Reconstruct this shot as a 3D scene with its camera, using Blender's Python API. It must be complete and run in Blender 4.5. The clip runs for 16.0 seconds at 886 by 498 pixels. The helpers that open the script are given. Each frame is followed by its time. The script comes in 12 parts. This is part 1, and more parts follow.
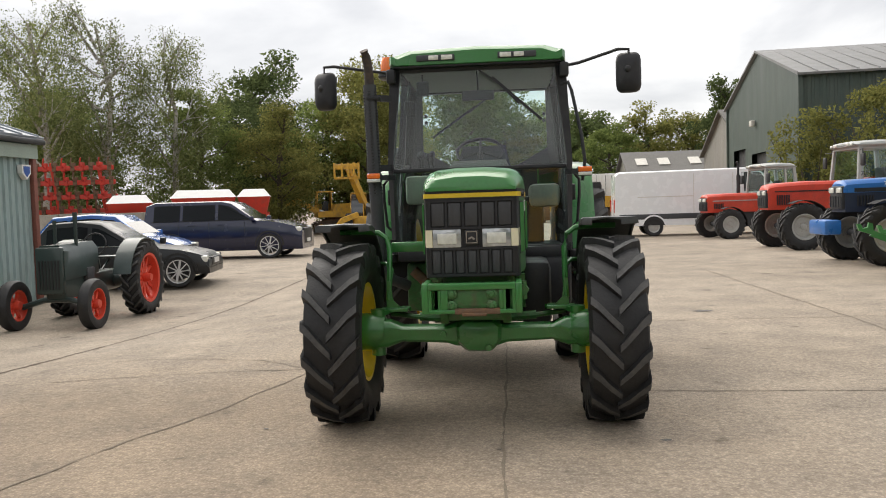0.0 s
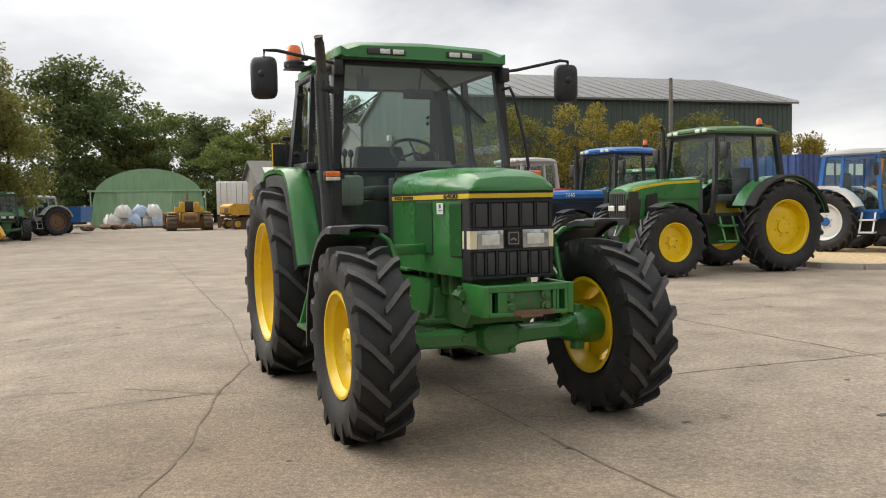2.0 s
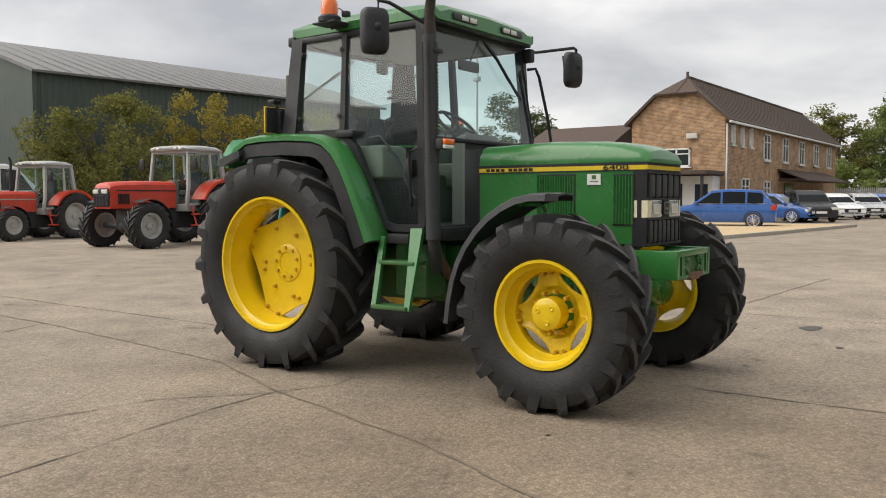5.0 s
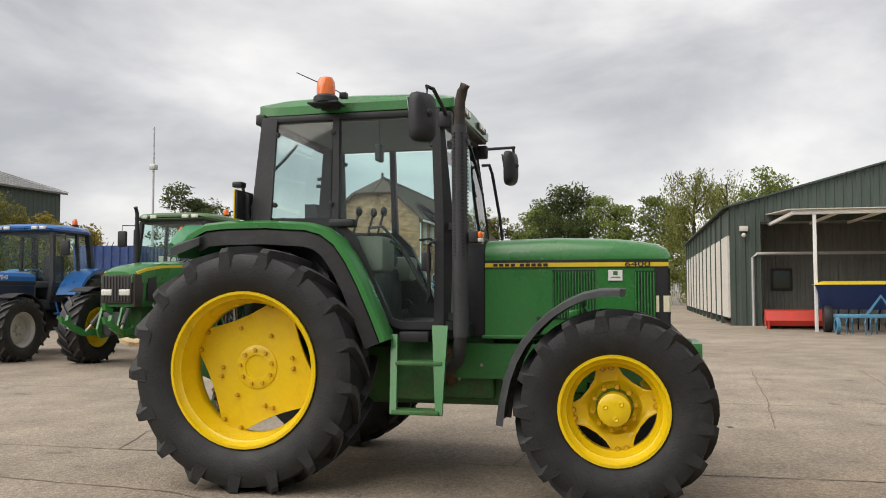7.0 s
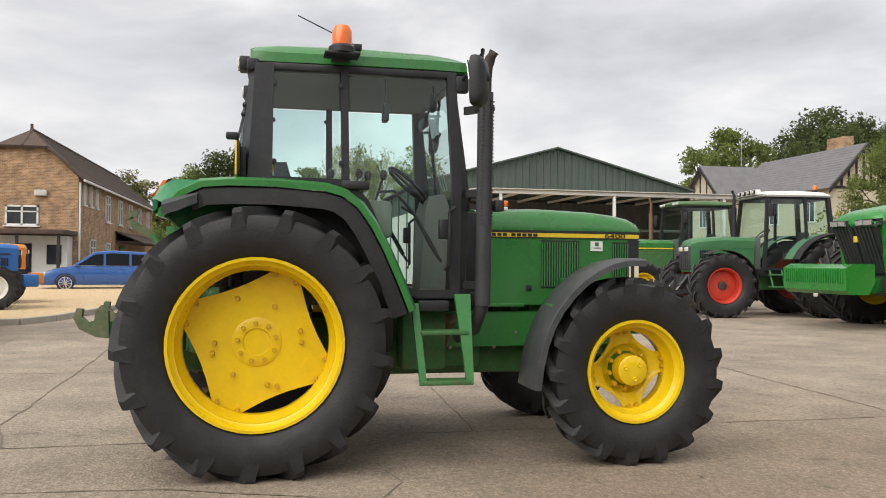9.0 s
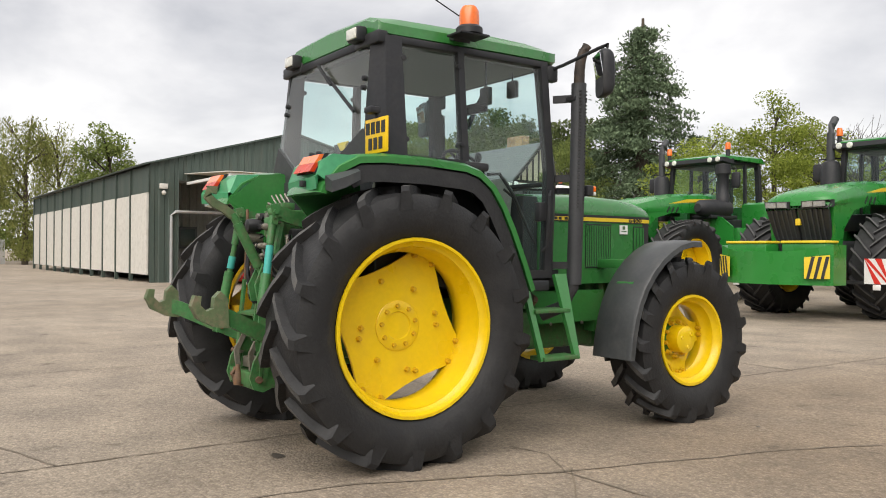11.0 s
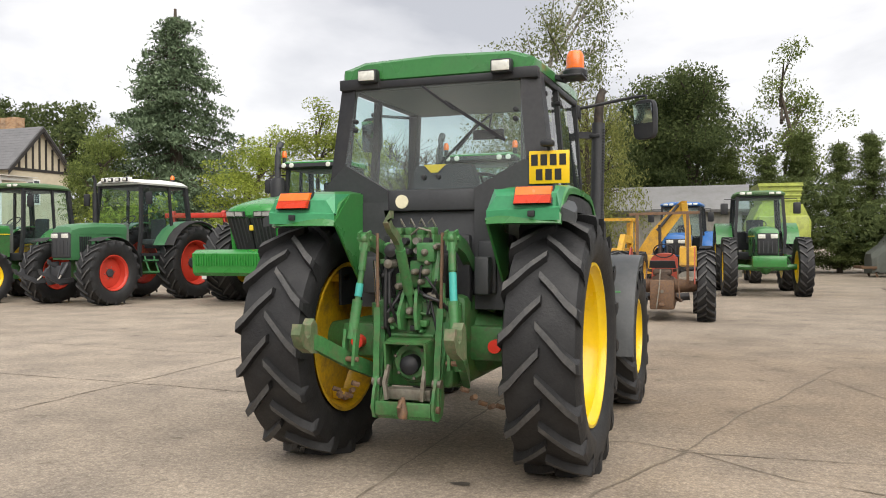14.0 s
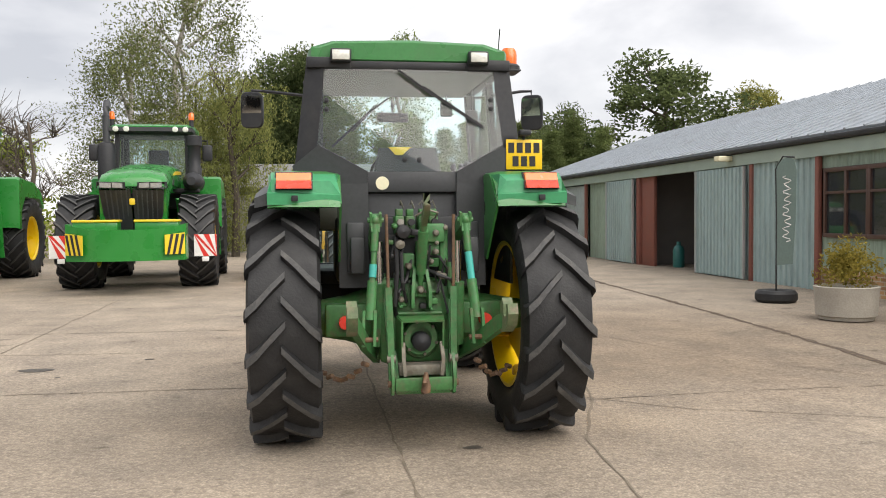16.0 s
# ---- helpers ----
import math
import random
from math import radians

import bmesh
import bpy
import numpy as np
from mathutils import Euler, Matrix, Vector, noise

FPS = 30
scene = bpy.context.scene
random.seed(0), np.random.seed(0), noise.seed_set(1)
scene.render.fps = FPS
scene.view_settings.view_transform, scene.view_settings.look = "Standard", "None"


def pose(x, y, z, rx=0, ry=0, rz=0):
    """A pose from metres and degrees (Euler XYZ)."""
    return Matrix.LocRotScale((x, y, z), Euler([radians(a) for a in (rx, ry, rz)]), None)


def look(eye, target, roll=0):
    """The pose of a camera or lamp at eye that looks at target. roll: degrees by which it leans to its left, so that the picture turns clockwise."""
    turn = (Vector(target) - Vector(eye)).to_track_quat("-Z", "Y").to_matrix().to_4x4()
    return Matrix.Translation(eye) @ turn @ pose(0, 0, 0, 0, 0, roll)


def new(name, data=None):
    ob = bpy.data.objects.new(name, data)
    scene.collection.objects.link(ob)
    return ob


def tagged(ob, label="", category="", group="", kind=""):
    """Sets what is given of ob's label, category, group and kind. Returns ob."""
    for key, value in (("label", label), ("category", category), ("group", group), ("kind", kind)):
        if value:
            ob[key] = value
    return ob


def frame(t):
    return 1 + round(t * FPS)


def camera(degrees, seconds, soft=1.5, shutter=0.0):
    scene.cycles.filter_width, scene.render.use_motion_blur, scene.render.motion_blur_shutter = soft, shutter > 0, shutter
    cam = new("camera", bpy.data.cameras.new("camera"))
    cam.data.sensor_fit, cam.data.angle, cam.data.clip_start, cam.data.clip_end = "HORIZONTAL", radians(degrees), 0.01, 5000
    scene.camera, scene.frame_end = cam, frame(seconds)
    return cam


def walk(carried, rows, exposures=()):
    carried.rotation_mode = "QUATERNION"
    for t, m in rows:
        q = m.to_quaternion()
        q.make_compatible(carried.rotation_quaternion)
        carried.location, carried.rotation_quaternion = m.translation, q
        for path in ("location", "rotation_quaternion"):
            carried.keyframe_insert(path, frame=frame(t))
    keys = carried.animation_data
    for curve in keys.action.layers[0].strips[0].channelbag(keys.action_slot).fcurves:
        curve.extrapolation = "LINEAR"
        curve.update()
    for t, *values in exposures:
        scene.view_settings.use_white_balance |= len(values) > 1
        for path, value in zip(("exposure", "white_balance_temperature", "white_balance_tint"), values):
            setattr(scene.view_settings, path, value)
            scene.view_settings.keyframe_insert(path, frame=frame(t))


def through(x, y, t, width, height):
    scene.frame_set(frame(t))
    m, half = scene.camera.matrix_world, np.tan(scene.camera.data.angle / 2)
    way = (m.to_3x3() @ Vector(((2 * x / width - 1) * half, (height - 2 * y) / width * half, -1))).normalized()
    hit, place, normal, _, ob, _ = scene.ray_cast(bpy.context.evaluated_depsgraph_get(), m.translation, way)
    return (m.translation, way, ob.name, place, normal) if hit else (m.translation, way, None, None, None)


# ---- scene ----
cam = camera(56.0, 16.0, soft=1.0)

PATH = [
    (0, (0.278, -6.759, 1.438), (0.102, -4.77, 1.334), -1.8),
    (0.5, (-0.378, -6.62, 1.471), (-0.311, -4.624, 1.362), -1.7),
    (1, (-1.027, -6.484, 1.479), (-0.725, -4.51, 1.366), -1.5),
    (1.5, (-1.675, -6.298, 1.455), (-1.154, -4.37, 1.347), -1.4),
    (2, (-2.347, -6.146, 1.451), (-1.59, -4.297, 1.344), -1.1),
    (2.5, (-2.961, -5.869, 1.397), (-1.987, -4.126, 1.29), -0.9),
    (3, (-3.565, -5.555, 1.383), (-2.53, -3.847, 1.277), -0.9),
    (3.2, (-3.787, -5.413, 1.375), (-2.701, -3.736, 1.276), -0.9),
    (5.3, (-5.583, -3.347, 1.303), (-3.905, -2.261, 1.228), -0.1),
    (5.5, (-5.71, -3.147, 1.309), (-3.992, -2.124, 1.287), -0.2),
    (6, (-5.955, -2.58, 1.292), (-4.12, -1.789, 1.384), -0.1),
    (6.5, (-6.093, -1.975, 1.305), (-4.183, -1.394, 1.419), 0.1),
    (7, (-6.129, -1.336, 1.318), (-4.183, -0.885, 1.419), -0.1),
    (7.5, (-6.085, -0.729, 1.312), (-4.104, -0.474, 1.418), 0.1),
    (8, (-6.049, -0.126, 1.31), (-4.051, -0.184, 1.377), 0.4),
    (8.5, (-6.04, 0.519, 1.287), (-4.057, 0.261, 1.325), 0.3),
    (9, (-6.057, 1.149, 1.3), (-4.1, 0.738, 1.331), 0.5),
    (9.5, (-5.915, 1.825, 1.253), (-4.013, 1.206, 1.269), 0.4),
    (10, (-5.703, 2.521, 1.245), (-3.865, 1.731, 1.255), 0.3),
    (10.2, (-5.575, 2.783, 1.236), (-3.769, 1.925, 1.247), 0.3),
    (12.5, (-3.773, 5.372, 1.338), (-2.573, 3.772, 1.325), 0.1),
    (13, (-3.194, 5.791, 1.406), (-2.184, 4.065, 1.393), -0.2),
    (13.5, (-2.567, 6.182, 1.428), (-1.72, 4.37, 1.417), -0.2),
    (14, (-1.92, 6.483, 1.443), (-1.244, 4.601, 1.43), -0.3),
    (14.5, (-1.265, 6.738, 1.464), (-0.803, 4.792, 1.462), -0.4),
    (15, (-0.71, 6.898, 1.463), (-0.486, 4.911, 1.459), -0.4),
    (15.5, (-0.018, 6.965, 1.504), (-0.096, 4.967, 1.494), -0.5),
    (16, (0.678, 6.989, 1.497), (0.368, 5.015, 1.418), -0.5),
]
walk(cam, [(t, look(eye, target, roll)) for t, eye, target, roll in PATH], exposures=[(0.0, 1.10, 6720, 10), (2.5, 0.98, 6720, 10), (6.5, 0.77, 6720, 10), (9.0, 0.92, 6720, 11), (12.5, 1.01, 6680, 11), (16.0, 1.16, 6650, 11)])

# ---- world, sun and exposure ----
world = bpy.data.worlds.new("overcast_sky")
scene.world = world
world.use_nodes = True
wn, wl = world.node_tree.nodes, world.node_tree.links
wn.clear()
SUN_UP, SUN_TURN = radians(48), radians(322)
w_out = wn.new("ShaderNodeOutputWorld")
w_bg = wn.new("ShaderNodeBackground")
w_sky = wn.new("ShaderNodeTexSky")
w_sky.sky_type = "NISHITA"
w_sky.sun_disc = False
w_sky.sun_elevation, w_sky.sun_rotation = SUN_UP, SUN_TURN
w_co = wn.new("ShaderNodeTexCoord")
w_map = wn.new("ShaderNodeMapping")
w_map.inputs["Scale"].default_value = (1.0, 1.0, 2.5)
w_map.inputs["Location"].default_value = (3.1, 1.7, 0.4)
w_n1 = wn.new("ShaderNodeTexNoise")
w_n1.inputs["Scale"].default_value, w_n1.inputs["Detail"].default_value = 2.3, 7.0
w_n1.inputs["Roughness"].default_value = 0.52
w_n1.inputs["Distortion"].default_value = 0.25
w_ramp = wn.new("ShaderNodeValToRGB")
e = w_ramp.color_ramp.elements
e[0].position, e[0].color = 0.34, (2.85, 2.93, 3.15, 1)
e[1].position, e[1].color = 0.64, (5.9, 5.9, 5.9, 1)
m = w_ramp.color_ramp.elements.new(0.47)
m.color = (4.05, 4.1, 4.25, 1)
w_mix = wn.new("ShaderNodeMix")
w_mix.data_type = "RGBA"
w_mix.inputs["Factor"].default_value = 0.93
wl.new(w_co.outputs["Generated"], w_map.inputs["Vector"])
wl.new(w_map.outputs["Vector"], w_n1.inputs["Vector"])
wl.new(w_n1.outputs["Fac"], w_ramp.inputs["Fac"])
wl.new(w_sky.outputs["Color"], w_mix.inputs["A"])
wl.new(w_ramp.outputs["Color"], w_mix.inputs["B"])
wl.new(w_mix.outputs["Result"], w_bg.inputs["Color"])
w_bg.inputs["Strength"].default_value = 0.10
wl.new(w_bg.outputs["Background"], w_out.inputs["Surface"])

sun_data = bpy.data.lights.new("sun", "SUN")
sun_data.energy, sun_data.angle, sun_data.color = 1.85, radians(75), (1.0, 0.96, 0.9)
sun = new("sun", sun_data)
sun_dir = Vector((math.sin(SUN_TURN) * math.cos(SUN_UP), math.cos(SUN_TURN) * math.cos(SUN_UP), math.sin(SUN_UP)))
sun.matrix_world = look(sun_dir * 60, (0, 0, 0))


# ---- building tools ----
def link_mesh(name, bm, material, smooth=False):
    me = bpy.data.meshes.new(name)
    bm.normal_update()
    bm.to_mesh(me)
    bm.free()
    if smooth:
        me.shade_smooth()
        me.set_sharp_from_angle(angle=radians(38))
    if material is not None:
        me.materials.append(material)
    return me


def part(name, bm, material, parent, label="", smooth=True):
    ob = new(name, link_mesh(name, bm, material, smooth))
    ob.parent = parent
    if label:
        ob["label"] = label
    return ob


def share(name, me, parent, m, label=""):
    """One more object on the mesh me, under parent, at the pose m."""
    ob = new(name, me)
    ob.parent = parent
    ob.matrix_basis = m
    if label:
        ob["label"] = label
    return ob


def thing(name, m, label, category, group="", kind=""):
    ob = new(name)
    ob.empty_display_size = 0.2
    ob.matrix_basis = m
    return tagged(ob, label, category, group, kind)


def solid(name, bm, material, label, category, group="", kind="", smooth=False, m=None):
    ob = new(name, link_mesh(name, bm, material, smooth))
    if m is not None:
        ob.matrix_basis = m
    return tagged(ob, label, category, group, kind)


def B():
    return bmesh.new()


def box(bm, x0, x1, y0, y1, z0, z1, bevel=0.0, m=None):
    r = bmesh.ops.create_cube(bm, size=1.0)
    vs = r["verts"]
    bmesh.ops.scale(bm, vec=(abs(x1 - x0), abs(y1 - y0), abs(z1 - z0)), verts=vs)
    bmesh.ops.translate(bm, vec=((x0 + x1) / 2, (y0 + y1) / 2, (z0 + z1) / 2), verts=vs)
    if bevel:
        es = list({e for v in vs for e in v.link_edges})
        r2 = bmesh.ops.bevel(bm, geom=es, offset=bevel, segments=2, profile=0.5, affect="EDGES")
        vs = list({v for f in r2["faces"] for v in f.verts} | {v for v in vs if v.is_valid})
    if m is not None:
        bmesh.ops.transform(bm, matrix=m, verts=vs)
    return bm


def prism(bm, pts, axis, lo, hi):
    """The outline pts drawn out along an axis; pts are (y, z) for x, (x, z) for y, (x, y) for z."""
    def at(p, v):
        return {"x": (v, p[0], p[1]), "y": (p[0], v, p[1]), "z": (p[0], p[1], v)}[axis]
    a = [bm.verts.new(at(p, lo)) for p in pts]
    b = [bm.verts.new(at(p, hi)) for p in pts]
    n = len(pts)
    fs = [bm.faces.new(a), bm.faces.new(list(reversed(b)))]
    for i in range(n):
        fs.append(bm.faces.new((a[i], b[i], b[(i + 1) % n], a[(i + 1) % n])))
    bmesh.ops.recalc_face_normals(bm, faces=fs)
    return bm


def loft(bm, rings, close=True, caps=True):
    """Skin over rings of equal point counts."""
    vr = [[bm.verts.new(p) for p in r] for r in rings]
    n = len(rings[0])
    fs = []
    for a, b in zip(vr, vr[1:]):
        for i in range(n if close else n - 1):
            fs.append(bm.faces.new((a[i], a[(i + 1) % n], b[(i + 1) % n], b[i])))
    if caps and close:
        fs.append(bm.faces.new(list(reversed(vr[0]))))
        fs.append(bm.faces.new(vr[-1]))
    bmesh.ops.recalc_face_normals(bm, faces=fs)
    return bm


def tube(bm, pts, r, n=8, r2=None):
    """A round bar along the points."""
    pts = [Vector(p) for p in pts]
    rings = []
    for i, p in enumerate(pts):
        d = (pts[min(i + 1, len(pts) - 1)] - pts[max(i - 1, 0)]).normalized()
        up = Vector((0, 0, 1)) if abs(d.z) < 0.9 else Vector((1, 0, 0))
        a = d.cross(up).normalized()
        b = d.cross(a)
        rr = r if r2 is None else r + (r2 - r) * i / (len(pts) - 1)
        rings.append([p + rr * (math.cos(k * math.tau / n) * a + math.sin(k * math.tau / n) * b) for k in range(n)])
    return loft(bm, rings)


def bar(bm, pts, w, h):
    """A flat bar along the points, w wide sideways and h deep."""
    pts = [Vector(p) for p in pts]
    rings = []
    for i, p in enumerate(pts):
        d = (pts[min(i + 1, len(pts) - 1)] - pts[max(i - 1, 0)]).normalized()
        up = Vector((0, 0, 1)) if abs(d.z) < 0.95 else Vector((0, 1, 0))
        a = d.cross(up).normalized() * w / 2
        b = d.cross(a).normalized() * h / 2
        rings.append([p + a + b, p - a + b, p - a - b, p + a - b])
    return loft(bm, rings)


def lathe(bm, prof, n=32, axis="x", c=(0, 0, 0)):
    """Turns (radius, along) round an axis; the ends stay open where the radius is not nought."""
    rings = []
    for r, h in prof:
        ring = []
        for k in range(n):
            s, t = math.sin(k * math.tau / n) * max(r, 1e-4), math.cos(k * math.tau / n) * max(r, 1e-4)
            p = {"x": (h, s, t), "y": (s, h, t), "z": (s, t, h)}[axis]
            ring.append((p[0] + c[0], p[1] + c[1], p[2] + c[2]))
        rings.append(ring)
    return loft(bm, rings, caps=False)


def ball(bm, c, r, n=12, sx=1, sy=1, sz=1):
    res = bmesh.ops.create_uvsphere(bm, u_segments=n, v_segments=max(6, n // 2), radius=r)
    bmesh.ops.scale(bm, vec=(sx, sy, sz), verts=res["verts"])
    bmesh.ops.translate(bm, vec=c, verts=res["verts"])
    return bm


def plate(bm, quad, thick):
    """A sheet through four (or more) corners, with thickness."""
    pts = [Vector(p) for p in quad]
    nrm = Vector((0, 0, 0))
    for i in range(len(pts)):
        nrm += pts[i].cross(pts[(i + 1) % len(pts)])
    nrm = nrm.normalized() * thick / 2
    return loft(bm, [[p - nrm for p in pts], [p + nrm for p in pts]])


def sheet(bm, pts):
    """One pane as a single face."""
    bm.faces.new([bm.verts.new(p) for p in pts])
    return bm


# ---- materials ----
def paint(name, col, rough=0.5, metal=0.0, vary=0.12, scale=3.0, fine=40.0, bump=0.0, dirt=None, dirt_amt=0.0, rough_vary=0.1, coat=0.0, spec=0.5, random=0.0, dirt_scale=None, stretch=None):
    """Colour with two sizes of variation, an optional second colour in patches, roughness that varies, and fine relief."""
    mt = bpy.data.materials.new(name)
    mt.use_nodes = True
    nd, lk = mt.node_tree.nodes, mt.node_tree.links
    bs = nd["Principled BSDF"]
    co = nd.new("ShaderNodeTexCoord")
    vec = co.outputs["Object"]
    if stretch:
        mp = nd.new("ShaderNodeMapping")
        mp.inputs["Scale"].default_value = stretch
        lk.new(vec, mp.inputs["Vector"])
        vec = mp.outputs["Vector"]
    n1 = nd.new("ShaderNodeTexNoise")
    n1.inputs["Scale"].default_value, n1.inputs["Detail"].default_value = scale, 5
    n2 = nd.new("ShaderNodeTexNoise")
    n2.inputs["Scale"].default_value, n2.inputs["Detail"].default_value = fine, 3
    for n in (n1, n2):
        lk.new(vec, n.inputs["Vector"])
    add = nd.new("ShaderNodeMath")
    add.operation = "ADD"
    lk.new(n1.outputs["Fac"], add.inputs[0])
    lk.new(n2.outputs["Fac"], add.inputs[1])
    val = nd.new("ShaderNodeMapRange")
    val.inputs["From Min"].default_value, val.inputs["From Max"].default_value = 0.6, 1.4
    val.inputs["To Min"].default_value, val.inputs["To Max"].default_value = 1 - vary, 1 + vary
    lk.new(add.outputs[0], val.inputs["Value"])
    shade = val.outputs["Result"]
    if random:
        oi = nd.new("ShaderNodeObjectInfo")
        rm = nd.new("ShaderNodeMapRange")
        rm.inputs["To Min"].default_value, rm.inputs["To Max"].default_value = 1 - random, 1 + random
        lk.new(oi.outputs["Random"], rm.inputs["Value"])
        mu = nd.new("ShaderNodeMath")
        mu.operation = "MULTIPLY"
        lk.new(shade, mu.inputs[0])
        lk.new(rm.outputs["Result"], mu.inputs[1])
        shade = mu.outputs[0]
    hsv = nd.new("ShaderNodeHueSaturation")
    hsv.inputs["Color"].default_value = (*col, 1)
    lk.new(shade, hsv.inputs["Value"])
    out = hsv.outputs["Color"]
    if dirt is not None:
        n3 = nd.new("ShaderNodeTexNoise")
        n3.inputs["Scale"].default_value, n3.inputs["Detail"].default_value = dirt_scale or scale * 1.7, 8
        n3.inputs["Roughness"].default_value = 0.65
        lk.new(vec, n3.inputs["Vector"])
        rp = nd.new("ShaderNodeMapRange")
        rp.inputs["From Min"].default_value, rp.inputs["From Max"].default_value = 0.48, 0.72
        rp.inputs["To Max"].default_value = dirt_amt
        lk.new(n3.outputs["Fac"], rp.inputs["Value"])
        mx = nd.new("ShaderNodeMix")
        mx.data_type = "RGBA"
        mx.inputs["B"].default_value = (*dirt, 1)
        lk.new(rp.outputs["Result"], mx.inputs["Factor"])
        lk.new(out, mx.inputs["A"])
        out = mx.outputs["Result"]
    lk.new(out, bs.inputs["Base Color"])
    rr = nd.new("ShaderNodeMapRange")
    rr.inputs["From Min"].default_value, rr.inputs["From Max"].default_value = 0.3, 0.7
    rr.inputs["To Min"].default_value, rr.inputs["To Max"].default_value = max(0.02, rough - rough_vary), min(1.0, rough + rough_vary)
    lk.new(n1.outputs["Fac"], rr.inputs["Value"])
    lk.new(rr.outputs["Result"], bs.inputs["Roughness"])
    bs.inputs["Metallic"].default_value = metal
    bs.inputs["Coat Weight"].default_value = coat
    bs.inputs["Coat Roughness"].default_value = 0.12
    bs.inputs["Specular IOR Level"].default_value = spec
    if bump:
        bp = nd.new("ShaderNodeBump")
        bp.inputs["Strength"].default_value, bp.inputs["Distance"].default_value = bump, 0.01
        lk.new(add.outputs[0], bp.inputs["Height"])
        lk.new(bp.outputs["Normal"], bs.inputs["Normal"])
    return mt


def glass(name, tint=(0.9, 0.97, 0.95), body=0.03, rough=0.0):
    """A thin pane: see-through tint under a sharp gloss."""
    mt = bpy.data.materials.new(name)
    mt.use_nodes = True
    nd, lk = mt.node_tree.nodes, mt.node_tree.links
    nd.remove(nd["Principled BSDF"])
    out = nd["Material Output"]
    tr = nd.new("ShaderNodeBsdfTransparent")
    tr.inputs["Color"].default_value = (*tint, 1)
    gl = nd.new("ShaderNodeBsdfGlossy")
    gl.inputs["Roughness"].default_value = rough
    df = nd.new("ShaderNodeBsdfDiffuse")
    df.inputs["Color"].default_value = (0.55, 0.55, 0.5, 1)
    co = nd.new("ShaderNodeTexCoord")
    nz = nd.new("ShaderNodeTexNoise")
    nz.inputs["Scale"].default_value, nz.inputs["Detail"].default_value = 2.5, 6
    lk.new(co.outputs["Object"], nz.inputs["Vector"])
    mr = nd.new("ShaderNodeMapRange")
    mr.inputs["From Min"].default_value, mr.inputs["From Max"].default_value = 0.35, 0.75
    mr.inputs["To Min"].default_value, mr.inputs["To Max"].default_value = body * 0.4, body * 2.0
    lk.new(nz.outputs["Fac"], mr.inputs["Value"])
    m1 = nd.new("ShaderNodeMixShader")
    lk.new(mr.outputs["Result"], m1.inputs["Fac"])
    lk.new(tr.outputs[0], m1.inputs[1])
    lk.new(df.outputs[0], m1.inputs[2])
    lw = nd.new("ShaderNodeLayerWeight")
    lw.inputs["Blend"].default_value = 0.5
    pw = nd.new("ShaderNodeMath")
    pw.operation = "POWER"
    pw.inputs[1].default_value = 4.0
    lk.new(lw.outputs["Facing"], pw.inputs[0])
    fr = nd.new("ShaderNodeMapRange")
    fr.inputs["To Min"].default_value, fr.inputs["To Max"].default_value = 0.055, 0.9
    lk.new(pw.outputs[0], fr.inputs["Value"])
    m2 = nd.new("ShaderNodeMixShader")
    lk.new(fr.outputs[0], m2.inputs["Fac"])
    lk.new(m1.outputs[0], m2.inputs[1])
    lk.new(gl.outputs[0], m2.inputs[2])
    lk.new(m2.outputs[0], out.inputs["Surface"])
    return mt


M_GREEN = paint("tractor_green", (0.033, 0.186, 0.042), 0.32, vary=0.14, scale=2, coat=0.35, dirt=(0.08, 0.135, 0.06), dirt_amt=0.35)
M_GREEN_WORN = paint("worn_green", (0.045, 0.155, 0.045), 0.5, vary=0.3, scale=9, dirt=(0.10, 0.085, 0.05), dirt_amt=0.8, bump=0.15)
M_GREEN_FADED = paint("faded_green", (0.048, 0.285, 0.125), 0.36, vary=0.14, scale=3, coat=0.2)
M_YELLOW = paint("wheel_yellow", (0.80, 0.55, 0.006), 0.34, vary=0.07, scale=3, dirt=(0.50, 0.32, 0.03), dirt_amt=0.3, coat=0.2)
M_YELLOW_DIRTY = paint("dirty_yellow", (0.62, 0.37, 0.01), 0.5, vary=0.2, scale=5, dirt=(0.16, 0.10, 0.04), dirt_amt=0.8)
M_STRIPE = paint("yellow_stripe", (0.72, 0.52, 0.03), 0.4, vary=0.08)
M_TYRE = paint("tyre_rubber", (0.0125, 0.0127, 0.0138), 0.62, vary=0.3, scale=5, fine=60, bump=0.25, dirt=(0.048, 0.047, 0.045), dirt_amt=0.28)
M_LUG = paint("lug_rubber", (0.062, 0.062, 0.062), 0.75, vary=0.3, scale=7, fine=50, bump=0.3, dirt=(0.115, 0.108, 0.096), dirt_amt=0.5)
M_BLACK = paint("black_plastic", (0.022, 0.023, 0.026), 0.5, vary=0.2, scale=4, bump=0.05, spec=0.35, dirt=(0.06, 0.055, 0.05), dirt_amt=0.3)
M_GREYBLACK = paint("grey_plastic", (0.040, 0.042, 0.046), 0.55, vary=0.2, scale=4, bump=0.05)
M_MUDGUARD = paint("mudguard_plastic", (0.046, 0.050, 0.053), 0.45, vary=0.2, scale=5, dirt=(0.12, 0.115, 0.105), dirt_amt=0.3)
M_STEEL = paint("bare_steel", (0.35, 0.33, 0.30), 0.45, metal=0.8, vary=0.25, scale=12, dirt=(0.13, 0.07, 0.035), dirt_amt=0.5)
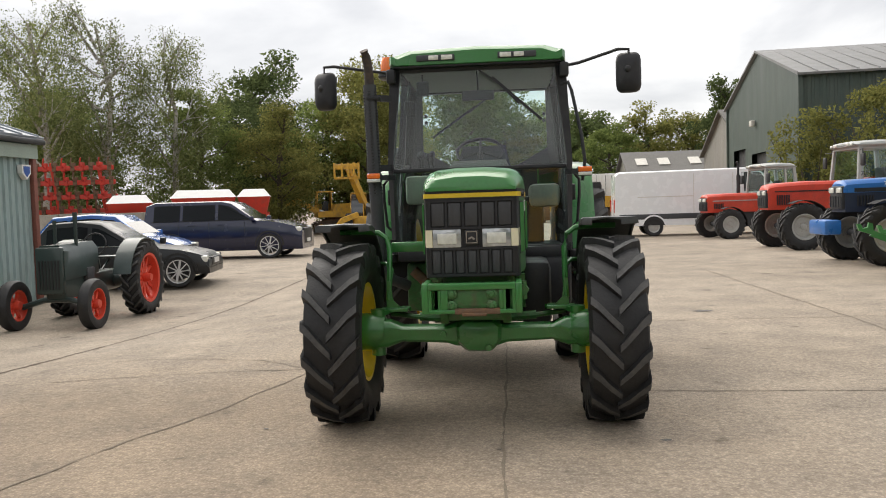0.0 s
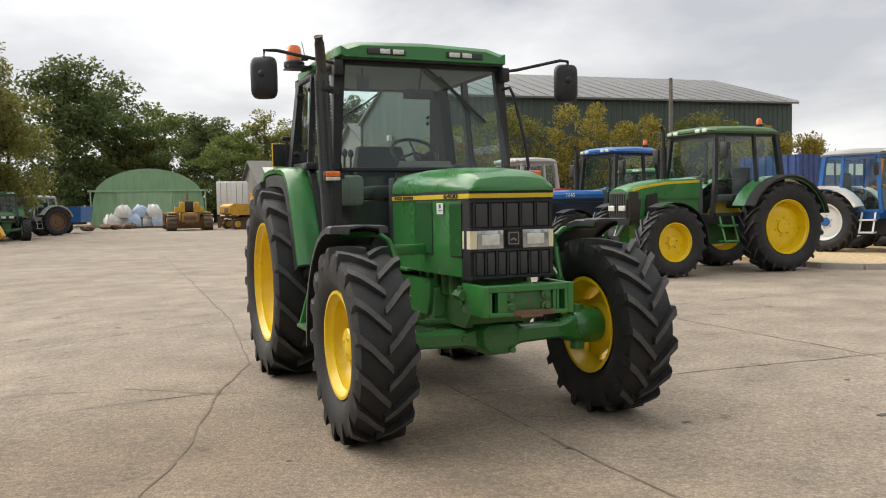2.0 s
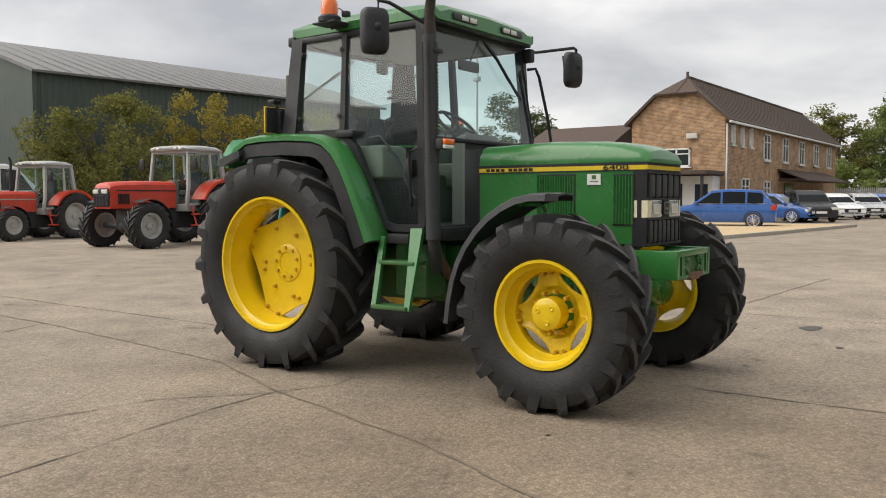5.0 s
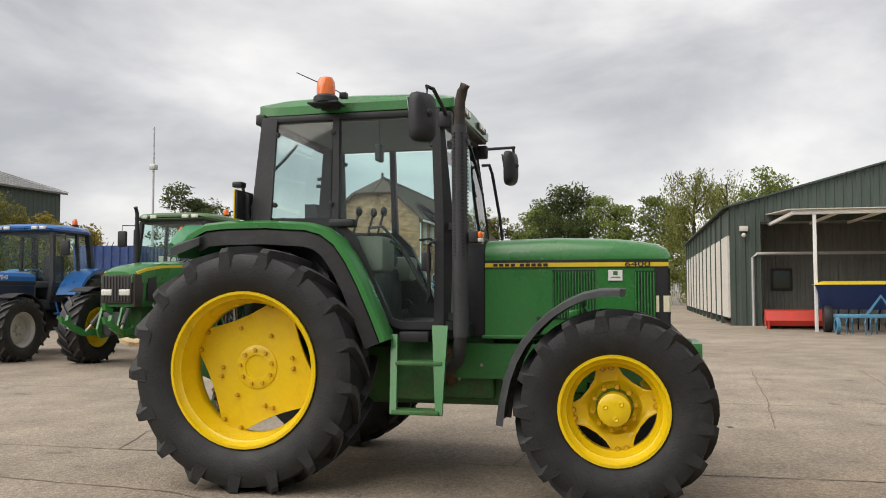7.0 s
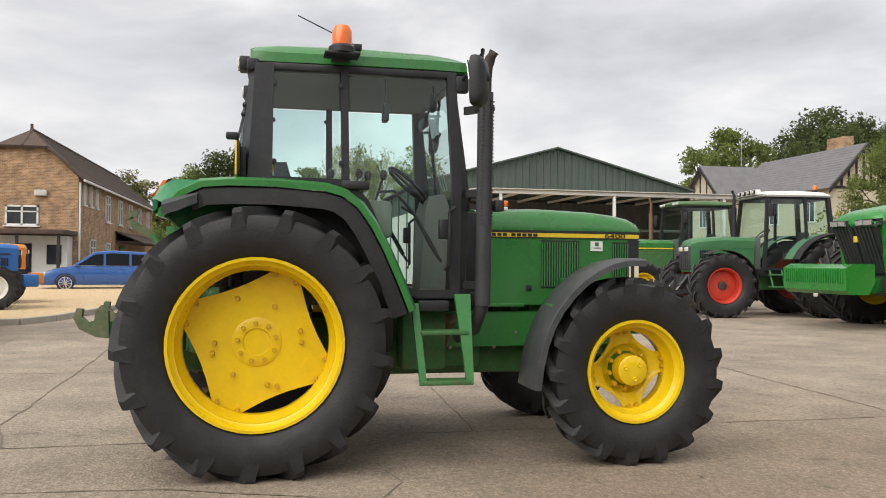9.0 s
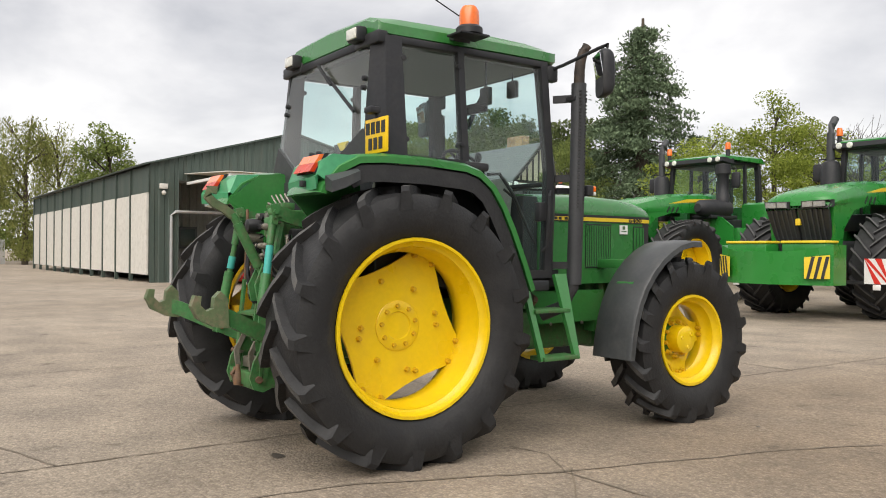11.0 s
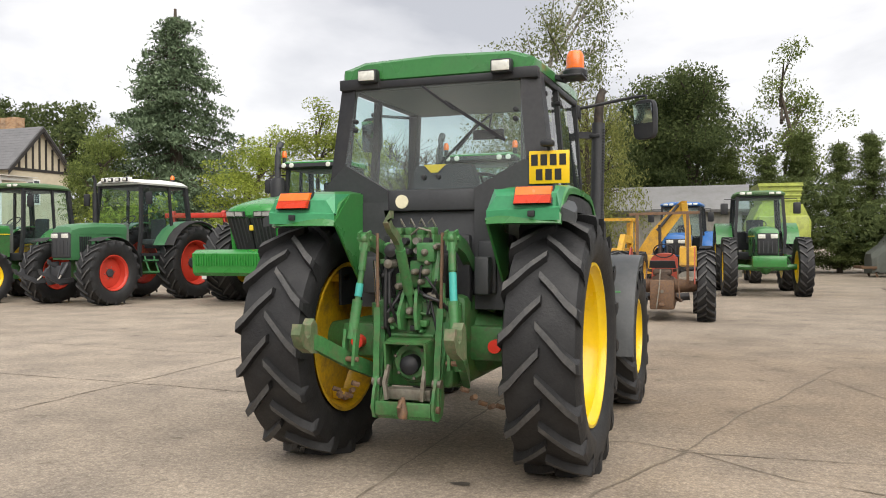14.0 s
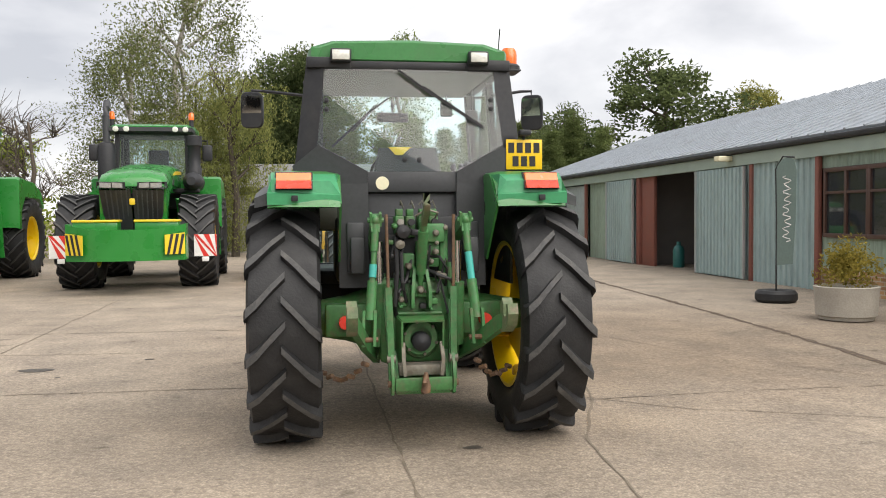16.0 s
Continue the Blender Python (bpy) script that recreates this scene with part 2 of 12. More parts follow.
M_RUST = paint("rusty_steel", (0.16, 0.10, 0.065), 0.75, metal=0.2, vary=0.35, scale=14, bump=0.2, dirt=(0.28, 0.14, 0.05), dirt_amt=0.6)
M_CHROME = paint("polished_rod", (0.7, 0.7, 0.7), 0.15, metal=1.0, vary=0.05)
M_TEAL = paint("teal_paint", (0.05, 0.38, 0.33), 0.45, vary=0.15, scale=8)
M_HOSE = paint("black_hose", (0.02, 0.02, 0.022), 0.5, vary=0.2)
M_AMBER = paint("amber_lens", (0.82, 0.155, 0.010), 0.2, vary=0.12, scale=9, coat=0.6)
M_REDLENS = paint("red_lens", (0.52, 0.036, 0.008), 0.3, vary=0.12, scale=9, coat=0.12, spec=0.3)
M_CLEARLENS = paint("clear_lens", (0.66, 0.66, 0.60), 0.12, vary=0.2, scale=30, coat=0.8)
M_LAMPGLASS = paint("lamp_glass", (0.42, 0.44, 0.45), 0.12, metal=0.5, vary=0.35, scale=14, coat=0.6)
M_CREAM = paint("cream_lens", (0.75, 0.70, 0.5), 0.3, vary=0.1)
M_WHITE = paint("white_paint", (0.74, 0.74, 0.72), 0.45, vary=0.08, scale=4)
M_DARK = paint("dark_letter", (0.015, 0.015, 0.016), 0.5, vary=0.1)
M_PLATE = paint("plate_yellow", (0.83, 0.52, 0.01), 0.4, vary=0.05)
M_REFLECT = paint("red_reflector", (0.75, 0.05, 0.03), 0.25, vary=0.05)
M_SEAT = paint("seat_cloth", (0.045, 0.05, 0.055), 0.9, vary=0.2, bump=0.2)
M_CAB_IN = paint("cab_lining", (0.15, 0.155, 0.14), 0.85, vary=0.15)
M_CAB_IN2 = paint("cab_lining_light", (0.22, 0.23, 0.19), 0.8, vary=0.15)
M_GLASS = glass("cab_glass", (0.82, 0.965, 0.945), 0.014)
M_GLASS_FRONT = glass("windscreen_glass", (0.86, 0.965, 0.95), 0.018)
# the rear pane's heavier diffuse body stands in for a milky reflection
M_GLASS_REAR = glass("hazed_rear_glass", (0.84, 0.955, 0.94), 0.045)
M_MIRROR = paint("mirror", (0.85, 0.87, 0.87), 0.03, metal=1.0, vary=0.02, rough_vary=0.02)


# ---- ground ----
def height(x, y):
    """The yard falls a little towards the workshop side."""
    t = min(1.0, max(0.0, (-x - 2.0) / 4.0))
    return -0.26 * t * t * (3 - 2 * t) * math.exp(-((y - 6.0) / 5.5) ** 2)


def concrete(name):
    mt = bpy.data.materials.new(name)
    mt.use_nodes = True
    nd, lk = mt.node_tree.nodes, mt.node_tree.links
    bs = nd["Principled BSDF"]
    co = nd.new("ShaderNodeTexCoord")
    def noise_at(scale, detail, rough=0.6):
        n = nd.new("ShaderNodeTexNoise")
        n.inputs["Scale"].default_value, n.inputs["Detail"].default_value, n.inputs["Roughness"].default_value = scale, detail, rough
        lk.new(co.outputs["Object"], n.inputs["Vector"])
        return n
    big, mid, fine, grit = noise_at(0.16, 6), noise_at(1.3, 8, 0.65), noise_at(22, 7, 0.75), nd.new("ShaderNodeTexVoronoi")
    grit.inputs["Scale"].default_value = 55
    lk.new(co.outputs["Object"], grit.inputs["Vector"])
    def ramp(src, p0, p1, c0, c1):
        r = nd.new("ShaderNodeValToRGB")
        r.color_ramp.elements[0].position, r.color_ramp.elements[0].color = p0, (*c0, 1)
        r.color_ramp.elements[1].position, r.color_ramp.elements[1].color = p1, (*c1, 1)
        lk.new(src, r.inputs["Fac"])
        return r.outputs["Color"]
    def mult(a, b, f=1.0):
        m = nd.new("ShaderNodeMix")
        m.data_type, m.blend_type = "RGBA", "MULTIPLY"
        m.inputs["Factor"].default_value = f
        lk.new(a, m.inputs["A"])
        lk.new(b, m.inputs["B"])
        return m.outputs["Result"]
    base = ramp(big.outputs["Fac"], 0.34, 0.68, (0.318, 0.274, 0.222), (0.425, 0.372, 0.308))
    base = mult(base, ramp(mid.outputs["Fac"], 0.30, 0.62, (0.74, 0.74, 0.75), (1.08, 1.06, 1.03)))
    base = mult(base, ramp(fine.outputs["Fac"], 0.34, 0.64, (0.66, 0.65, 0.64), (1.22, 1.21, 1.20)))
    base = mult(base, ramp(grit.outputs["Distance"], 0.05, 0.55, (1.20, 1.19, 1.17), (0.74, 0.73, 0.72)), 0.85)
    # a broad browner, darker area round one point, its edge broken by noise
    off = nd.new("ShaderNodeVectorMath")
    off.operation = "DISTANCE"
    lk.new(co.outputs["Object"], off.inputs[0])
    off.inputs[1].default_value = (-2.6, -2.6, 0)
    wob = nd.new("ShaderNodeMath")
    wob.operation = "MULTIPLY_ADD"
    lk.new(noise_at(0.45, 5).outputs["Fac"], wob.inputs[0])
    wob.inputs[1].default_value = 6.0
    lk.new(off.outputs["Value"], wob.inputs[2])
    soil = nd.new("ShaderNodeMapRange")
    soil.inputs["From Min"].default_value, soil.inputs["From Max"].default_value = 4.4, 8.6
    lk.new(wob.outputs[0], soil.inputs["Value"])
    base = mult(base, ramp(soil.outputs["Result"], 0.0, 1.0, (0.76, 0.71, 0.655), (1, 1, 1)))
    spots = noise_at(2.6, 3, 0.5)
    base = mult(base, ramp(spots.outputs["Fac"], 0.26, 0.33, (0.55, 0.53, 0.50), (1, 1, 1)), 0.8)
    lk.new(base, bs.inputs["Base Color"])
    bs.inputs["Roughness"].default_value = 0.88
    bs.inputs["Specular IOR Level"].default_value = 0.35
    bp = nd.new("ShaderNodeBump")
    bp.inputs["Strength"].default_value, bp.inputs["Distance"].default_value = 0.45, 0.012
    ad = nd.new("ShaderNodeMath")
    ad.operation = "ADD"
    lk.new(fine.outputs["Fac"], ad.inputs[0])
    lk.new(grit.outputs["Distance"], ad.inputs[1])
    lk.new(ad.outputs[0], bp.inputs["Height"])
    lk.new(bp.outputs["Normal"], bs.inputs["Normal"])
    return mt


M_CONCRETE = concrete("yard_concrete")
M_CRACK = paint("joint_dirt", (0.17, 0.14, 0.105), 0.95, vary=0.35, scale=6, fine=50, bump=0.4)
M_DRAIN = paint("drain_gap", (0.085, 0.060, 0.042), 0.95, vary=0.45, scale=8, fine=50, bump=0.4, dirt=(0.20, 0.15, 0.10), dirt_amt=0.6)
M_KERB = paint("kerb_stone", (0.38, 0.35, 0.30), 0.9, vary=0.2, scale=4, fine=50, bump=0.3)
M_GRAVEL = paint("wood_chip_gravel", (0.56, 0.42, 0.245), 0.95, vary=0.5, scale=9, fine=38, bump=0.9, dirt=(0.26, 0.18, 0.10), dirt_amt=0.7)

bm = B()
xs = sorted(set([-900, -300, -120, -60, -40, -25, -18] + [-14 + 0.7 * k for k in range(42)] + [17, 20, 25, 32, 42, 60, 120, 300, 900]))
ys = sorted(set([-900, -300, -120, -60, -40, -28, -20] + [-14 + 0.8 * k for k in range(46)] + [24, 28, 36, 50, 80, 140, 300, 900]))
grid = [[bm.verts.new((x, y, height(x, y))) for y in ys] for x in xs]
for i in range(len(xs) - 1):
    for j in range(len(ys) - 1):
        bm.faces.new((grid[i][j], grid[i + 1][j], grid[i + 1][j + 1], grid[i][j + 1]))
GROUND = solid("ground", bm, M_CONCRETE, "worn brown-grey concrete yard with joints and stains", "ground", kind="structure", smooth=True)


def joint(pts, width, seed, rough=0.35, mat_=None):
    """A ragged dirt-filled joint between slabs."""
    rnd = random.Random(seed)
    fine_pts = []
    for (x0, y0), (x1, y1) in zip(pts, pts[1:]):
        n = max(2, int(math.hypot(x1 - x0, y1 - y0) / 0.10))
        for k in range(n):
            fine_pts.append((x0 + (x1 - x0) * k / n, y0 + (y1 - y0) * k / n))
    fine_pts.append(pts[-1])
    bm = B()
    prev = None
    drift = 0.0
    for i, (x, y) in enumerate(fine_pts):
        a, b = fine_pts[max(i - 1, 0)], fine_pts[min(i + 1, len(fine_pts) - 1)]
        d = Vector((b[0] - a[0], b[1] - a[1])).normalized()
        drift = 0.8 * drift + rnd.gauss(0, 0.006)
        w = width * max(0.15, 1 + rnd.gauss(0, rough))
        x, y = x - d.y * drift, y + d.x * drift
        pa, pb = (x - d.y * w / 2, y + d.x * w / 2), (x + d.y * w / 2, y - d.x * w / 2)
        va = bm.verts.new((pa[0], pa[1], height(*pa) + 0.004))
        vb = bm.verts.new((pb[0], pb[1], height(*pb) + 0.004))
        if prev:
            bm.faces.new((prev[0], prev[1], vb, va))
        prev = (va, vb)
    bmesh.ops.recalc_face_normals(bm, faces=bm.faces[:])
    return part("joint", bm, mat_ or M_CRACK, GROUND, smooth=False)


JOINTS = [
    ([(0.20, -9.0), (0.19, -2.7), (0.15, 0.8), (0.13, 2.9), (0.10, 9.0)], 0.022),
    ([(0.19, -0.42), (1.5, -0.48), (3.7, -0.59), (9.0, -0.8)], 0.024),
    ([(-2.9, -3.9), (-2.25, -1.75), (-1.9, -0.83), (-1.55, 0.55), (-1.1, 1.66), (-0.84, 4.88), (-0.7, 12.0), (-0.56, 24.0)], 0.024),
    ([(-5.5, 0.15), (-3.2, 0.42), (-1.55, 0.55)], 0.020),
    ([(-1.55, 0.55), (-1.2, 0.35), (-0.9, 0.42)], 0.014),
    ([(-5.6, 3.2), (-3.08, 3.83), (-0.84, 4.88)], 0.020),
    ([(-5.95, -22.0), (-5.72, -14.0), (-5.62, -11.15), (-5.35, -5.9), (-5.2, -2.55), (-5.05, -0.2)], 0.075),
    ([(-5.9, -11.9), (-4.9, -10.7), (-4.4, -10.55)], 0.034),
    ([(-4.95, 0.4), (-4.87, 1.05), (-4.49, 6.2), (-4.3, 12.0)], 0.040),
    ([(0.2, -4.3), (1.68, -4.35), (4.17, -4.5), (9.0, -4.9)], 0.024),
    ([(2.4, -2.6), (4.1, -2.8), (9.0, -3.2)], 0.018),
    ([(0.15, 2.92), (0.96, 3.16), (4.1, 3.24), (9.0, 3.5)], 0.022),
    ([(-1.0, -5.2), (-2.7, -3.2), (-3.5, -1.2), (-4.9, 0.2)], 0.012),
    ([(-1.5, 0.45), (-2.2, 1.05), (-3.55, 1.4), (-4.8, 1.2)], 0.014),
    ([(4.2, -9.0), (4.15, -4.5), (4.1, 3.2), (4.0, 10.0)], 0.020),
    ([(9.2, 5.2), (6.0, 4.9), (4.1, 4.7)], 0.016),
]
for k, (pts, w) in enumerate(JOINTS):
    joint(pts, w * 1.2 if w > 0.06 else w if w > 0.03 else w * 0.68, k, 0.35, M_DRAIN if w > 0.03 else None)
# oil and tar spots
M_OIL = paint("oil_stain", (0.07, 0.06, 0.05), 0.6, vary=0.4, scale=20)
for k, (x, y, r) in enumerate(((-0.33, 1.76, 0.06), (1.14, -1.77, 0.035), (0.15, -1.94, 0.02), (3.08, -1.3, 0.03), (-1.4, -1.45, 0.02), (2.4, -2.2, 0.05), (3.4, -1.75, 0.16), (2.6, 4.0, 0.14), (-2.2, 4.9, 0.05))):
    rnd = random.Random(k)
    bm = B()
    ring = [bm.verts.new((x + r * (0.7 + 0.6 * rnd.random()) * math.cos(q * math.tau / 12), y + 0.6 * r * (0.7 + 0.6 * rnd.random()) * math.sin(q * math.tau / 12), height(x, y) + 0.004)) for q in range(12)]
    bm.faces.new(ring)
    part("oil_spot", bm, M_OIL, GROUND, smooth=False)


# ---- wheels ----
TYRES = {}


def tyre_meshes(R, w, rim, n):
    """The carcass and the lugs of a field tyre; they turn about x."""
    key = (R, w, rim, n)
    if key in TYRES:
        return TYRES[key]
    lug = 0.036 * R / 0.8 + 0.006
    rc = R - lug
    side = [(rim - 0.012, 0.33), (rim + 0.02, 0.40), (rim + 0.30 * (rc - rim), 0.485), (rim + 0.60 * (rc - rim), 0.50), (rc - 0.06, 0.49), (rc - 0.018, 0.45), (rc - 0.003, 0.25)]
    prof = [(r, -u * w) for r, u in side] + [(rc, 0.0)] + [(r, u * w) for r, u in reversed(side)]
    bm = lathe(B(), prof, 56)
    carcass = link_mesh("tyre", bm, M_TYRE, True)
    verts, faces, worn = [], [], []
    for k in range(n):
        for s in (-1, 1):
            a0 = (k + (0.5 if s > 0 else 0.0)) * math.tau / n
            base = len(verts)
            st = [(-0.05, R - 0.001, rc - 0.02, 0.0), (0.32, R, rc - 0.02, 0.36), (0.66, R - 0.004, rc - 0.03, 0.72), (0.94, R - 0.010, rc - 0.06, 0.95), (0.99, R - 0.038, rc - 0.07, 1.0), (0.985, rc - 0.075, rc - 0.10, 1.04)]
            for u, top, low, v in st:
                a = a0 + v * 0.31 * (w / 0.45) * (0.8 / R)
                x = s * u * w * 0.515
                ht, hl = 0.022 / R * (1 + 0.25 * u), 0.034 / R * (1 + 0.45 * u)
                for r, da in ((low, -hl), (top, -ht), (top, ht), (low, hl)):
                    verts.append((x, r * math.sin(a + da), r * math.cos(a + da)))
            for i in range(len(st) - 1):
                p, q = base + 4 * i, base + 4 * (i + 1)
                for j in range(3):
                    f = (p + j, p + j + 1, q + j + 1, q + j)
                    faces.append(f if s > 0 else f[::-1])
                    worn.append(1 if j == 1 and i < 3 else 0)
            e0, e1 = base, base + 4 * (len(st) - 1)
            faces.append((e0, e0 + 1, e0 + 2, e0 + 3) if s < 0 else (e0 + 3, e0 + 2, e0 + 1, e0))
            faces.append((e1, e1 + 1, e1 + 2, e1 + 3) if s > 0 else (e1 + 3, e1 + 2, e1 + 1, e1))
            worn += [0, 0]
    me = bpy.data.meshes.new("tread")
    me.from_pydata(verts, [], faces)
    me.update()
    me.materials.append(M_TYRE)
    me.materials.append(M_LUG)
    me.polygons.foreach_set("material_index", worn)
    TYRES[key] = (carcass, me)
    return TYRES[key]


RIMS = {}


def rim_meshes(kind, rim, w, off, side, m_rim, m_disc, m_hub):
    """The rim barrel, the disc, the hub and the nuts; side is -1 for wheels on the tractor's right."""
    key = (kind, rim, w, off, side, m_rim.name, m_disc.name, m_hub.name)
    if key in RIMS:
        return RIMS[key]
    s = side
    h = w * 0.41
    prof = [(rim + 0.006, h - 0.012), (rim + 0.004, h), (rim - 0.014, h), (rim - 0.022, h - 0.03), (rim - 0.045, h - 0.05), (rim - 0.05, h * 0.3), (rim - 0.075, h * 0.1), (rim - 0.075, -h * 0.4), (rim - 0.045, -h * 0.7), (rim - 0.02, -h), (rim + 0.004, -h)]
    barrel = link_mesh("rim", lathe(B(), [(r, s * x) for r, x in prof], 48), m_rim, True)
    bm = B()
    o = off * s
    if kind == "square":
        pts, corners = [], []
        for c in range(4):
            a = c * 90 + 58
            for da, rr in ((-10, 0.99), (-5, 1.0), (5, 1.0), (10, 0.985), (20, 0.865), (32, 0.785), (45, 0.76), (58, 0.785), (70, 0.865)):
                q = radians(a + da)
                pts.append(((rim - 0.05) * rr * math.cos(q), (rim - 0.05) * rr * math.sin(q)))
        prism(bm, pts, "x", o - 0.010, o + 0.010)
    elif kind == "lobe":
        pts = []
        # four arms bolted to the rim, round a dish that sinks to the hub flange
        for c in range(4):
            for da, rr in ((-14, 0.99), (-5, 1.0), (5, 1.0), (14, 0.985), (17, 0.86), (25, 0.74), (45, 0.67), (65, 0.74), (73, 0.86)):
                q = radians(c * 90 + da)
                pts.append((rr * math.cos(q), rr * math.sin(q)))
        rings = []
        for f, dx in ((1.0, 0.0), (0.94, 0.003), (0.90, 0.0)):
            rings.append([(o + s * dx, (rim - 0.045) * y * f, (rim - 0.045) * z * f) for y, z in pts])
        for rad, dx in ((0.50, -0.012), (0.45, -0.034), (0.42, -0.040), (0.0, -0.040)):
            ring = []
            for y, z in pts:
                l = math.hypot(y, z)
                ring.append((o + s * dx, (rad * rim + 1e-4) * y / l, (rad * rim + 1e-4) * z / l))
            rings.append(ring)
        loft(bm, rings, caps=False)
        loft(bm, [[(x - s * 0.012, y, z) for x, y, z in rings[0]], rings[0]], caps=False)
    else:
        lathe(bm, [(rim - 0.06, o - s * 0.03), (rim * 0.8, o), (rim * 0.55, o + s * 0.02), (rim * 0.3, o + s * 0.02), (0.0, o + s * 0.02)], 32)
    disc = link_mesh("wheel_disc", bm, m_disc, True)
    bm = B()
    hr = {"square": 0.105, "lobe": rim * 0.31}.get(kind, rim * 0.24)
    hx = {"square": 0.05, "lobe": 0.11}.get(kind, 0.06)
    if kind == "square":
        lathe(bm, [(0.150, o), (0.150, o + s * 0.016), (0.14, o + s * 0.022), (0.085, o + s * 0.022), (0.08, o + s * 0.012), (0.0, o + s * 0.012)], 32)
    else:
        lathe(bm, [(hr * 1.02, o - s * 0.06), (hr, o + s * hx * 0.3), (hr * 0.97, o + s * hx * 0.93), (hr * 0.88, o + s * hx), (hr * 0.3, o + s * hx * 1.03), (0.0, o + s * hx * 1.03)], 28)
        for k in range(3):
            lathe(bm, [(0.0, o + s * (hx * 1.03 + 0.001)), (0.013, o + s * (hx * 1.03 + 0.006)), (0.018, o + s * hx)], 10, "x", (0, hr * 0.55 * math.cos(k * math.tau / 3 + 0.5), hr * 0.55 * math.sin(k * math.tau / 3 + 0.5)))
    hub = link_mesh("hub", bm, m_hub, True)
    nn, nr = (9, 0.117) if kind == "square" else (10, hr * 1.28) if kind == "lobe" else (6, hr * 1.42)
    spots = [(nr * math.cos(k * math.tau / nn), nr * math.sin(k * math.tau / nn)) for k in range(nn)]
    if kind == "square":
        spots += [(rr * math.cos(radians(q)), rr * math.sin(radians(q))) for q, rr in ((100, 0.29), (20, 0.27), (33, 0.25), (200, 0.27), (215, 0.27), (290, 0.27), (280, 0.3), (150, 0.24), (340, 0.24))]
        spots += [((rim - 0.085) * math.cos(radians(c * 90 + 58 + da)), (rim - 0.085) * math.sin(radians(c * 90 + 58 + da))) for c in range(4) for da in (-9, 9)]
    if kind == "lobe":
        spots += [((rim - 0.08) * math.cos(radians(c * 90 + da)), (rim - 0.08) * math.sin(radians(c * 90 + da))) for c in range(4) for da in (-6, 6)]
    nut = link_mesh("wheel_nut", lathe(B(), [(0.0, s * 0.022), (0.013, s * 0.022), (0.016, 0.0), (0.02, -s * 0.012)], 6), M_YELLOW_DIRTY if m_disc in (M_YELLOW, M_YELLOW_DIRTY) else M_STEEL, True)
    nuts = (nut, o + s * 0.016, spots)
    RIMS[key] = (barrel, disc, hub, nuts)
    return RIMS[key]


def wheel(parent, x, y, R, w, rim, n, kind, off, m_rim, m_disc, spin=0.0, steer=0.0, name="wheel", z=None, m_hub=None):
    s = -1 if x < 0 else 1
    wh = new(name)
    wh.empty_display_size = 0.2
    wh.parent = parent
    wh.matrix_basis = pose(x, y, R - 0.022 if z is None else z, 0, 0, steer) @ pose(0, 0, 0, spin, 0, 0)
    carcass, tread = tyre_meshes(R, w, rim, n)
    share("tyre", carcass, wh, Matrix())
    share("tread", tread, wh, Matrix(), "worn tread lugs dusted grey")
    *meshes, (nut, nx, spots) = rim_meshes(kind, rim, w, off, s, m_rim, m_disc, m_hub or m_disc)
    for nm, me in zip(("rim", "wheel_disc", "hub"), meshes):
        share(nm, me, wh, Matrix())
    for ny, nz in spots:
        share("wheel_nut", nut, wh, pose(nx, ny, nz))
    return wh


# ---- the green tractor that the camera circles ----
M_GREEN_LINK = paint("link_green", (0.048, 0.175, 0.055), 0.45, vary=0.3, scale=7, dirt=(0.13, 0.12, 0.07), dirt_amt=0.8, dirt_scale=16, bump=0.1)
M_HOOK = paint("worn_hook", (0.10, 0.14, 0.065), 0.6, vary=0.3, scale=12, bump=0.2, dirt=(0.22, 0.16, 0.11), dirt_amt=0.9, dirt_scale=14)
M_DULLSTEEL = paint("dull_steel", (0.20, 0.185, 0.15), 0.6, metal=0.4, vary=0.3, scale=12, dirt=(0.12, 0.08, 0.05), dirt_amt=0.6)
M_SOOT = paint("sooty_steel", (0.045, 0.036, 0.030), 0.7, metal=0.2, vary=0.4, scale=10, dirt=(0.12, 0.07, 0.04), dirt_amt=0.5)


def text_part(name, body, size, material, parent, m, depth=0.002):
    cu = bpy.data.curves.new(name, "FONT")
    cu.body, cu.size, cu.extrude = body, size, depth
    cu.align_x, cu.align_y = "CENTER", "CENTER"
    cu.materials.append(material)
    ob = new(name, cu)
    dg = bpy.context.evaluated_depsgraph_get()
    me = bpy.data.meshes.new_from_object(ob.evaluated_get(dg))
    bpy.data.objects.remove(ob)
    if not me.materials:
        me.materials.append(material)
    ob = new(name, me)
    ob.parent = parent
    ob.matrix_basis = m
    return ob


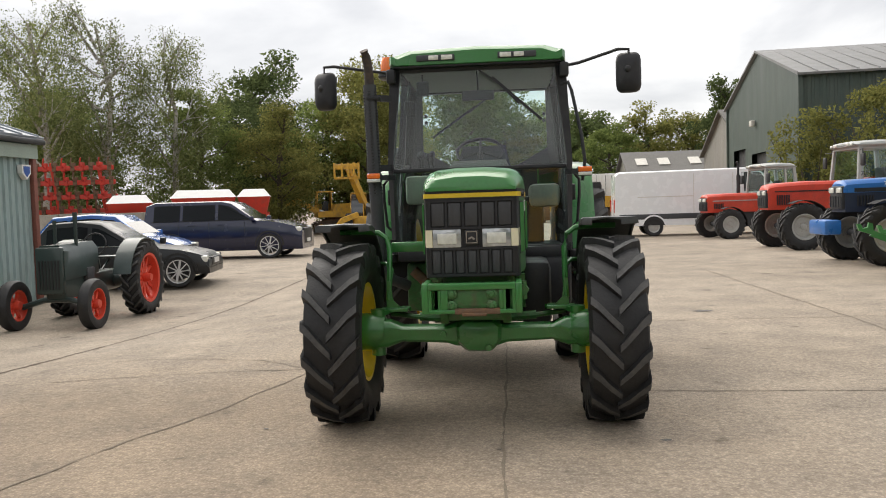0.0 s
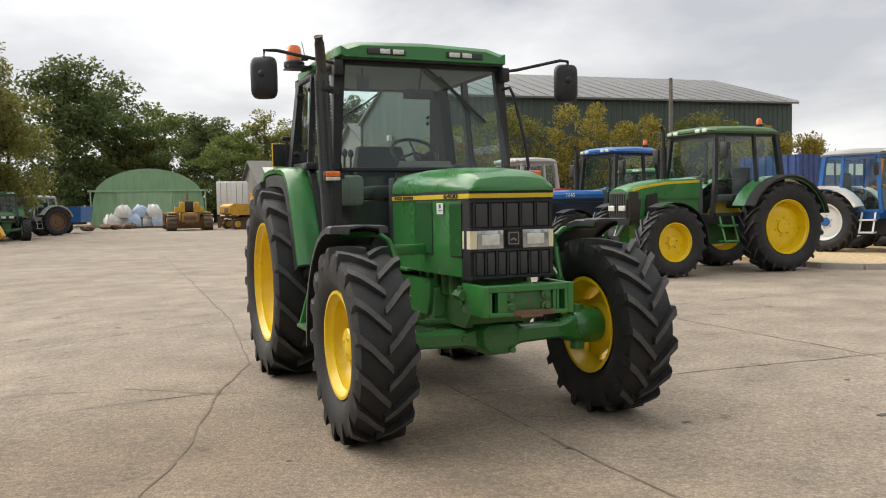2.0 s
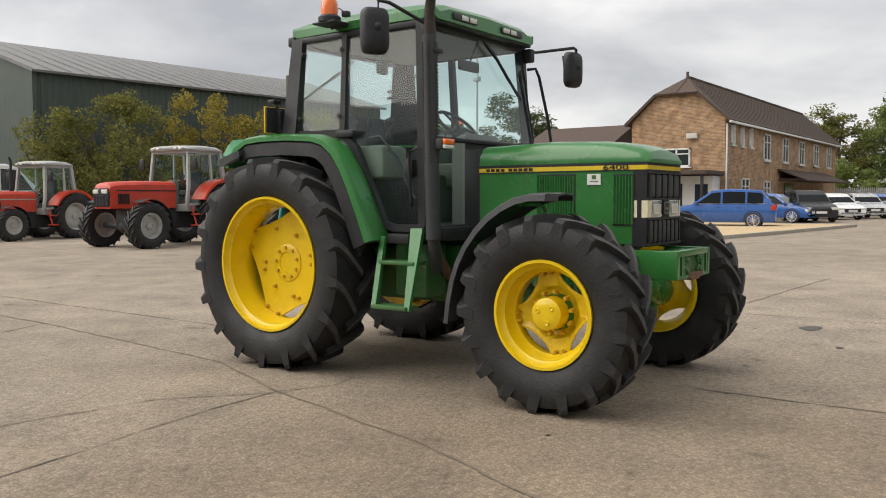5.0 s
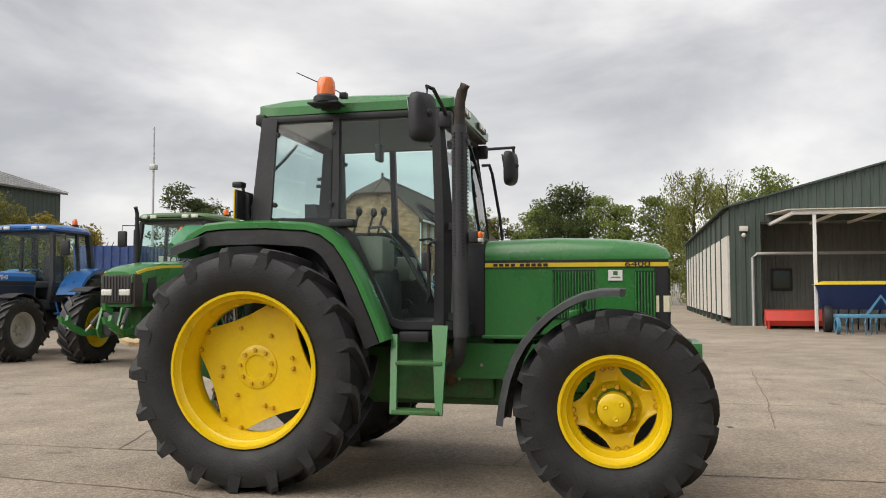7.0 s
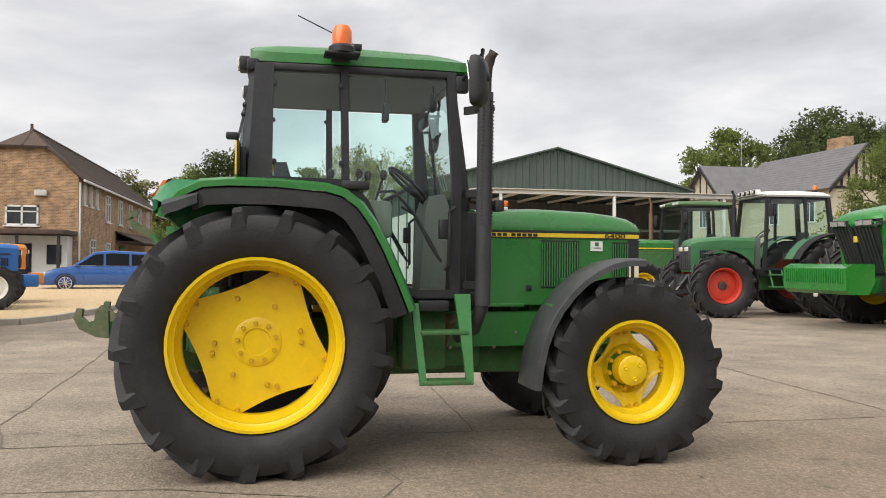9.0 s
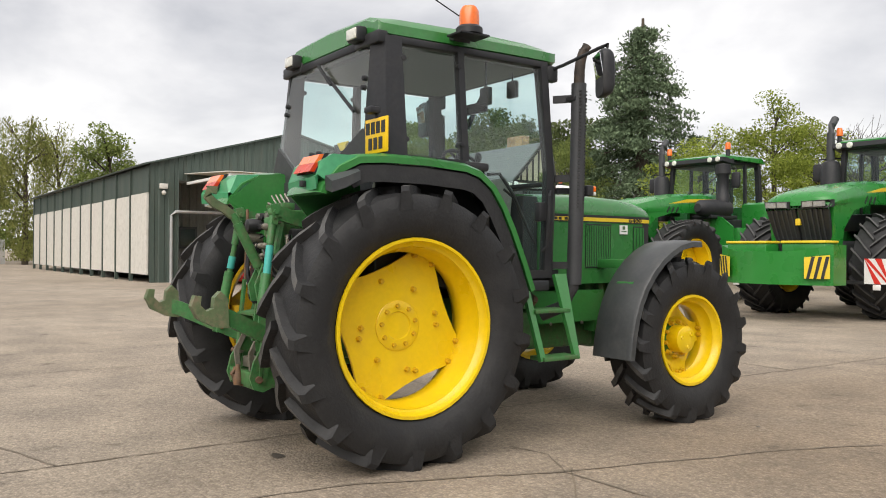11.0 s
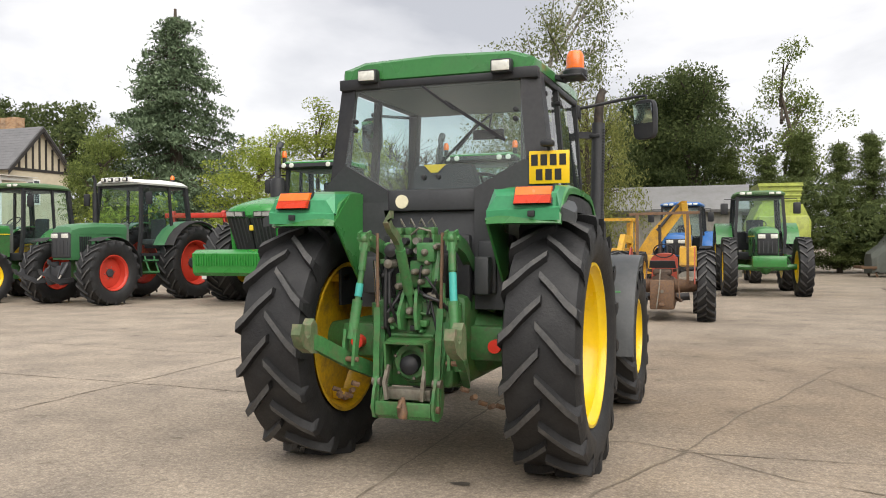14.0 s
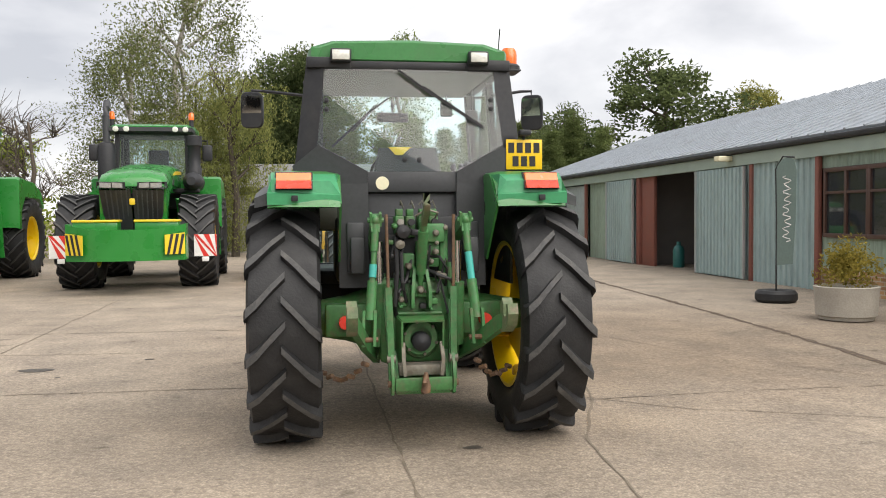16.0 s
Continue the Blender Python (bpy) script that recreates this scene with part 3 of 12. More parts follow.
def hero_tractor():
    T = thing("tractor", pose(0, 0, 0), "green and yellow tractor with glazed cab parked on concrete yard", "tractor")
    G, K = M_GREEN, M_BLACK
    # wheels
    for s in (-1, 1):
        wheel(T, s * 0.855, 1.21, 0.825, 0.45, 0.515, 17, "square", -0.055, M_YELLOW if s < 0 else M_YELLOW_DIRTY, M_YELLOW if s < 0 else M_YELLOW_DIRTY, spin=-34 if s < 0 else 31, name="rear_wheel", z=0.80)
        wheel(T, s * 0.885, -1.195, 0.61, 0.36, 0.33, 17, "lobe", -0.02, M_YELLOW, M_YELLOW, spin=-10 if s < 0 else 20, name="front_wheel", z=0.60)
    # chassis
    bm = B()
    box(bm, -0.20, 0.20, -1.0, 1.35, 0.50, 0.92, 0.03)
    box(bm, -0.27, 0.27, -0.35, 0.35, 0.55, 1.05, 0.03)
    box(bm, -0.30, 0.30, 0.85, 1.55, 0.55, 1.12, 0.05)
    lathe(bm, [(0.0, -0.80), (0.10, -0.80), (0.13, -0.62), (0.16, -0.45), (0.21, -0.30), (0.21, 0.30), (0.16, 0.45), (0.13, 0.62), (0.10, 0.80), (0.0, 0.80)], 20, "x", (0, 1.21, 0.80))
    part("transmission", bm, M_GREEN_WORN, T)
    bm = B()
    for x in (-0.33, 0.27):
        prism(bm, [(-0.98, 0.86), (-0.92, 0.71), (0.30, 0.70), (0.30, 0.95), (-0.98, 0.95)], "x", x, x + 0.06)
    box(bm, -0.31, 0.31, -1.0, -0.9, 0.62, 0.9, 0.01)
    part("side_frame", bm, G, T)
    # narrow greasy front support behind the nose bracket, with its mounting ears
    bm = B()
    for x in (-0.23, 0.18):
        prism(bm, [(-1.70, 0.80), (-1.45, 0.79), (-1.32, 0.66), (-1.05, 0.66), (-0.95, 0.72), (-0.95, 0.93), (-1.70, 0.93)], "x", x, x + 0.05)
    box(bm, -0.20, 0.20, -1.35, -1.05, 0.68, 0.78, 0.02)
    part("front_support", bm, M_GREEN_WORN, T, "greasy green front support casting")
    for s in (-1, 1):
        bm = B()
        prism(bm, [(s * 0.22, 0.84), (s * 0.33, 0.86), (s * 0.35, 0.89), (s * 0.33, 0.92), (s * 0.22, 0.93)], "y", -1.50, -1.40)
        lathe(bm, [(0.0, 0.83), (0.022, 0.83), (0.022, 0.945), (0.0, 0.945)], 8, "z", (s * 0.315, -1.45, 0))
        part("mounting_ear", bm, M_GREEN_WORN, T)
    part("cross_member", box(B(), -0.60, -0.30, -0.96, -0.90, 1.12, 1.19, 0.008), G, T)
    bm = tube(B(), [(-0.56, -0.06, 0.92), (-0.50, -0.05, 0.86), (-0.38, -0.04, 0.74), (-0.26, -0.04, 0.68)], 0.042, 12)
    part("exhaust_elbow", bm, M_RUST, T, "rusty exhaust elbow below the engine")
    for s in (-1, 1):
        for k in range(6):
            bm = lathe(B(), [(0.0, s * 0.336), (0.012, s * 0.336), (0.014, s * 0.328)], 6, "x", (0, -0.75 + 0.16 * k, 0.70 + 0.1 * (k % 2)))
            part("frame_bolt", bm, M_STEEL, T)
    # engine, seen under and behind the bonnet
    bm = B()
    box(bm, -0.22, 0.22, -1.3, -0.35, 0.75, 1.35, 0.04)
    for k in range(6):
        part("engine_rib", box(B(), -0.26, 0.26, -1.2 + 0.14 * k, -1.13 + 0.14 * k, 0.85, 1.3, 0.01), M_GREEN_WORN, T)
    part("engine", bm, M_GREEN_WORN, T)
    bm = B()
    box(bm, 0.30, 0.52, -0.75, 0.1, 0.55, 1.02, 0.05)
    part("fuel_tank", bm, K, T, "black plastic fuel tank")
    bm = B()
    box(bm, -0.62, -0.36, -0.02, 0.28, 0.58, 0.98, 0.03)
    part("battery_box", bm, M_GREEN_WORN, T)
    # front axle
    bm = B()
    # cast beam, deep at the knuckles and slim between them
    def beam(k, y):
        half = [(0.14, 0.66), (0.20, 0.638), (0.50, 0.640), (0.58, 0.675), (0.70, 0.690), (0.70, 0.500), (0.60, 0.495), (0.50, 0.535), (0.20, 0.520), (0.14, 0.50)]
        mid = 0.585
        return [(x, y, mid + (z - mid) * k) for x, z in half] + [(-x, y, mid + (z - mid) * k) for x, z in reversed(half)]
    loft(bm, [beam(0.62, -1.285), beam(0.93, -1.265), beam(1.0, -1.24), beam(1.0, -1.15), beam(0.93, -1.125), beam(0.62, -1.105)])
    # differential casting in the middle
    def bulge(k, y):
        return [(0.015 + k * x, y, 0.585 + k * z) for x, z in ((-0.155, 0.06), (-0.11, 0.10), (0.11, 0.10), (0.155, 0.06), (0.15, -0.05), (0.10, -0.105), (0.07, -0.12), (-0.07, -0.12), (-0.10, -0.105), (-0.15, -0.05))]
    loft(bm, [bulge(0.55, -1.36), bulge(0.82, -1.345), bulge(0.95, -1.31), bulge(1.0, -1.25), bulge(1.0, -1.10), bulge(0.7, -0.98)])
    for x, z in ((-0.22, 0.585), (0.08, 0.505)):
        lathe(bm, [(0.0, -1.385 if x > 0 else -1.305), (0.020, -1.385 if x > 0 else -1.305), (0.026, -1.24)], 8, "y", (x, 0, z))
    part("front_axle", bm, G, T)
    for s in (-1, 1):
        bm = B()
        lathe(bm, [(0.0, s * 0.60), (0.10, s * 0.62), (0.125, s * 0.68), (0.125, s * 0.80), (0.10, s * 0.88), (0.0, s * 0.88)], 20, "x", (0, -1.195, 0.60))
        bar(bm, [(s * 0.66, -1.2, 0.72), (s * 0.60, -1.1, 0.735), (s * 0.48, -1.02, 0.73)], 0.07, 0.03)
        tube(bm, [(s * 0.67, -1.195, 0.44), (s * 0.67, -1.195, 0.75)], 0.05, 10)
        part("steering_knuckle", bm, G, T)
        bm = B()
        tube(bm, [(s * 0.60, -1.06, 0.70), (s * 0.32, -1.04, 0.66), (s * 0.12, -1.04, 0.66)], 0.018, 8)
        tube(bm, [(s * 0.40, -1.045, 0.673), (s * 0.20, -1.04, 0.66)], 0.03, 8)
        part("steering_rod", bm, M_GREEN_WORN, T)
        bm = B()
        tube(bm, [(s * 0.605, -1.12, 0.80), (s * 0.60, -1.10, 0.92), (s * 0.60, -1.04, 1.14), (s * 0.62, -1.0, 1.22), (s * 0.68, -1.0, 1.262), (s * 0.78, -1.0, 1.27), (s * 0.95, -1.0, 1.27)], 0.019, 8)
        tube(bm, [(s * 0.60, -1.09, 0.92), (s * 0.60, -0.98, 1.00), (s * 0.66, -0.80, 1.03), (s * 0.80, -0.66, 1.02), (s * 0.95, -0.66, 1.02)], 0.016, 8)
        prism(bm, [(s * 0.52, 0.745), (s * 0.62, 0.745), (s * 0.615, 0.93), (s * 0.59, 0.93), (s * 0.575, 0.80)], "y", -1.125, -1.105)
        box(bm, s * 0.47, s * 0.66, -1.17, -1.06, 0.725, 0.748, 0.005)
        part("mudguard_bracket", bm, G, T)
        # the front mudguard: a curved plastic strip with a rolled rim
        path = [(-1.27, 1.315), (-1.24, 1.318), (-1.13, 1.318), (-1.02, 1.295), (-0.92, 1.25), (-0.82, 1.185), (-0.73, 1.10), (-0.65, 1.00), (-0.59, 0.89), (-0.55, 0.78), (-0.52, 0.65), (-0.50, 0.50)]
        rings = []
        for i, (y, z) in enumerate(path):
            a, b = path[max(i - 1, 0)], path[min(i + 1, len(path) - 1)]
            d = Vector((b[0] - a[0], b[1] - a[1])).normalized()
            ny, nz = (d.y, -d.x) if d.x < 0 else (-d.y, d.x)
            x0, x1 = 0.70, 1.075
            if i == 0:
                x0, x1 = 0.76, 0.97
            ring = []
            for x, o in ((x0, -0.034), (x0 + 0.004, 0.002), (x0 + 0.022, 0.012), ((x0 + x1) / 2, 0.018), (x1 - 0.022, 0.012), (x1 - 0.004, 0.002), (x1, -0.034), (x1 - 0.010, -0.034), (x1 - 0.014, -0.004), ((x0 + x1) / 2, 0.010), (x0 + 0.014, -0.004), (x0 + 0.010, -0.034)):
                ring.append((s * x, y + ny * o, z + nz * o))
            rings.append(ring)
        part("front_mudguard", loft(B(), rings), M_MUDGUARD, T, "grey-black plastic front mudguard")
    # the cast bracket at the nose
    part("bracket_plate", box(B(), -0.305, -0.265, -1.76, -1.45, 0.78, 0.965, 0.006), G, T)
    part("bracket_plate", box(B(), 0.265, 0.305, -1.76, -1.45, 0.78, 0.965, 0.006), G, T)
    part("bracket_plate", box(B(), -0.265, 0.265, -1.76, -1.70, 0.925, 0.965, 0.005), G, T)
    part("bracket_plate", box(B(), -0.265, 0.265, -1.76, -1.70, 0.78, 0.805, 0.005), G, T)
    part("bracket_plate", box(B(), -0.19, -0.145, -1.752, -1.68, 0.805, 0.925, 0.004), G, T)
    part("bracket_plate", box(B(), 0.165, 0.19, -1.752, -1.68, 0.805, 0.925, 0.004), G, T)
    part("bracket_plate", box(B(), -0.145, 0.165, -1.735, -1.68, 0.805, 0.925, 0.004), M_GREEN_WORN, T, "recessed middle of the bracket")
    part("rust_lip", box(B(), -0.105, 0.17, -1.763, -1.70, 0.777, 0.812, 0.004), M_RUST, T, "rusty foot of the bracket")
    part("bracket_plate", box(B(), -0.265, -0.245, -1.755, -1.70, 0.80, 0.93), G, T)
    part("bracket_plate", box(B(), 0.245, 0.265, -1.755, -1.70, 0.80, 0.93), G, T)
    part("bracket_plate", box(B(), -0.205, -0.19, -1.755, -1.69, 0.80, 0.93), G, T)
    part("bracket_plate", box(B(), 0.19, 0.205, -1.755, -1.69, 0.80, 0.93), G, T)
    part("bracket_plate", box(B(), -0.29, 0.29, -1.70, -1.50, 0.79, 0.95, 0.01), G, T)
    for x, z in ((-0.12, 0.90), (0.12, 0.90), (-0.12, 0.83), (0.12, 0.83)):
        bm = lathe(B(), [(0.0, -1.772), (0.016, -1.770), (0.020, -1.755), (0.032, -1.75), (0.034, -1.73)], 8, "y", (x, 0, z))
        part("bracket_bolt", bm, M_GREEN_WORN, T)
    bm = B()
    box(bm, -0.06, 0.09, -1.768, -1.66, 0.765, 0.785, 0.006)
    part("tow_block", bm, M_RUST, T)
    # bonnet: a crowned hood over flat panels
    def hood_ring(y, hw, zlow, ztop, drop):
        return [(-hw, y, zlow), (-hw, y, zlow + 0.02), (-hw + 0.008, y, ztop - drop), (-hw + 0.045, y, ztop - drop * 0.42), (-hw * 0.72, y, ztop - 0.014), (-hw * 0.30, y, ztop), (hw * 0.30, y, ztop), (hw * 0.72, y, ztop - 0.014), (hw - 0.045, y, ztop - drop * 0.42), (hw - 0.008, y, ztop - drop), (hw, y, zlow + 0.02), (hw, y, zlow)]
    rings = [hood_ring(-0.30, 0.350, 1.533, 1.685, 0.085), hood_ring(-0.80, 0.345, 1.533, 1.700, 0.08), hood_ring(-1.20, 0.332, 1.533, 1.685, 0.08), hood_ring(-1.36, 0.318, 1.533, 1.668, 0.08), hood_ring(-1.48, 0.298, 1.533, 1.645, 0.07), hood_ring(-1.545, 0.286, 1.530, 1.615, 0.05), hood_ring(-1.565, 0.280, 1.528, 1.575, 0.03)]
    part("bonnet", loft(B(), rings), G, T)
    half = [(-0.30, 0.350), (-0.80, 0.345), (-1.20, 0.332), (-1.36, 0.318), (-1.48, 0.298), (-1.55, 0.287)]
    def wrap(z0, z1, grow, rows, thick=0.02):
        bm = B()
        ring = [(-(w + grow), y) for y, w in rows] + [(w + grow, y) for y, w in reversed(rows)]
        prism(bm, ring, "z", z0, z1)
        return bm
    part("stripe_black", wrap(1.512, 1.533, 0.002, half), K, T)
    part("stripe", wrap(1.484, 1.513, 0.004, half), M_STRIPE, T, "yellow bonnet stripe")
    part("stripe_edge", wrap(1.476, 1.485, 0.003, half), K, T)
    bm = B()
    rows = [(-0.30, 0.348), (-0.80, 0.343), (-1.20, 0.330), (-1.36, 0.316), (-1.465, 0.300)]
    prism(bm, [(-w, y) for y, w in rows] + [(w, y) for y, w in reversed(rows)], "z", 1.0, 1.477)
    part("side_panel", bm, G, T)
    for s in (-1, 1):
        # louvred vents
        for y0, y1, z0, z1, n, x in ((-1.06, -0.77, 1.12, 1.462, 15, 0.342), (-1.465, -1.325, 1.12, 1.455, 7, 0.325)):
            bm = B()
            w0 = 0.343 - 0.013 * ((-y0 - 0.8) / 0.4) if y0 > -1.2 else 0.3165
            xa = 0.3445 if y0 > -1.2 else 0.319
            xb = 0.337 if y0 > -1.2 else 0.303
            plate(bm, [(s * xa, y1, z0), (s * xb, y0, z0), (s * xb, y0, z1), (s * xa, y1, z1)], 0.006)
            backing = part("vent", bm, K, T)
            for k in range(n):
                f = (k + 0.5) / n
                y, x = y1 + (y0 - y1) * f, xa + (xb - xa) * f
                bm = B()
                box(bm, -0.008, 0.008, -0.004, 0.004, z0 + 0.01, z1 - 0.01, 0, pose(s * (x + 0.004), y, 0, 0, 0, s * 30))
                part("vent_slat", bm, G, backing)
        bm = B()
        plate(bm, [(s * 0.3395, -1.15, 1.388), (s * 0.3345, -1.245, 1.388), (s * 0.3345, -1.245, 1.46), (s * 0.3395, -1.15, 1.46)], 0.004)
        st = part("sticker", bm, M_WHITE, T, "white paper sticker with small print")
        bm = B()
        box(bm, s * 0.337, s * 0.3405, -1.213, -1.183, 1.425, 1.452)
        box(bm, s * 0.337, s * 0.3405, -1.228, -1.168, 1.408, 1.414)
        part("sticker_print", bm, M_GREEN_WORN, st)
        # model number, and bars for the maker's name
        text_part("model_number", "6400", 0.050, M_DARK, T, pose(s * 0.326, -1.345, 1.499, 90, 0, s * 83) @ Matrix.Diagonal((1.75, 0.95, 1, 1)))
        bm = B()
        yy = -0.36
        for k in range(9):
            if k == 4:
                yy -= 0.022
            part("name_bar", box(B(), s * 0.351, s * 0.3535, yy - 0.030, yy, 1.488, 1.509), K, T, "dark bar of lettering on the stripe")
            yy -= 0.041
        # catches
        bm = B()
        box(bm, s * 0.345, s * 0.353, -0.70, -0.66, 1.10, 1.14, 0.004)
        part("panel_catch", bm, K, T)
        # sill under the panels
        bm = B()
        box(bm, s * 0.30, s * 0.37, -0.64, -0.28, 0.985, 1.01, 0.006)
        part("sill", bm, G, T)
    # nose: black grille above and below the lamps
    bm = B()
    nose = [(-1.455, 0.302), (-1.50, 0.297), (-1.545, 0.286)]
    prism(bm, [(-w, y) for y, w in nose] + [(w, y) for y, w in reversed(nose)], "z", 0.985, 1.477)
    part("nose", bm, K, T)
    for z0, z1, rr in ((1.295, 1.465, 5), (1.00, 1.165, 7)):
        for k in range(rr):
            x = -0.262 + 0.524 * (k + 0.5) / rr
            hw = 0.262 / rr - 0.012
            bm = B()
            box(bm, x - hw, x + hw, -1.556, -1.54, z0 + 0.012, z1 - 0.012, 0.006)
            part("grille_panel", bm, M_GREYBLACK, T)
        bm = B()
        for k in range(rr + 1):
            x = -0.262 + 0.524 * k / rr
            part("grille_bar", box(B(), x - 0.006, x + 0.006, -1.560, -1.54, z0 + 0.006, z1 - 0.006), K, T)
        part("grille_rail", box(B(), -0.285, 0.285, -1.562, -1.54, z0 - 0.008, z0 + 0.006), K, T)
        part("grille_rail", box(B(), -0.285, 0.285, -1.562, -1.54, z1 - 0.006, z1 + 0.006), K, T)
    for s in (-1, 1):
        bm = B()
        box(bm, s * 0.066, s * 0.245, -1.562, -1.52, 1.172, 1.288, 0.006)
        hl = part("headlight", bm, M_LAMPGLASS, T, "clear ribbed headlight")
        bm = B()
        box(bm, s * 0.095, s * 0.215, -1.566, -1.56, 1.195, 1.262, 0.003)
        part("reflector", bm, M_CLEARLENS, hl)
        bm = B()
        prism(bm, [(s * 0.247, -1.562), (s * 0.287, -1.552), (s * 0.303, -1.46), (s * 0.28, -1.46), (s * 0.247, -1.50)], "z", 1.175, 1.285)
        part("corner_lamp", bm, M_CREAM, T, "yellowed corner lamp")
    bm = B()
    box(bm, -0.045, 0.045, -1.566, -1.54, 1.185, 1.285, 0.012)
    bd = part("badge", bm, K, T, "small square black nose badge")
    bm = B()
    for args in ((-0.034, 0.034, 1.197, 1.203), (-0.034, 0.034, 1.267, 1.273)):
        box(bm, args[0], args[1], -1.569, -1.564, args[2], args[3])
    box(bm, -0.036, -0.030, -1.569, -1.564, 1.2, 1.27)
    box(bm, 0.030, 0.036, -1.569, -1.564, 1.2, 1.27)
    bar(bm, [(-0.02, -1.567, 1.225), (0.0, -1.567, 1.235), (0.018, -1.567, 1.222)], 0.004, 0.012)
    part("badge_outline", bm, M_STEEL, bd)
    part("firewall", box(B(), -0.33, 0.33, -0.295, -0.15, 1.0, 1.655, 0.01), K, T)
    # cab floor and base
    bm = B()
    box(bm, -0.66, 0.66, -0.22, 0.75, 1.00, 1.10, 0.02)
    box(bm, -0.52, 0.52, 0.55, 1.22, 1.05, 1.50, 0.03)
    part("cab_floor", bm, K, T)
    bm = B()
    for s in (-1, 1):
        # rear corner posts, sloping in at the top
        loft(bm, [[(s * 0.60, 1.34, 1.80), (s * 0.79, 1.28, 1.80), (s * 0.79, 1.13, 1.80), (s * 0.70, 1.16, 1.80)], [(s * 0.585, 1.275, 2.55), (s * 0.70, 1.24, 2.55), (s * 0.70, 1.125, 2.55), (s * 0.62, 1.15, 2.55)]])
        # middle and front posts
        loft(bm, [[(s * 0.70, 0.695, 1.78), (s * 0.755, 0.695, 1.78), (s * 0.755, 0.645, 1.78), (s * 0.70, 0.645, 1.78)], [(s * 0.65, 0.705, 2.55), (s * 0.70, 0.705, 2.55), (s * 0.70, 0.66, 2.55), (s * 0.65, 0.66, 2.55)]])
        loft(bm, [[(s * 0.665, -0.02, 1.08), (s * 0.72, -0.02, 1.08), (s * 0.72, -0.085, 1.08), (s * 0.685, -0.125, 1.08)], [(s * 0.685, -0.03, 1.78), (s * 0.735, -0.03, 1.78), (s * 0.735, -0.09, 1.78), (s * 0.69, -0.15, 1.78)], [(s * 0.62, 0.005, 2.55), (s * 0.70, 0.005, 2.55), (s * 0.70, -0.055, 2.55), (s * 0.615, -0.06, 2.55)]])
        # rails under the roof and along the fenders
        box(bm, s * 0.63, s * 0.70, -0.06, 1.2, 2.51, 2.555, 0.008)
        bar(bm, [(s * 0.745, 1.20, 1.80), (s * 0.74, 0.66, 1.79), (s * 0.735, 0.55, 1.68), (s * 0.725, 0.42, 1.40), (s * 0.715, 0.29, 1.12), (s * 0.71, 0.20, 1.09), (s * 0.70, -0.08, 1.09)], 0.05, 0.055)
        bar(bm, [(s * 0.69, -0.06, 1.09), (s * 0.68, -0.16, 1.09)], 0.05, 0.06)
    box(bm, -0.62, 0.62, -0.075, -0.02, 2.505, 2.55, 0.01)
    box(bm, -0.685, 0.685, -0.17, -0.12, 1.705, 1.738, 0.01)
    box(bm, -0.68, 0.68, -0.17, -0.11, 1.05, 1.11, 0.01)
    box(bm, -0.60, 0.60, 1.20, 1.28, 2.50, 2.555, 0.01)
    part("cab_frame", bm, K, T, "matt black cab frame")
    # rear wall: a black panel with a hexagonal window over it
    for s in (-1, 1):
        bm = plate(B(), [(s * 0.80, 1.30, 1.84), (s * 0.625, 1.34, 1.98), (s * 0.30, 1.372, 1.80), (s * 0.30, 1.36, 1.72), (s * 0.50, 1.34, 1.70), (s * 0.78, 1.30, 1.76)], 0.03)
        part("corner_panel", bm, M_GREYBLACK, T)
        bm = plate(B(), [(s * 0.30, 1.352, 1.02), (s * 0.50, 1.345, 1.02), (s * 0.50, 1.345, 1.72), (s * 0.30, 1.355, 1.72)], 0.04)
        side = part("side_rear_panel", bm, M_GREYBLACK, T)
        part("panel_cover", box(B(), s * 0.33, s * 0.45, 1.36, 1.40, 1.12, 1.46, 0.015), M_GREYBLACK, side)
    part("window_sill", box(B(), -0.34, 0.34, 1.30, 1.365, 1.66, 1.80, 0.012), M_GREYBLACK, T)
    bm = box(B(), -0.31, 0.31, 1.28, 1.32, 1.02, 1.66, 0.01)
    part("rear_panel", bm, M_GREYBLACK, T, "dark grey panel below the rear window")
    # glass
    def pane(name, pts, mat_=M_GLASS):
        ob = part(name, sheet(B(), pts), mat_, T, smooth=False)
        ob.visible_shadow = False
        return ob
    pane("windscreen", [(-0.615, -0.055, 2.51), (0.615, -0.055, 2.51), (0.688, -0.148, 1.735), (-0.688, -0.148, 1.735)], M_GLASS_FRONT)
    for s in (-1, 1):
        pane("lower_front_glass", [(s * 0.35, -0.145, 1.10), (s * 0.68, -0.135, 1.10), (s * 0.685, -0.145, 1.71), (s * 0.35, -0.15, 1.71)], M_GLASS)
        pane("door_glass", [(s * 0.705, -0.05, 1.12), (s * 0.715, 0.28, 1.13), (s * 0.722, 0.41, 1.40), (s * 0.735, 0.55, 1.68), (s * 0.735, 0.63, 1.79), (s * 0.685, 0.65, 2.50), (s * 0.685, -0.01, 2.50), (s * 0.73, -0.04, 1.80)])
        pane("side_window", [(s * 0.74, 0.71, 1.82), (s * 0.745, 1.14, 1.82), (s * 0.685, 1.13, 2.50), (s * 0.685, 0.715, 2.50)])
        bm = B()
        for y in (0.70, 1.12):
            for z in (1.92, 2.42):
                lathe(bm, [(0.0, s * (0.775 - (z - 1.8) * 0.08)), (0.018, s * (0.772 - (z - 1.8) * 0.08)), (0.018, s * (0.74 - (z - 1.8) * 0.08))], 10, "x", (0, y, z))
        part("window_hinge", bm, K, T)
        bm = B()
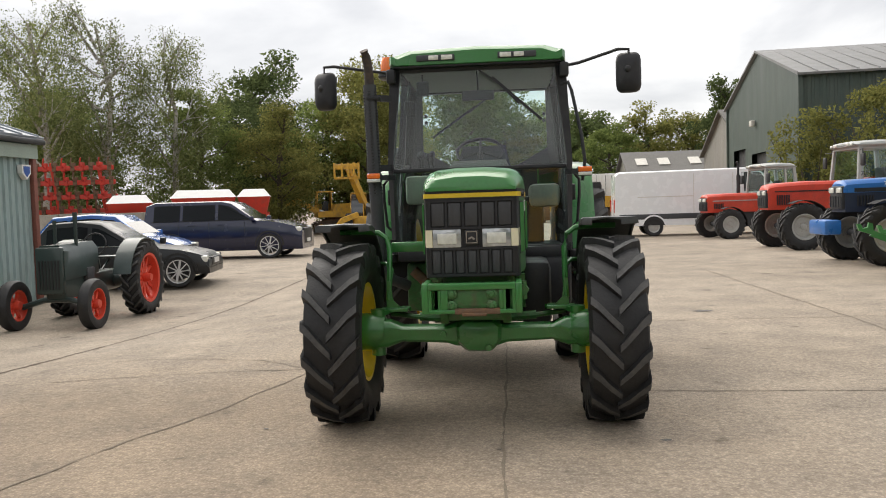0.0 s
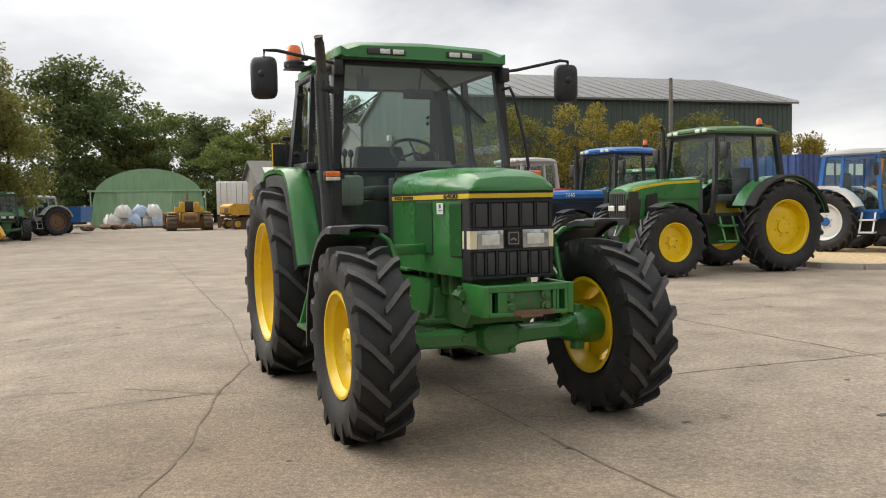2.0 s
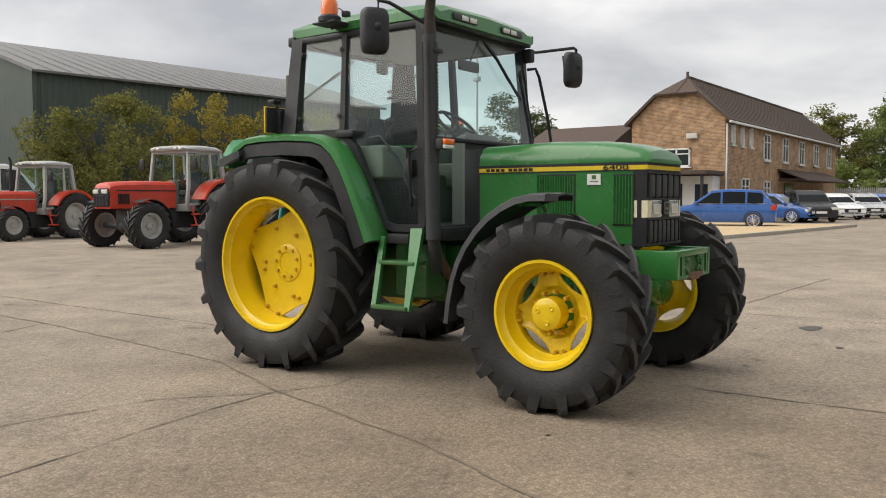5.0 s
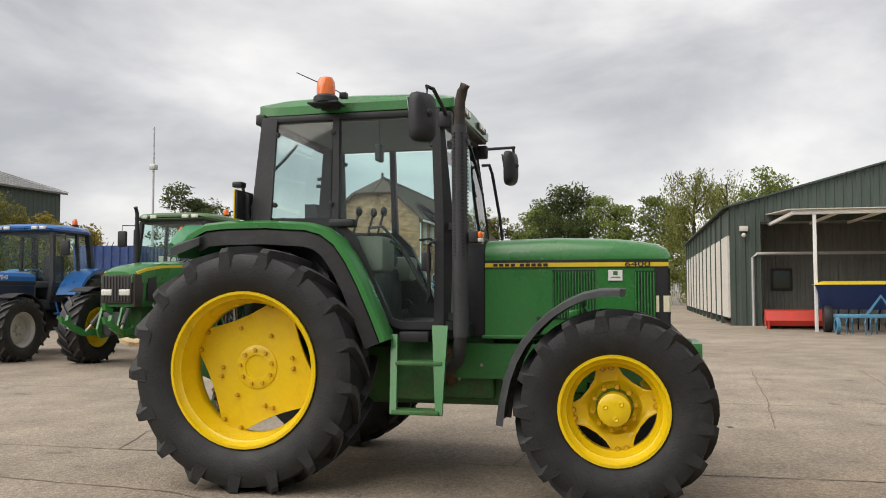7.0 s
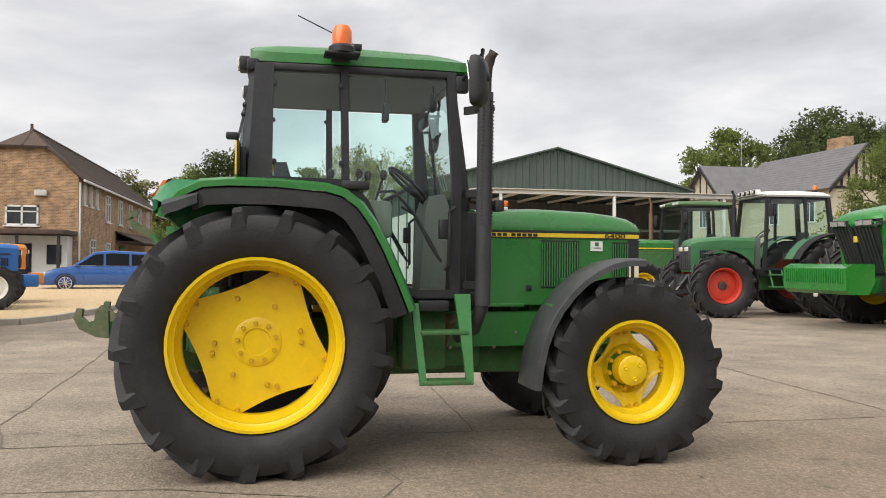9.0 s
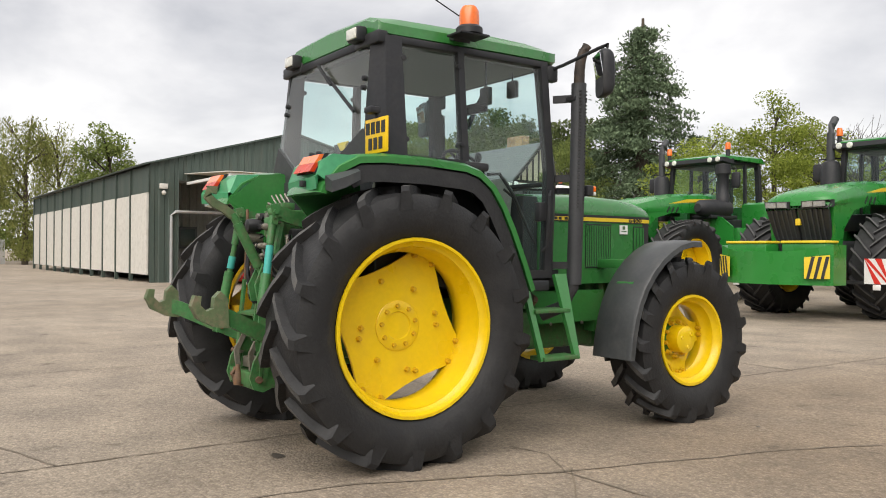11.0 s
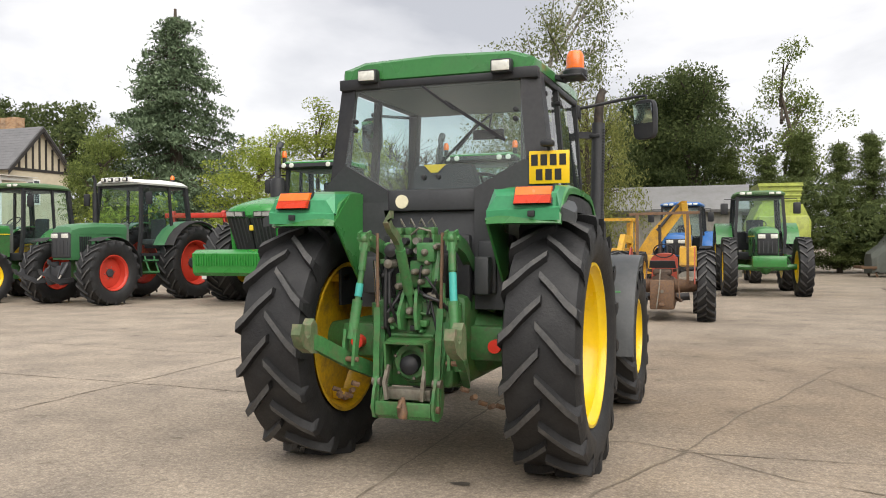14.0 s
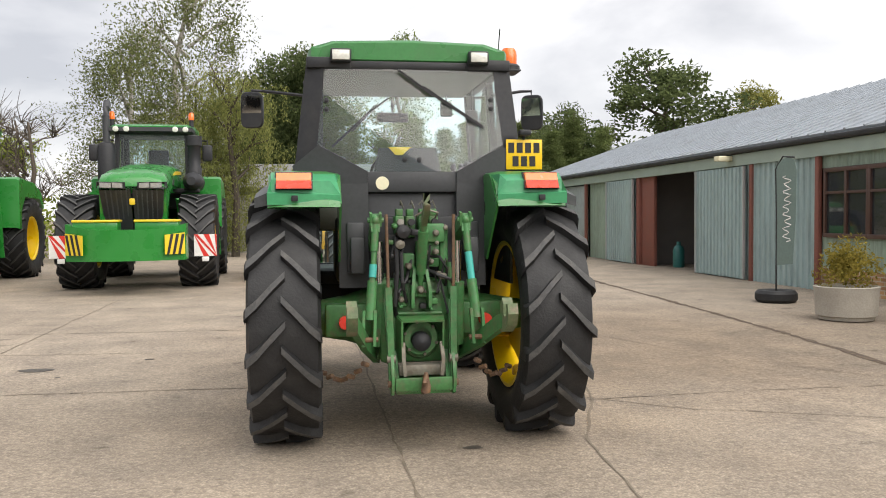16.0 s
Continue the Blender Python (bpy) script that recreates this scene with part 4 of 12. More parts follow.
        tube(bm, [(s * 0.74, 0.02, 1.25), (s * 0.77, 0.0, 1.28), (s * 0.79, 0.0, 1.5), (s * 0.79, 0.0, 1.62), (s * 0.75, -0.04, 1.66)], 0.012, 8)
        box(bm, s * 0.70, s * 0.76, 0.0, 0.06, 1.45, 1.58, 0.01)
        part("door_handle", bm, K, T)
        bm = B()
        tube(bm, [(s * 0.69, 0.45, 1.75), (s * 0.685, 0.35, 1.76), (s * 0.68, 0.22, 1.62), (s * 0.68, 0.10, 1.40), (s * 0.68, 0.03, 1.30)], 0.011, 8)
        tube(bm, [(s * 0.67, 0.30, 1.66), (s * 0.67, 0.20, 1.60), (s * 0.67, 0.06, 1.36)], 0.009, 8)
        part("grab_rail", bm, K, T)
    pane("rear_window", [(-0.575, 1.268, 2.525), (0.575, 1.268, 2.525), (0.635, 1.3458, 1.97), (0.30, 1.3696, 1.80), (-0.30, 1.3696, 1.80), (-0.635, 1.3458, 1.97)], M_GLASS_REAR)
    for x, z in ((-0.56, 2.30), (-0.56, 2.24), (0.57, 2.28), (0.57, 2.22), (-0.05, 1.88), (0.05, 1.88)):
        part("glass_stud", lathe(B(), [(0.0, 0.022), (0.016, 0.018), (0.018, -0.01)], 10, "y", (x, 1.268 + (2.525 - z) * 0.1402, z)), K, T)
    # roof
    def roof_ring(y, hw, zb, zt):
        return [(-hw + 0.03, y, zb), (-hw, y, zb + 0.015), (-hw, y, zb + 0.075), (-hw + 0.05, y, zt - 0.02), (-hw + 0.16, y, zt + 0.014), (0, y, zt + 0.030), (hw - 0.16, y, zt + 0.014), (hw - 0.05, y, zt - 0.02), (hw, y, zb + 0.075), (hw, y, zb + 0.015), (hw - 0.03, y, zb)]
    rings = [roof_ring(1.272, 0.665, 2.565, 2.655), roof_ring(1.250, 0.682, 2.548, 2.675), roof_ring(1.10, 0.695, 2.545, 2.688), roof_ring(0.60, 0.70, 2.548, 2.698), roof_ring(0.10, 0.70, 2.548, 2.685), roof_ring(-0.04, 0.70, 2.545, 2.670), roof_ring(-0.115, 0.692, 2.545, 2.655), roof_ring(-0.15, 0.672, 2.555, 2.625)]
    part("roof", loft(B(), rings), M_GREEN, T, "green moulded cab roof")
    bm = B()
    box(bm, -0.61, 0.61, -0.05, 1.15, 2.505, 2.546, 0.01)
    part("headlining", bm, M_CAB_IN, T)
    part("visor", box(B(), -0.66, 0.66, -0.135, -0.03, 2.535, 2.553, 0.006), K, T)
    for s in (-1, 1):
        bm = B()
        box(bm, s * 0.17, s * 0.47, -0.166, -0.12, 2.578, 2.625, 0.005)
        hs = part("lamp_housing", bm, M_GREYBLACK, T)
        for a, b in ((0.185, 0.275), (0.295, 0.375)):
            bm = B()
            box(bm, s * a, s * b, -0.172, -0.155, 2.583, 2.620, 0.006)
            part("front_work_lamp", bm, M_CLEARLENS, hs)
        # rear work lamps under the roof edge
        bm = B()
        box(bm, s * 0.40, s * 0.70, 1.22, 1.292, 2.50, 2.575, 0.01)
        box(bm, s * 0.40, s * 0.54, 1.275, 1.345, 2.535, 2.625, 0.012)
        rl = part("work_lamp", bm, K, T)
        bm = B()
        box(bm, s * 0.412, s * 0.528, 1.335, 1.356, 2.547, 2.613, 0.006)
        part("lens", bm, M_CLEARLENS, rl)
    # wipers
    bm = B()
    bar(bm, [(0.02, -0.09, 2.50), (0.18, -0.11, 2.38), (0.33, -0.135, 2.22)], 0.02, 0.014)
    bar(bm, [(0.12, -0.10, 2.44), (0.50, -0.135, 2.09)], 0.012, 0.02)
    part("front_wiper", bm, K, T)
    bm = B()
    bar(bm, [(0.08, 1.305, 2.49), (-0.15, 1.325, 2.32)], 0.018, 0.014)
    bar(bm, [(-0.08, 1.312, 2.38), (-0.50, 1.345, 2.10)], 0.012, 0.02)
    part("rear_wiper", bm, K, T)
    # beacon with its bracket and aerial
    bm = B()
    box(bm, -0.90, -0.74, 0.60, 0.82, 2.585, 2.60, 0.004)
    bar(bm, [(-0.76, 0.71, 2.58), (-0.70, 0.71, 2.60)], 0.12, 0.03)
    lathe(bm, [(0.0, 2.60), (0.085, 2.60), (0.085, 2.635), (0.070, 2.65), (0.0, 2.65)], 20, "z", (-0.83, 0.71, 0))
    bk = part("beacon_base", bm, K, T)
    bm = lathe(B(), [(0.062, 2.65), (0.064, 2.70), (0.060, 2.745), (0.045, 2.772), (0.0, 2.782)], 20, "z", (-0.83, 0.71, 0))
    part("beacon_lens", bm, M_AMBER, bk, "orange flashing beacon")
    bm = B()
    tube(bm, [(-0.76, 0.60, 2.66), (-0.755, 0.66, 2.70), (-0.70, 0.98, 2.86)], 0.004, 6)
    box(bm, -0.79, -0.74, 0.58, 0.63, 2.64, 2.68, 0.005)
    part("aerial", bm, K, T)
    # exhaust stack
    bm = B()
    tube(bm, [(-0.60, -0.10, 0.80), (-0.72, -0.18, 0.86), (-0.79, -0.215, 1.0), (-0.80, -0.22, 1.12)], 0.045, 12)
    tube(bm, [(-0.80, -0.22, 1.02), (-0.825, -0.22, 1.7), (-0.84, -0.22, 2.40)], 0.052, 14)
    ex = part("exhaust", bm, M_GREYBLACK, T, "black shielded exhaust stack")
    bm = B()
    for k in range(34):
        z = 1.55 + 0.024 * k
        x = -0.80 - 0.04 * (z - 1.02) / 1.38
        for q in (150, 210, 270, 330):
            dx, dy = 0.054 * math.cos(radians(q)), 0.054 * math.sin(radians(q))
            box(bm, -0.005, 0.005, -0.009, 0.009, -0.004, 0.004, 0, pose(x + dx, -0.22 + dy, z, 0, 0, q))
    tagged(part("shield_slot", bm, M_DARK, ex), kind="stuff")
    bm = B()
    tube(bm, [(-0.84, -0.22, 2.36), (-0.842, -0.222, 2.48), (-0.848, -0.228, 2.56), (-0.856, -0.245, 2.62), (-0.868, -0.268, 2.662)], 0.038, 14, 0.034)
    part("exhaust_tip", bm, M_SOOT, ex, "sooty bent exhaust tip")
    bm = B()
    for z in (1.15, 1.75, 2.30):
        part("exhaust_clamp", bar(B(), [(-0.69, -0.12, z), (-0.82, -0.21, z)], 0.03, 0.05), K, T)
    part("exhaust_clamp", box(B(), -0.86, -0.76, -0.28, -0.16, 2.28, 2.31, 0.005), K, T)
    # indicators beside the windscreen
    for s in (-1, 1):
        bm = B()
        bar(bm, [(s * 0.685, -0.16, 1.67), (s * 0.72, -0.28, 1.67), (s * 0.78, -0.30, 1.67)], 0.03, 0.04)
        ar = part("indicator_arm", bm, K, T)
        part("indicator_housing", box(B(), s * 0.755, s * 0.865, -0.345, -0.285, 1.632, 1.705, 0.01), K, ar)
        part("indicator", box(B(), s * 0.758, s * 0.862, -0.372, -0.343, 1.662, 1.702, 0.008), M_AMBER, ar)
        part("side_light", box(B(), s * 0.758, s * 0.862, -0.370, -0.343, 1.635, 1.661, 0.006), M_CLEARLENS, ar)
    # mirrors on long arms
    for s, hx, hy, hz, turn, ax in ((-1, -1.225, -0.07, 2.385, -29, 1), (1, 1.16, -0.26, 2.405, -12, 1)):
        bm = B()
        tube(bm, [(s * 0.66, -0.09, 2.50), (s * 0.80, -0.11, 2.52), (hx * 0.93, hy - 0.05, 2.575), (hx, hy - 0.03, 2.575), (hx + 0.0, hy - 0.03, 2.50), (hx, hy - 0.04, 2.36)], 0.0125, 8)
        bm2 = B()
        box(bm2, s * 0.65, s * 0.72, -0.14, -0.05, 2.42, 2.53, 0.015)
        part("mirror_mount", bm2, K, T)
        arm = part("mirror_arm", bm, K, T)
        bm = B()
        outline = []
        for q in range(24):
            cx, cz = math.cos(q * math.tau / 24), math.sin(q * math.tau / 24)
            outline.append((0.095 * math.copysign(abs(cx) ** 0.45, cx), 0.152 * math.copysign(abs(cz) ** 0.38, cz)))
        loft(bm, [[(x * k, y, z * k) for x, z in outline] for k, y in ((0.30, -0.062), (0.62, -0.056), (0.86, -0.042), (0.97, -0.022), (1.0, 0.0), (1.0, 0.022), (0.96, 0.030))])
        ball(bm, (0, -0.05, 0.02), 0.03, 10)
        hd = part("mirror_head", bm, K, arm)
        hd.matrix_basis = pose(hx, hy, hz, 0, 0, turn)
        bm = B()
        plate(bm, [(-0.082, 0.028, -0.125), (0.082, 0.028, -0.125), (0.082, 0.028, 0.125), (-0.082, 0.028, 0.125)], 0.004)
        gl = part("mirror_glass", bm, M_MIRROR, arm, smooth=False)
        gl.matrix_basis = pose(hx, hy, hz, 0, 0, turn) @ pose(0, 0.004, 0, -9, 0, 0)
    # rail on the left front post
    bm = B()
    tube(bm, [(0.66, -0.10, 2.36), (0.71, -0.15, 2.37), (0.735, -0.17, 2.30), (0.80, -0.22, 1.95), (0.82, -0.24, 1.75), (0.80, -0.22, 1.60)], 0.013, 8)
    part("hand_rail", bm, K, T)
    # rear fenders: green shell with rubber lip
    for s in (-1, 1):
        line = [(1.80, 1.56), (1.785, 1.60), (1.68, 1.72), (1.55, 1.785), (1.38, 1.80), (1.10, 1.80), (0.80, 1.78), (0.68, 1.745), (0.57, 1.665), (0.48, 1.54), (0.40, 1.39), (0.31, 1.19), (0.235, 1.005)]
        rings = []
        for i, (y, z) in enumerate(line):
            a, b = line[max(i - 1, 0)], line[min(i + 1, len(line) - 1)]
            d = Vector((b[0] - a[0], b[1] - a[1])).normalized()
            ny, nz = d.y, -d.x
            if nz < 0 and i > 1:
                ny, nz = -ny, -nz
            if i <= 1:
                ny, nz = 1.0, 0.2
            xin = 0.50 if y > 1.3 else 0.70
            xo = 0.945
            ring = []
            for x, o in ((xin, -0.015), (xin + 0.08, 0.0), (0.80, 0.004), (xo - 0.03, 0.0), (xo, -0.018), (xo, -0.055), (xo - 0.02, -0.05), (xin, -0.03)):
                ring.append((s * x, y + ny * o, z + nz * o))
            rings.append(ring)
        part("rear_fender", loft(B(), rings), G, T, "green rear fender with a folded edge")
        rings = []
        for i, (y, z) in enumerate(line[2:], 2):
            a, b = line[max(i - 1, 0)], line[min(i + 1, len(line) - 1)]
            d = Vector((b[0] - a[0], b[1] - a[1])).normalized()
            ny, nz = d.y, -d.x
            if nz < 0:
                ny, nz = -ny, -nz
            rings.append([(s * x, y + ny * o, z + nz * o) for x, o in ((0.72, -0.040), (0.925, -0.058), (0.936, -0.068), (0.942, -0.115), (0.946, -0.165), (0.934, -0.165), (0.930, -0.118), (0.922, -0.082), (0.905, -0.072), (0.72, -0.054))])
        part("fender_lip", loft(B(), rings), M_TYRE, T, "black rubber fender extension")
        flap = loft(B(), [[(s * 0.945, 1.56, 1.70), (s * 0.985, 1.56, 1.685), (s * 0.985, 1.56, 1.635), (s * 0.93, 1.56, 1.655)], [(s * 0.945, 1.66, 1.675), (s * 1.02, 1.665, 1.645), (s * 1.02, 1.665, 1.585), (s * 0.93, 1.66, 1.61)], [(s * 0.945, 1.755, 1.65), (s * 1.025, 1.755, 1.615), (s * 1.025, 1.755, 1.555), (s * 0.93, 1.755, 1.575)]])
        part("fender_flap", flap, M_MUDGUARD, T, "dark grey plastic flap beside the tail lamp")
        # inner wall of the fender
        bm = B()
        plate(bm, [(s * 0.50, 1.78, 1.58), (s * 0.50, 1.55, 1.77), (s * 0.50, 1.30, 1.78), (s * 0.50, 1.30, 1.25), (s * 0.50, 1.42, 1.20)], 0.014)
        part("fender_side", bm, G, T)
        bm = B()
        plate(bm, [(s * 0.70, 1.30, 1.76), (s * 0.70, 0.70, 1.73), (s * 0.70, 0.42, 1.42), (s * 0.70, 0.28, 1.02), (s * 0.70, 1.30, 1.02)], 0.02)
        part("cab_side", bm, K, T)
        # end block with lamps
        bm = B()
        loft(bm, [[(s * 0.50, 1.55, 1.77), (s * 0.93, 1.55, 1.775), (s * 0.93, 1.70, 1.60), (s * 0.50, 1.66, 1.57)], [(s * 0.53, 1.70, 1.765), (s * 0.925, 1.70, 1.775), (s * 0.94, 1.80, 1.655), (s * 0.50, 1.76, 1.64)], [(s * 0.56, 1.765, 1.72), (s * 0.92, 1.775, 1.73), (s * 0.945, 1.815, 1.645), (s * 0.50, 1.775, 1.635)], [(s * 0.55, 1.775, 1.60), (s * 0.92, 1.79, 1.60), (s * 0.945, 1.81, 1.575), (s * 0.50, 1.77, 1.57)]])
        part("fender_end", bm, M_GREEN_FADED, T)
        bm = B()
        def lamp(x0, x1, f0, f1):
            def at(x, f, out):
                return (x, 1.790 - 0.065 * f + out, 1.672 + 0.100 * f)
            return loft(B(), [[at(x0, f1, 0), at(x1, f1, 0), at(x1, f0, 0), at(x0, f0, 0)], [at(x0 + 0.003, f1 - 0.006, 0.036), at(x1 - 0.003, f1 - 0.006, 0.036), at(x1 - 0.003, f0 + 0.006, 0.036), at(x0 + 0.003, f0 + 0.006, 0.036)]])
        xa, xb = (0.675, 0.893) if s > 0 else (-0.893, -0.675)
        tl = part("tail_lamp", loft(B(), [[(xa - 0.006, 1.71, 1.778), (xb + 0.006, 1.71, 1.778), (xb + 0.006, 1.785, 1.665), (xa - 0.006, 1.785, 1.665)], [(xa - 0.006, 1.735, 1.778), (xb + 0.006, 1.735, 1.778), (xb + 0.006, 1.80, 1.665), (xa - 0.006, 1.80, 1.665)]]), K, T, "red and orange tail lamp")
        part("indicator_lens", lamp(xa, xb, 0.50, 1.0), M_AMBER, tl)
        part("red_lens", lamp(xa, xb, 0.0, 0.495), M_REDLENS, tl)
        bm = B()
        box(bm, s * 0.76, s * 0.80, 1.80, 1.825, 1.595, 1.63, 0.004)
        part("socket_cover", bm, K, T)
    # number plate with its lamp on the right fender: lettering as bars
    bm = B()
    box(bm, -0.912, -0.655, 1.338, 1.350, 1.815, 2.022, 0.004)
    pl = part("number_plate", bm, M_PLATE, T, "square yellow number plate")
    for row, n in ((1.965, 4), (1.872, 3)):
        for k in range(n):
            bm = B()
            x = -0.781 + (k - (n - 1) / 2) * 0.060
            box(bm, x - 0.021, x + 0.021, 1.350, 1.353, row - 0.035, row + 0.035)
            part("plate_bar", bm, M_DARK, pl)
    bm = B()
    box(bm, -0.906, -0.660, 1.322, 1.336, 1.820, 2.016, 0.004)
    box(bm, -0.80, -0.76, 1.29, 1.322, 1.78, 2.00, 0.004)
    part("plate_backing", bm, K, T)
    # round disc on the rear panel
    part("speed_disc", lathe(B(), [(0.0, 1.374), (0.045, 1.374), (0.045, 1.362)], 20, "y", (0.205, 0, 1.722)), M_CREAM, T, "small round cream speed disc")
    # black box on the fender by the rear post
    bm = B()
    box(bm, -0.82, -0.74, 1.335, 1.41, 2.045, 2.085, 0.01)
    tube(bm, [(-0.78, 1.33, 1.98), (-0.78, 1.345, 2.05)], 0.012, 8)
    part("plate_lamp", bm, K, T)
    bm = B()
    box(bm, -0.80, -0.70, 0.52, 0.70, 1.755, 1.81, 0.015)
    part("door_pad", bm, K, T)
    # tank below the cab floor on the left
    part("fuel_tank", box(B(), 0.30, 0.70, -0.25, 0.62, 0.62, 1.02, 0.05), K, T, "black plastic fuel tank")
    # steps
    for s in (-1, 1):
        bm = B()
        plate(bm, [(s * 0.80, 0.250, 1.03), (s * 0.95, 0.215, 0.53), (s * 0.95, 0.172, 0.53), (s * 0.80, 0.205, 1.03)], 0.03)
        plate(bm, [(s * 0.80, -0.135, 1.09), (s * 0.95, -0.128, 0.53), (s * 0.95, -0.085, 0.53), (s * 0.80, -0.030, 1.09)], 0.03)
        fr = part("step_frame", bm, G, T)
        for z, x in ((0.545, 0.95), (0.85, 0.86)):
            bm = B()
            box(bm, s * (x - 0.12), s * (x + 0.03), -0.11, 0.20, z - 0.014, z + 0.014, 0.006)
            part("step", bm, M_GREEN_WORN, fr)
        bm = B()
        box(bm, s * 0.70, s * 0.80, 0.0, 0.20, 0.98, 1.05, 0.01)
        part("step_plate", bm, K, T)
    # inside the cab
    bm = B()
    box(bm, -0.25, 0.25, 0.50, 0.98, 1.50, 1.62, 0.05)
    st = part("seat", bm, M_SEAT, T, "dark cloth driver's seat")
    bm = B()
    loft(bm, [[(x, y + 0.02, z) for x, y, z in ((-0.23, 0.90, 1.60), (0.23, 0.90, 1.60), (0.23, 1.02, 1.60), (-0.23, 1.02, 1.60))], [(-0.24, 0.98, 1.80), (0.24, 0.98, 1.80), (0.24, 1.10, 1.80), (-0.24, 1.10, 1.80)], [(-0.20, 1.03, 1.98), (0.20, 1.03, 1.98), (0.20, 1.12, 1.98), (-0.20, 1.12, 1.98)]])
    part("backrest", bm, M_SEAT, st)
    bm = B()
    prism(bm, [(-0.02, 1.985), (0.14, 1.985), (0.09, 1.93), (0.04, 1.93)], "y", 1.12, 1.13)
    part("seat_label", bm, M_STRIPE, st, "yellow label on the backrest")
    bm = B()
    loft(bm, [[(-0.20, -0.10, 1.10), (0.20, -0.10, 1.10), (0.16, 0.08, 1.10), (-0.16, 0.08, 1.10)], [(-0.26, -0.11, 1.70), (0.26, -0.11, 1.70), (0.20, 0.05, 1.66), (-0.20, 0.05, 1.66)], [(-0.21, -0.08, 1.79), (0.21, -0.08, 1.79), (0.18, 0.02, 1.77), (-0.18, 0.02, 1.77)]])
    part("dashboard", bm, M_CAB_IN, T)
    bm = B()
    tube(bm, [(0, 0.0, 1.72), (0, 0.14, 1.86)], 0.025, 8)
    ring = [(0.19 * math.cos(k * math.tau / 24), 0.15 + 0.19 * math.sin(k * math.tau / 24) * 0.68, 1.87 + 0.19 * math.sin(k * math.tau / 24) * 0.6) for k in range(25)]
    tube(bm, ring, 0.014, 8)
    for q in (90, 210, 330):
        tube(bm, [(0, 0.15, 1.87), (0.19 * math.cos(radians(q)), 0.15 + 0.19 * math.sin(radians(q)) * 0.68, 1.87 + 0.19 * math.sin(radians(q)) * 0.6)], 0.01, 6)
    part("steering_wheel", bm, K, T)
    bm = B()
    box(bm, -0.66, -0.36, 0.35, 1.15, 1.45, 1.70, 0.04)
    part("console", bm, M_CAB_IN2, T)
    part("console", box(B(), 0.40, 0.66, 0.45, 1.15, 1.40, 1.60, 0.04), M_CAB_IN2, T)
    for x, y, z in ((-0.50, 0.45, 1.70), (-0.42, 0.55, 1.70), (-0.54, 0.62, 1.70), (-0.48, 0.80, 1.70)):
        bm = B()
        tube(bm, [(x, y, z), (x - 0.01, y - 0.05, z + 0.16)], 0.009, 6)
        ball(bm, (x - 0.01, y - 0.055, z + 0.18), 0.026, 8, 1, 1, 1.4)
        part("lever", bm, K, T)
    bm = B()
    box(bm, -0.13, 0.13, 0.02, 0.05, 2.28, 2.36, 0.01)
    tube(bm, [(0, 0.02, 2.36), (0, -0.05, 2.5)], 0.008)
    part("inside_mirror", bm, K, T)
    bm = B()
    for x, y, z in ((-0.45, 0.05, 2.33), (-0.60, 0.40, 2.22)):
        box(bm, x - 0.05, x + 0.05, y - 0.02, y + 0.02, z, z + 0.12, 0.012)
        tube(bm, [(x, y, z + 0.12), (x, y, 2.52)], 0.006)
    part("cab_monitor", bm, K, T)
    hitch(T)
    return T


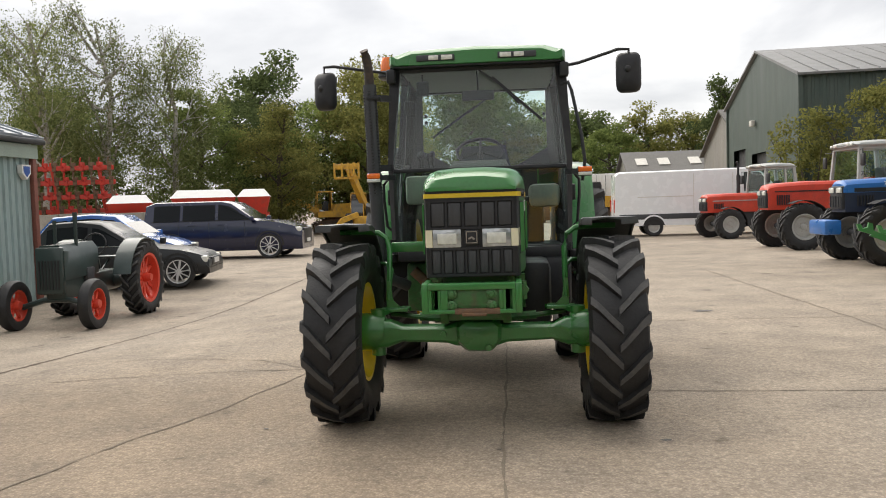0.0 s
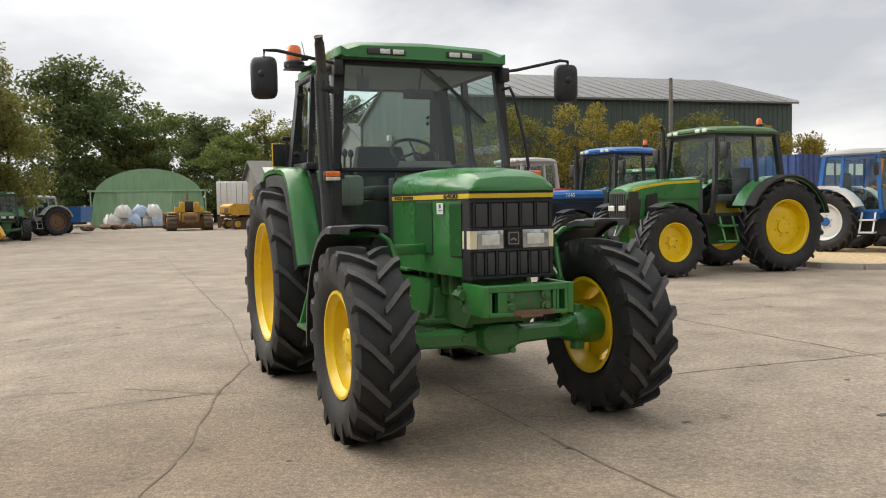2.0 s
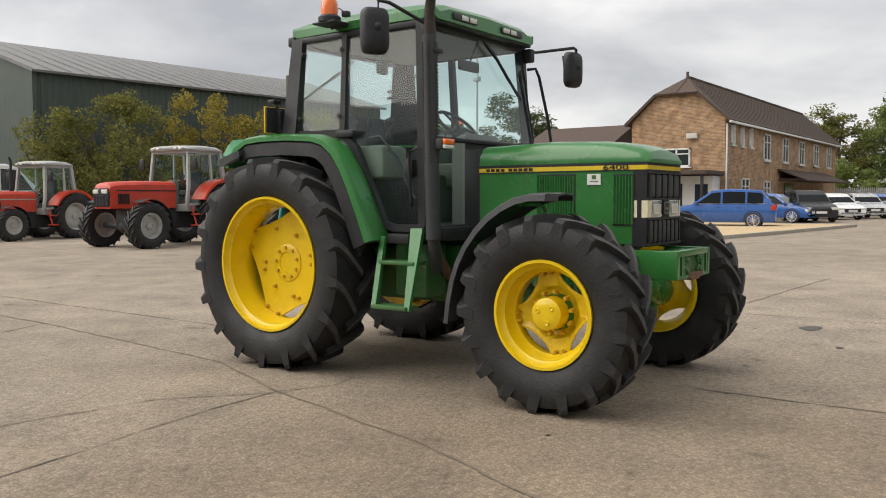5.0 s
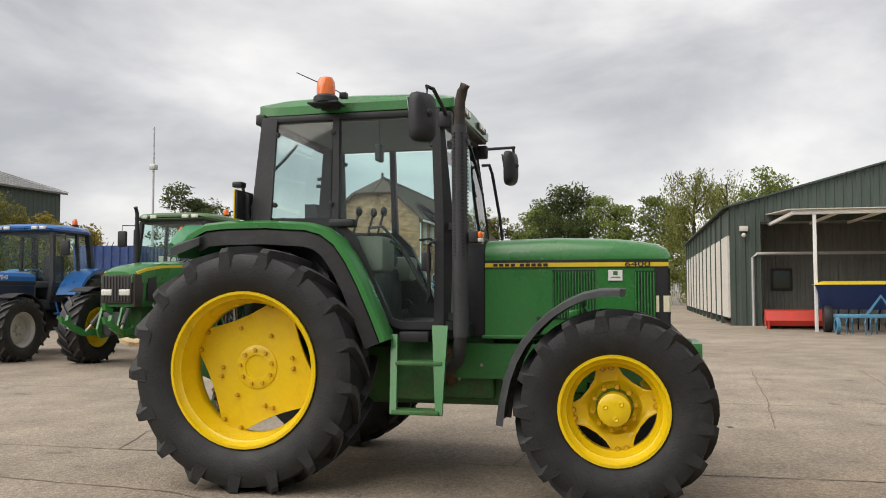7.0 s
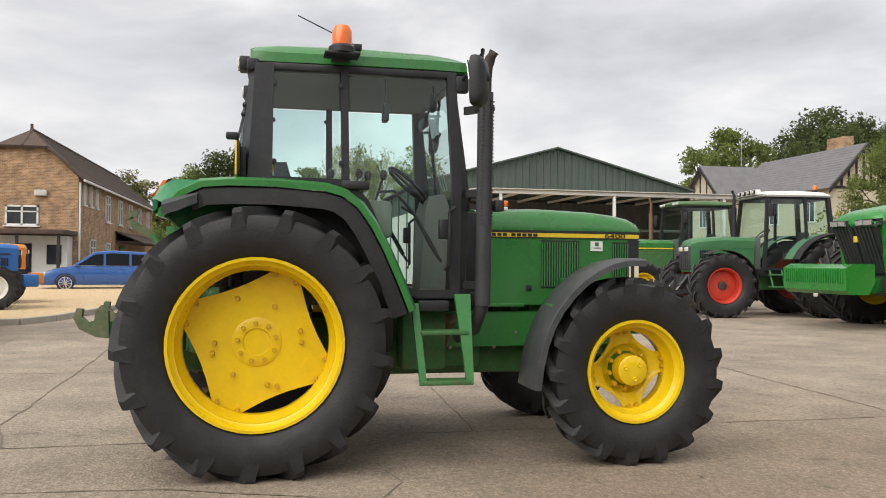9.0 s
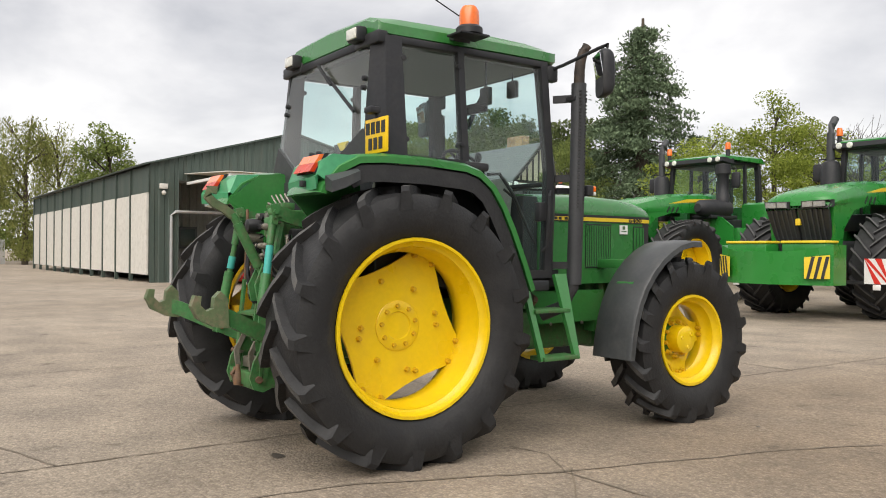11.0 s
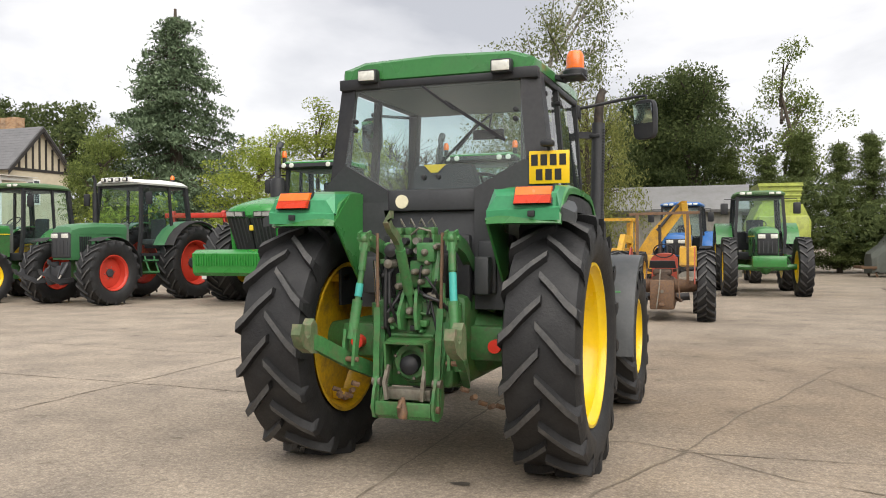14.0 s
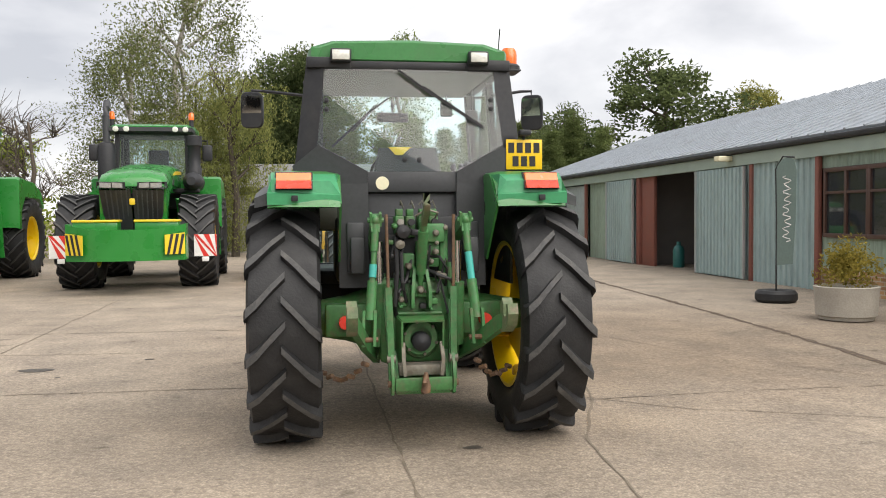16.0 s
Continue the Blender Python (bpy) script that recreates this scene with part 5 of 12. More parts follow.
def hitch(T):
    """Linkage, drawbar, valves and hoses behind the cab."""
    W, Gp = M_GREEN_WORN, M_GREEN_LINK
    # casting behind the cab
    bm = B()
    box(bm, -0.26, 0.26, 1.45, 1.68, 0.55, 1.10, 0.04)
    lathe(bm, [(0.0, 1.70), (0.11, 1.70), (0.13, 1.66), (0.15, 1.60)], 24, "y", (0, 0, 0.70))
    for s in (-1, 1):
        lathe(bm, [(0.0, s * 0.62), (0.13, s * 0.62), (0.14, s * 0.44), (0.19, s * 0.36), (0.19, s * 0.26)], 20, "x", (0, 1.22, 0.80))
        box(bm, s * 0.26, s * 0.60, 1.36, 1.46, 0.70, 0.92, 0.02)
    part("rear_housing", bm, W, T)
    bm = B()
    box(bm, -0.20, 0.20, 1.46, 1.62, 1.08, 1.38, 0.03)
    box(bm, -0.30, 0.30, 1.40, 1.47, 1.00, 1.50, 0.02)
    part("valve_carrier", bm, M_BLACK, T)
    for s in (-1, 1):
        part("side_box", box(B(), s * 0.335, s * 0.43, 1.40, 1.50, 1.12, 1.36, 0.015), M_MUDGUARD, T, "dark grey plastic cover box")
    part("shaft_cover", lathe(B(), [(0.0, 1.80), (0.035, 1.795), (0.06, 1.77), (0.062, 1.70)], 20, "y", (0, 0, 0.70)), M_BLACK, T, "black power take-off cap")
    bm = B()
    plate(bm, [(-0.15, 1.68, 0.86), (0.15, 1.68, 0.86), (0.13, 1.84, 0.84), (-0.13, 1.84, 0.84)], 0.012)
    plate(bm, [(-0.15, 1.68, 0.86), (-0.15, 1.68, 0.56), (-0.13, 1.82, 0.60), (-0.13, 1.84, 0.84)], 0.012)
    plate(bm, [(0.15, 1.68, 0.86), (0.15, 1.68, 0.56), (0.13, 1.82, 0.60), (0.13, 1.84, 0.84)], 0.012)
    part("shaft_guard", bm, W, T)
    # pick-up hitch
    bm = B()
    for s in (-1, 1):
        bar(bm, [(s * 0.215, 1.62, 1.10), (s * 0.20, 1.74, 0.72), (s * 0.19, 1.80, 0.42)], 0.045, 0.03)
        bar(bm, [(s * 0.165, 1.66, 0.62), (s * 0.165, 1.78, 0.47), (s * 0.165, 1.86, 0.43)], 0.03, 0.05)
    part("hitch_frame", bm, Gp, T)
    bm = B()
    box(bm, -0.175, 0.175, 1.70, 1.86, 0.385, 0.475, 0.012)
    part("hitch_beam", bm, W, T)
    bm = B()
    box(bm, -0.15, 0.15, 1.72, 1.80, 0.49, 0.56, 0.012)
    part("hitch_cross", bm, M_DULLSTEEL, T)
    bm = B()
    tube(bm, [(0, 1.82, 0.40), (0, 1.90, 0.42), (0, 1.92, 0.47), (0, 1.90, 0.51)], 0.025, 10, 0.014)
    part("tow_hook", bm, M_RUST, T)
    # lower links with hooks, lift rods, chains
    for s in (-1, 1):
        bm = B()
        bar(bm, [(s * 0.26, 1.42, 0.56), (s * 0.36, 1.78, 0.70), (s * 0.44, 2.12, 0.86), (s * 0.46, 2.20, 0.885)], 0.045, 0.09)
        lk = part("lower_link", bm, Gp, T)
        bm = B()
        q = [(2.12, 0.80), (2.20, 0.81), (2.30, 0.86), (2.335, 0.93), (2.315, 0.99), (2.28, 0.985), (2.285, 0.935), (2.25, 0.90), (2.21, 0.915), (2.205, 0.975), (2.17, 1.01), (2.13, 0.97)]
        x0 = s * 0.46
        prism(bm, q, "x", x0 - 0.03, x0 + 0.03)
        part("link_hook", bm, M_HOOK, lk, "worn green and rusty hook end")
        bm = B()
        tube(bm, [(s * 0.285, 1.775, 1.46), (s * 0.297, 1.80, 1.28)], 0.024, 10)
        bar(bm, [(s * 0.285, 1.76, 1.50), (s * 0.288, 1.78, 1.40)], 0.055, 0.04)
        tube(bm, [(s * 0.297, 1.80, 1.28), (s * 0.315, 1.83, 1.08)], 0.018, 10)
        tube(bm, [(s * 0.312, 1.83, 1.10), (s * 0.335, 1.87, 0.86)], 0.032, 10)
        part("lift_rod", bm, Gp, T)
        bm = B()
        for u in (-0.035, 0.035):
            bar(bm, [(s * 0.335 + u, 1.865, 0.92), (s * 0.345 + u, 1.89, 0.70)], 0.018, 0.055)
        part("rod_clevis", bm, Gp, T)
        part("clevis_pin", tube(B(), [(s * 0.345 - 0.06, 1.885, 0.74), (s * 0.345 + 0.06, 1.885, 0.74)], 0.016, 8), M_RUST, T)
        z0, z1 = (1.27, 1.09) if s < 0 else (1.20, 1.12)
        f0, f1 = (1.28 - z0) / 0.2, (1.28 - z1) / 0.2
        part("rod_sleeve", tube(B(), [(s * (0.297 + 0.018 * f0), 1.80 + 0.03 * f0, z0), (s * (0.297 + 0.018 * f1), 1.80 + 0.03 * f1, z1)], 0.024, 12), M_TEAL, T, "teal painted sleeve")
        bm = B()
        bar(bm, [(s * 0.28, 1.38, 1.30), (s * 0.28, 1.56, 1.42), (s * 0.285, 1.77, 1.475)], 0.05, 0.085)
        ball(bm, (s * 0.285, 1.78, 1.475), 0.030, 10)
        for u in (-0.03, 0.03):
            bar(bm, [(s * 0.285 + u, 1.76, 1.44), (s * 0.285 + u, 1.785, 1.52)], 0.014, 0.05)
        tube(bm, [(s * 0.235, 1.775, 1.475), (s * 0.335, 1.775, 1.475)], 0.016, 8)
        part("lift_arm", bm, Gp, T)
        bm = B()
        tube(bm, [(s * 0.25, 1.60, 0.66), (s * 0.25, 1.64, 1.07)], 0.05, 14)
        cy = part("lift_cylinder", bm, Gp, T)
        part("piston_rod", tube(B(), [(s * 0.25, 1.64, 1.06), (s * 0.255, 1.66, 1.34)], 0.027, 12), M_CHROME, cy)
        part("guide_rod", tube(B(), [(s * 0.215, 1.745, 1.51), (s * 0.208, 1.76, 1.03)], 0.0105, 8), M_RUST, T, "rusty thin guide rod")
        part("guide_strap", bar(B(), [(s * 0.207, 1.765, 1.05), (s * 0.20, 1.80, 0.74), (s * 0.195, 1.825, 0.42)], 0.040, 0.016), Gp, T)
        bm = B()
        for k in range(7):
            f = k / 6
            p = Vector((s * (0.62 - 0.26 * f), 1.52 + 0.25 * f, 0.48 - 0.07 * math.sin(math.pi * f) + 0.09 * f))
            res = bmesh.ops.create_cone(bm, cap_ends=True, segments=6, radius1=0.017, radius2=0.017, depth=0.05)
            bmesh.ops.transform(bm, matrix=Matrix.Translation(p) @ Euler((0, radians(70), radians(45 + 90 * (k % 2)))).to_matrix().to_4x4(), verts=res["verts"])
        part("check_chain", bm, M_RUST, T)
        part("reflector", lathe(B(), [(0.0, 1.520), (0.042, 1.518), (0.044, 1.44)], 18, "y", (s * 0.47, 0, 0.80)), M_REFLECT, T, "round red reflector")
    # top link leaning back, hook end upwards
    bm = B()
    tube(bm, [(0.0, 1.70, 1.02), (0.0, 1.765, 1.16)], 0.020, 10)
    tube(bm, [(0.0, 1.755, 1.14), (0.0, 1.895, 1.41)], 0.032, 14)
    tube(bm, [(0.0, 1.89, 1.40), (0.0, 1.93, 1.47)], 0.024, 12)
    tl = part("top_link", bm, Gp, T)
    bm = B()
    bar(bm, [(0.0, 1.925, 1.455), (0.0, 1.985, 1.50), (0.0, 2.045, 1.53), (0.0, 2.085, 1.57), (0.0, 2.075, 1.615), (0.0, 2.03, 1.61)], 0.035, 0.05)
    part("link_end", bm, M_HOOK, tl, "worn hook end of the top link")
    for x in (-0.055, 0.055):
        part("top_link_bracket", plate(B(), [(x, 1.64, 0.90), (x, 1.78, 0.92), (x, 1.80, 1.02), (x * 0.7, 1.74, 1.16), (x * 0.7, 1.66, 1.18)], 0.02), Gp, T)
    # remote valves with couplings
    for k, x in enumerate((-0.10, -0.03, 0.05, 0.12)):
        bm = B()
        box(bm, x - 0.028, x + 0.028, 1.50, 1.66, 1.36, 1.50, 0.008)
        box(bm, x - 0.022, x + 0.022, 1.56, 1.64, 1.50, 1.545, 0.006)
        vb = part("remote_valve", bm, W, T)
        bm = B()
        tube(bm, [(x, 1.64, 1.46), (x, 1.72, 1.46)], 0.022, 10)
        tube(bm, [(x, 1.64, 1.40), (x, 1.71, 1.40)], 0.020, 10)
        part("coupling", bm, M_STEEL if k % 2 else M_HOSE, vb)
    bm = B()
    for k in range(4):
        tube(bm, [(-0.12 + 0.07 * k, 1.60, 1.55), (-0.10 + 0.07 * k, 1.62, 1.60), (-0.07 + 0.06 * k, 1.60, 1.57)], 0.006, 6)
    part("hose_clip", bm, M_STEEL, T)
    # cheeks and front of the hitch box
    for s in (-1, 1):
        cheek = [(1.70, 0.66), (1.80, 0.66), (1.86, 0.56), (1.885, 0.46), (1.86, 0.39), (1.80, 0.37), (1.72, 0.40), (1.69, 0.50)]
        part("hitch_cheek", prism(B(), cheek, "x", s * 0.185, s * 0.203), Gp, T)
        part("cheek_pin", tube(B(), [(s * 0.17, 1.80, 0.60), (s * 0.225, 1.80, 0.60)], 0.028, 12), M_DULLSTEEL, T)
        part("cheek_pin", tube(B(), [(s * 0.17, 1.83, 0.45), (s * 0.222, 1.83, 0.45)], 0.022, 12), M_RUST, T)
        part("hitch_latch", bar(B(), [(s * 0.115, 1.84, 0.50), (s * 0.125, 1.85, 0.60), (s * 0.12, 1.80, 0.70)], 0.022, 0.03), M_DULLSTEEL, T)
    part("draw_pin", lathe(B(), [(0.0, 0.53), (0.012, 0.525), (0.022, 0.47), (0.03, 0.44), (0.026, 0.40), (0.0, 0.395)], 12, "z", (-0.01, 1.89, 0)), M_RUST, T)
    part("hitch_lip", box(B(), -0.18, 0.18, 1.855, 1.875, 0.405, 0.492, 0.008), W, T)
    # casting round the power take-off
    part("shaft_flange", lathe(B(), [(0.070, 1.735), (0.105, 1.735), (0.115, 1.725), (0.12, 1.69)], 28, "y", (0, 0, 0.72)), Gp, T)
    for k in range(6):
        q = k * math.tau / 6 + 0.3
        part("flange_bolt", lathe(B(), [(0.0, 1.748), (0.010, 1.746), (0.012, 1.733)], 6, "y", (0.105 * math.cos(q), 0, 0.72 + 0.105 * math.sin(q))), M_DULLSTEEL, T)
    part("guard_hinge", tube(B(), [(-0.14, 1.70, 0.875), (0.14, 1.70, 0.875)], 0.014, 8), W, T)
    # valve chest: castings, spool ends and levers
    for x0, x1, y0, y1, z0, z1 in ((-0.13, 0.02, 1.58, 1.70, 1.17, 1.34), (-0.16, -0.04, 1.60, 1.74, 1.33, 1.45), (0.03, 0.12, 1.60, 1.69, 1.10, 1.26), (-0.06, 0.06, 1.62, 1.73, 0.98, 1.08), (0.08, 0.17, 1.62, 1.72, 0.92, 1.02)):
        part("valve_chest", box(B(), x0, x1, y0, y1, z0, z1, 0.014), Gp, T)
    for x, z, r in ((-0.10, 1.27, 0.020), (-0.03, 1.27, 0.020), (-0.07, 1.21, 0.017), (-0.10, 1.39, 0.022), (0.075, 1.18, 0.022), (0.0, 1.03, 0.026), (0.125, 0.97, 0.020)):
        part("spool_end", lathe(B(), [(0.0, 1.775), (r * 0.6, 1.772), (r, 1.755), (r, 1.70)], 10, "y", (x, 0, z)), M_DULLSTEEL, T)
    part("quick_coupler", lathe(B(), [(0.0, 1.80), (0.040, 1.79), (0.048, 1.75), (0.04, 1.70)], 14, "y", (0.11, 0, 1.40)), M_HOSE, T)
    part("quick_coupler", lathe(B(), [(0.0, 1.79), (0.028, 1.78), (0.034, 1.74), (0.03, 1.68)], 14, "y", (0.13, 0, 1.32)), M_DULLSTEEL, T)
    # pipes and hoses
    rnd = random.Random(4)
    for pts, r, mt in (
        ([(0.13, 1.66, 1.42), (0.155, 1.74, 1.36), (0.15, 1.77, 1.15), (0.165, 1.74, 0.93), (0.15, 1.66, 0.84)], 0.014, M_HOSE),
        ([(0.10, 1.68, 1.34), (0.125, 1.77, 1.26), (0.12, 1.78, 1.08), (0.09, 1.72, 0.95)], 0.012, M_HOSE),
        ([(0.05, 1.68, 1.22), (0.09, 1.74, 1.10), (0.14, 1.76, 1.02), (0.16, 1.70, 0.90)], 0.011, M_HOSE),
        ([(-0.04, 1.70, 1.16), (-0.10, 1.76, 1.13), (-0.20, 1.74, 1.09), (-0.24, 1.66, 1.02)], 0.011, M_HOSE),
        ([(-0.05, 1.66, 1.24), (-0.12, 1.77, 1.24), (-0.17, 1.75, 1.16), (-0.17, 1.68, 1.05)], 0.009, M_HOSE),
        ([(-0.10, 1.64, 1.46), (-0.12, 1.70, 1.52), (-0.05, 1.71, 1.54), (0.02, 1.66, 1.50)], 0.007, M_DULLSTEEL),
        ([(0.16, 1.62, 0.88), (0.17, 1.72, 0.98), (0.165, 1.72, 1.06)], 0.022, Gp),
        ([(-0.19, 1.60, 0.88), (-0.20, 1.70, 1.00), (-0.19, 1.68, 1.20)], 0.018, Gp),
        ([(-0.15, 1.60, 1.05), (-0.155, 1.70, 1.22), (-0.16, 1.66, 1.42)], 0.030, Gp),
    ):
        part("hydraulic_hose" if mt is M_HOSE else "pipe", tube(B(), pts, r, 8), mt, T)
    for k in range(7):
        x, z0 = rnd.uniform(-0.2, 0.2), rnd.uniform(1.1, 1.46)
        x2, z1 = x + rnd.uniform(-0.08, 0.08), z0 - rnd.uniform(0.12, 0.3)
        part("hydraulic_hose", tube(B(), [(x, 1.62, z0), (x + 0.01, 1.72, z0 - 0.02), (x2, 1.73, z1 + 0.03), (x2, 1.63, z1)], 0.008, 6), M_HOSE, T)
    for k in range(26):
        x, z = rnd.uniform(-0.20, 0.20), rnd.uniform(0.90, 1.46)
        u = rnd.uniform(0.6, 1.1)
        bm = B()
        if k % 3 == 0:
            box(bm, x - 0.022 * u, x + 0.022 * u, 1.66, 1.72 + 0.02 * u, z - 0.018 * u, z + 0.018 * u, 0.006)
        elif k % 3 == 1:
            lathe(bm, [(0.0, 1.75), (0.014 * u, 1.745), (0.020 * u, 1.72), (0.022 * u, 1.66)], 6, "y", (x, 0, z))
        else:
            tube(bm, [(x - 0.03 * u, 1.70, z), (x + 0.03 * u, 1.71, z + 0.01)], 0.012 * u, 8)
        part("fitting", bm, (W, M_DULLSTEEL, Gp, M_HOSE)[k % 4], T)
    # brackets bolted inside the rear rims
    for s in (-1, 1):
        for k in range(4):
            q = radians(k * 90 + (24 if s < 0 else 89))
            y, z = 1.21 + 0.41 * math.cos(q), 0.80 + 0.41 * math.sin(q)
            part("rim_bracket", box(B(), -0.05, 0.05, -0.055, 0.055, -0.03, 0.03, 0.012, pose(s * 0.74, y, z) @ Matrix.Rotation(q - math.pi / 2, 4, "X")), M_YELLOW_DIRTY, T)


hero_tractor()


# ---- buildings ----
def cladding(name, col, vary=0.18, dirt=(0.10, 0.10, 0.08), amt=0.35, rough=0.55):
    return paint(name, col, rough, vary=vary, scale=1.2, fine=18, dirt=dirt, dirt_amt=amt, bump=0.08, stretch=(1, 1, 0.25), dirt_scale=3.0)


M_DKGREEN = cladding("dark_green_sheet", (0.050, 0.072, 0.060))
# grey of the bay back, lightened to stand in for light inside the bay
M_BAY = cladding("lightened_bay_sheet", (0.20, 0.205, 0.19))
M_SHEDGREEN = cladding("workshop_green_sheet", (0.31, 0.405, 0.40), vary=0.15)
M_SHEDGREEN2 = cladding("weathered_green_board", (0.25, 0.325, 0.26), vary=0.3)
M_ROOFGREY = cladding("grey_sheet_roof", (0.27, 0.30, 0.335), vary=0.12)
M_HUTGREEN = cladding("hut_green", (0.21, 0.36, 0.20), vary=0.12)
M_HUTDOOR = cladding("hut_door_green", (0.27, 0.42, 0.25), vary=0.12)
M_BARNROOF = cladding("weathered_barn_roof", (0.20, 0.20, 0.20), vary=0.15)
M_GUTTER = paint("gutter_green", (0.30, 0.37, 0.32), 0.5, vary=0.2)
M_OXIDE = paint("red_oxide_steel", (0.20, 0.07, 0.05), 0.7, vary=0.25, scale=4)
M_BROWNFRAME = paint("brown_window_frame", (0.075, 0.038, 0.028), 0.5, vary=0.25, scale=4)
M_INSIDE = paint("workshop_dark", (0.15, 0.14, 0.13), 0.9, vary=0.2)
def brickwork(name, c0, c1, mortar):
    """Bricks in courses, sized in metres, on walls along x or y."""
    mt = bpy.data.materials.new(name)
    mt.use_nodes = True
    nd, lk = mt.node_tree.nodes, mt.node_tree.links
    bs = nd["Principled BSDF"]
    co, sp, ad, cb = nd.new("ShaderNodeTexCoord"), nd.new("ShaderNodeSeparateXYZ"), nd.new("ShaderNodeMath"), nd.new("ShaderNodeCombineXYZ")
    lk.new(co.outputs["Object"], sp.inputs[0])
    lk.new(sp.outputs["X"], ad.inputs[0])
    lk.new(sp.outputs["Y"], ad.inputs[1])
    lk.new(ad.outputs[0], cb.inputs["X"])
    lk.new(sp.outputs["Z"], cb.inputs["Y"])
    br = nd.new("ShaderNodeTexBrick")
    br.inputs["Scale"].default_value = 1.0
    br.inputs["Brick Width"].default_value, br.inputs["Row Height"].default_value = 0.225, 0.075
    br.inputs["Mortar Size"].default_value, br.inputs["Bias"].default_value = 0.010, 0.1
    br.inputs["Color1"].default_value, br.inputs["Color2"].default_value, br.inputs["Mortar"].default_value = (*c0, 1), (*c1, 1), (*mortar, 1)
    lk.new(cb.outputs[0], br.inputs["Vector"])
    nz = nd.new("ShaderNodeTexNoise")
    nz.inputs["Scale"].default_value, nz.inputs["Detail"].default_value = 2.2, 8
    lk.new(co.outputs["Object"], nz.inputs["Vector"])
    mr = nd.new("ShaderNodeMapRange")
    mr.inputs["From Min"].default_value, mr.inputs["From Max"].default_value = 0.3, 0.7
    mr.inputs["To Min"].default_value, mr.inputs["To Max"].default_value = 0.62, 1.3
    lk.new(nz.outputs["Fac"], mr.inputs["Value"])
    hs = nd.new("ShaderNodeHueSaturation")
    lk.new(br.outputs["Color"], hs.inputs["Color"])
    lk.new(mr.outputs["Result"], hs.inputs["Value"])
    lk.new(hs.outputs["Color"], bs.inputs["Base Color"])
    bs.inputs["Roughness"].default_value = 0.92
    bp = nd.new("ShaderNodeBump")
    bp.inputs["Strength"].default_value, bp.inputs["Distance"].default_value = 0.5, 0.01
    bp.invert = True
    lk.new(br.outputs["Fac"], bp.inputs["Height"])
    lk.new(bp.outputs["Normal"], bs.inputs["Normal"])
    return mt


M_BRICK = brickwork("buff_brick", (0.46, 0.27, 0.125), (0.30, 0.155, 0.075), (0.42, 0.36, 0.28))
M_TILE = paint("brown_roof_tile", (0.085, 0.06, 0.048), 0.9, vary=0.35, scale=1.4, fine=11, bump=0.3)
M_SLATE = paint("grey_slate", (0.15, 0.15, 0.155), 0.8, vary=0.3, scale=1.5, fine=12, bump=0.2)
M_RENDER = paint("cream_render", (0.52, 0.46, 0.34), 0.9, vary=0.12)
M_TIMBER = paint("black_timber", (0.025, 0.022, 0.02), 0.8, vary=0.3)
M_STONE = paint("grey_barn_wall", (0.27, 0.26, 0.23), 0.9, vary=0.3, scale=1.0, fine=9, bump=0.2, stretch=(1, 1, 0.4))
M_OLDBOARD = cladding("weathered_barn_board", (0.25, 0.235, 0.21), vary=0.35)
M_ASBESTOS = paint("old_sheet_roof", (0.15, 0.145, 0.135), 0.9, vary=0.25, scale=1.0, fine=8)
M_PANE = paint("window_pane", (0.03, 0.035, 0.04), 0.06, vary=0.3, scale=0.6, spec=1.0)
M_PALE = paint("pale_panel", (0.60, 0.58, 0.53), 0.7, vary=0.12, dirt=(0.35, 0.33, 0.28), dirt_amt=0.4)
M_GALV = paint("galvanised_steel", (0.45, 0.46, 0.46), 0.5, metal=0.5, vary=0.15)
M_WALLC = paint("concrete_wall", (0.30, 0.275, 0.235), 0.9, vary=0.3, scale=1.5, fine=16, bump=0.3, dirt=(0.12, 0.11, 0.085), dirt_amt=0.6)


def corrugated(bm, p0, p1, z0, z1, pitch=0.2, depth=0.03, thick=0.01):
    """An upright sheet of profiled steel from p0 to p1 in plan."""
    a, b = Vector(p0), Vector(p1)
    L = (b - a).length
    d = (b - a) / L
    nrm = Vector((-d.y, d.x))
    n = max(2, int(L / pitch))
    row = []
    for k in range(n):
        for f, o in ((0.0, 0), (0.5, 0), (0.6, 1), (0.9, 1)):
            p = a + d * min(L, (k + f) * L / n) + nrm * depth * o
            row.append(p)
    row.append(b)
    lo = [bm.verts.new((p.x, p.y, z0 if not callable(z0) else z0(p))) for p in row]
    hi = [bm.verts.new((p.x, p.y, z1 if not callable(z1) else z1(p))) for p in row]
    for i in range(len(row) - 1):
        bm.faces.new((lo[i], lo[i + 1], hi[i + 1], hi[i]))
    return bm


def slope(bm, e0, e1, r1, r0, thick=0.06):
    """A roof slope from eave e0-e1 up to ridge r0-r1."""
    return plate(bm, [e0, e1, r1, r0], thick)


def ribs(name, parent, mat_, e0, e1, r0, r1, step):
    """Upstanding ribs that run up a roof slope."""
    e0, e1, r0, r1 = map(Vector, (e0, e1, r0, r1))
    n = max(2, int((e1 - e0).length / step))
    up = (e1 - e0).cross(r0 - e0).normalized()
    if up.z < 0:
        up = -up
    bm = B()
    for k in range(n + 1):
        f = k / n
        a, b = e0.lerp(e1, f) + up * 0.045, r0.lerp(r1, f) + up * 0.045
        bar(bm, [a, b], 0.05, 0.03)
    ob = part(name, bm, mat_, parent, smooth=False)
    tagged(ob, kind="stuff")
    return ob


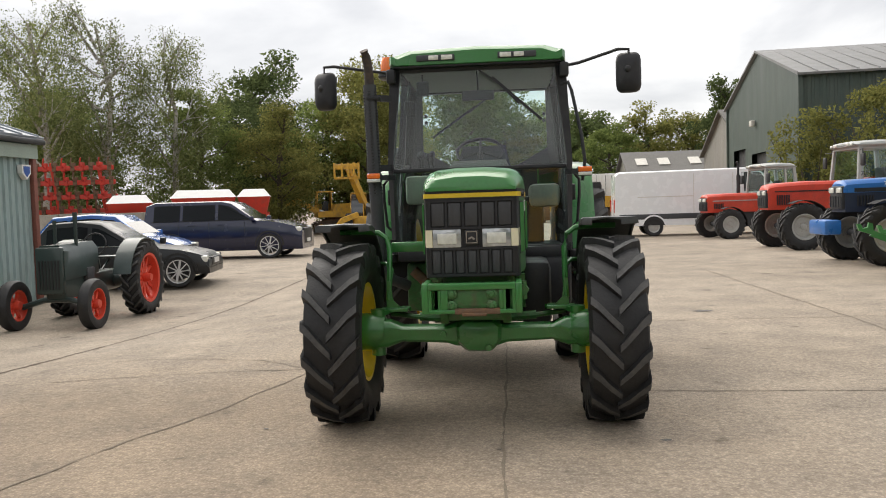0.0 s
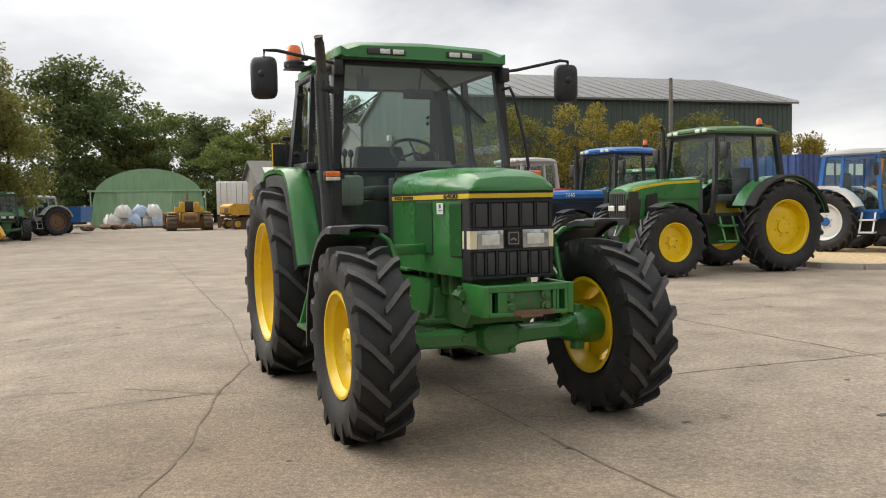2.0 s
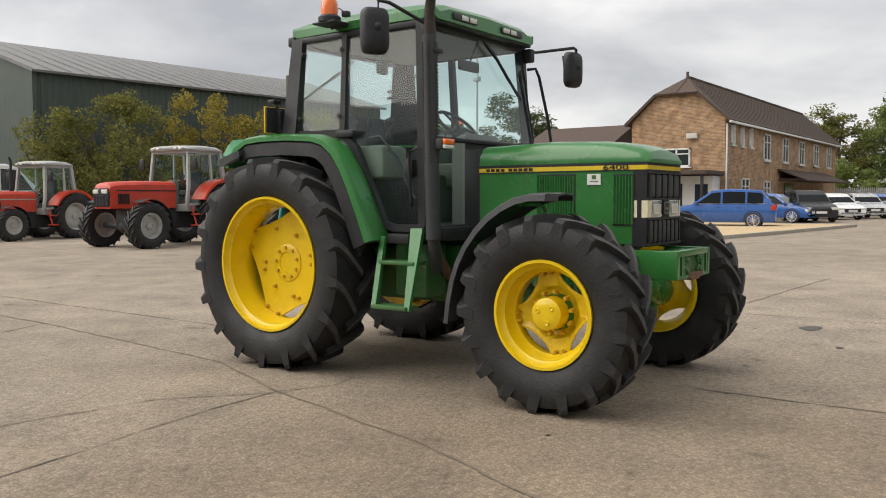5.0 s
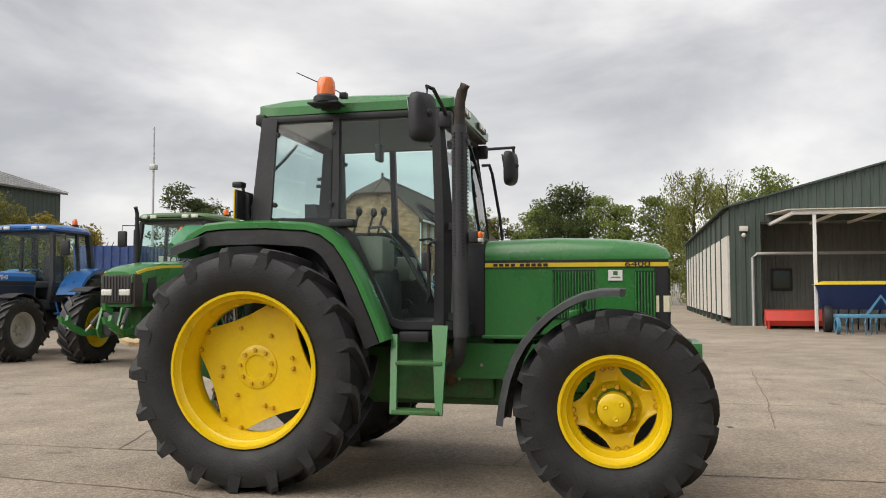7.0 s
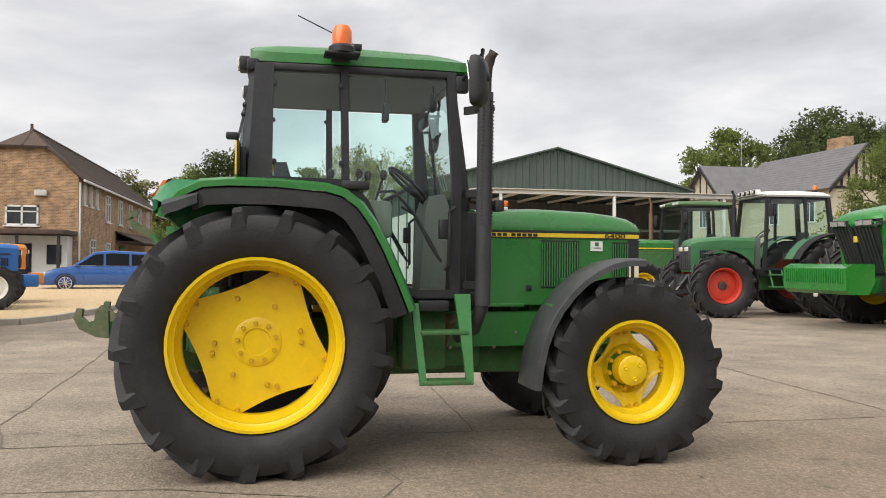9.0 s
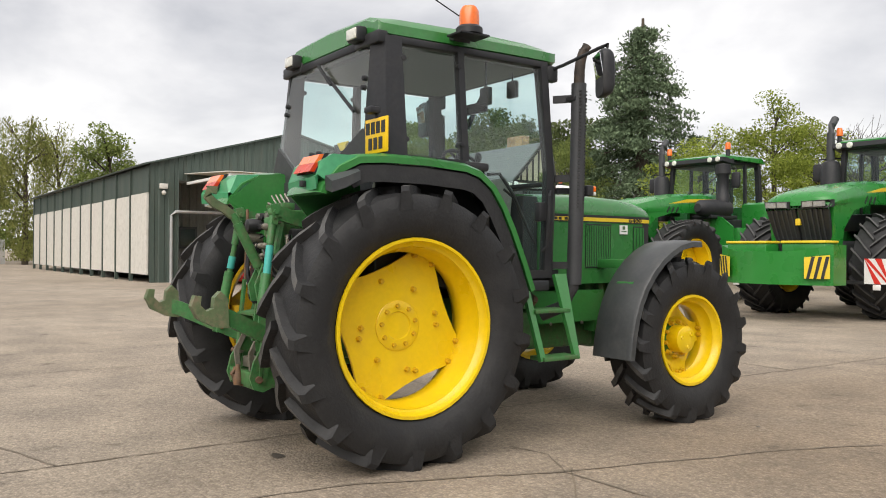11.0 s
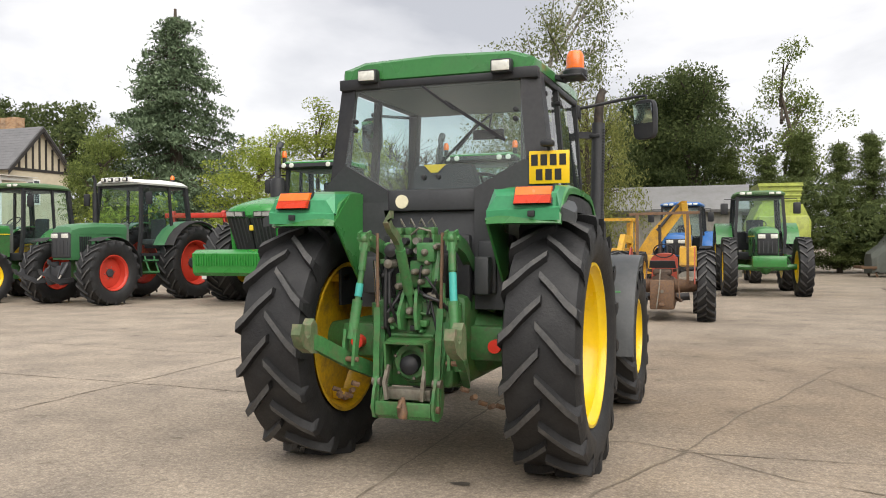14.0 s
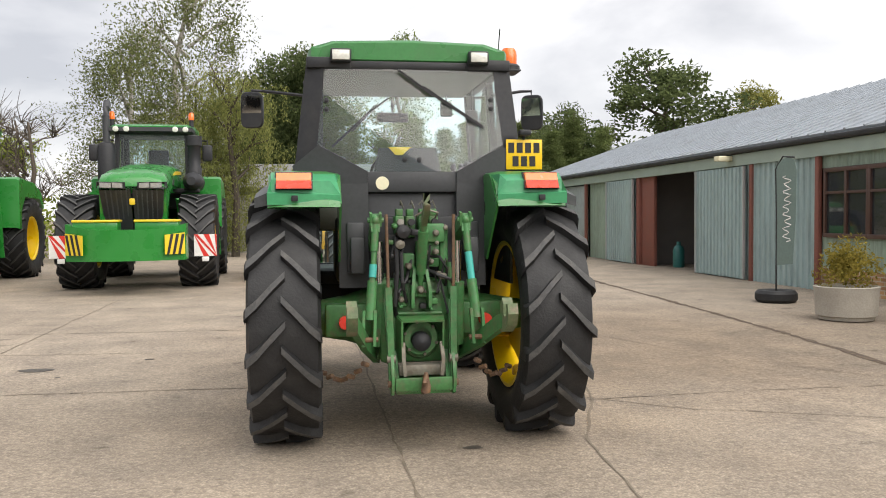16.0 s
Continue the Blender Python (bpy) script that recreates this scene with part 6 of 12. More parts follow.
# -- the workshop along the yard's side
M_FLATDOOR = paint("blue_grey_door", (0.30, 0.345, 0.35), 0.6, vary=0.15, scale=2, dirt=(0.10, 0.10, 0.09), dirt_amt=0.35)


def workshop():
    W = thing("workshop", pose(0, 0, 0), "long low workshop of green corrugated sheet with grey roof", "building")
    X, Y0, Y1, E, RX, RZ = -9.0, 8.7, -30.2, 3.0, -15.5, 5.25
    openings = [(-15.6, -12.9)]
    spans = [(8.7, 2.2), (2.2, -1.2), (-16.8, -19.3), (-12.9, -10.2), (-10.2, -7.75)]
    for a, b in spans:
        bm = B()
        corrugated(bm, (X, b), (X, a), -0.3, E - 0.18, 0.19, 0.04)
        part("wall_sheet", bm, M_SHEDGREEN, W, smooth=False)
    bm = B()
    corrugated(bm, (X - 0.10, -21.5), (X - 0.10, -19.3), -0.02, E - 0.18, 0.3, 0.012)
    part("wall_board", bm, M_SHEDGREEN2, W, smooth=False)
    bm = B()
    corrugated(bm, (X - 0.10, -30.2), (X - 0.10, -26.2), -0.02, E - 0.18, 0.3, 0.012)
    part("wall_board", bm, M_SHEDGREEN2, W, smooth=False)
    # pair of flat grey doors
    for y0, y1 in ((-26.2, -23.86), (-23.84, -21.6)):
        dr = part("flat_door", box(B(), X - 0.08, X - 0.02, y0, y1, 0.0, E - 0.45, 0.006), M_FLATDOOR, W, "closed flat grey door")
        part("door_handle", box(B(), X - 0.02, X + 0.02, -23.96 if y1 < -23.85 else -23.76, -23.92 if y1 < -23.85 else -23.72, 1.0, 1.2, 0.004), M_DARK, dr)
    # upper band over the office window
    bm = B()
    corrugated(bm, (X - 0.02, -7.75), (X - 0.02, -1.2), 2.35, E - 0.18, 0.3, 0.012)
    corrugated(bm, (X - 0.02, -7.75), (X - 0.02, -1.2), 0.45, 1.05, 0.3, 0.012)
    part("wall_band", bm, M_SHEDGREEN2, W, smooth=False)
    bm = B()
    box(bm, X - 0.15, X + 0.02, -7.75, -1.2, -0.1, 0.45)
    part("plinth", bm, M_BRICK, W, smooth=False)
    # back, ends and floor, so that the place is closed
    bm = B()
    box(bm, X - 13.0, X - 12.9, Y1, Y0, -0.3, E)
    prism(bm, [(X - 0.03, -0.3), (X - 0.03, E - 0.05), (RX, RZ - 0.05), (X - 13.0, E - 0.05), (X - 13.0, -0.3)], "y", Y1, Y1 + 0.1)
    part("end_wall", bm, M_SHEDGREEN, W, smooth=False)
    bm = B()
    prism(bm, [(X - 0.03, -0.3), (X - 0.03, E - 0.05), (RX, RZ - 0.05), (X - 13.0, E - 0.05), (X - 13.0, -0.3)], "y", Y0 - 0.1, Y0)
    part("end_wall", bm, M_SHEDGREEN, W, smooth=False)
    bm = B()
    box(bm, X - 6, X - 5.9, -16.5, -12, 0.0, 3.0)
    box(bm, X - 6, X - 0.1, -16.5, -16.4, 0.0, 3.0)
    box(bm, X - 6, X - 0.1, -12.1, -12.0, 0.0, 3.0)
    part("inner_wall", bm, M_INSIDE, W, smooth=False)
    # roof
    bm = B()
    slope(bm, (X + 0.12, Y0 + 0.2, E - 0.02), (X + 0.12, Y1 - 0.2, E - 0.02), (RX, Y1 - 0.2, RZ), (RX, Y0 + 0.2, RZ))
    slope(bm, (X - 13.3, Y0 + 0.2, E - 0.02), (X - 13.3, Y1 - 0.2, E - 0.02), (RX, Y1 - 0.2, RZ), (RX, Y0 + 0.2, RZ))
    part("roof", bm, M_ROOFGREY, W, smooth=False)
    ribs("roof_rib", W, M_ROOFGREY, (X + 0.12, Y0, E - 0.02), (X + 0.12, Y1, E - 0.02), (RX, Y0, RZ), (RX, Y1, RZ), 0.55)
    bm = B()
    box(bm, X + 0.105, X + 0.205, Y1 - 0.2, Y0 + 0.12, E - 0.15, E - 0.05, 0.02)
    part("gutter", bm, M_DARK, W)
    bm = B()
    box(bm, X - 0.02, X + 0.10, Y1, Y0, E - 0.42, E - 0.16)
    part("fascia", bm, M_GUTTER, W)
    # stanchions and door posts
    for y in (Y0 - 0.1, 2.2, -1.2, -4.9, -7.75, -10.2, -21.5):
        bm = B()
        box(bm, X + 0.0, X + 0.09, y - 0.06, y + 0.06, -0.3, E - 0.42, 0.01)
        part("stanchion", bm, M_OXIDE, W)
    for y0, y1, d in ((-12.96, -12.84, -0.01), (-16.8, -15.72, -0.02), (-16.84, -16.6, 0.06)):
        part("door_post", box(B(), X - 0.12, X + d, y0, y1, -0.02, E - 0.42, 0.01), M_OXIDE, W, "red oxide steel door post")
    # sliding doors standing open beside the opening
    for y0, y1 in ((-12.75, -10.35), (-19.2, -16.88)):
        bm = B()
        corrugated(bm, (X + 0.14, y0), (X + 0.14, y1), 0.03, E - 0.45, 0.17, 0.035)
        dr = part("sliding_door", bm, M_SHEDGREEN, W, "open sliding door of corrugated sheet", smooth=False)
        bm = B()
        box(bm, X + 0.12, X + 0.17, y0, y0 + 0.05, 0.02, E - 0.44)
        box(bm, X + 0.12, X + 0.17, y1 - 0.05, y1, 0.02, E - 0.44)
        part("door_edge", bm, M_GALV, dr)
    # office window: dark red frames with panes
    wd = part("window", B(), M_OXIDE, W)
    for k in range(5):
        y = -7.6 + 1.29 * k
        bm = B()
        for z in (1.07, 2.30):
            box(bm, X - 0.02, X + 0.05, y, y + 1.30, z - 0.04, z + 0.04, 0.008)
        for q in (0.03, 0.66, 1.27):
            box(bm, X - 0.015, X + 0.045, y + q - 0.035, y + q + 0.035, 1.07, 2.30, 0.008)
        box(bm, X - 0.015, X + 0.04, y, y + 1.3, 1.85, 1.90, 0.006)
        fr = part("window_frame", bm, M_BROWNFRAME, wd)
        bm = B()
        box(bm, X - 0.01, X, y + 0.05, y + 1.25, 1.1, 2.28)
        part("pane", bm, M_PANE, wd)
    # box badge on the near end
    bm = B()
    prism(bm, [(-0.14, 0.10), (0.14, 0.10), (0.14, -0.06), (0.0, -0.18), (-0.14, -0.06)], "z", 0.0, 0.10)
    ab = part("alarm_box", bm, M_WHITE, W, "white alarm box with blue shield")
    ab.matrix_basis = pose(X + 0.03, 8.25, 2.35, 90, 0, 90)
    bm = B()
    prism(bm, [(-0.10, 0.07), (0.10, 0.07), (0.10, -0.04), (0.0, -0.13), (-0.10, -0.04)], "z", 0.10, 0.106)
    part("shield", bm, paint("sign_blue", (0.03, 0.09, 0.35), 0.4), ab)
    # lamp on the eave and a gas bottle in the doorway
    bm = B()
    box(bm, X + 0.10, X + 0.45, -11.2, -10.95, E - 0.30, E - 0.18, 0.02)
    part("eave_lamp", bm, M_CREAM, W)
    return W


workshop()
bm = lathe(B(), [(0.0, 0.0), (0.15, 0.0), (0.16, 0.04), (0.16, 0.48), (0.12, 0.58), (0.06, 0.62), (0.06, 0.72), (0.0, 0.72)], 20, "z")
solid("gas_bottle", bm, paint("bottle_green", (0.02, 0.13, 0.12), 0.4), "dark green gas bottle standing in the workshop doorway", "gas bottle", smooth=True, m=pose(-9.5, -15.1, 0))

# feather flag in a tyre, planter
fl = thing("feather_flag", pose(-7.05, -6.0, 0, 0, 0, 32), "grey-green feather flag with pale lettering standing in a tyre", "flag")
bm = B()
tube(bm, [(0, 0, 0.05), (0, 0.0, 1.4), (0, -0.02, 2.24), (0, 0.10, 2.44), (0, 0.30, 2.42)], 0.014, 8)
part("pole", bm, M_DARK, fl)
bm = B()
prism(bm, [(-0.01, 0.62), (0.28, 0.65), (0.33, 1.4), (0.34, 2.2), (0.30, 2.38), (0.20, 2.43), (0.05, 2.38), (-0.02, 2.2)], "x", -0.006, 0.006)
sail = part("sail", bm, paint("flag_cloth", (0.15, 0.205, 0.185), 0.9, vary=0.15), fl)
bm = B()
for s in (-1, 1):
    tube(bm, [(s * 0.008, 0.18 + 0.075 * math.sin(k * 1.1) * (1 if k % 9 < 6 else 0.5), 1.02 + 0.0215 * k) for k in range(52)], 0.009, 5)
part("lettering", bm, M_WHITE, sail, "pale running line of lettering")
part("base_tyre", lathe(B(), [(0.12, 0.02), (0.30, 0.0), (0.34, 0.05), (0.34, 0.15), (0.30, 0.20), (0.18, 0.20), (0.12, 0.16)], 28, "z"), M_TYRE, fl, "old car tyre as a base")
pot = thing("planter", pose(-6.75, -3.7, 0), "round concrete planter with a small leafy bush", "planter")
part("tub", lathe(B(), [(0.0, 0.0), (0.36, 0.0), (0.375, 0.05), (0.40, 0.06), (0.425, 0.42), (0.435, 0.46), (0.40, 0.47), (0.385, 0.41), (0.0, 0.40)], 28, "z"), M_KERB, pot)


# -- barn with the white canopy
def canopy_barn():
    K = thing("canopy_barn", pose(0, 0, 0), "dark green sheet barn with open front and white canopy", "building")
    X, Y0, Y1, YR, E, R = 27.0, -4.8, -16.6, -10.6, 4.45, 6.05
    top = lambda p: E + (R - E) * (1 - abs(p.y - YR) / 6.0)
    bm = B()
    corrugated(bm, (X, Y0), (X, -5.9), 0.0, top, 0.3, 0.03)
    part("wall_sheet", bm, M_DKGREEN, K, smooth=False)
    for x, y, z, t_ in ((X, -5.9, 3.9, top), (X + 8, Y0, 0.0, 4.4)):
        bm = B()
        corrugated(bm, (x, y), (x, Y1), z, t_, 0.3, 0.03)
        part("wall_sheet", bm, M_DKGREEN, K, smooth=False)
    bm = B()
    box(bm, X + 7.8, X + 7.9, Y1, Y0, 0, 4.4)
    box(bm, X, X + 30, Y1 - 0.1, Y1, 0, 4.4)
    part("inner_wall", bm, M_INSIDE, K, smooth=False)
    for k in range(11):
        bm = B()
        box(bm, X + 0.1 + 2.4 * k, X + 2.35 + 2.4 * k, Y0, Y0 + 0.08, 0.3, 3.4 - 0.02 * (k % 2))
        part("side_panel", bm, M_PALE, K, smooth=False)
        bm = B()
        box(bm, X + 2.36 + 2.4 * k, X + 2.5 + 2.4 * k, Y0 - 0.02, Y0 + 0.12, 0.0, 4.4)
        part("side_post", bm, M_DKGREEN, K, smooth=False)
    bm = B()
    box(bm, X, X + 27, Y0 - 0.03, Y0 + 0.04, 3.4, 4.4)
    part("side_band", bm, M_DKGREEN, K, smooth=False)
    bm = B()
    slope(bm, (X - 0.2, Y0 + 0.25, E), (X + 28, Y0 + 0.25, E), (X + 28, YR, R + 0.05), (X - 0.2, YR, R + 0.05))
    slope(bm, (X - 0.2, Y1 - 0.25, E), (X + 28, Y1 - 0.25, E), (X + 28, YR, R + 0.05), (X - 0.2, YR, R + 0.05))
    part("roof", bm, M_DKGREEN, K, smooth=False)
    # grey rail round the bay, window, notice
    bm = B()
    tube(bm, [(X - 0.06, -5.6, 0), (X - 0.06, -5.6, 2.55), (X - 0.06, -5.75, 2.7), (X - 0.06, -16.4, 2.7)], 0.06, 8)
    part("bay_rail", bm, M_GALV, K)
    bm = B()
    corrugated(bm, (X + 2.5, -5.9), (X + 2.5, Y1), 0.0, 4.0, 0.3, 0.03)
    part("bay_back", bm, M_BAY, K, smooth=False)
    bm = B()
    box(bm, X + 2.40, X + 2.48, -7.4, -6.6, 1.3, 2.2, 0.01)
    wi = part("window", bm, M_GREYBLACK, K)
    bm = B()
    box(bm, X + 2.37, X + 2.39, -7.3, -6.7, 1.4, 2.1)
    part("pane", bm, M_PANE, wi)
    bm = B()
    box(bm, X - 0.16, X - 0.02, -5.45, -5.15, 3.55, 3.75, 0.02)
    ball(bm, (X - 0.12, -5.3, 3.4), 0.09, 10)
    part("security_light", bm, M_PALE, K)
    # canopy
    cx, z = 22.4, 3.75
    bm = B()
    box(bm, cx - 0.08, cx + 0.08, -6.2, -17.0, z, z + 0.13, 0.02)
    box(bm, cx, X, -6.3, -6.2, z, z + 0.10)
    for k in range(8):
        box(bm, cx, X, -7.7 - 1.3 * k, -7.62 - 1.3 * k, z + 0.02, z + 0.10)
    part("canopy_beam", bm, M_WHITE, K)
    bm = B()
    plate(bm, [(cx - 0.2, -6.1, z + 0.16), (cx - 0.2, -17.1, z + 0.16), (X, -17.1, z + 0.42), (X, -6.1, z + 0.42)], 0.03)
    part("canopy_sheet", bm, M_PALE, K, smooth=False)
    for y in (-6.9, -11.2, -15.6):
        bm = B()
        box(bm, cx - 0.05, cx + 0.05, y - 0.05, y + 0.05, 0, z, 0.008)
        part("canopy_post", bm, M_WHITE, K)
    return K


canopy_barn()


# -- two-storey brick offices
def brick_offices():
    O = thing("brick_offices", pose(0, 0, 0), "two-storey buff brick building with brown tiled roof", "building")
    X0, X1, Y0, Y1, E, R = 40.5, 69.0, 10.9, 16.3, 5.6, 8.1
    ym = (Y0 + Y1) / 2
    bm = B()
    box(bm, X0, X1, Y0, Y1, 0, E)
    prism(bm, [(Y0, E), (Y1, E), (ym + 1.1, R - 1.0), (ym - 1.1, R - 1.0)], "x", X0, X0 + 0.3)
    part("wall", bm, M_BRICK, O, smooth=False)
    bm = B()
    o = 0.35
    slope(bm, (X0 - 0.3, Y0 - o, E - 0.15), (X1 + o, Y0 - o, E - 0.15), (X1 + o, ym, R), (X0 + 1.6, ym, R), 0.14)
    slope(bm, (X0 - 0.3, Y1 + o, E - 0.15), (X1 + o, Y1 + o, E - 0.15), (X1 + o, ym, R), (X0 + 1.6, ym, R), 0.14)
    plate(bm, [(X0 - 0.3, ym - 1.25, R - 1.05), (X0 - 0.3, ym + 1.25, R - 1.05), (X0 + 1.6, ym, R + 0.05)], 0.14)
    plate(bm, [(X0 - 0.3, Y0 - o, E - 0.15), (X0 - 0.3, ym - 1.25, R - 1.05), (X0 + 1.6, ym, R)], 0.14)
    plate(bm, [(X0 - 0.3, Y1 + o, E - 0.15), (X0 - 0.3, ym + 1.25, R - 1.05), (X0 + 1.6, ym, R)], 0.14)
    part("roof", bm, M_TILE, O, smooth=False)
    bm = B()
    for k in range(22):
        f = (k + 1) / 23
        y, z = (Y0 - o) * (1 - f) + ym * f, (E - 0.15) * (1 - f) + R * f
        box(bm, X0 - 0.28 + 1.88 * f, X1 + o, y - 0.02, y + 0.02, z + 0.07, z + 0.10)
    tagged(part("tile_course", bm, M_TILE, O, smooth=False), kind="stuff")
    bm = B()
    tube(bm, [(X0 - 0.25, ym, R - 1.0), (X0 + 1.6, ym, R + 0.10), (X1, ym, R + 0.10)], 0.10, 8)
    box(bm, X0 + 1.5, X0 + 1.62, ym - 0.06, ym + 0.06, R + 0.1, R + 0.4)
    part("ridge", bm, M_TILE, O)
    bm = B()
    box(bm, X0 - 0.3, X1 + 0.3, Y0 - 0.42, Y0 - 0.30, E - 0.28, E - 0.16, 0.02)
    tube(bm, [(X0 + 0.05, Y0 - 0.08, 0), (X0 + 0.05, Y0 - 0.08, E - 0.3)], 0.05, 8)
    part("gutter", bm, M_WHITE, O)
    def win(x, y, z0, w, h, face):
        wn_ = part("window", B(), M_WHITE, O)
        bm = B()
        for a, b, c, d in ((-w / 2, w / 2, z0, z0 + 0.09), (-w / 2, w / 2, z0 + h - 0.09, z0 + h), (-w / 2, -w / 2 + 0.09, z0, z0 + h), (w / 2 - 0.09, w / 2, z0, z0 + h), (-0.045, 0.045, z0, z0 + h), (-w / 2, w / 2, z0 + h * 0.66, z0 + h * 0.66 + 0.06)):
            box(bm, a, b, -0.07, 0.03, c, d)
        box(bm, -w / 2 - 0.08, w / 2 + 0.08, -0.14, 0.02, z0 - 0.07, z0)
        f = part("window_frame", bm, M_WHITE, wn_, smooth=False)
        f.matrix_basis = pose(x, y, 0, 0, 0, face)
        bm = B()
        box(bm, -w / 2 + 0.05, w / 2 - 0.05, -0.02, 0.0, z0 + 0.05, z0 + h - 0.05)
        p = part("pane", bm, M_PANE, wn_, smooth=False)
        p.matrix_basis = pose(x, y, 0, 0, 0, face)
    for x in (X0 + 1.3, X0 + 3.0, X0 + 4.7):
        win(x, Y0 - 0.01, 4.2, 0.6, 1.15, 0)
    for k in range(5):
        x = X0 + 8.1 + 4.4 * k
        win(x, Y0 - 0.01, 3.55, 1.45, 1.65, 0)
    win(X0 + 3.7, Y0 - 0.01, 0.9, 1.5, 1.5, 0)
    win(X0 + 8.2, Y0 - 0.01, 0.9, 1.5, 1.4, 0)
    win(X0 - 0.01, 13.6, 3.0, 1.6, 1.05, -90)
    # white entrance block with a flat dark canopy on posts
    bm = B()
    box(bm, X0 - 1.2, X0 - 0.003, Y0 + 0.25, Y0 + 3.4, 0, 2.45)
    en = part("entrance_block", bm, M_WHITE, O, "white rendered entrance block", smooth=False)
    part("block_window", box(B(), X0 - 1.23, X0 - 1.19, Y0 + 0.5, Y0 + 1.2, 1.0, 2.0), M_PANE, en, smooth=False)
    part("block_door", box(B(), X0 - 1.23, X0 - 1.19, Y0 + 1.9, Y0 + 2.7, 0.0, 2.05), M_PANE, en, smooth=False)
    part("canopy", box(B(), X0 - 2.9, X0 - 0.003, Y0 + 0.0, Y0 + 4.2, 2.50, 2.72, 0.02), M_TILE, O, "flat dark canopy")
    for yy in (Y0 + 0.3, Y0 + 2.2, Y0 + 4.0):
        part("canopy_post", box(B(), X0 - 2.8, X0 - 2.66, yy - 0.07, yy + 0.07, 0.0, 2.5, 0.01), M_TIMBER, O)
    bm = B()
    box(bm, X0 + 11.0, X0 + 24.0, Y0 - 1.6, Y0 - 0.003, 2.35, 2.5)
    plate(bm, [(X0 + 10.8, Y0 - 1.8, 2.35), (X0 + 24.2, Y0 - 1.8, 2.35), (X0 + 24.2, Y0 - 0.003, 3.1), (X0 + 10.8, Y0 - 0.003, 3.1)], 0.08)
    part("porch_roof", bm, M_TILE, O, smooth=False)
    bm = B()
    box(bm, X0 + 12.5, X0 + 14.5, Y0 - 0.06, Y0 + 0.02, 0.0, 2.2)
    part("entrance_door", bm, M_PANE, O, smooth=False)
    bm = B()
    box(bm, X0 - 0.22, X0, 12.4, 13.0, 4.55, 4.85, 0.02)
    part("wall_lamp", bm, M_PALE, O)
    # lower wing to the rear
    bm = B()
    box(bm, X0 + 2, X0 + 14, 20.0, 26.0, 0, 3.6)
    part("wing_wall", bm, M_BRICK, O, smooth=False)
    bm = B()
    slope(bm, (X0 + 1.6, 19.6, 3.5), (X0 + 1.6, 26.4, 3.5), (X0 + 8, 26.4, 6.2), (X0 + 8, 19.6, 6.2), 0.12)
    slope(bm, (X0 + 14.4, 19.6, 3.5), (X0 + 14.4, 26.4, 3.5), (X0 + 8, 26.4, 6.2), (X0 + 8, 19.6, 6.2), 0.12)
    for y in (20.0, 25.7):
        prism(bm, [(X0 + 2, 3.55), (X0 + 14, 3.55), (X0 + 8, 6.1)], "y", y, y + 0.28)
    part("wing_roof", bm, M_TILE, O, smooth=False)
    return O


brick_offices()


# -- long dark green barn behind the parked tractors
def long_barn():
    K = thing("long_barn", pose(0, 0, 0), "long dark green sheet barn with grey roof", "building")
    A, Bb, C, D = (12.4, 30.0), (32.2, 28.4), (33.2, 42.4), (12.9, 44.0)
    E, R = 6.55, 8.7
    bm = B()
    corrugated(bm, A, Bb, 0, E, 0.3, 0.03)
    corrugated(bm, C, D, 0, E, 0.3, 0.03)
    mid = 34.0
    top = lambda p: E + (R - E) * max(0.0, 1 - abs(p.y - (37.0 if p.x < 20 else 35.4)) / 7.0)
    for p, q in ((D, A), (Bb, C)):
        n = 40
        for k in range(n):
            a = Vector(p).lerp(Vector(q), k / n)
            b = Vector(p).lerp(Vector(q), (k + 1) / n)
            z0 = 0.0
            if p == D and (4 <= k < 12 or 16 <= k < 24):
                z0 = 3.6 if k >= 16 else 4.0
            vs = [bm.verts.new((a.x, a.y, z0)), bm.verts.new((b.x, b.y, z0)), bm.verts.new((b.x, b.y, top(b))), bm.verts.new((a.x, a.y, top(a)))]
            bm.faces.new(vs)
    part("wall_sheet", bm, M_DKGREEN, K, smooth=False)
    bm = B()
    for k0, k1, h in ((4, 12, 4.0), (16, 24, 3.6)):
        a, b = Vector(D).lerp(Vector(A), k0 / 40), Vector(D).lerp(Vector(A), k1 / 40)
        plate(bm, [(a.x + 0.3, a.y, 0), (b.x + 0.3, b.y, 0), (b.x + 0.3, b.y, h), (a.x + 0.3, a.y, h)], 0.05)
    part("roller_door", bm, M_GREYBLACK, K, smooth=False)
    r0, r1 = (12.5, 37.0, R), (32.8, 35.4, R)
    bm = B()
    slope(bm, (A[0] - 0.2, A[1] - 0.3, E - 0.05), (Bb[0] + 0.2, Bb[1] - 0.3, E - 0.05), r1, r0, 0.1)
    slope(bm, (D[0] - 0.2, D[1] + 0.3, E - 0.05), (C[0] + 0.2, C[1] + 0.3, E - 0.05), r1, r0, 0.1)
    part("roof", bm, M_BARNROOF, K, smooth=False)
    ribs("roof_rib", K, M_BARNROOF, (A[0] - 0.2, A[1] - 0.3, E), (Bb[0] + 0.2, Bb[1] - 0.3, E), r0, r1, 0.8)
    bm = B()
    box(bm, 12.3, 12.5, 29.9, 30.1, 0, E)
    box(bm, 12.8, 13.0, 43.9, 44.1, 0, E)
    part("corner_trim", bm, M_DKGREEN, K)
    bm = B()
    box(bm, 12.4, 12.6, 37.4, 37.8, 5.0, 5.3, 0.03)
    part("flood_lamp", bm, M_PALE, K)
    return K


long_barn()


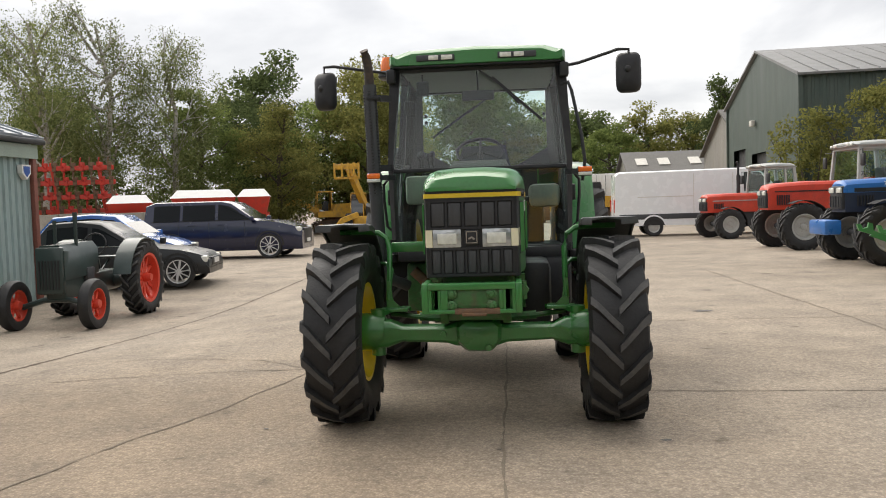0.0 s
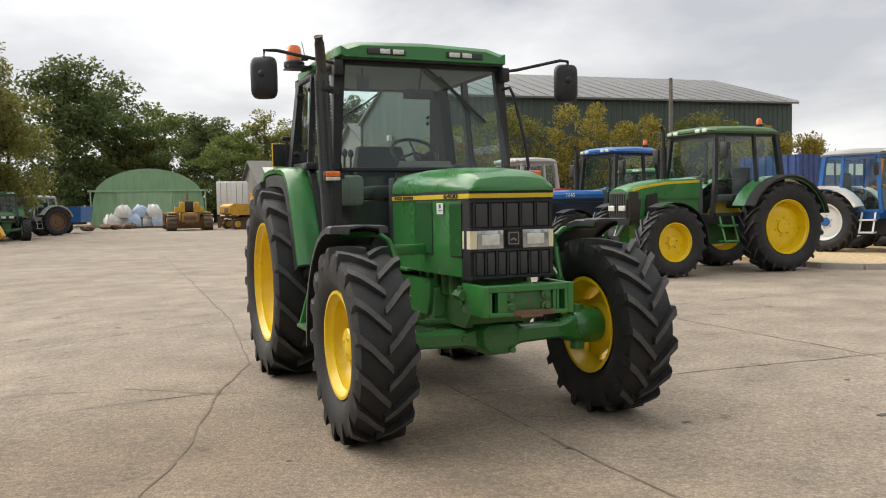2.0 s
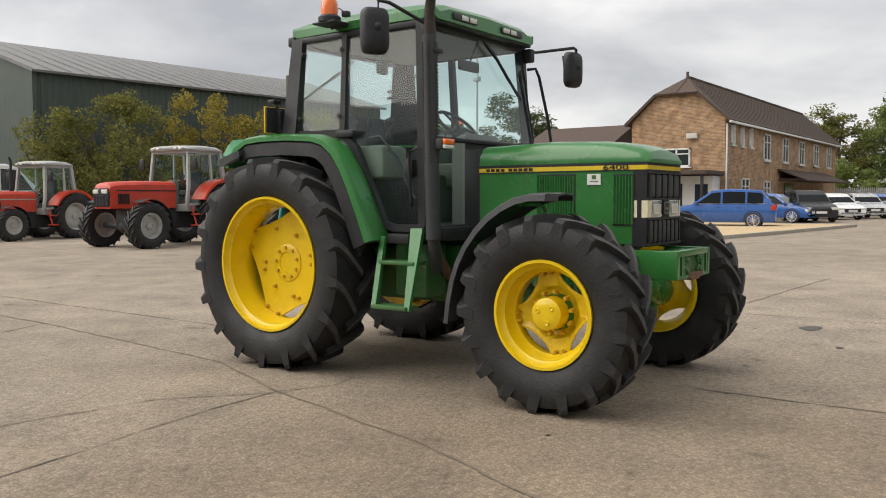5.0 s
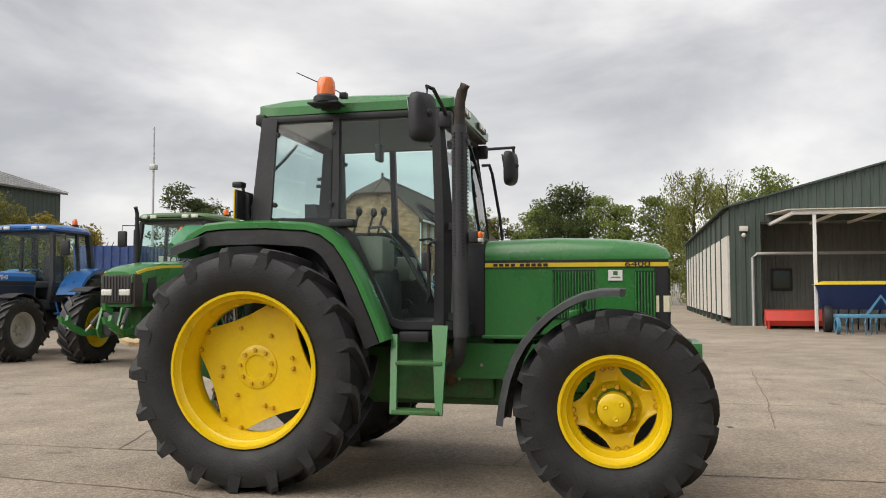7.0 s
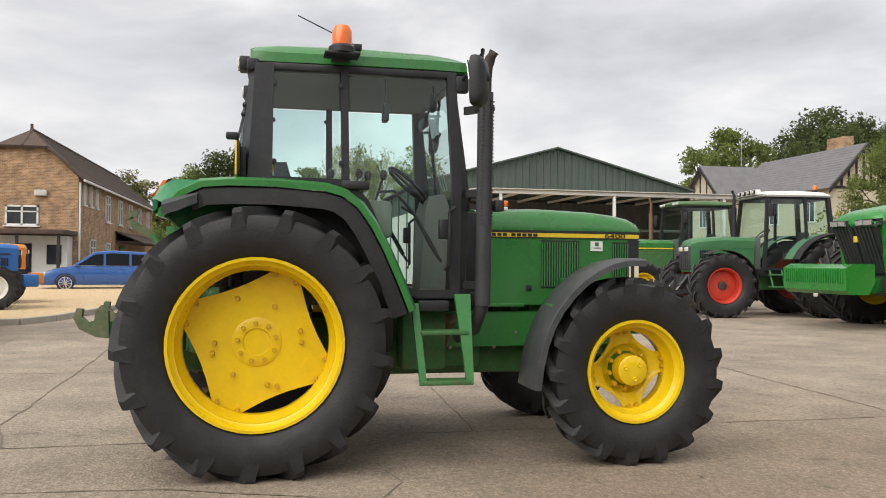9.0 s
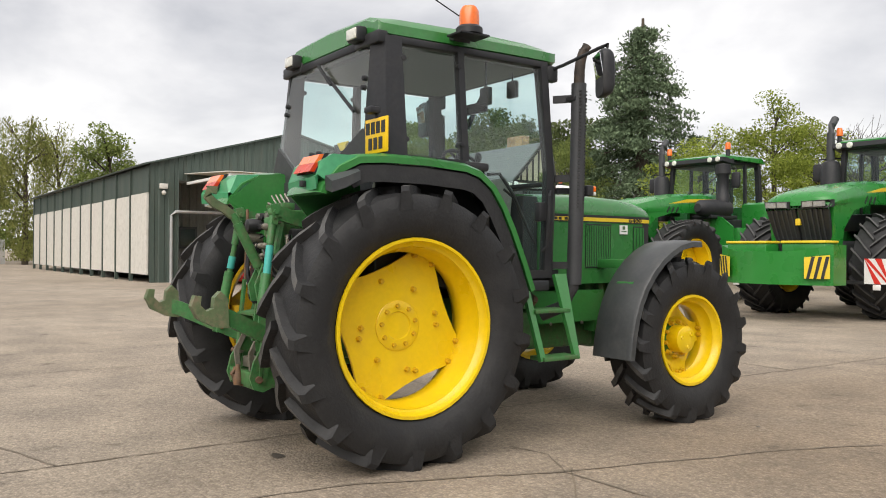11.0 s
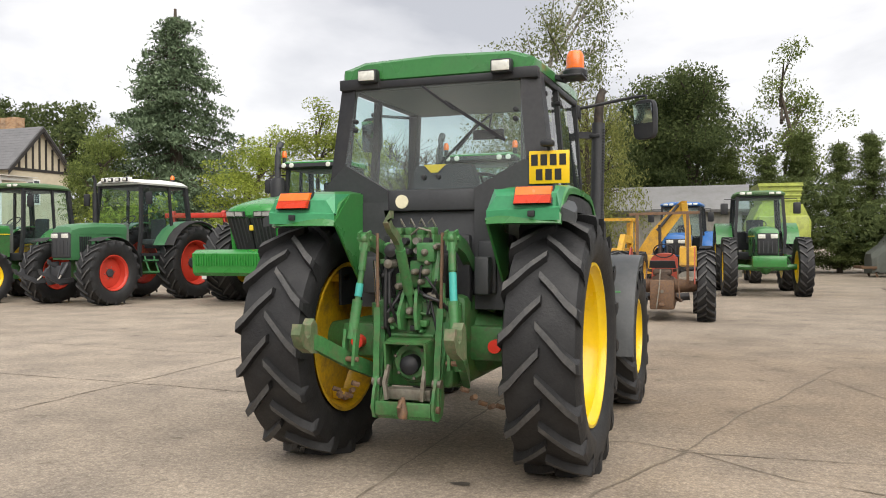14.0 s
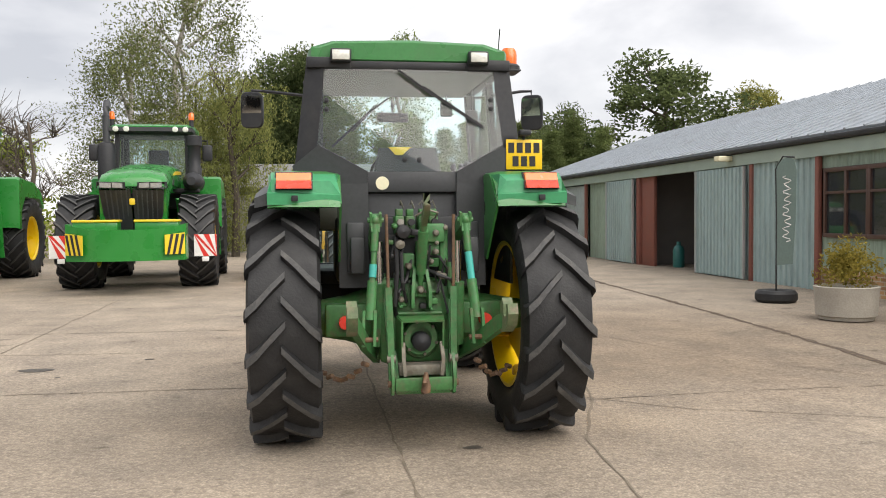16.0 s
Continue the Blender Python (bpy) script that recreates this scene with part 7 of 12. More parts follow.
def gable_house(name, label, x0, x1, y0, y1, eave, ridge, along, wall, roof, over=0.3):
    H = thing(name, pose(0, 0, 0), label, "building")
    bm = B()
    if along == "x":
        m_ = (y0 + y1) / 2
        prism(bm, [(y0, 0), (y1, 0), (y1, eave), (m_, ridge), (y0, eave)], "x", x0, x1)
        part("wall", bm, wall, H, smooth=False)
        bm = B()
        slope(bm, (x0 - over, y0 - over, eave - 0.12), (x1 + over, y0 - over, eave - 0.12), (x1 + over, m_, ridge + 0.12), (x0 - over, m_, ridge + 0.12), 0.12)
        slope(bm, (x0 - over, y1 + over, eave - 0.12), (x1 + over, y1 + over, eave - 0.12), (x1 + over, m_, ridge + 0.12), (x0 - over, m_, ridge + 0.12), 0.12)
    else:
        m_ = (x0 + x1) / 2
        prism(bm, [(x0, 0), (x1, 0), (x1, eave), (m_, ridge), (x0, eave)], "y", y0, y1)
        part("wall", bm, wall, H, smooth=False)
        bm = B()
        slope(bm, (x0 - over, y0 - over, eave - 0.12), (x0 - over, y1 + over, eave - 0.12), (m_, y1 + over, ridge + 0.12), (m_, y0 - over, ridge + 0.12), 0.12)
        slope(bm, (x1 + over, y0 - over, eave - 0.12), (x1 + over, y1 + over, eave - 0.12), (m_, y1 + over, ridge + 0.12), (m_, y0 - over, ridge + 0.12), 0.12)
    part("roof", bm, roof, H, smooth=False)
    return H


# -- house with timbered gables beyond the canopy barn
def timbered_house():
    H = thing("timbered_house", pose(45.5, -40.4, 0, 0, 0, 0), "cream house with black timbered gables and grey slate roof", "building")
    def wing(x0, x1, y0, y1, eave, ridge, along):
        bm = B()
        ov = 0.4
        if along == "x":
            m_ = (y0 + y1) / 2
            prism(bm, [(y0, 0), (y1, 0), (y1, eave), (m_, ridge), (y0, eave)], "x", x0, x1)
            part("wall", bm, M_RENDER, H, smooth=False)
            bm = B()
            for ye in (y0 - ov, y1 + ov):
                slope(bm, (x0 - ov, ye, eave - 0.3), (x1 + ov, ye, eave - 0.3), (x1 + ov, m_, ridge + 0.1), (x0 - ov, m_, ridge + 0.1), 0.12)
            part("roof", bm, M_SLATE, H, smooth=False)
            bm = B()
            for k in range(14):
                f = (k + 1) / 15
                box(bm, x0 - ov, x1 + ov, (y1 + ov) * (1 - f) + m_ * f - 0.02, (y1 + ov) * (1 - f) + m_ * f + 0.02, (eave - 0.3) * (1 - f) + (ridge + 0.1) * f + 0.05, (eave - 0.3) * (1 - f) + (ridge + 0.1) * f + 0.085)
            tagged(part("slate_course", bm, M_SLATE, H, smooth=False), kind="stuff")
            bm = B()
            for k in range(9):
                y = y0 + 0.3 + (y1 - y0 - 0.6) * k / 8
                zt = eave + (ridge - eave) * (1 - abs(y - m_) / ((y1 - y0) / 2))
                box(bm, x0 - 0.05, x0, y - 0.08, y + 0.08, eave - 0.1, max(eave, zt - 0.1))
            box(bm, x0 - 0.06, x0, y0, y1, eave - 0.25, eave - 0.05)
            part("gable_timber", bm, M_TIMBER, H, smooth=False)
            bm = B()
            for ye in (y0 - ov, y1 + ov):
                plate(bm, [(x0 - ov - 0.04, ye, eave - 0.35), (x0 - ov - 0.04, m_, ridge + 0.05), (x0 - ov - 0.04, m_, ridge - 0.25), (x0 - ov - 0.04, ye, eave - 0.65)], 0.06)
            part("barge_board", bm, M_TIMBER, H, smooth=False)
        else:
            m_ = (x0 + x1) / 2
            prism(bm, [(x0, 0), (x1, 0), (x1, eave), (m_, ridge), (x0, eave)], "y", y0, y1)
            part("wall", bm, M_RENDER, H, smooth=False)
            bm = B()
            for xe in (x0 - ov, x1 + ov):
                slope(bm, (xe, y0, eave - 0.3), (xe, y1 + ov, eave - 0.3), (m_, y1 + ov, ridge + 0.1), (m_, y0, ridge + 0.1), 0.12)
            part("roof", bm, M_SLATE, H, smooth=False)
            bm = B()
            for k in range(6):
                x = x0 + 0.3 + (x1 - x0 - 0.6) * k / 5
                zt = eave + (ridge - eave) * (1 - abs(x - m_) / ((x1 - x0) / 2))
                box(bm, x - 0.08, x + 0.08, y1, y1 + 0.05, eave - 0.1, max(eave, zt - 0.1))
            box(bm, x0, x1, y1, y1 + 0.06, eave - 0.25, eave - 0.05)
            part("gable_timber", bm, M_TIMBER, H, smooth=False)
            bm = B()
            for xe in (x0 - ov, x1 + ov):
                plate(bm, [(xe, y1 + ov + 0.04, eave - 0.35), (m_, y1 + ov + 0.04, ridge + 0.05), (m_, y1 + ov + 0.04, ridge - 0.25), (xe, y1 + ov + 0.04, eave - 0.65)], 0.06)
            part("barge_board", bm, M_TIMBER, H, smooth=False)
    wing(0.4, 12.5, -2.7, 2.7, 7.0, 9.9, "x")
    wing(11.5, 17.5, -3.0, 4.6, 7.0, 9.7, "y")
    bm = B()
    box(bm, 3.2, 5.2, -1.4, -0.6, 8.6, 11.0, 0.02)
    part("chimney", bm, M_BRICK, H, smooth=False)
    for x, y, f in ((2.6, 2.72, 0), (7.0, 2.72, 0), (14.5, 4.62, 0), (0.38, 0.6, 90)):
        bm = B()
        box(bm, -0.6, 0.6, -0.03, 0.05, 4.4, 6.2)
        wi = part("window", bm, M_WHITE, H, smooth=False)
        wi.matrix_basis = pose(x, y, 0, 0, 0, f)
        bm = B()
        box(bm, -0.5, -0.05, 0.05, 0.06, 4.5, 6.1)
        box(bm, 0.05, 0.5, 0.05, 0.06, 4.5, 6.1)
        part("pane", bm, M_PANE, wi, smooth=False)
    bm = B()
    tube(bm, [(14.5, 1.0, 9.6), (14.5, 1.0, 12.6)], 0.03, 6)
    tube(bm, [(13.9, 1.0, 12.4), (15.1, 1.0, 12.4)], 0.02, 6)
    part("aerial", bm, M_GALV, H)
    return H


timbered_house()

# -- arched hut, stone barn and low shed far back
hut = thing("arched_hut", pose(1.6, 70.5, 0), "pale green arched steel hut", "building")
bm = B()
half_r = [(4.75 * math.cos(radians(a)), 0.0 + 4.9 * math.sin(radians(a))) for a in range(0, 181, 9)]
pts = [(x, max(z, 0) if abs(x) > 4.6 else z) for x, z in half_r]
pts = [(x, z * 0.62 + 2.0 * min(1.0, (4.76 - abs(x)) * 3)) for x, z in half_r]
prism(bm, [(4.76, 0)] + pts + [(-4.76, 0)], "y", 0, 14)
part("shell", bm, M_HUTGREEN, hut, smooth=False)
bm = B()
box(bm, -2.4, 1.9, -0.06, 0.0, 0.05, 3.1)
part("hut_door", bm, M_HUTDOOR, hut)
bm = B()
box(bm, -4.9, 4.9, -0.15, 0.0, 3.05, 3.2)
for x in (-4.7, -2.5, 2.0, 4.7):
    box(bm, x - 0.06, x + 0.06, -0.12, 0.0, 0, 3.1)
part("hut_frame", bm, M_HUTDOOR, hut, smooth=False)
sb = gable_house("stone_barn", "grey weathered barn with gabled end", 14.5, 26.0, 46.2, 57.6, 4.6, 7.2, "x", M_OLDBOARD, M_ASBESTOS)
ls = gable_house("low_shed", "low shed with old sheet roof and stained walls", 9.6, 24.0, 61.5, 70.3, 3.4, 5.3, "x", M_OLDBOARD, M_ASBESTOS)
for x in (10.3, 12.1, 14.6):
    part("roof_light", plate(B(), [(x, 63.0, 4.24), (x + 0.9, 63.0, 4.24), (x + 0.9, 64.3, 4.82), (x, 64.3, 4.82)], 0.06), M_PALE, ls, smooth=False)
# blue container behind the parked tractors
bc = thing("container", pose(19.3, 15.2, 0, 0, 0, 8), "blue ribbed steel shipping container", "container")
M_CONTBLUE = paint("container_blue", (0.025, 0.06, 0.20), 0.5, vary=0.2, dirt=(0.2, 0.2, 0.2), dirt_amt=0.2)
bm = B()
corrugated(bm, (0, 0), (6, 0), 0.15, 2.9, 0.28, 0.04)
corrugated(bm, (0, 2.4), (0, 0), 0.15, 2.9, 0.28, 0.04)
box(bm, 0.06, 6, 0.06, 2.4, 0.0, 2.85)
part("body", bm, M_CONTBLUE, bc, smooth=False)
bm = B()
for k in range(4):
    box(bm, 1.4 + 0.55 * k, 1.8 + 0.55 * k, -0.05, -0.03, 2.2, 2.6)
part("lettering_bar", bm, M_WHITE, bc, smooth=False)

# -- low concrete wall in front of the red implements
bm = B()
for k in range(7):
    f = k
    box(bm, -29.0 + 2.0 * f, -27.04 + 2.0 * f, 27.0, 27.25, 0.0, 1.55 + 0.02 * (k % 3), 0.02)
solid("wall", bm, M_WALLC, "low grey concrete panel wall with stains", "wall", kind="structure")

# -- kerbed gravel island
isl = thing("gravel_island", pose(0, 0, 0), "raised gravel island with stone kerb", "kerb", kind="structure")
edge = [(11.3, 8.6), (11.2, 6.6), (11.6, 5.9), (12.6, 5.5), (15.0, 5.2), (24.0, 4.2), (34.0, 3.2)]
bm = B()
prism(bm, edge + [(34.0, 12.0), (24.0, 13.5), (14.0, 12.5), (11.8, 10.6)], "z", -0.02, 0.10)
part("gravel", bm, M_GRAVEL, isl, smooth=False)
for (x0, y0), (x1, y1) in zip(edge, edge[1:]):
    L = math.hypot(x1 - x0, y1 - y0)
    n = max(1, round(L / 0.92))
    q = math.degrees(math.atan2(y1 - y0, x1 - x0))
    bm = box(B(), 0.0, L / n - 0.012, -0.07, 0.07, -0.05, 0.125, 0.015)
    me = link_mesh("kerb_stone", bm, M_KERB)
    for k in range(n):
        f = k / n
        share("kerb_stone", me, isl, pose(x0 + (x1 - x0) * f, y0 + (y1 - y0) * f, 0, 0, 0, q))

# -- palisade fence by the car park
fe = thing("palisade_fence", pose(72.0, 0, 0), "grey galvanised palisade fence", "fence", kind="structure")
pale = link_mesh("pale", prism(B(), [(-0.05, 0), (0.05, 0), (0.05, 1.95), (0.0, 2.1), (-0.05, 1.95)], "x", -0.02, 0.02), M_GALV)
for k in range(170):
    share("pale", pale, fe, pose(0, -5.2 + 0.155 * k, 0))
for z in (0.4, 1.6):
    bm = B()
    box(bm, 0.02, 0.07, -5.3, 21.2, z - 0.03, z + 0.03)
    part("rail", bm, M_GALV, fe)

# -- masts and poles
def pole_thing(name, x, y, h, r, label, mat_, bits=True):
    P = thing(name, pose(x, y, 0), label, "pole")
    part("shaft", tube(B(), [(0, 0, 0), (0, 0, h * 0.5), (0, 0, h)], r, 10, r * 0.6), mat_, P)
    return P


M_POLE = paint("weathered_pole", (0.17, 0.15, 0.12), 0.9, vary=0.3, scale=6)
pole_thing("utility_pole", 21.5, 24.8, 6.9, 0.14, "weathered wooden utility pole", M_POLE)
ms = pole_thing("radio_mast", 66.2, 44.4, 17.4, 0.14, "thin grey radio mast", M_GALV)
part("mast_fitting", box(B(), -0.3, 0.3, -0.3, 0.3, 13.2, 13.7, 0.05), M_GALV, ms)


# ---- other tractors ----
M_BLUE = paint("tractor_blue", (0.018, 0.135, 0.42), 0.35, vary=0.15, coat=0.2, dirt=(0.10, 0.12, 0.14), dirt_amt=0.3)
M_FORDBLUE = paint("ford_blue", (0.02, 0.13, 0.40), 0.4, vary=0.15, dirt=(0.12, 0.12, 0.12), dirt_amt=0.3)
M_MFRED = paint("tractor_red", (0.58, 0.052, 0.025), 0.38, vary=0.15, coat=0.15, dirt=(0.2, 0.06, 0.04), dirt_amt=0.4)
M_ORANGE = paint("tractor_orange", (0.70, 0.22, 0.02), 0.45, vary=0.15, dirt=(0.3, 0.16, 0.06), dirt_amt=0.4)
M_FENDT = paint("pale_tractor_green", (0.05, 0.17, 0.07), 0.4, vary=0.15, coat=0.15)
M_BIGGREEN = paint("bright_tractor_green", (0.018, 0.20, 0.03), 0.3, vary=0.1, coat=0.3)
M_GREYCAB = paint("grey_cab", (0.36, 0.37, 0.36), 0.5, vary=0.12)
M_SILVER = paint("silver_rim", (0.42, 0.42, 0.40), 0.5, metal=0.2, vary=0.15, dirt=(0.2, 0.17, 0.13), dirt_amt=0.4)
M_REDRIM = paint("red_rim", (0.50, 0.045, 0.025), 0.45, vary=0.15)
M_DULLROOF = paint("dull_olive_green", (0.075, 0.155, 0.062), 0.6, vary=0.2, scale=4, dirt=(0.14, 0.15, 0.09), dirt_amt=0.5)
M_DIGGER = paint("digger_yellow", (0.56, 0.315, 0.03), 0.55, vary=0.22, scale=3, dirt=(0.22, 0.13, 0.06), dirt_amt=0.75)


M_BROWNGRILLE = paint("brown_grille", (0.040, 0.031, 0.026), 0.6, vary=0.2)
M_NAVY = paint("dark_navy_panel", (0.012, 0.020, 0.045), 0.5, vary=0.2)
M_GUARD = paint("matt_black_mudguard", (0.018, 0.018, 0.019), 0.8, vary=0.25, scale=4, bump=0.1, dirt=(0.05, 0.045, 0.04), dirt_amt=0.3)


def tractor(name, label, m, wb=2.6, Rr=0.85, wr=0.48, Rf=0.66, wf=0.40, tr=0.90, tf=0.88, hood=M_GREEN, hw=0.36, hz=1.72, hl=1.0, nose=0.05, roof=M_GREEN, posts=M_BLACK, fender=M_GREEN, fr_rim=M_YELLOW, rr_rim=M_YELLOW, stripe=M_STRIPE, chw=0.72, cz=2.75, cy0=None, cy1=None, beacon=True, weight=None, exhaust="side", mirrors=True, linkage=False, wide_stripe=False, group="parked tractors", front_lobe="round", hood_base=1.0, cab=True, grille=M_BLACK, bare=False, lip=False, guards=True, modern=False, hub=None, panel=None, lamps=0):
    """A tractor with its front to -y; hl is how far the bonnet reaches past the front axle's line."""
    T = thing(name, m, label, "tractor", group)
    yr, yf = wb / 2, -wb / 2
    for s in (-1, 1):
        wheel(T, s * tr, yr, Rr, wr, Rr * 0.60, 20, "round", 0.03, rr_rim, rr_rim, spin=17 * s, name="rear_wheel", m_hub=hub)
        wheel(T, s * tf, yf, Rf, wf, Rf * 0.54, 18, front_lobe, 0.02, fr_rim, fr_rim, spin=9 * s, name="front_wheel", m_hub=hub)
    zr, zf = Rr - 0.02, Rf - 0.02
    bm = B()
    box(bm, -0.22, 0.22, yf - 0.1, yr + 0.35, zf - 0.12, zf + 0.42, 0.03)
    ar = 0.20 if not bare else 0.13
    lathe(bm, [(0.0, -tr + 0.1), (ar * 0.6, -tr + 0.1), (ar, -0.3), (ar, 0.3), (ar * 0.6, tr - 0.1), (0.0, tr - 0.1)], 16, "x", (0, yr, zr))
    part("transmission", bm, M_GREEN_WORN if fender in (M_GREEN, M_BIGGREEN, M_FENDT) else M_RUST if bare else M_GREYBLACK, T)
    bm = B()
    tube(bm, [(-tf + 0.15, yf, zf), (0, yf, zf - 0.05), (tf - 0.15, yf, zf)], 0.08, 10)
    ball(bm, (0, yf, zf - 0.05), 0.16, 12)
    part("front_axle", bm, hood if hood in (M_GREEN, M_BIGGREEN, M_FENDT) else M_GREYBLACK, T)
    y1 = yf - hl * 0.45
    c0 = yf + hl * 0.95 if cy0 is None else cy0
    c1 = yr + 0.15 if cy1 is None else cy1
    # bonnet
    zb = hz - 0.28
    def ring(y, w, zt, zl):
        return [(-w, y, zl), (-w, y, zt - 0.10), (-w + 0.06, y, zt - 0.03), (-w * 0.4, y, zt), (w * 0.4, y, zt), (w - 0.06, y, zt - 0.03), (w, y, zt - 0.10), (w, y, zl)]
    rings = [ring(c0, hw + 0.02, hz, zb), ring((c0 + y1) / 2, hw, hz + 0.01, zb), ring(y1 + 0.22, hw * 0.96, hz - nose * 0.6, zb), ring(y1 + 0.05, hw * 0.90, hz - nose * 1.4, zb), ring(y1, hw * 0.84, hz - nose * 2 - 0.05, zb)]
    top = zb + 0.01
    if modern:
        top = hz - 0.40
        sweep = [(c0, hw + 0.05, hz), ((c0 + y1) / 2, hw + 0.02, hz - 0.035), (y1 + 0.34, hw * 0.99, hz - 0.10), (y1 + 0.10, hw * 0.94, hz - 0.165), (y1 - 0.02, hw * 0.86, hz - 0.22)]
        rings = [ring(y, w, z, hz - 0.42) for y, w, z in sweep]
        for s in (-1, 1):
            part("stripe", bar(B(), [(s * (w - 0.012), y, z - 0.085) for y, w, z in sweep[:4]], 0.03, 0.05), stripe, T)
            part("side_vent", prism(B(), [(y1 + 0.36, hood_base + 0.10), (y1 + 0.66, hood_base + 0.10), (y1 + 0.66, hz - 0.30), (y1 + 0.40, hz - 0.34)], "x", s * (hw - 0.05), s * (hw + 0.012)), M_DARK, T)
    part("bonnet", loft(B(), rings), hood, T)
    bm = B()
    rows = [(c0, hw + 0.005), ((c0 + y1) / 2, hw - 0.012), (y1 + 0.2, hw * 0.93), (y1 + 0.03, hw * 0.88)]
    prism(bm, [(-w, y) for y, w in rows] + [(w, y) for y, w in reversed(rows)], "z", hood_base, top)
    part("side_panel", bm, panel or hood, T)
    if stripe is not None and not modern:
        bm = B()
        d = 0.08 if wide_stripe else 0.032
        rows2 = [(y, w + 0.022 - 0.01 * (i > 1)) for i, (y, w) in enumerate(rows)]
        prism(bm, [(-w, y) for y, w in rows2[:3]] + [(w, y) for y, w in reversed(rows2[:3])], "z", zb + 0.01, zb + 0.01 + d)
        part("stripe", bm, stripe, T)
    bm = B()
    zg = hz - 0.27 if modern else hz - nose * 2 - 0.10
    box(bm, -hw * 0.84, hw * 0.84, y1 - 0.03, y1 + 0.1, hood_base + 0.05, zg, 0.03)
    if modern:
        for s in (-1, 1):
            prism(bm, [(y1 + 0.02, hood_base), (y1 + 0.24, hood_base), (y1 + 0.30, zg - 0.02), (y1 + 0.02, zg)], "x", s * hw * 0.80, s * (hw * 0.95 + 0.006))
    part("grille", bm, grille, T)
    bars = 9 if modern else 5
    for k in range(bars):
        x = -hw * 0.70 + hw * 1.40 * k / (bars - 1)
        bm = B()
        box(bm, x - 0.012, x + 0.012, y1 - 0.045, y1 - 0.02, hood_base + 0.10, zg - 0.04 if modern else hz - nose * 2 - 0.3)
        part("grille_bar", bm, M_GREYBLACK, T)
    for s in (-1, 1):
        bm = B()
        zl = hood_base + 0.20 if modern else hz - nose * 2 - 0.24
        box(bm, s * hw * 0.20, s * hw * 0.80, y1 - 0.058, y1 - 0.02, zl, zl + 0.11, 0.015)
        part("headlight", bm, M_CLEARLENS, T)
        for k in range(0 if modern else 6):
            bm = B()
            y = y1 + 0.25 + 0.06 * k
            box(bm, s * (hw * 0.93), s * (hw + 0.008), y, y + 0.03, hood_base + 0.12, zb - 0.06)
            part("vent_slat", bm, M_BLACK, T)
    # cab
    if cab:
        zc = hz - 0.15
        bm = B()
        for s in (-1, 1):
            bar(bm, [(s * chw * 0.93, c0 + 0.05, hood_base + 0.05), (s * chw, c0 + 0.08, zc), (s * chw * 0.90, c0 + 0.16, cz - 0.18)], 0.08, 0.08)
            bar(bm, [(s * chw, (c0 + c1) / 2 + 0.25, zc - 0.1), (s * chw * 0.92, (c0 + c1) / 2 + 0.22, cz - 0.18)], 0.06, 0.06)
            bar(bm, [(s * chw, c1 + 0.02, zc), (s * chw * 0.92, c1 - 0.08, cz - 0.18)], 0.10, 0.10)
            bar(bm, [(s * chw, c0 + 0.08, hood_base + 0.1), (s * chw, (c0 + c1) / 2, hood_base + 0.1), (s * chw, (c0 + c1) / 2 + 0.3, zc), (s * chw, c1, zc)], 0.06, 0.07)
        box(bm, -chw, chw, c1 - 0.05, c1 + 0.03, zc - 0.5, zc + 0.06)
        box(bm, -chw * 0.9, chw * 0.9, c0 + 0.1, c1 - 0.05, hood_base - 0.1, hood_base + 0.1, 0.02)
        box(bm, -chw * 0.92, chw * 0.92, c0 + 0.12, c1 - 0.04, cz - 0.22, cz - 0.15)
        part("cab_frame", bm, posts, T)
        def rr(y, w, z0, z1):
            return [(-w + 0.03, y, z0), (-w, y, z0 + 0.04), (-w + 0.02, y, z1 - 0.07), (-w + 0.12, y, z1 - 0.02), (-w * 0.4, y, z1), (w * 0.4, y, z1), (w - 0.12, y, z1 - 0.02), (w - 0.02, y, z1 - 0.07), (w, y, z0 + 0.04), (w - 0.03, y, z0)]
        part("roof", loft(B(), [rr(c0 + 0.02, chw * 0.92, cz - 0.14, cz - 0.06), rr(c0 + 0.12, chw + 0.01, cz - 0.16, cz - 0.01), rr((c0 + c1) / 2, chw + 0.02, cz - 0.16, cz + 0.015), rr(c1 - 0.18, chw + 0.01, cz - 0.16, cz - 0.01), rr(c1 - 0.02, chw * 0.97, cz - 0.17, cz - 0.05), rr(c1 + 0.05, chw * 0.90, cz - 0.17, cz - 0.10)]), roof, T)
        def pane(nm, pts):
            ob = part(nm, sheet(B(), pts), M_GLASS, T, smooth=False)
            ob.visible_shadow = False
        pane("windscreen", [(-chw * 0.93, c0 + 0.08, zc), (chw * 0.93, c0 + 0.08, zc), (chw * 0.86, c0 + 0.16, cz - 0.18), (-chw * 0.86, c0 + 0.16, cz - 0.18)])
        pane("rear_window", [(-chw * 0.93, c1, zc), (chw * 0.93, c1, zc), (chw * 0.86, c1 - 0.08, cz - 0.18), (-chw * 0.86, c1 - 0.08, cz - 0.18)])
        for s in (-1, 1):
            pane("side_glass", [(s * chw, c0 + 0.1, hood_base + 0.12), (s * chw, (c0 + c1) / 2, hood_base + 0.12), (s * chw, (c0 + c1) / 2 + 0.3, zc), (s * chw, c1, zc), (s * chw * 0.91, c1 - 0.08, cz - 0.18), (s * chw * 0.89, c0 + 0.16, cz - 0.18)])
        bm = B()
        box(bm, -0.25, 0.25, c1 - 0.75, c1 - 0.3, hood_base + 0.35, hood_base + 0.5, 0.04)
        st = part("seat", bm, M_SEAT, T)
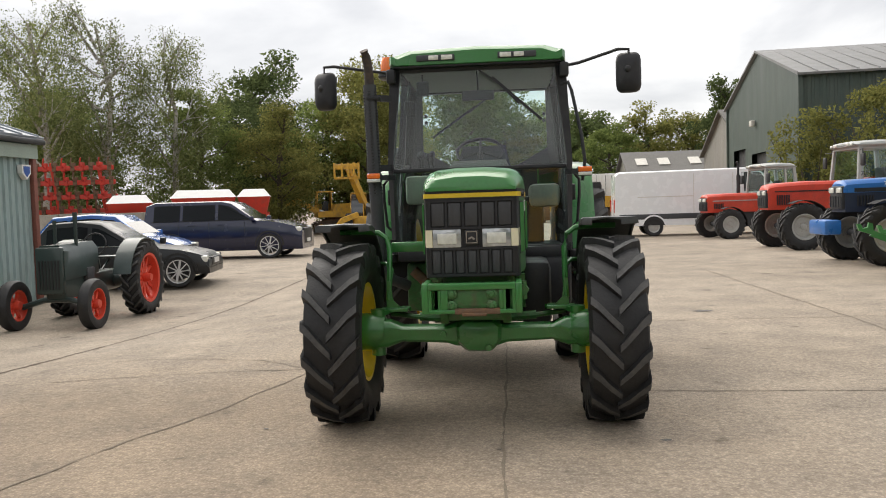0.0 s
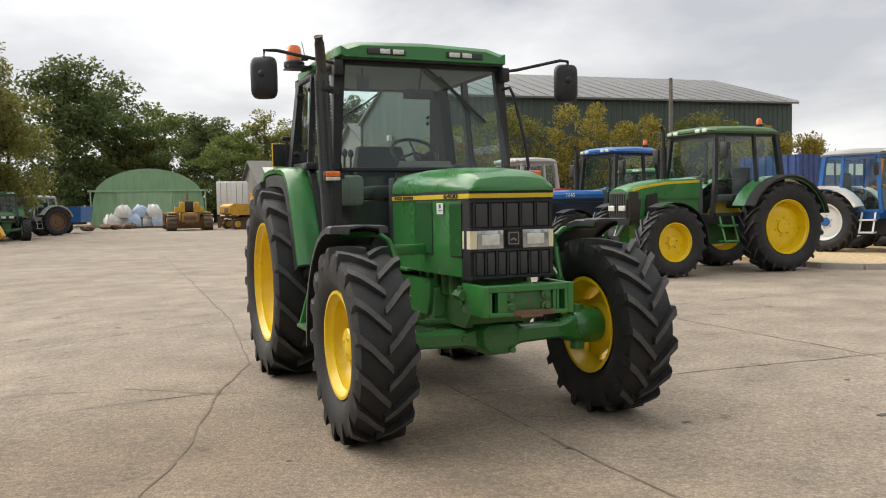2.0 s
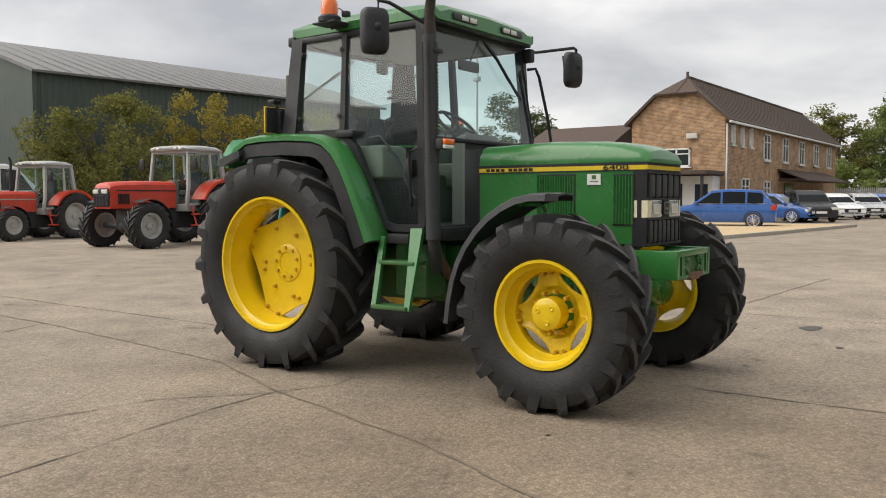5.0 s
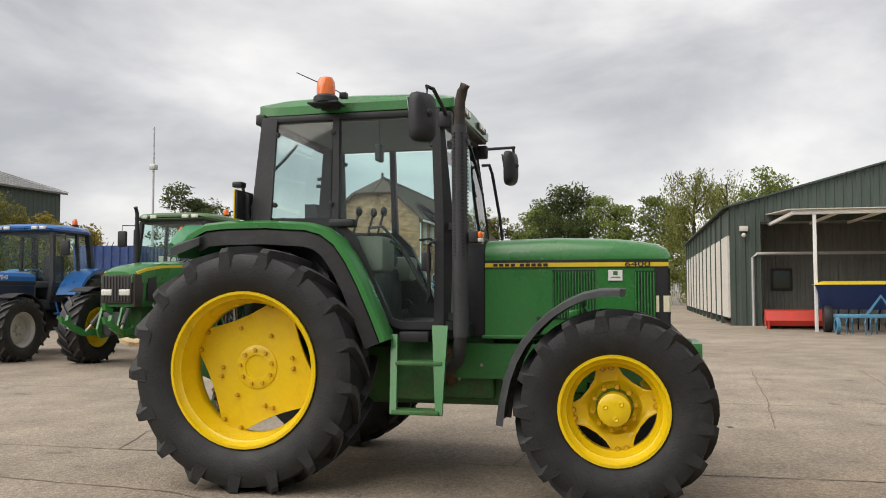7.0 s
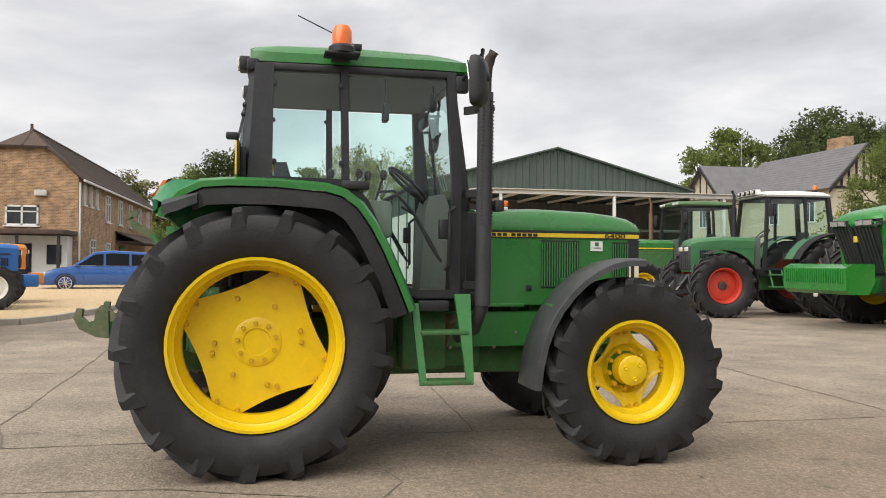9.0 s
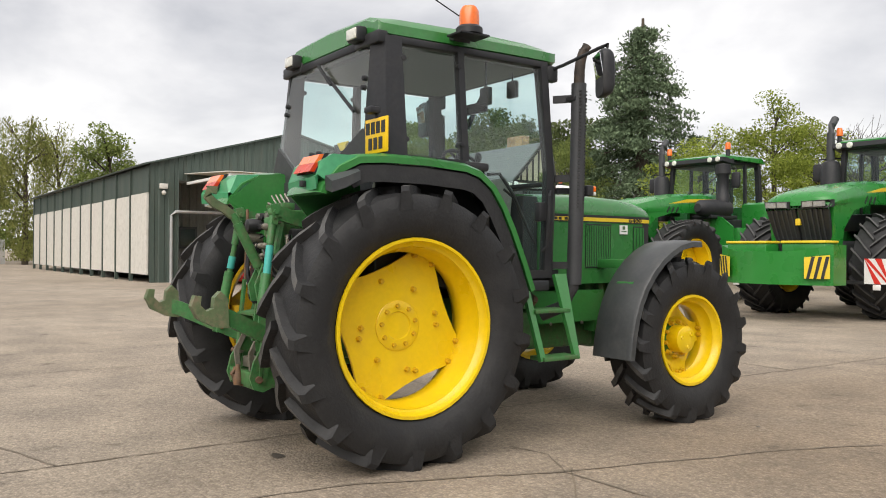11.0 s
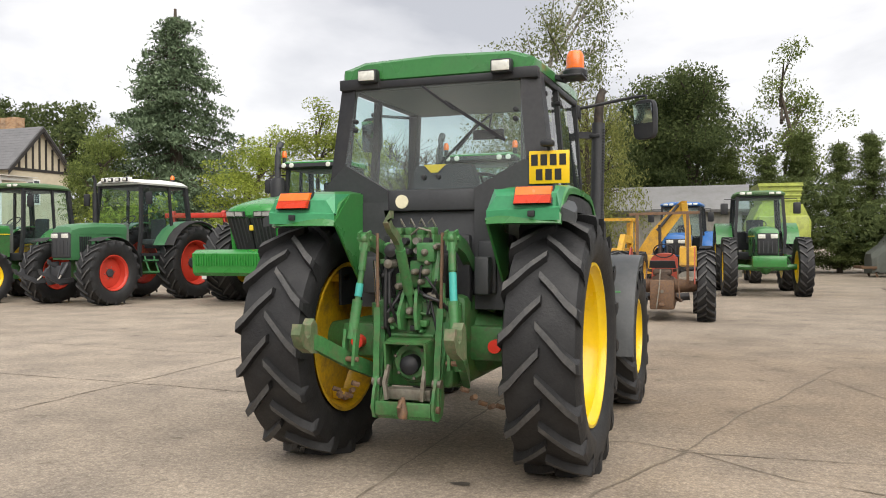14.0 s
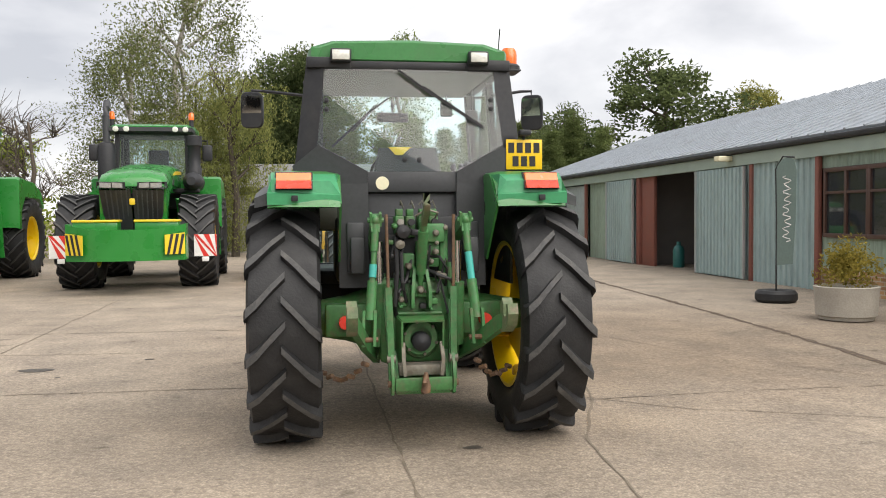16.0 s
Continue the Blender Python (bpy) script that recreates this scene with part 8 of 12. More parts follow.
        bm = B()
        box(bm, -0.24, 0.24, c1 - 0.38, c1 - 0.26, hood_base + 0.45, hood_base + 1.05, 0.05)
        part("backrest", bm, M_SEAT, st)
        bm = B()
        box(bm, -0.22, 0.22, c0 + 0.08, c0 + 0.25, hood_base, hz + 0.02, 0.04)
        tube(bm, [(0, c0 + 0.25, hz - 0.05), (0, c0 + 0.40, hz + 0.08)], 0.02, 6)
        part("dashboard", bm, M_CAB_IN, T)
        bm = B()
        tube(bm, [(0.2 * math.cos(q * math.tau / 16), c0 + 0.42 + 0.14 * math.sin(q * math.tau / 16), hz + 0.10 + 0.12 * math.sin(q * math.tau / 16)) for q in range(17)], 0.014, 6)
        part("steering_wheel", bm, M_BLACK, T)
        for s in (-1, 1):
            for k in (0.45, 0.72) if not lamps else ():
                bm = B()
                box(bm, s * (chw * k - 0.07), s * (chw * k + 0.07), c0 - 0.01, c0 + 0.06, cz - 0.13, cz - 0.06, 0.015)
                part("work_lamp", bm, M_CLEARLENS, T)
            if mirrors:
                bm = B()
                tube(bm, [(s * chw * 0.92, c0 + 0.15, cz - 0.25), (s * (chw + 0.30), c0 + 0.05, cz - 0.25), (s * (chw + 0.30), c0 + 0.05, cz - 0.45)], 0.012, 6)
                ar = part("mirror_arm", bm, M_BLACK, T)
                bm = B()
                box(bm, s * (chw + 0.20), s * (chw + 0.40), c0 + 0.02, c0 + 0.09, cz - 0.68, cz - 0.36, 0.03)
                part("mirror_head", bm, M_BLACK, ar)
        if lamps:
            part("lamp_rail", box(B(), -chw * 0.62, chw * 0.62, c0 - 0.03, c0 + 0.10, cz - 0.10, cz + 0.035, 0.02), roof, T)
        for k in range(lamps):
            x = chw * 0.48 * (2 * k / (lamps - 1) - 1)
            lamp = part("work_lamp", box(B(), x - 0.075, x + 0.075, c0 - 0.07, c0 - 0.02, cz - 0.075, cz + 0.02, 0.012), M_BLACK, T)
            part("lens", box(B(), x - 0.055, x + 0.055, c0 - 0.076, c0 - 0.068, cz - 0.06, cz + 0.005, 0.003), M_CLEARLENS, lamp)
        if beacon:
            bm = B()
            lathe(bm, [(0.0, cz - 0.02), (0.07, cz - 0.02), (0.07, cz + 0.05), (0.0, cz + 0.05)], 12, "z", (0.45, c1 - 0.25, 0))
            bs_ = part("beacon_base", bm, M_BLACK, T)
            part("beacon_lens", lathe(B(), [(0.055, cz + 0.05), (0.055, cz + 0.13), (0.035, cz + 0.17), (0.0, cz + 0.18)], 12, "z", (0.45, c1 - 0.25, 0)), M_AMBER, bs_)
        for s in (-1, 1):
            bm = B()
            box(bm, s * (chw - 0.02), s * (chw + 0.22), c0 + 0.15, c0 + 0.50, zf - 0.05, zf - 0.01, 0.01)
            box(bm, s * (chw - 0.02), s * (chw + 0.18), c0 + 0.15, c0 + 0.50, zf + 0.25, zf + 0.29, 0.01)
            plate(bm, [(s * (chw + 0.20), c0 + 0.15, zf - 0.05), (s * (chw + 0.20), c0 + 0.19, zf - 0.05), (s * chw, c0 + 0.19, hood_base + 0.1), (s * chw, c0 + 0.15, hood_base + 0.1)], 0.02)
            plate(bm, [(s * (chw + 0.20), c0 + 0.46, zf - 0.05), (s * (chw + 0.20), c0 + 0.50, zf - 0.05), (s * chw, c0 + 0.50, hood_base + 0.1), (s * chw, c0 + 0.46, hood_base + 0.1)], 0.02)
            part("step_ladder", bm, fender, T)
    # rear fenders
    for s in (-1, 1):
        if bare:
            bm = plate(B(), [(s * (tr - wr * 0.62), yr + (Rr + 0.06) * math.cos(radians(q)), zr + (Rr + 0.06) * math.sin(radians(q))) for q in range(5, 176, 17)], 0.02)
            part("rear_fender", bm, fender, T)
            continue
        rings = []
        for q in range(-20, 121, 14):
            a = radians(q + 35)
            r0 = Rr + 0.10
            y, z = yr + r0 * math.cos(a), zr + r0 * math.sin(a)
            y2, z2 = yr + (r0 + 0.03) * math.cos(a), zr + (r0 + 0.03) * math.sin(a)
            x0, x1 = tr - wr * 0.6, tr + wr * 0.42
            rings.append([(s * x0, y, z), (s * x1, y, z), (s * (x1 + 0.02), y - 0.05 * math.cos(a), z - 0.05 * math.sin(a)), (s * (x1 + 0.03), y2, z2), (s * x0, y2, z2)])
        fe = part("rear_fender", loft(B(), rings), fender, T)
        if lip:
            r1 = []
            for q in range(-20, 121, 14):
                a = radians(q + 35)
                y, z = yr + (Rr + 0.075) * math.cos(a), zr + (Rr + 0.075) * math.sin(a)
                y2, z2 = yr + (Rr + 0.14) * math.cos(a), zr + (Rr + 0.14) * math.sin(a)
                x0, x1 = tr + wr * 0.10, tr + wr * 0.50 + 0.03
                r1.append([(s * x0, y, z), (s * x1, y, z), (s * (x1 + 0.02), y2 - 0.03 * math.cos(a), z2 - 0.03 * math.sin(a)), (s * (x1 - 0.02), y2, z2), (s * x0, y2, z2)])
            part("fender_lip", loft(B(), r1), M_GUARD, fe, "black rubber fender edge")
        rings = []
        for q in range(-8, 119, 14) if guards else ():
            a = radians(q)
            r0 = Rf + 0.06
            y, z = yf + r0 * math.cos(a), zf + r0 * math.sin(a)
            y2, z2 = yf + (r0 + 0.012) * math.cos(a), zf + (r0 + 0.012) * math.sin(a)
            rings.append([(s * (tf - wf * 0.45), y, z), (s * (tf + wf * 0.45), y, z), (s * (tf + wf * 0.45), y2, z2), (s * (tf - wf * 0.45), y2, z2)])
        if guards:
            part("front_mudguard", loft(B(), rings), M_GUARD, T)
        bm = B()
        box(bm, s * (tr - 0.1), s * (tr + 0.1), yr + Rr * 0.85, yr + Rr * 0.92, zr + Rr * 0.52, zr + Rr * 0.66, 0.01)
        part("tail_lamp", bm, M_REDLENS, T)
    if exhaust:
        bm = B()
        x = -hw - 0.32 if exhaust == "side" else -hw * 0.55
        y = c0 - 0.05 if exhaust == "side" else c0 - 0.45
        tube(bm, [(x, y, hz - 0.5 if exhaust == "side" else hz - 0.05), (x, y, cz - 0.35)], 0.065, 10)
        tube(bm, [(x, y, cz - 0.4), (x, y, cz - 0.02), (x, y - 0.06, cz + 0.10)], 0.04, 10)
        part("exhaust", bm, M_RUST if exhaust == "rusty" else M_BLACK, T)
    if weight == "block":
        bm = B()
        prism(bm, [(-1.05, 0.62), (1.05, 0.62), (1.12, 0.70), (1.12, 1.02), (0.55, 1.06), (0.45, 1.00), (-0.45, 1.00), (-0.55, 1.06), (-1.12, 1.02), (-1.12, 0.70)], "y", y1 - 0.95, y1 - 0.30)
        wbk = part("front_weight", bm, M_BIGGREEN, T, "wide green front weight")
        for s in (-1, 1):
            bm = B()
            box(bm, s * 0.78, s * 1.05, y1 - 0.962, y1 - 0.95, 0.72, 0.98)
            pn = part("hazard_plate", bm, M_STRIPE, wbk, "black and yellow hazard plate", smooth=False)
            bm = B()
            for k in range(3):
                prism(bm, [(s * (0.80 + 0.09 * k), 0.73), (s * (0.835 + 0.09 * k), 0.73), (s * min(1.04, 0.915 + 0.09 * k), 0.97), (s * min(1.04, 0.88 + 0.09 * k), 0.97)], "y", y1 - 0.967, y1 - 0.9625)
            part("hazard_bar", bm, M_DARK, pn, smooth=False)
        bm = B()
        box(bm, -0.30, 0.30, y1 - 0.45, y1 + 0.2, 0.66, 0.90, 0.02)
        part("weight_mount", bm, M_BIGGREEN, T)
    elif weight == "bar":
        bm = B()
        box(bm, -0.42, 0.42, y1 - 0.42, y1 - 0.08, zf + 0.0, zf + 0.30, 0.04)
        part("front_weight", bm, hood, T)
    if linkage:
        lk = hood if hood is M_GREEN else M_GREYBLACK
        for s in (-1, 1):
            arm = part("front_link", bar(B(), [(s * 0.28, y1 + 0.1, 0.62), (s * 0.38, y1 - 0.40, 0.60), (s * 0.42, y1 - 0.72, 0.74)], 0.06, 0.11), lk, T)
            part("claw", prism(B(), [(y1 - 0.68, 0.70), (y1 - 0.92, 0.78), (y1 - 0.96, 0.90), (y1 - 0.90, 0.90), (y1 - 0.86, 0.82), (y1 - 0.78, 0.84), (y1 - 0.76, 0.92), (y1 - 0.70, 0.90)], "x", s * 0.42 - 0.03, s * 0.42 + 0.03), lk, arm)
            part("lift_cylinder", tube(B(), [(s * 0.24, y1 - 0.02, 1.0), (s * 0.31, y1 - 0.26, 0.74)], 0.045, 10), M_GREYBLACK, T)
            part("cylinder_rod", tube(B(), [(s * 0.31, y1 - 0.26, 0.74), (s * 0.35, y1 - 0.38, 0.62)], 0.022, 8), M_STEEL, T)
            part("side_cheek", prism(B(), [(y1 + 0.1, 0.52), (y1 - 0.20, 0.50), (y1 - 0.28, 0.66), (y1 - 0.14, 1.04), (y1 + 0.1, 1.06)], "x", s * 0.20 - 0.02, s * 0.20 + 0.02), lk, T)
        part("front_hitch", box(B(), -0.18, 0.18, y1 - 0.16, y1 + 0.02, 0.56, 0.96, 0.03), M_GREYBLACK, T)
        part("top_hook", prism(B(), [(y1 - 0.14, 0.92), (y1 - 0.36, 1.00), (y1 - 0.38, 1.12), (y1 - 0.32, 1.10), (y1 - 0.28, 1.04), (y1 - 0.14, 1.02)], "x", -0.03, 0.03), lk, T)
        part("shaft_guard", tube(B(), [(0, y1 - 0.10, 0.62), (0, y1 - 0.24, 0.62)], 0.07, 12), M_DARK, T)
    return T


# facing: 180 turns the front to +y, -90 to -x
tractor("tractor", "green tractor with front linkage and orange beacon parked on the yard", pose(8.9, 7.66, 0, 0, 0, -91), wb=2.65, Rr=0.90, Rf=0.68, tr=0.93, tf=0.93, wr=0.52, wf=0.44, hz=1.90, hl=1.15, nose=0.11, cz=2.90, chw=0.78, roof=M_DULLROOF, posts=M_BLACK, linkage=True, lip=True, hood_base=1.05, exhaust="side", modern=True, grille=M_BROWNGRILLE)
blue = tractor("tractor", "blue tractor with dark engine panels and white wheels", pose(8.7, 11.1, 0, 0, 0, -88), wb=2.5, Rr=0.86, Rf=0.62, tr=0.88, tf=0.92, hood=M_BLUE, hz=1.72, hl=1.3, nose=0.02, cz=2.74, roof=M_BLUE, fender=M_BLUE, fr_rim=M_SILVER, rr_rim=M_SILVER, stripe=M_DARK, wide_stripe=True, weight="bar", hood_base=1.05, exhaust="side", panel=M_NAVY)
text_part("model_number", "7840", 0.13, M_WHITE, blue, pose(0.386, -0.95, 1.60, 90, 0, 90))
tractor("tractor", "red tractor with pale grey cab", pose(8.9, 16.5, 0, 0, 0, -86), wb=2.65, Rr=0.88, Rf=0.62, tr=0.92, tf=0.95, hood=M_MFRED, hz=1.78, hl=1.5, nose=0.05, cz=2.80, chw=0.80, roof=M_GREYCAB, posts=M_GREYCAB, fender=M_MFRED, fr_rim=M_SILVER, rr_rim=M_SILVER, stripe=M_DARK, exhaust=None, beacon=False, hood_base=1.05)
tractor("tractor", "smaller red tractor with white cab roof", pose(8.5, 23.3, 0, 0, 0, -80), wb=2.3, Rr=0.75, Rf=0.52, tr=0.80, tf=0.82, wr=0.40, wf=0.30, hood=M_MFRED, hz=1.55, hl=1.3, nose=0.02, cz=2.55, chw=0.70, roof=M_GREYCAB, posts=M_GREYCAB, fender=M_MFRED, fr_rim=M_SILVER, rr_rim=M_SILVER, stripe=M_GREYCAB, exhaust="stack", beacon=False, hood_base=0.9)
tractor("tractor", "older dark green tractor behind the row", pose(15.8, 19.6, 0, 0, 0, -85), wb=2.4, Rr=0.8, Rf=0.55, hz=1.6, cz=2.62, chw=0.72, roof=M_GREEN, posts=M_GREYBLACK, fender=M_GREEN, hood=M_GREEN, beacon=False, exhaust="stack")
tractor("tractor", "blue tractor with white cab roof parked on gravel", pose(15.45, 8.65, 0.10, 0, 0, 19), wb=2.15, Rr=0.76, Rf=0.53, tr=0.82, tf=0.84, wr=0.42, wf=0.32, hood=M_FORDBLUE, hz=1.55, hl=1.25, nose=0.02, cz=2.52, chw=0.70, cy0=-0.22, cy1=1.28, roof=M_GREYCAB, posts=M_FORDBLUE, fender=M_WHITE, fr_rim=M_WHITE, rr_rim=M_WHITE, stripe=M_DARK, beacon=False, weight="bar", exhaust=None, hood_base=0.9, guards=False, hub=M_FORDBLUE)
tractor("tractor", "orange tractor with glazed cab parked on gravel", pose(18.35, 9.35, 0.10, 0, 0, 20), wb=2.3, Rr=0.78, Rf=0.52, tr=0.82, tf=0.84, wr=0.42, wf=0.32, hood=M_ORANGE, hz=1.6, hl=1.3, nose=0.02, cz=2.62, chw=0.74, roof=M_ORANGE, posts=M_ORANGE, fender=M_ORANGE, fr_rim=M_SILVER, rr_rim=M_SILVER, stripe=M_GREYCAB, beacon=False, weight="bar", exhaust=None, hood_base=0.9)
tractor("tractor", "older green tractor with front weights beside the canopy", pose(16.7, -10.6, 0, 0, 0, 176), wb=2.7, Rr=0.95, Rf=0.69, tr=0.95, tf=0.97, wr=0.52, wf=0.44, hz=2.0, hl=1.25, nose=0.03, cz=3.14, chw=0.78, roof=M_DULLROOF, posts=M_BLACK, weight="bar", beacon=False, exhaust="rusty", hood_base=1.15, group="tractors beside the canopy", guards=False, panel=M_GREEN_WORN)
tractor("tractor", "pale green tractor with red wheels and white cab roof", pose(13.3, -11.2, 0, 0, 0, 174), wb=2.8, Rr=0.99, Rf=0.80, tr=0.98, tf=0.97, wr=0.58, wf=0.50, hood=M_FENDT, hz=2.0, hl=1.2, nose=0.07, cz=3.16, chw=0.80, roof=M_WHITE, posts=M_BLACK, fender=M_FENDT, fr_rim=M_REDRIM, rr_rim=M_REDRIM, stripe=None, weight=None, linkage=True, lip=True, hood_base=1.1, exhaust="side", grille=M_GREYBLACK, group="tractors beside the canopy", hub=M_GREYBLACK, lamps=4)
M_WARN = paint("warning_red", (0.60, 0.03, 0.02), 0.4)


def striped_board(parent, x, y, z):
    b = part("warning_board", box(B(), x - 0.23, x + 0.23, y - 0.01, y + 0.01, z - 0.23, z + 0.23), M_WHITE, parent, "red and white striped warning board", smooth=False)
    for k in range(4):
        a = -0.50 + 0.23 * k
        q = [(max(-0.23, min(0.23, a + dx)), zz) for dx, zz in ((0.0, 0.23), (0.115, 0.23), (0.575, -0.23), (0.46, -0.23))]
        q = [p for n, p in enumerate(q) if p not in q[:n]]
        if len(q) >= 3:
            part("red_stripe", prism(B(), [(x + u, z + v) for u, v in q], "y", y - 0.016, y - 0.011), M_WARN, b, smooth=False)
    part("marker_lamp", box(B(), x - 0.07, x + 0.07, y - 0.03, y - 0.012, z - 0.34, z - 0.24, 0.01), M_WHITE, b)


def big_tractor(label, m, trough):
    """A jointed tractor on four equal wheels, its front to -y."""
    T = thing("articulated_tractor", m, label, "tractor", "tractors beside the canopy")
    G, K = M_BIGGREEN, M_BLACK
    for s in (-1, 1):
        wheel(T, s * 1.22, -1.97, 1.03, 0.76, 0.57, 22, "round", -0.06, M_YELLOW, M_YELLOW, spin=11 * s, name="front_wheel")
        wheel(T, s * 1.22, 1.97, 1.03, 0.76, 0.57, 22, "round", -0.06, M_YELLOW, M_YELLOW, spin=23 * s, name="rear_wheel")
    bm = B()
    for y in (-1.97, 1.97):
        lathe(bm, [(0.0, -1.1), (0.16, -1.1), (0.26, -0.4), (0.30, 0.0), (0.26, 0.4), (0.16, 1.1), (0.0, 1.1)], 16, "x", (0, y, 0.98))
    box(bm, -0.45, 0.45, -2.9, -0.3, 0.75, 1.5, 0.06)
    box(bm, -0.50, 0.50, 0.2, 2.9, 0.75, 1.45, 0.06)
    lathe(bm, [(0.0, 0.6), (0.30, 0.6), (0.30, 1.7), (0.0, 1.7)], 16, "z", (0, 0.1, 0))
    part("chassis", bm, M_GREYBLACK, T)
    def ring(y, w, zt, zl):
        return [(-w, y, zl), (-w * 1.02, y, zt - 0.22), (-w * 0.92, y, zt - 0.08), (-w * 0.55, y, zt - 0.01), (0, y, zt), (w * 0.55, y, zt - 0.01), (w * 0.92, y, zt - 0.08), (w * 1.02, y, zt - 0.22), (w, y, zl)]
    part("bonnet", loft(B(), [ring(0.12, 0.64, 2.80, 2.35), ring(-1.2, 0.64, 2.74, 2.30), ring(-2.3, 0.66, 2.61, 2.24), ring(-3.0, 0.68, 2.48, 2.18), ring(-3.28, 0.66, 2.38, 2.16), ring(-3.34, 0.62, 2.30, 2.16)]), G, T)
    for s in (-1, 1):
        side = [(-3.20, 2.20), (0.10, 2.42), (0.10, 2.22), (-1.15, 2.24), (-1.8, 2.22), (-2.4, 2.08), (-2.78, 1.72), (-2.92, 1.10), (-3.02, 1.10)]
        part("side_panel", prism(B(), side, "x", s * 0.56, s * 0.655), G, T)
        part("stripe", prism(B(), [(-2.05, 2.42), (-1.2, 2.50), (0.05, 2.56), (0.05, 2.64), (-1.2, 2.58)], "x", s * 0.645, s * 0.662), M_STRIPE, T)
        for k in range(3):
            part("vent_slat", prism(B(), [(-2.0 + 0.17 * k, 2.25), (-1.9 + 0.17 * k, 2.38), (-1.86 + 0.17 * k, 2.36), (-1.96 + 0.17 * k, 2.22)], "x", s * 0.65, s * 0.663), K, T)
        lamp = [(-3.36, 2.24, 0.12), (-3.36, 2.25, 0.64), (-3.20, 2.26, 0.69), (-3.20, 2.13, 0.69), (-3.34, 2.10, 0.62), (-3.34, 2.10, 0.12)]
        hl_ = part("headlight", plate(B(), [(s * x, y - 0.012, z) for y, z, x in lamp], 0.03), K, T, smooth=False)
        for xa, xb in ((0.16, 0.36), (0.38, 0.60)):
            part("lens", plate(B(), [(s * xa, -3.40, 2.225), (s * xb, -3.395, 2.235), (s * xb, -3.385, 2.135), (s * xa, -3.385, 2.125)], 0.03), M_LAMPGLASS, hl_)
        gr = plate(B(), [(s * 0.02, -3.32, 2.12), (s * 0.63, -3.30, 2.12), (s * 0.58, -3.05, 1.55), (s * 0.50, -2.92, 1.15), (s * 0.02, -2.96, 1.15)], 0.06)
        gp = part("grille", gr, K, T, smooth=False)
        for k in range(5):
            x = 0.10 + 0.10 * k
            part("grille_bar", bar(B(), [(s * x, -3.35, 2.08), (s * x * 0.92, -2.98, 1.2)], 0.025, 0.02), M_GREYBLACK, gp)
        # plate behind the front wheel
        bm = plate(B(), [(s * 0.72, -0.62, 2.30), (s * 1.30, -0.66, 2.12), (s * 1.55, -0.58, 1.9), (s * 1.60, -0.52, 0.62), (s * 0.95, -0.52, 0.62), (s * 0.72, -0.55, 1.2)], 0.03)
        part("front_fender", bm, G, T)
        rings = []
        for q in range(20, 151, 13):
            a = radians(q)
            yy, zz = -1.97, 0.98
            rings.append([(s * u, yy - r * math.cos(a + 0.9), zz + r * math.sin(a + 0.9)) for u, r in ((0.66, 1.14), (0.90, 1.14), (0.90, 1.17), (0.66, 1.17))])
        part("inner_fender", loft(B(), rings[4:]), G, T)
        # deep green fender tank over the rear wheel
        tank = [(0.80, 1.30), (0.80, 2.50), (0.95, 2.56), (2.15, 2.48), (2.80, 2.24), (3.05, 1.85), (2.95, 1.80), (2.65, 2.08), (1.30, 2.10), (1.00, 1.75), (0.96, 1.30)]
        part("rear_fender", loft(B(), [[(s * x, 1.9 + (y - 1.9) * k, z - d) for y, z in tank] for x, k, d in ((0.86, 1.0, 0.0), (1.50, 1.0, 0.0), (1.56, 0.97, 0.03))]), G, T)
        striped_board(T, s * 1.42, -3.10, 0.93)
        part("board_arm", bar(B(), [(s * 0.3, -3.0, 0.72), (s * 1.5, -3.07, 0.72)], 0.05, 0.06), K, T)
    # cab
    bm = B()
    for s in (-1, 1):
        bar(bm, [(s * 0.78, 0.05, 2.1), (s * 0.82, 0.0, 2.6), (s * 0.80, 0.12, 3.58)], 0.10, 0.10)
        bar(bm, [(s * 0.86, 0.95, 2.0), (s * 0.84, 0.95, 3.58)], 0.07, 0.07)
        bar(bm, [(s * 0.84, 1.65, 2.1), (s * 0.82, 1.55, 3.58)], 0.12, 0.12)
    box(bm, -0.84, 0.84, 0.05, 1.65, 1.75, 2.12, 0.04)
    box(bm, -0.86, 0.86, 0.05, 1.62, 3.54, 3.64, 0.03)
    part("cab_frame", bm, K, T)
    def rr(y, w, z0, z1):
        return [(-w, y, z0), (-w, y, z1 - 0.06), (-w + 0.14, y, z1), (w - 0.14, y, z1), (w, y, z1 - 0.06), (w, y, z0)]
    part("roof", loft(B(), [rr(-0.14, 0.90, 3.69, 3.73), rr(0.1, 0.99, 3.66, 3.79), rr(1.5, 1.0, 3.62, 3.80), rr(1.75, 0.92, 3.62, 3.70)]), G, T)
    for x in (-0.80, -0.56, 0.56, 0.80):
        part("work_lamp", lathe(B(), [(0.0, -0.195), (0.055, -0.19), (0.07, -0.175), (0.07, -0.14)], 14, "y", (x, 0, 3.645)), M_CLEARLENS, T)
    part("lamp_rail", loft(B(), [[(-0.95, -0.17, 3.60), (0.95, -0.17, 3.60), (0.95, -0.15, 3.70), (-0.95, -0.15, 3.70)], [(-1.0, 0.25, 3.54), (1.0, 0.25, 3.54), (1.0, 0.25, 3.67), (-1.0, 0.25, 3.67)]]), K, T)
    panes = [("windscreen", [(-0.78, 0.02, 2.4), (0.78, 0.02, 2.4), (0.76, 0.12, 3.56), (-0.76, 0.12, 3.56)]), ("rear_window", [(-0.78, 1.62, 2.2), (0.78, 1.62, 2.2), (0.76, 1.55, 3.56), (-0.76, 1.55, 3.56)])]
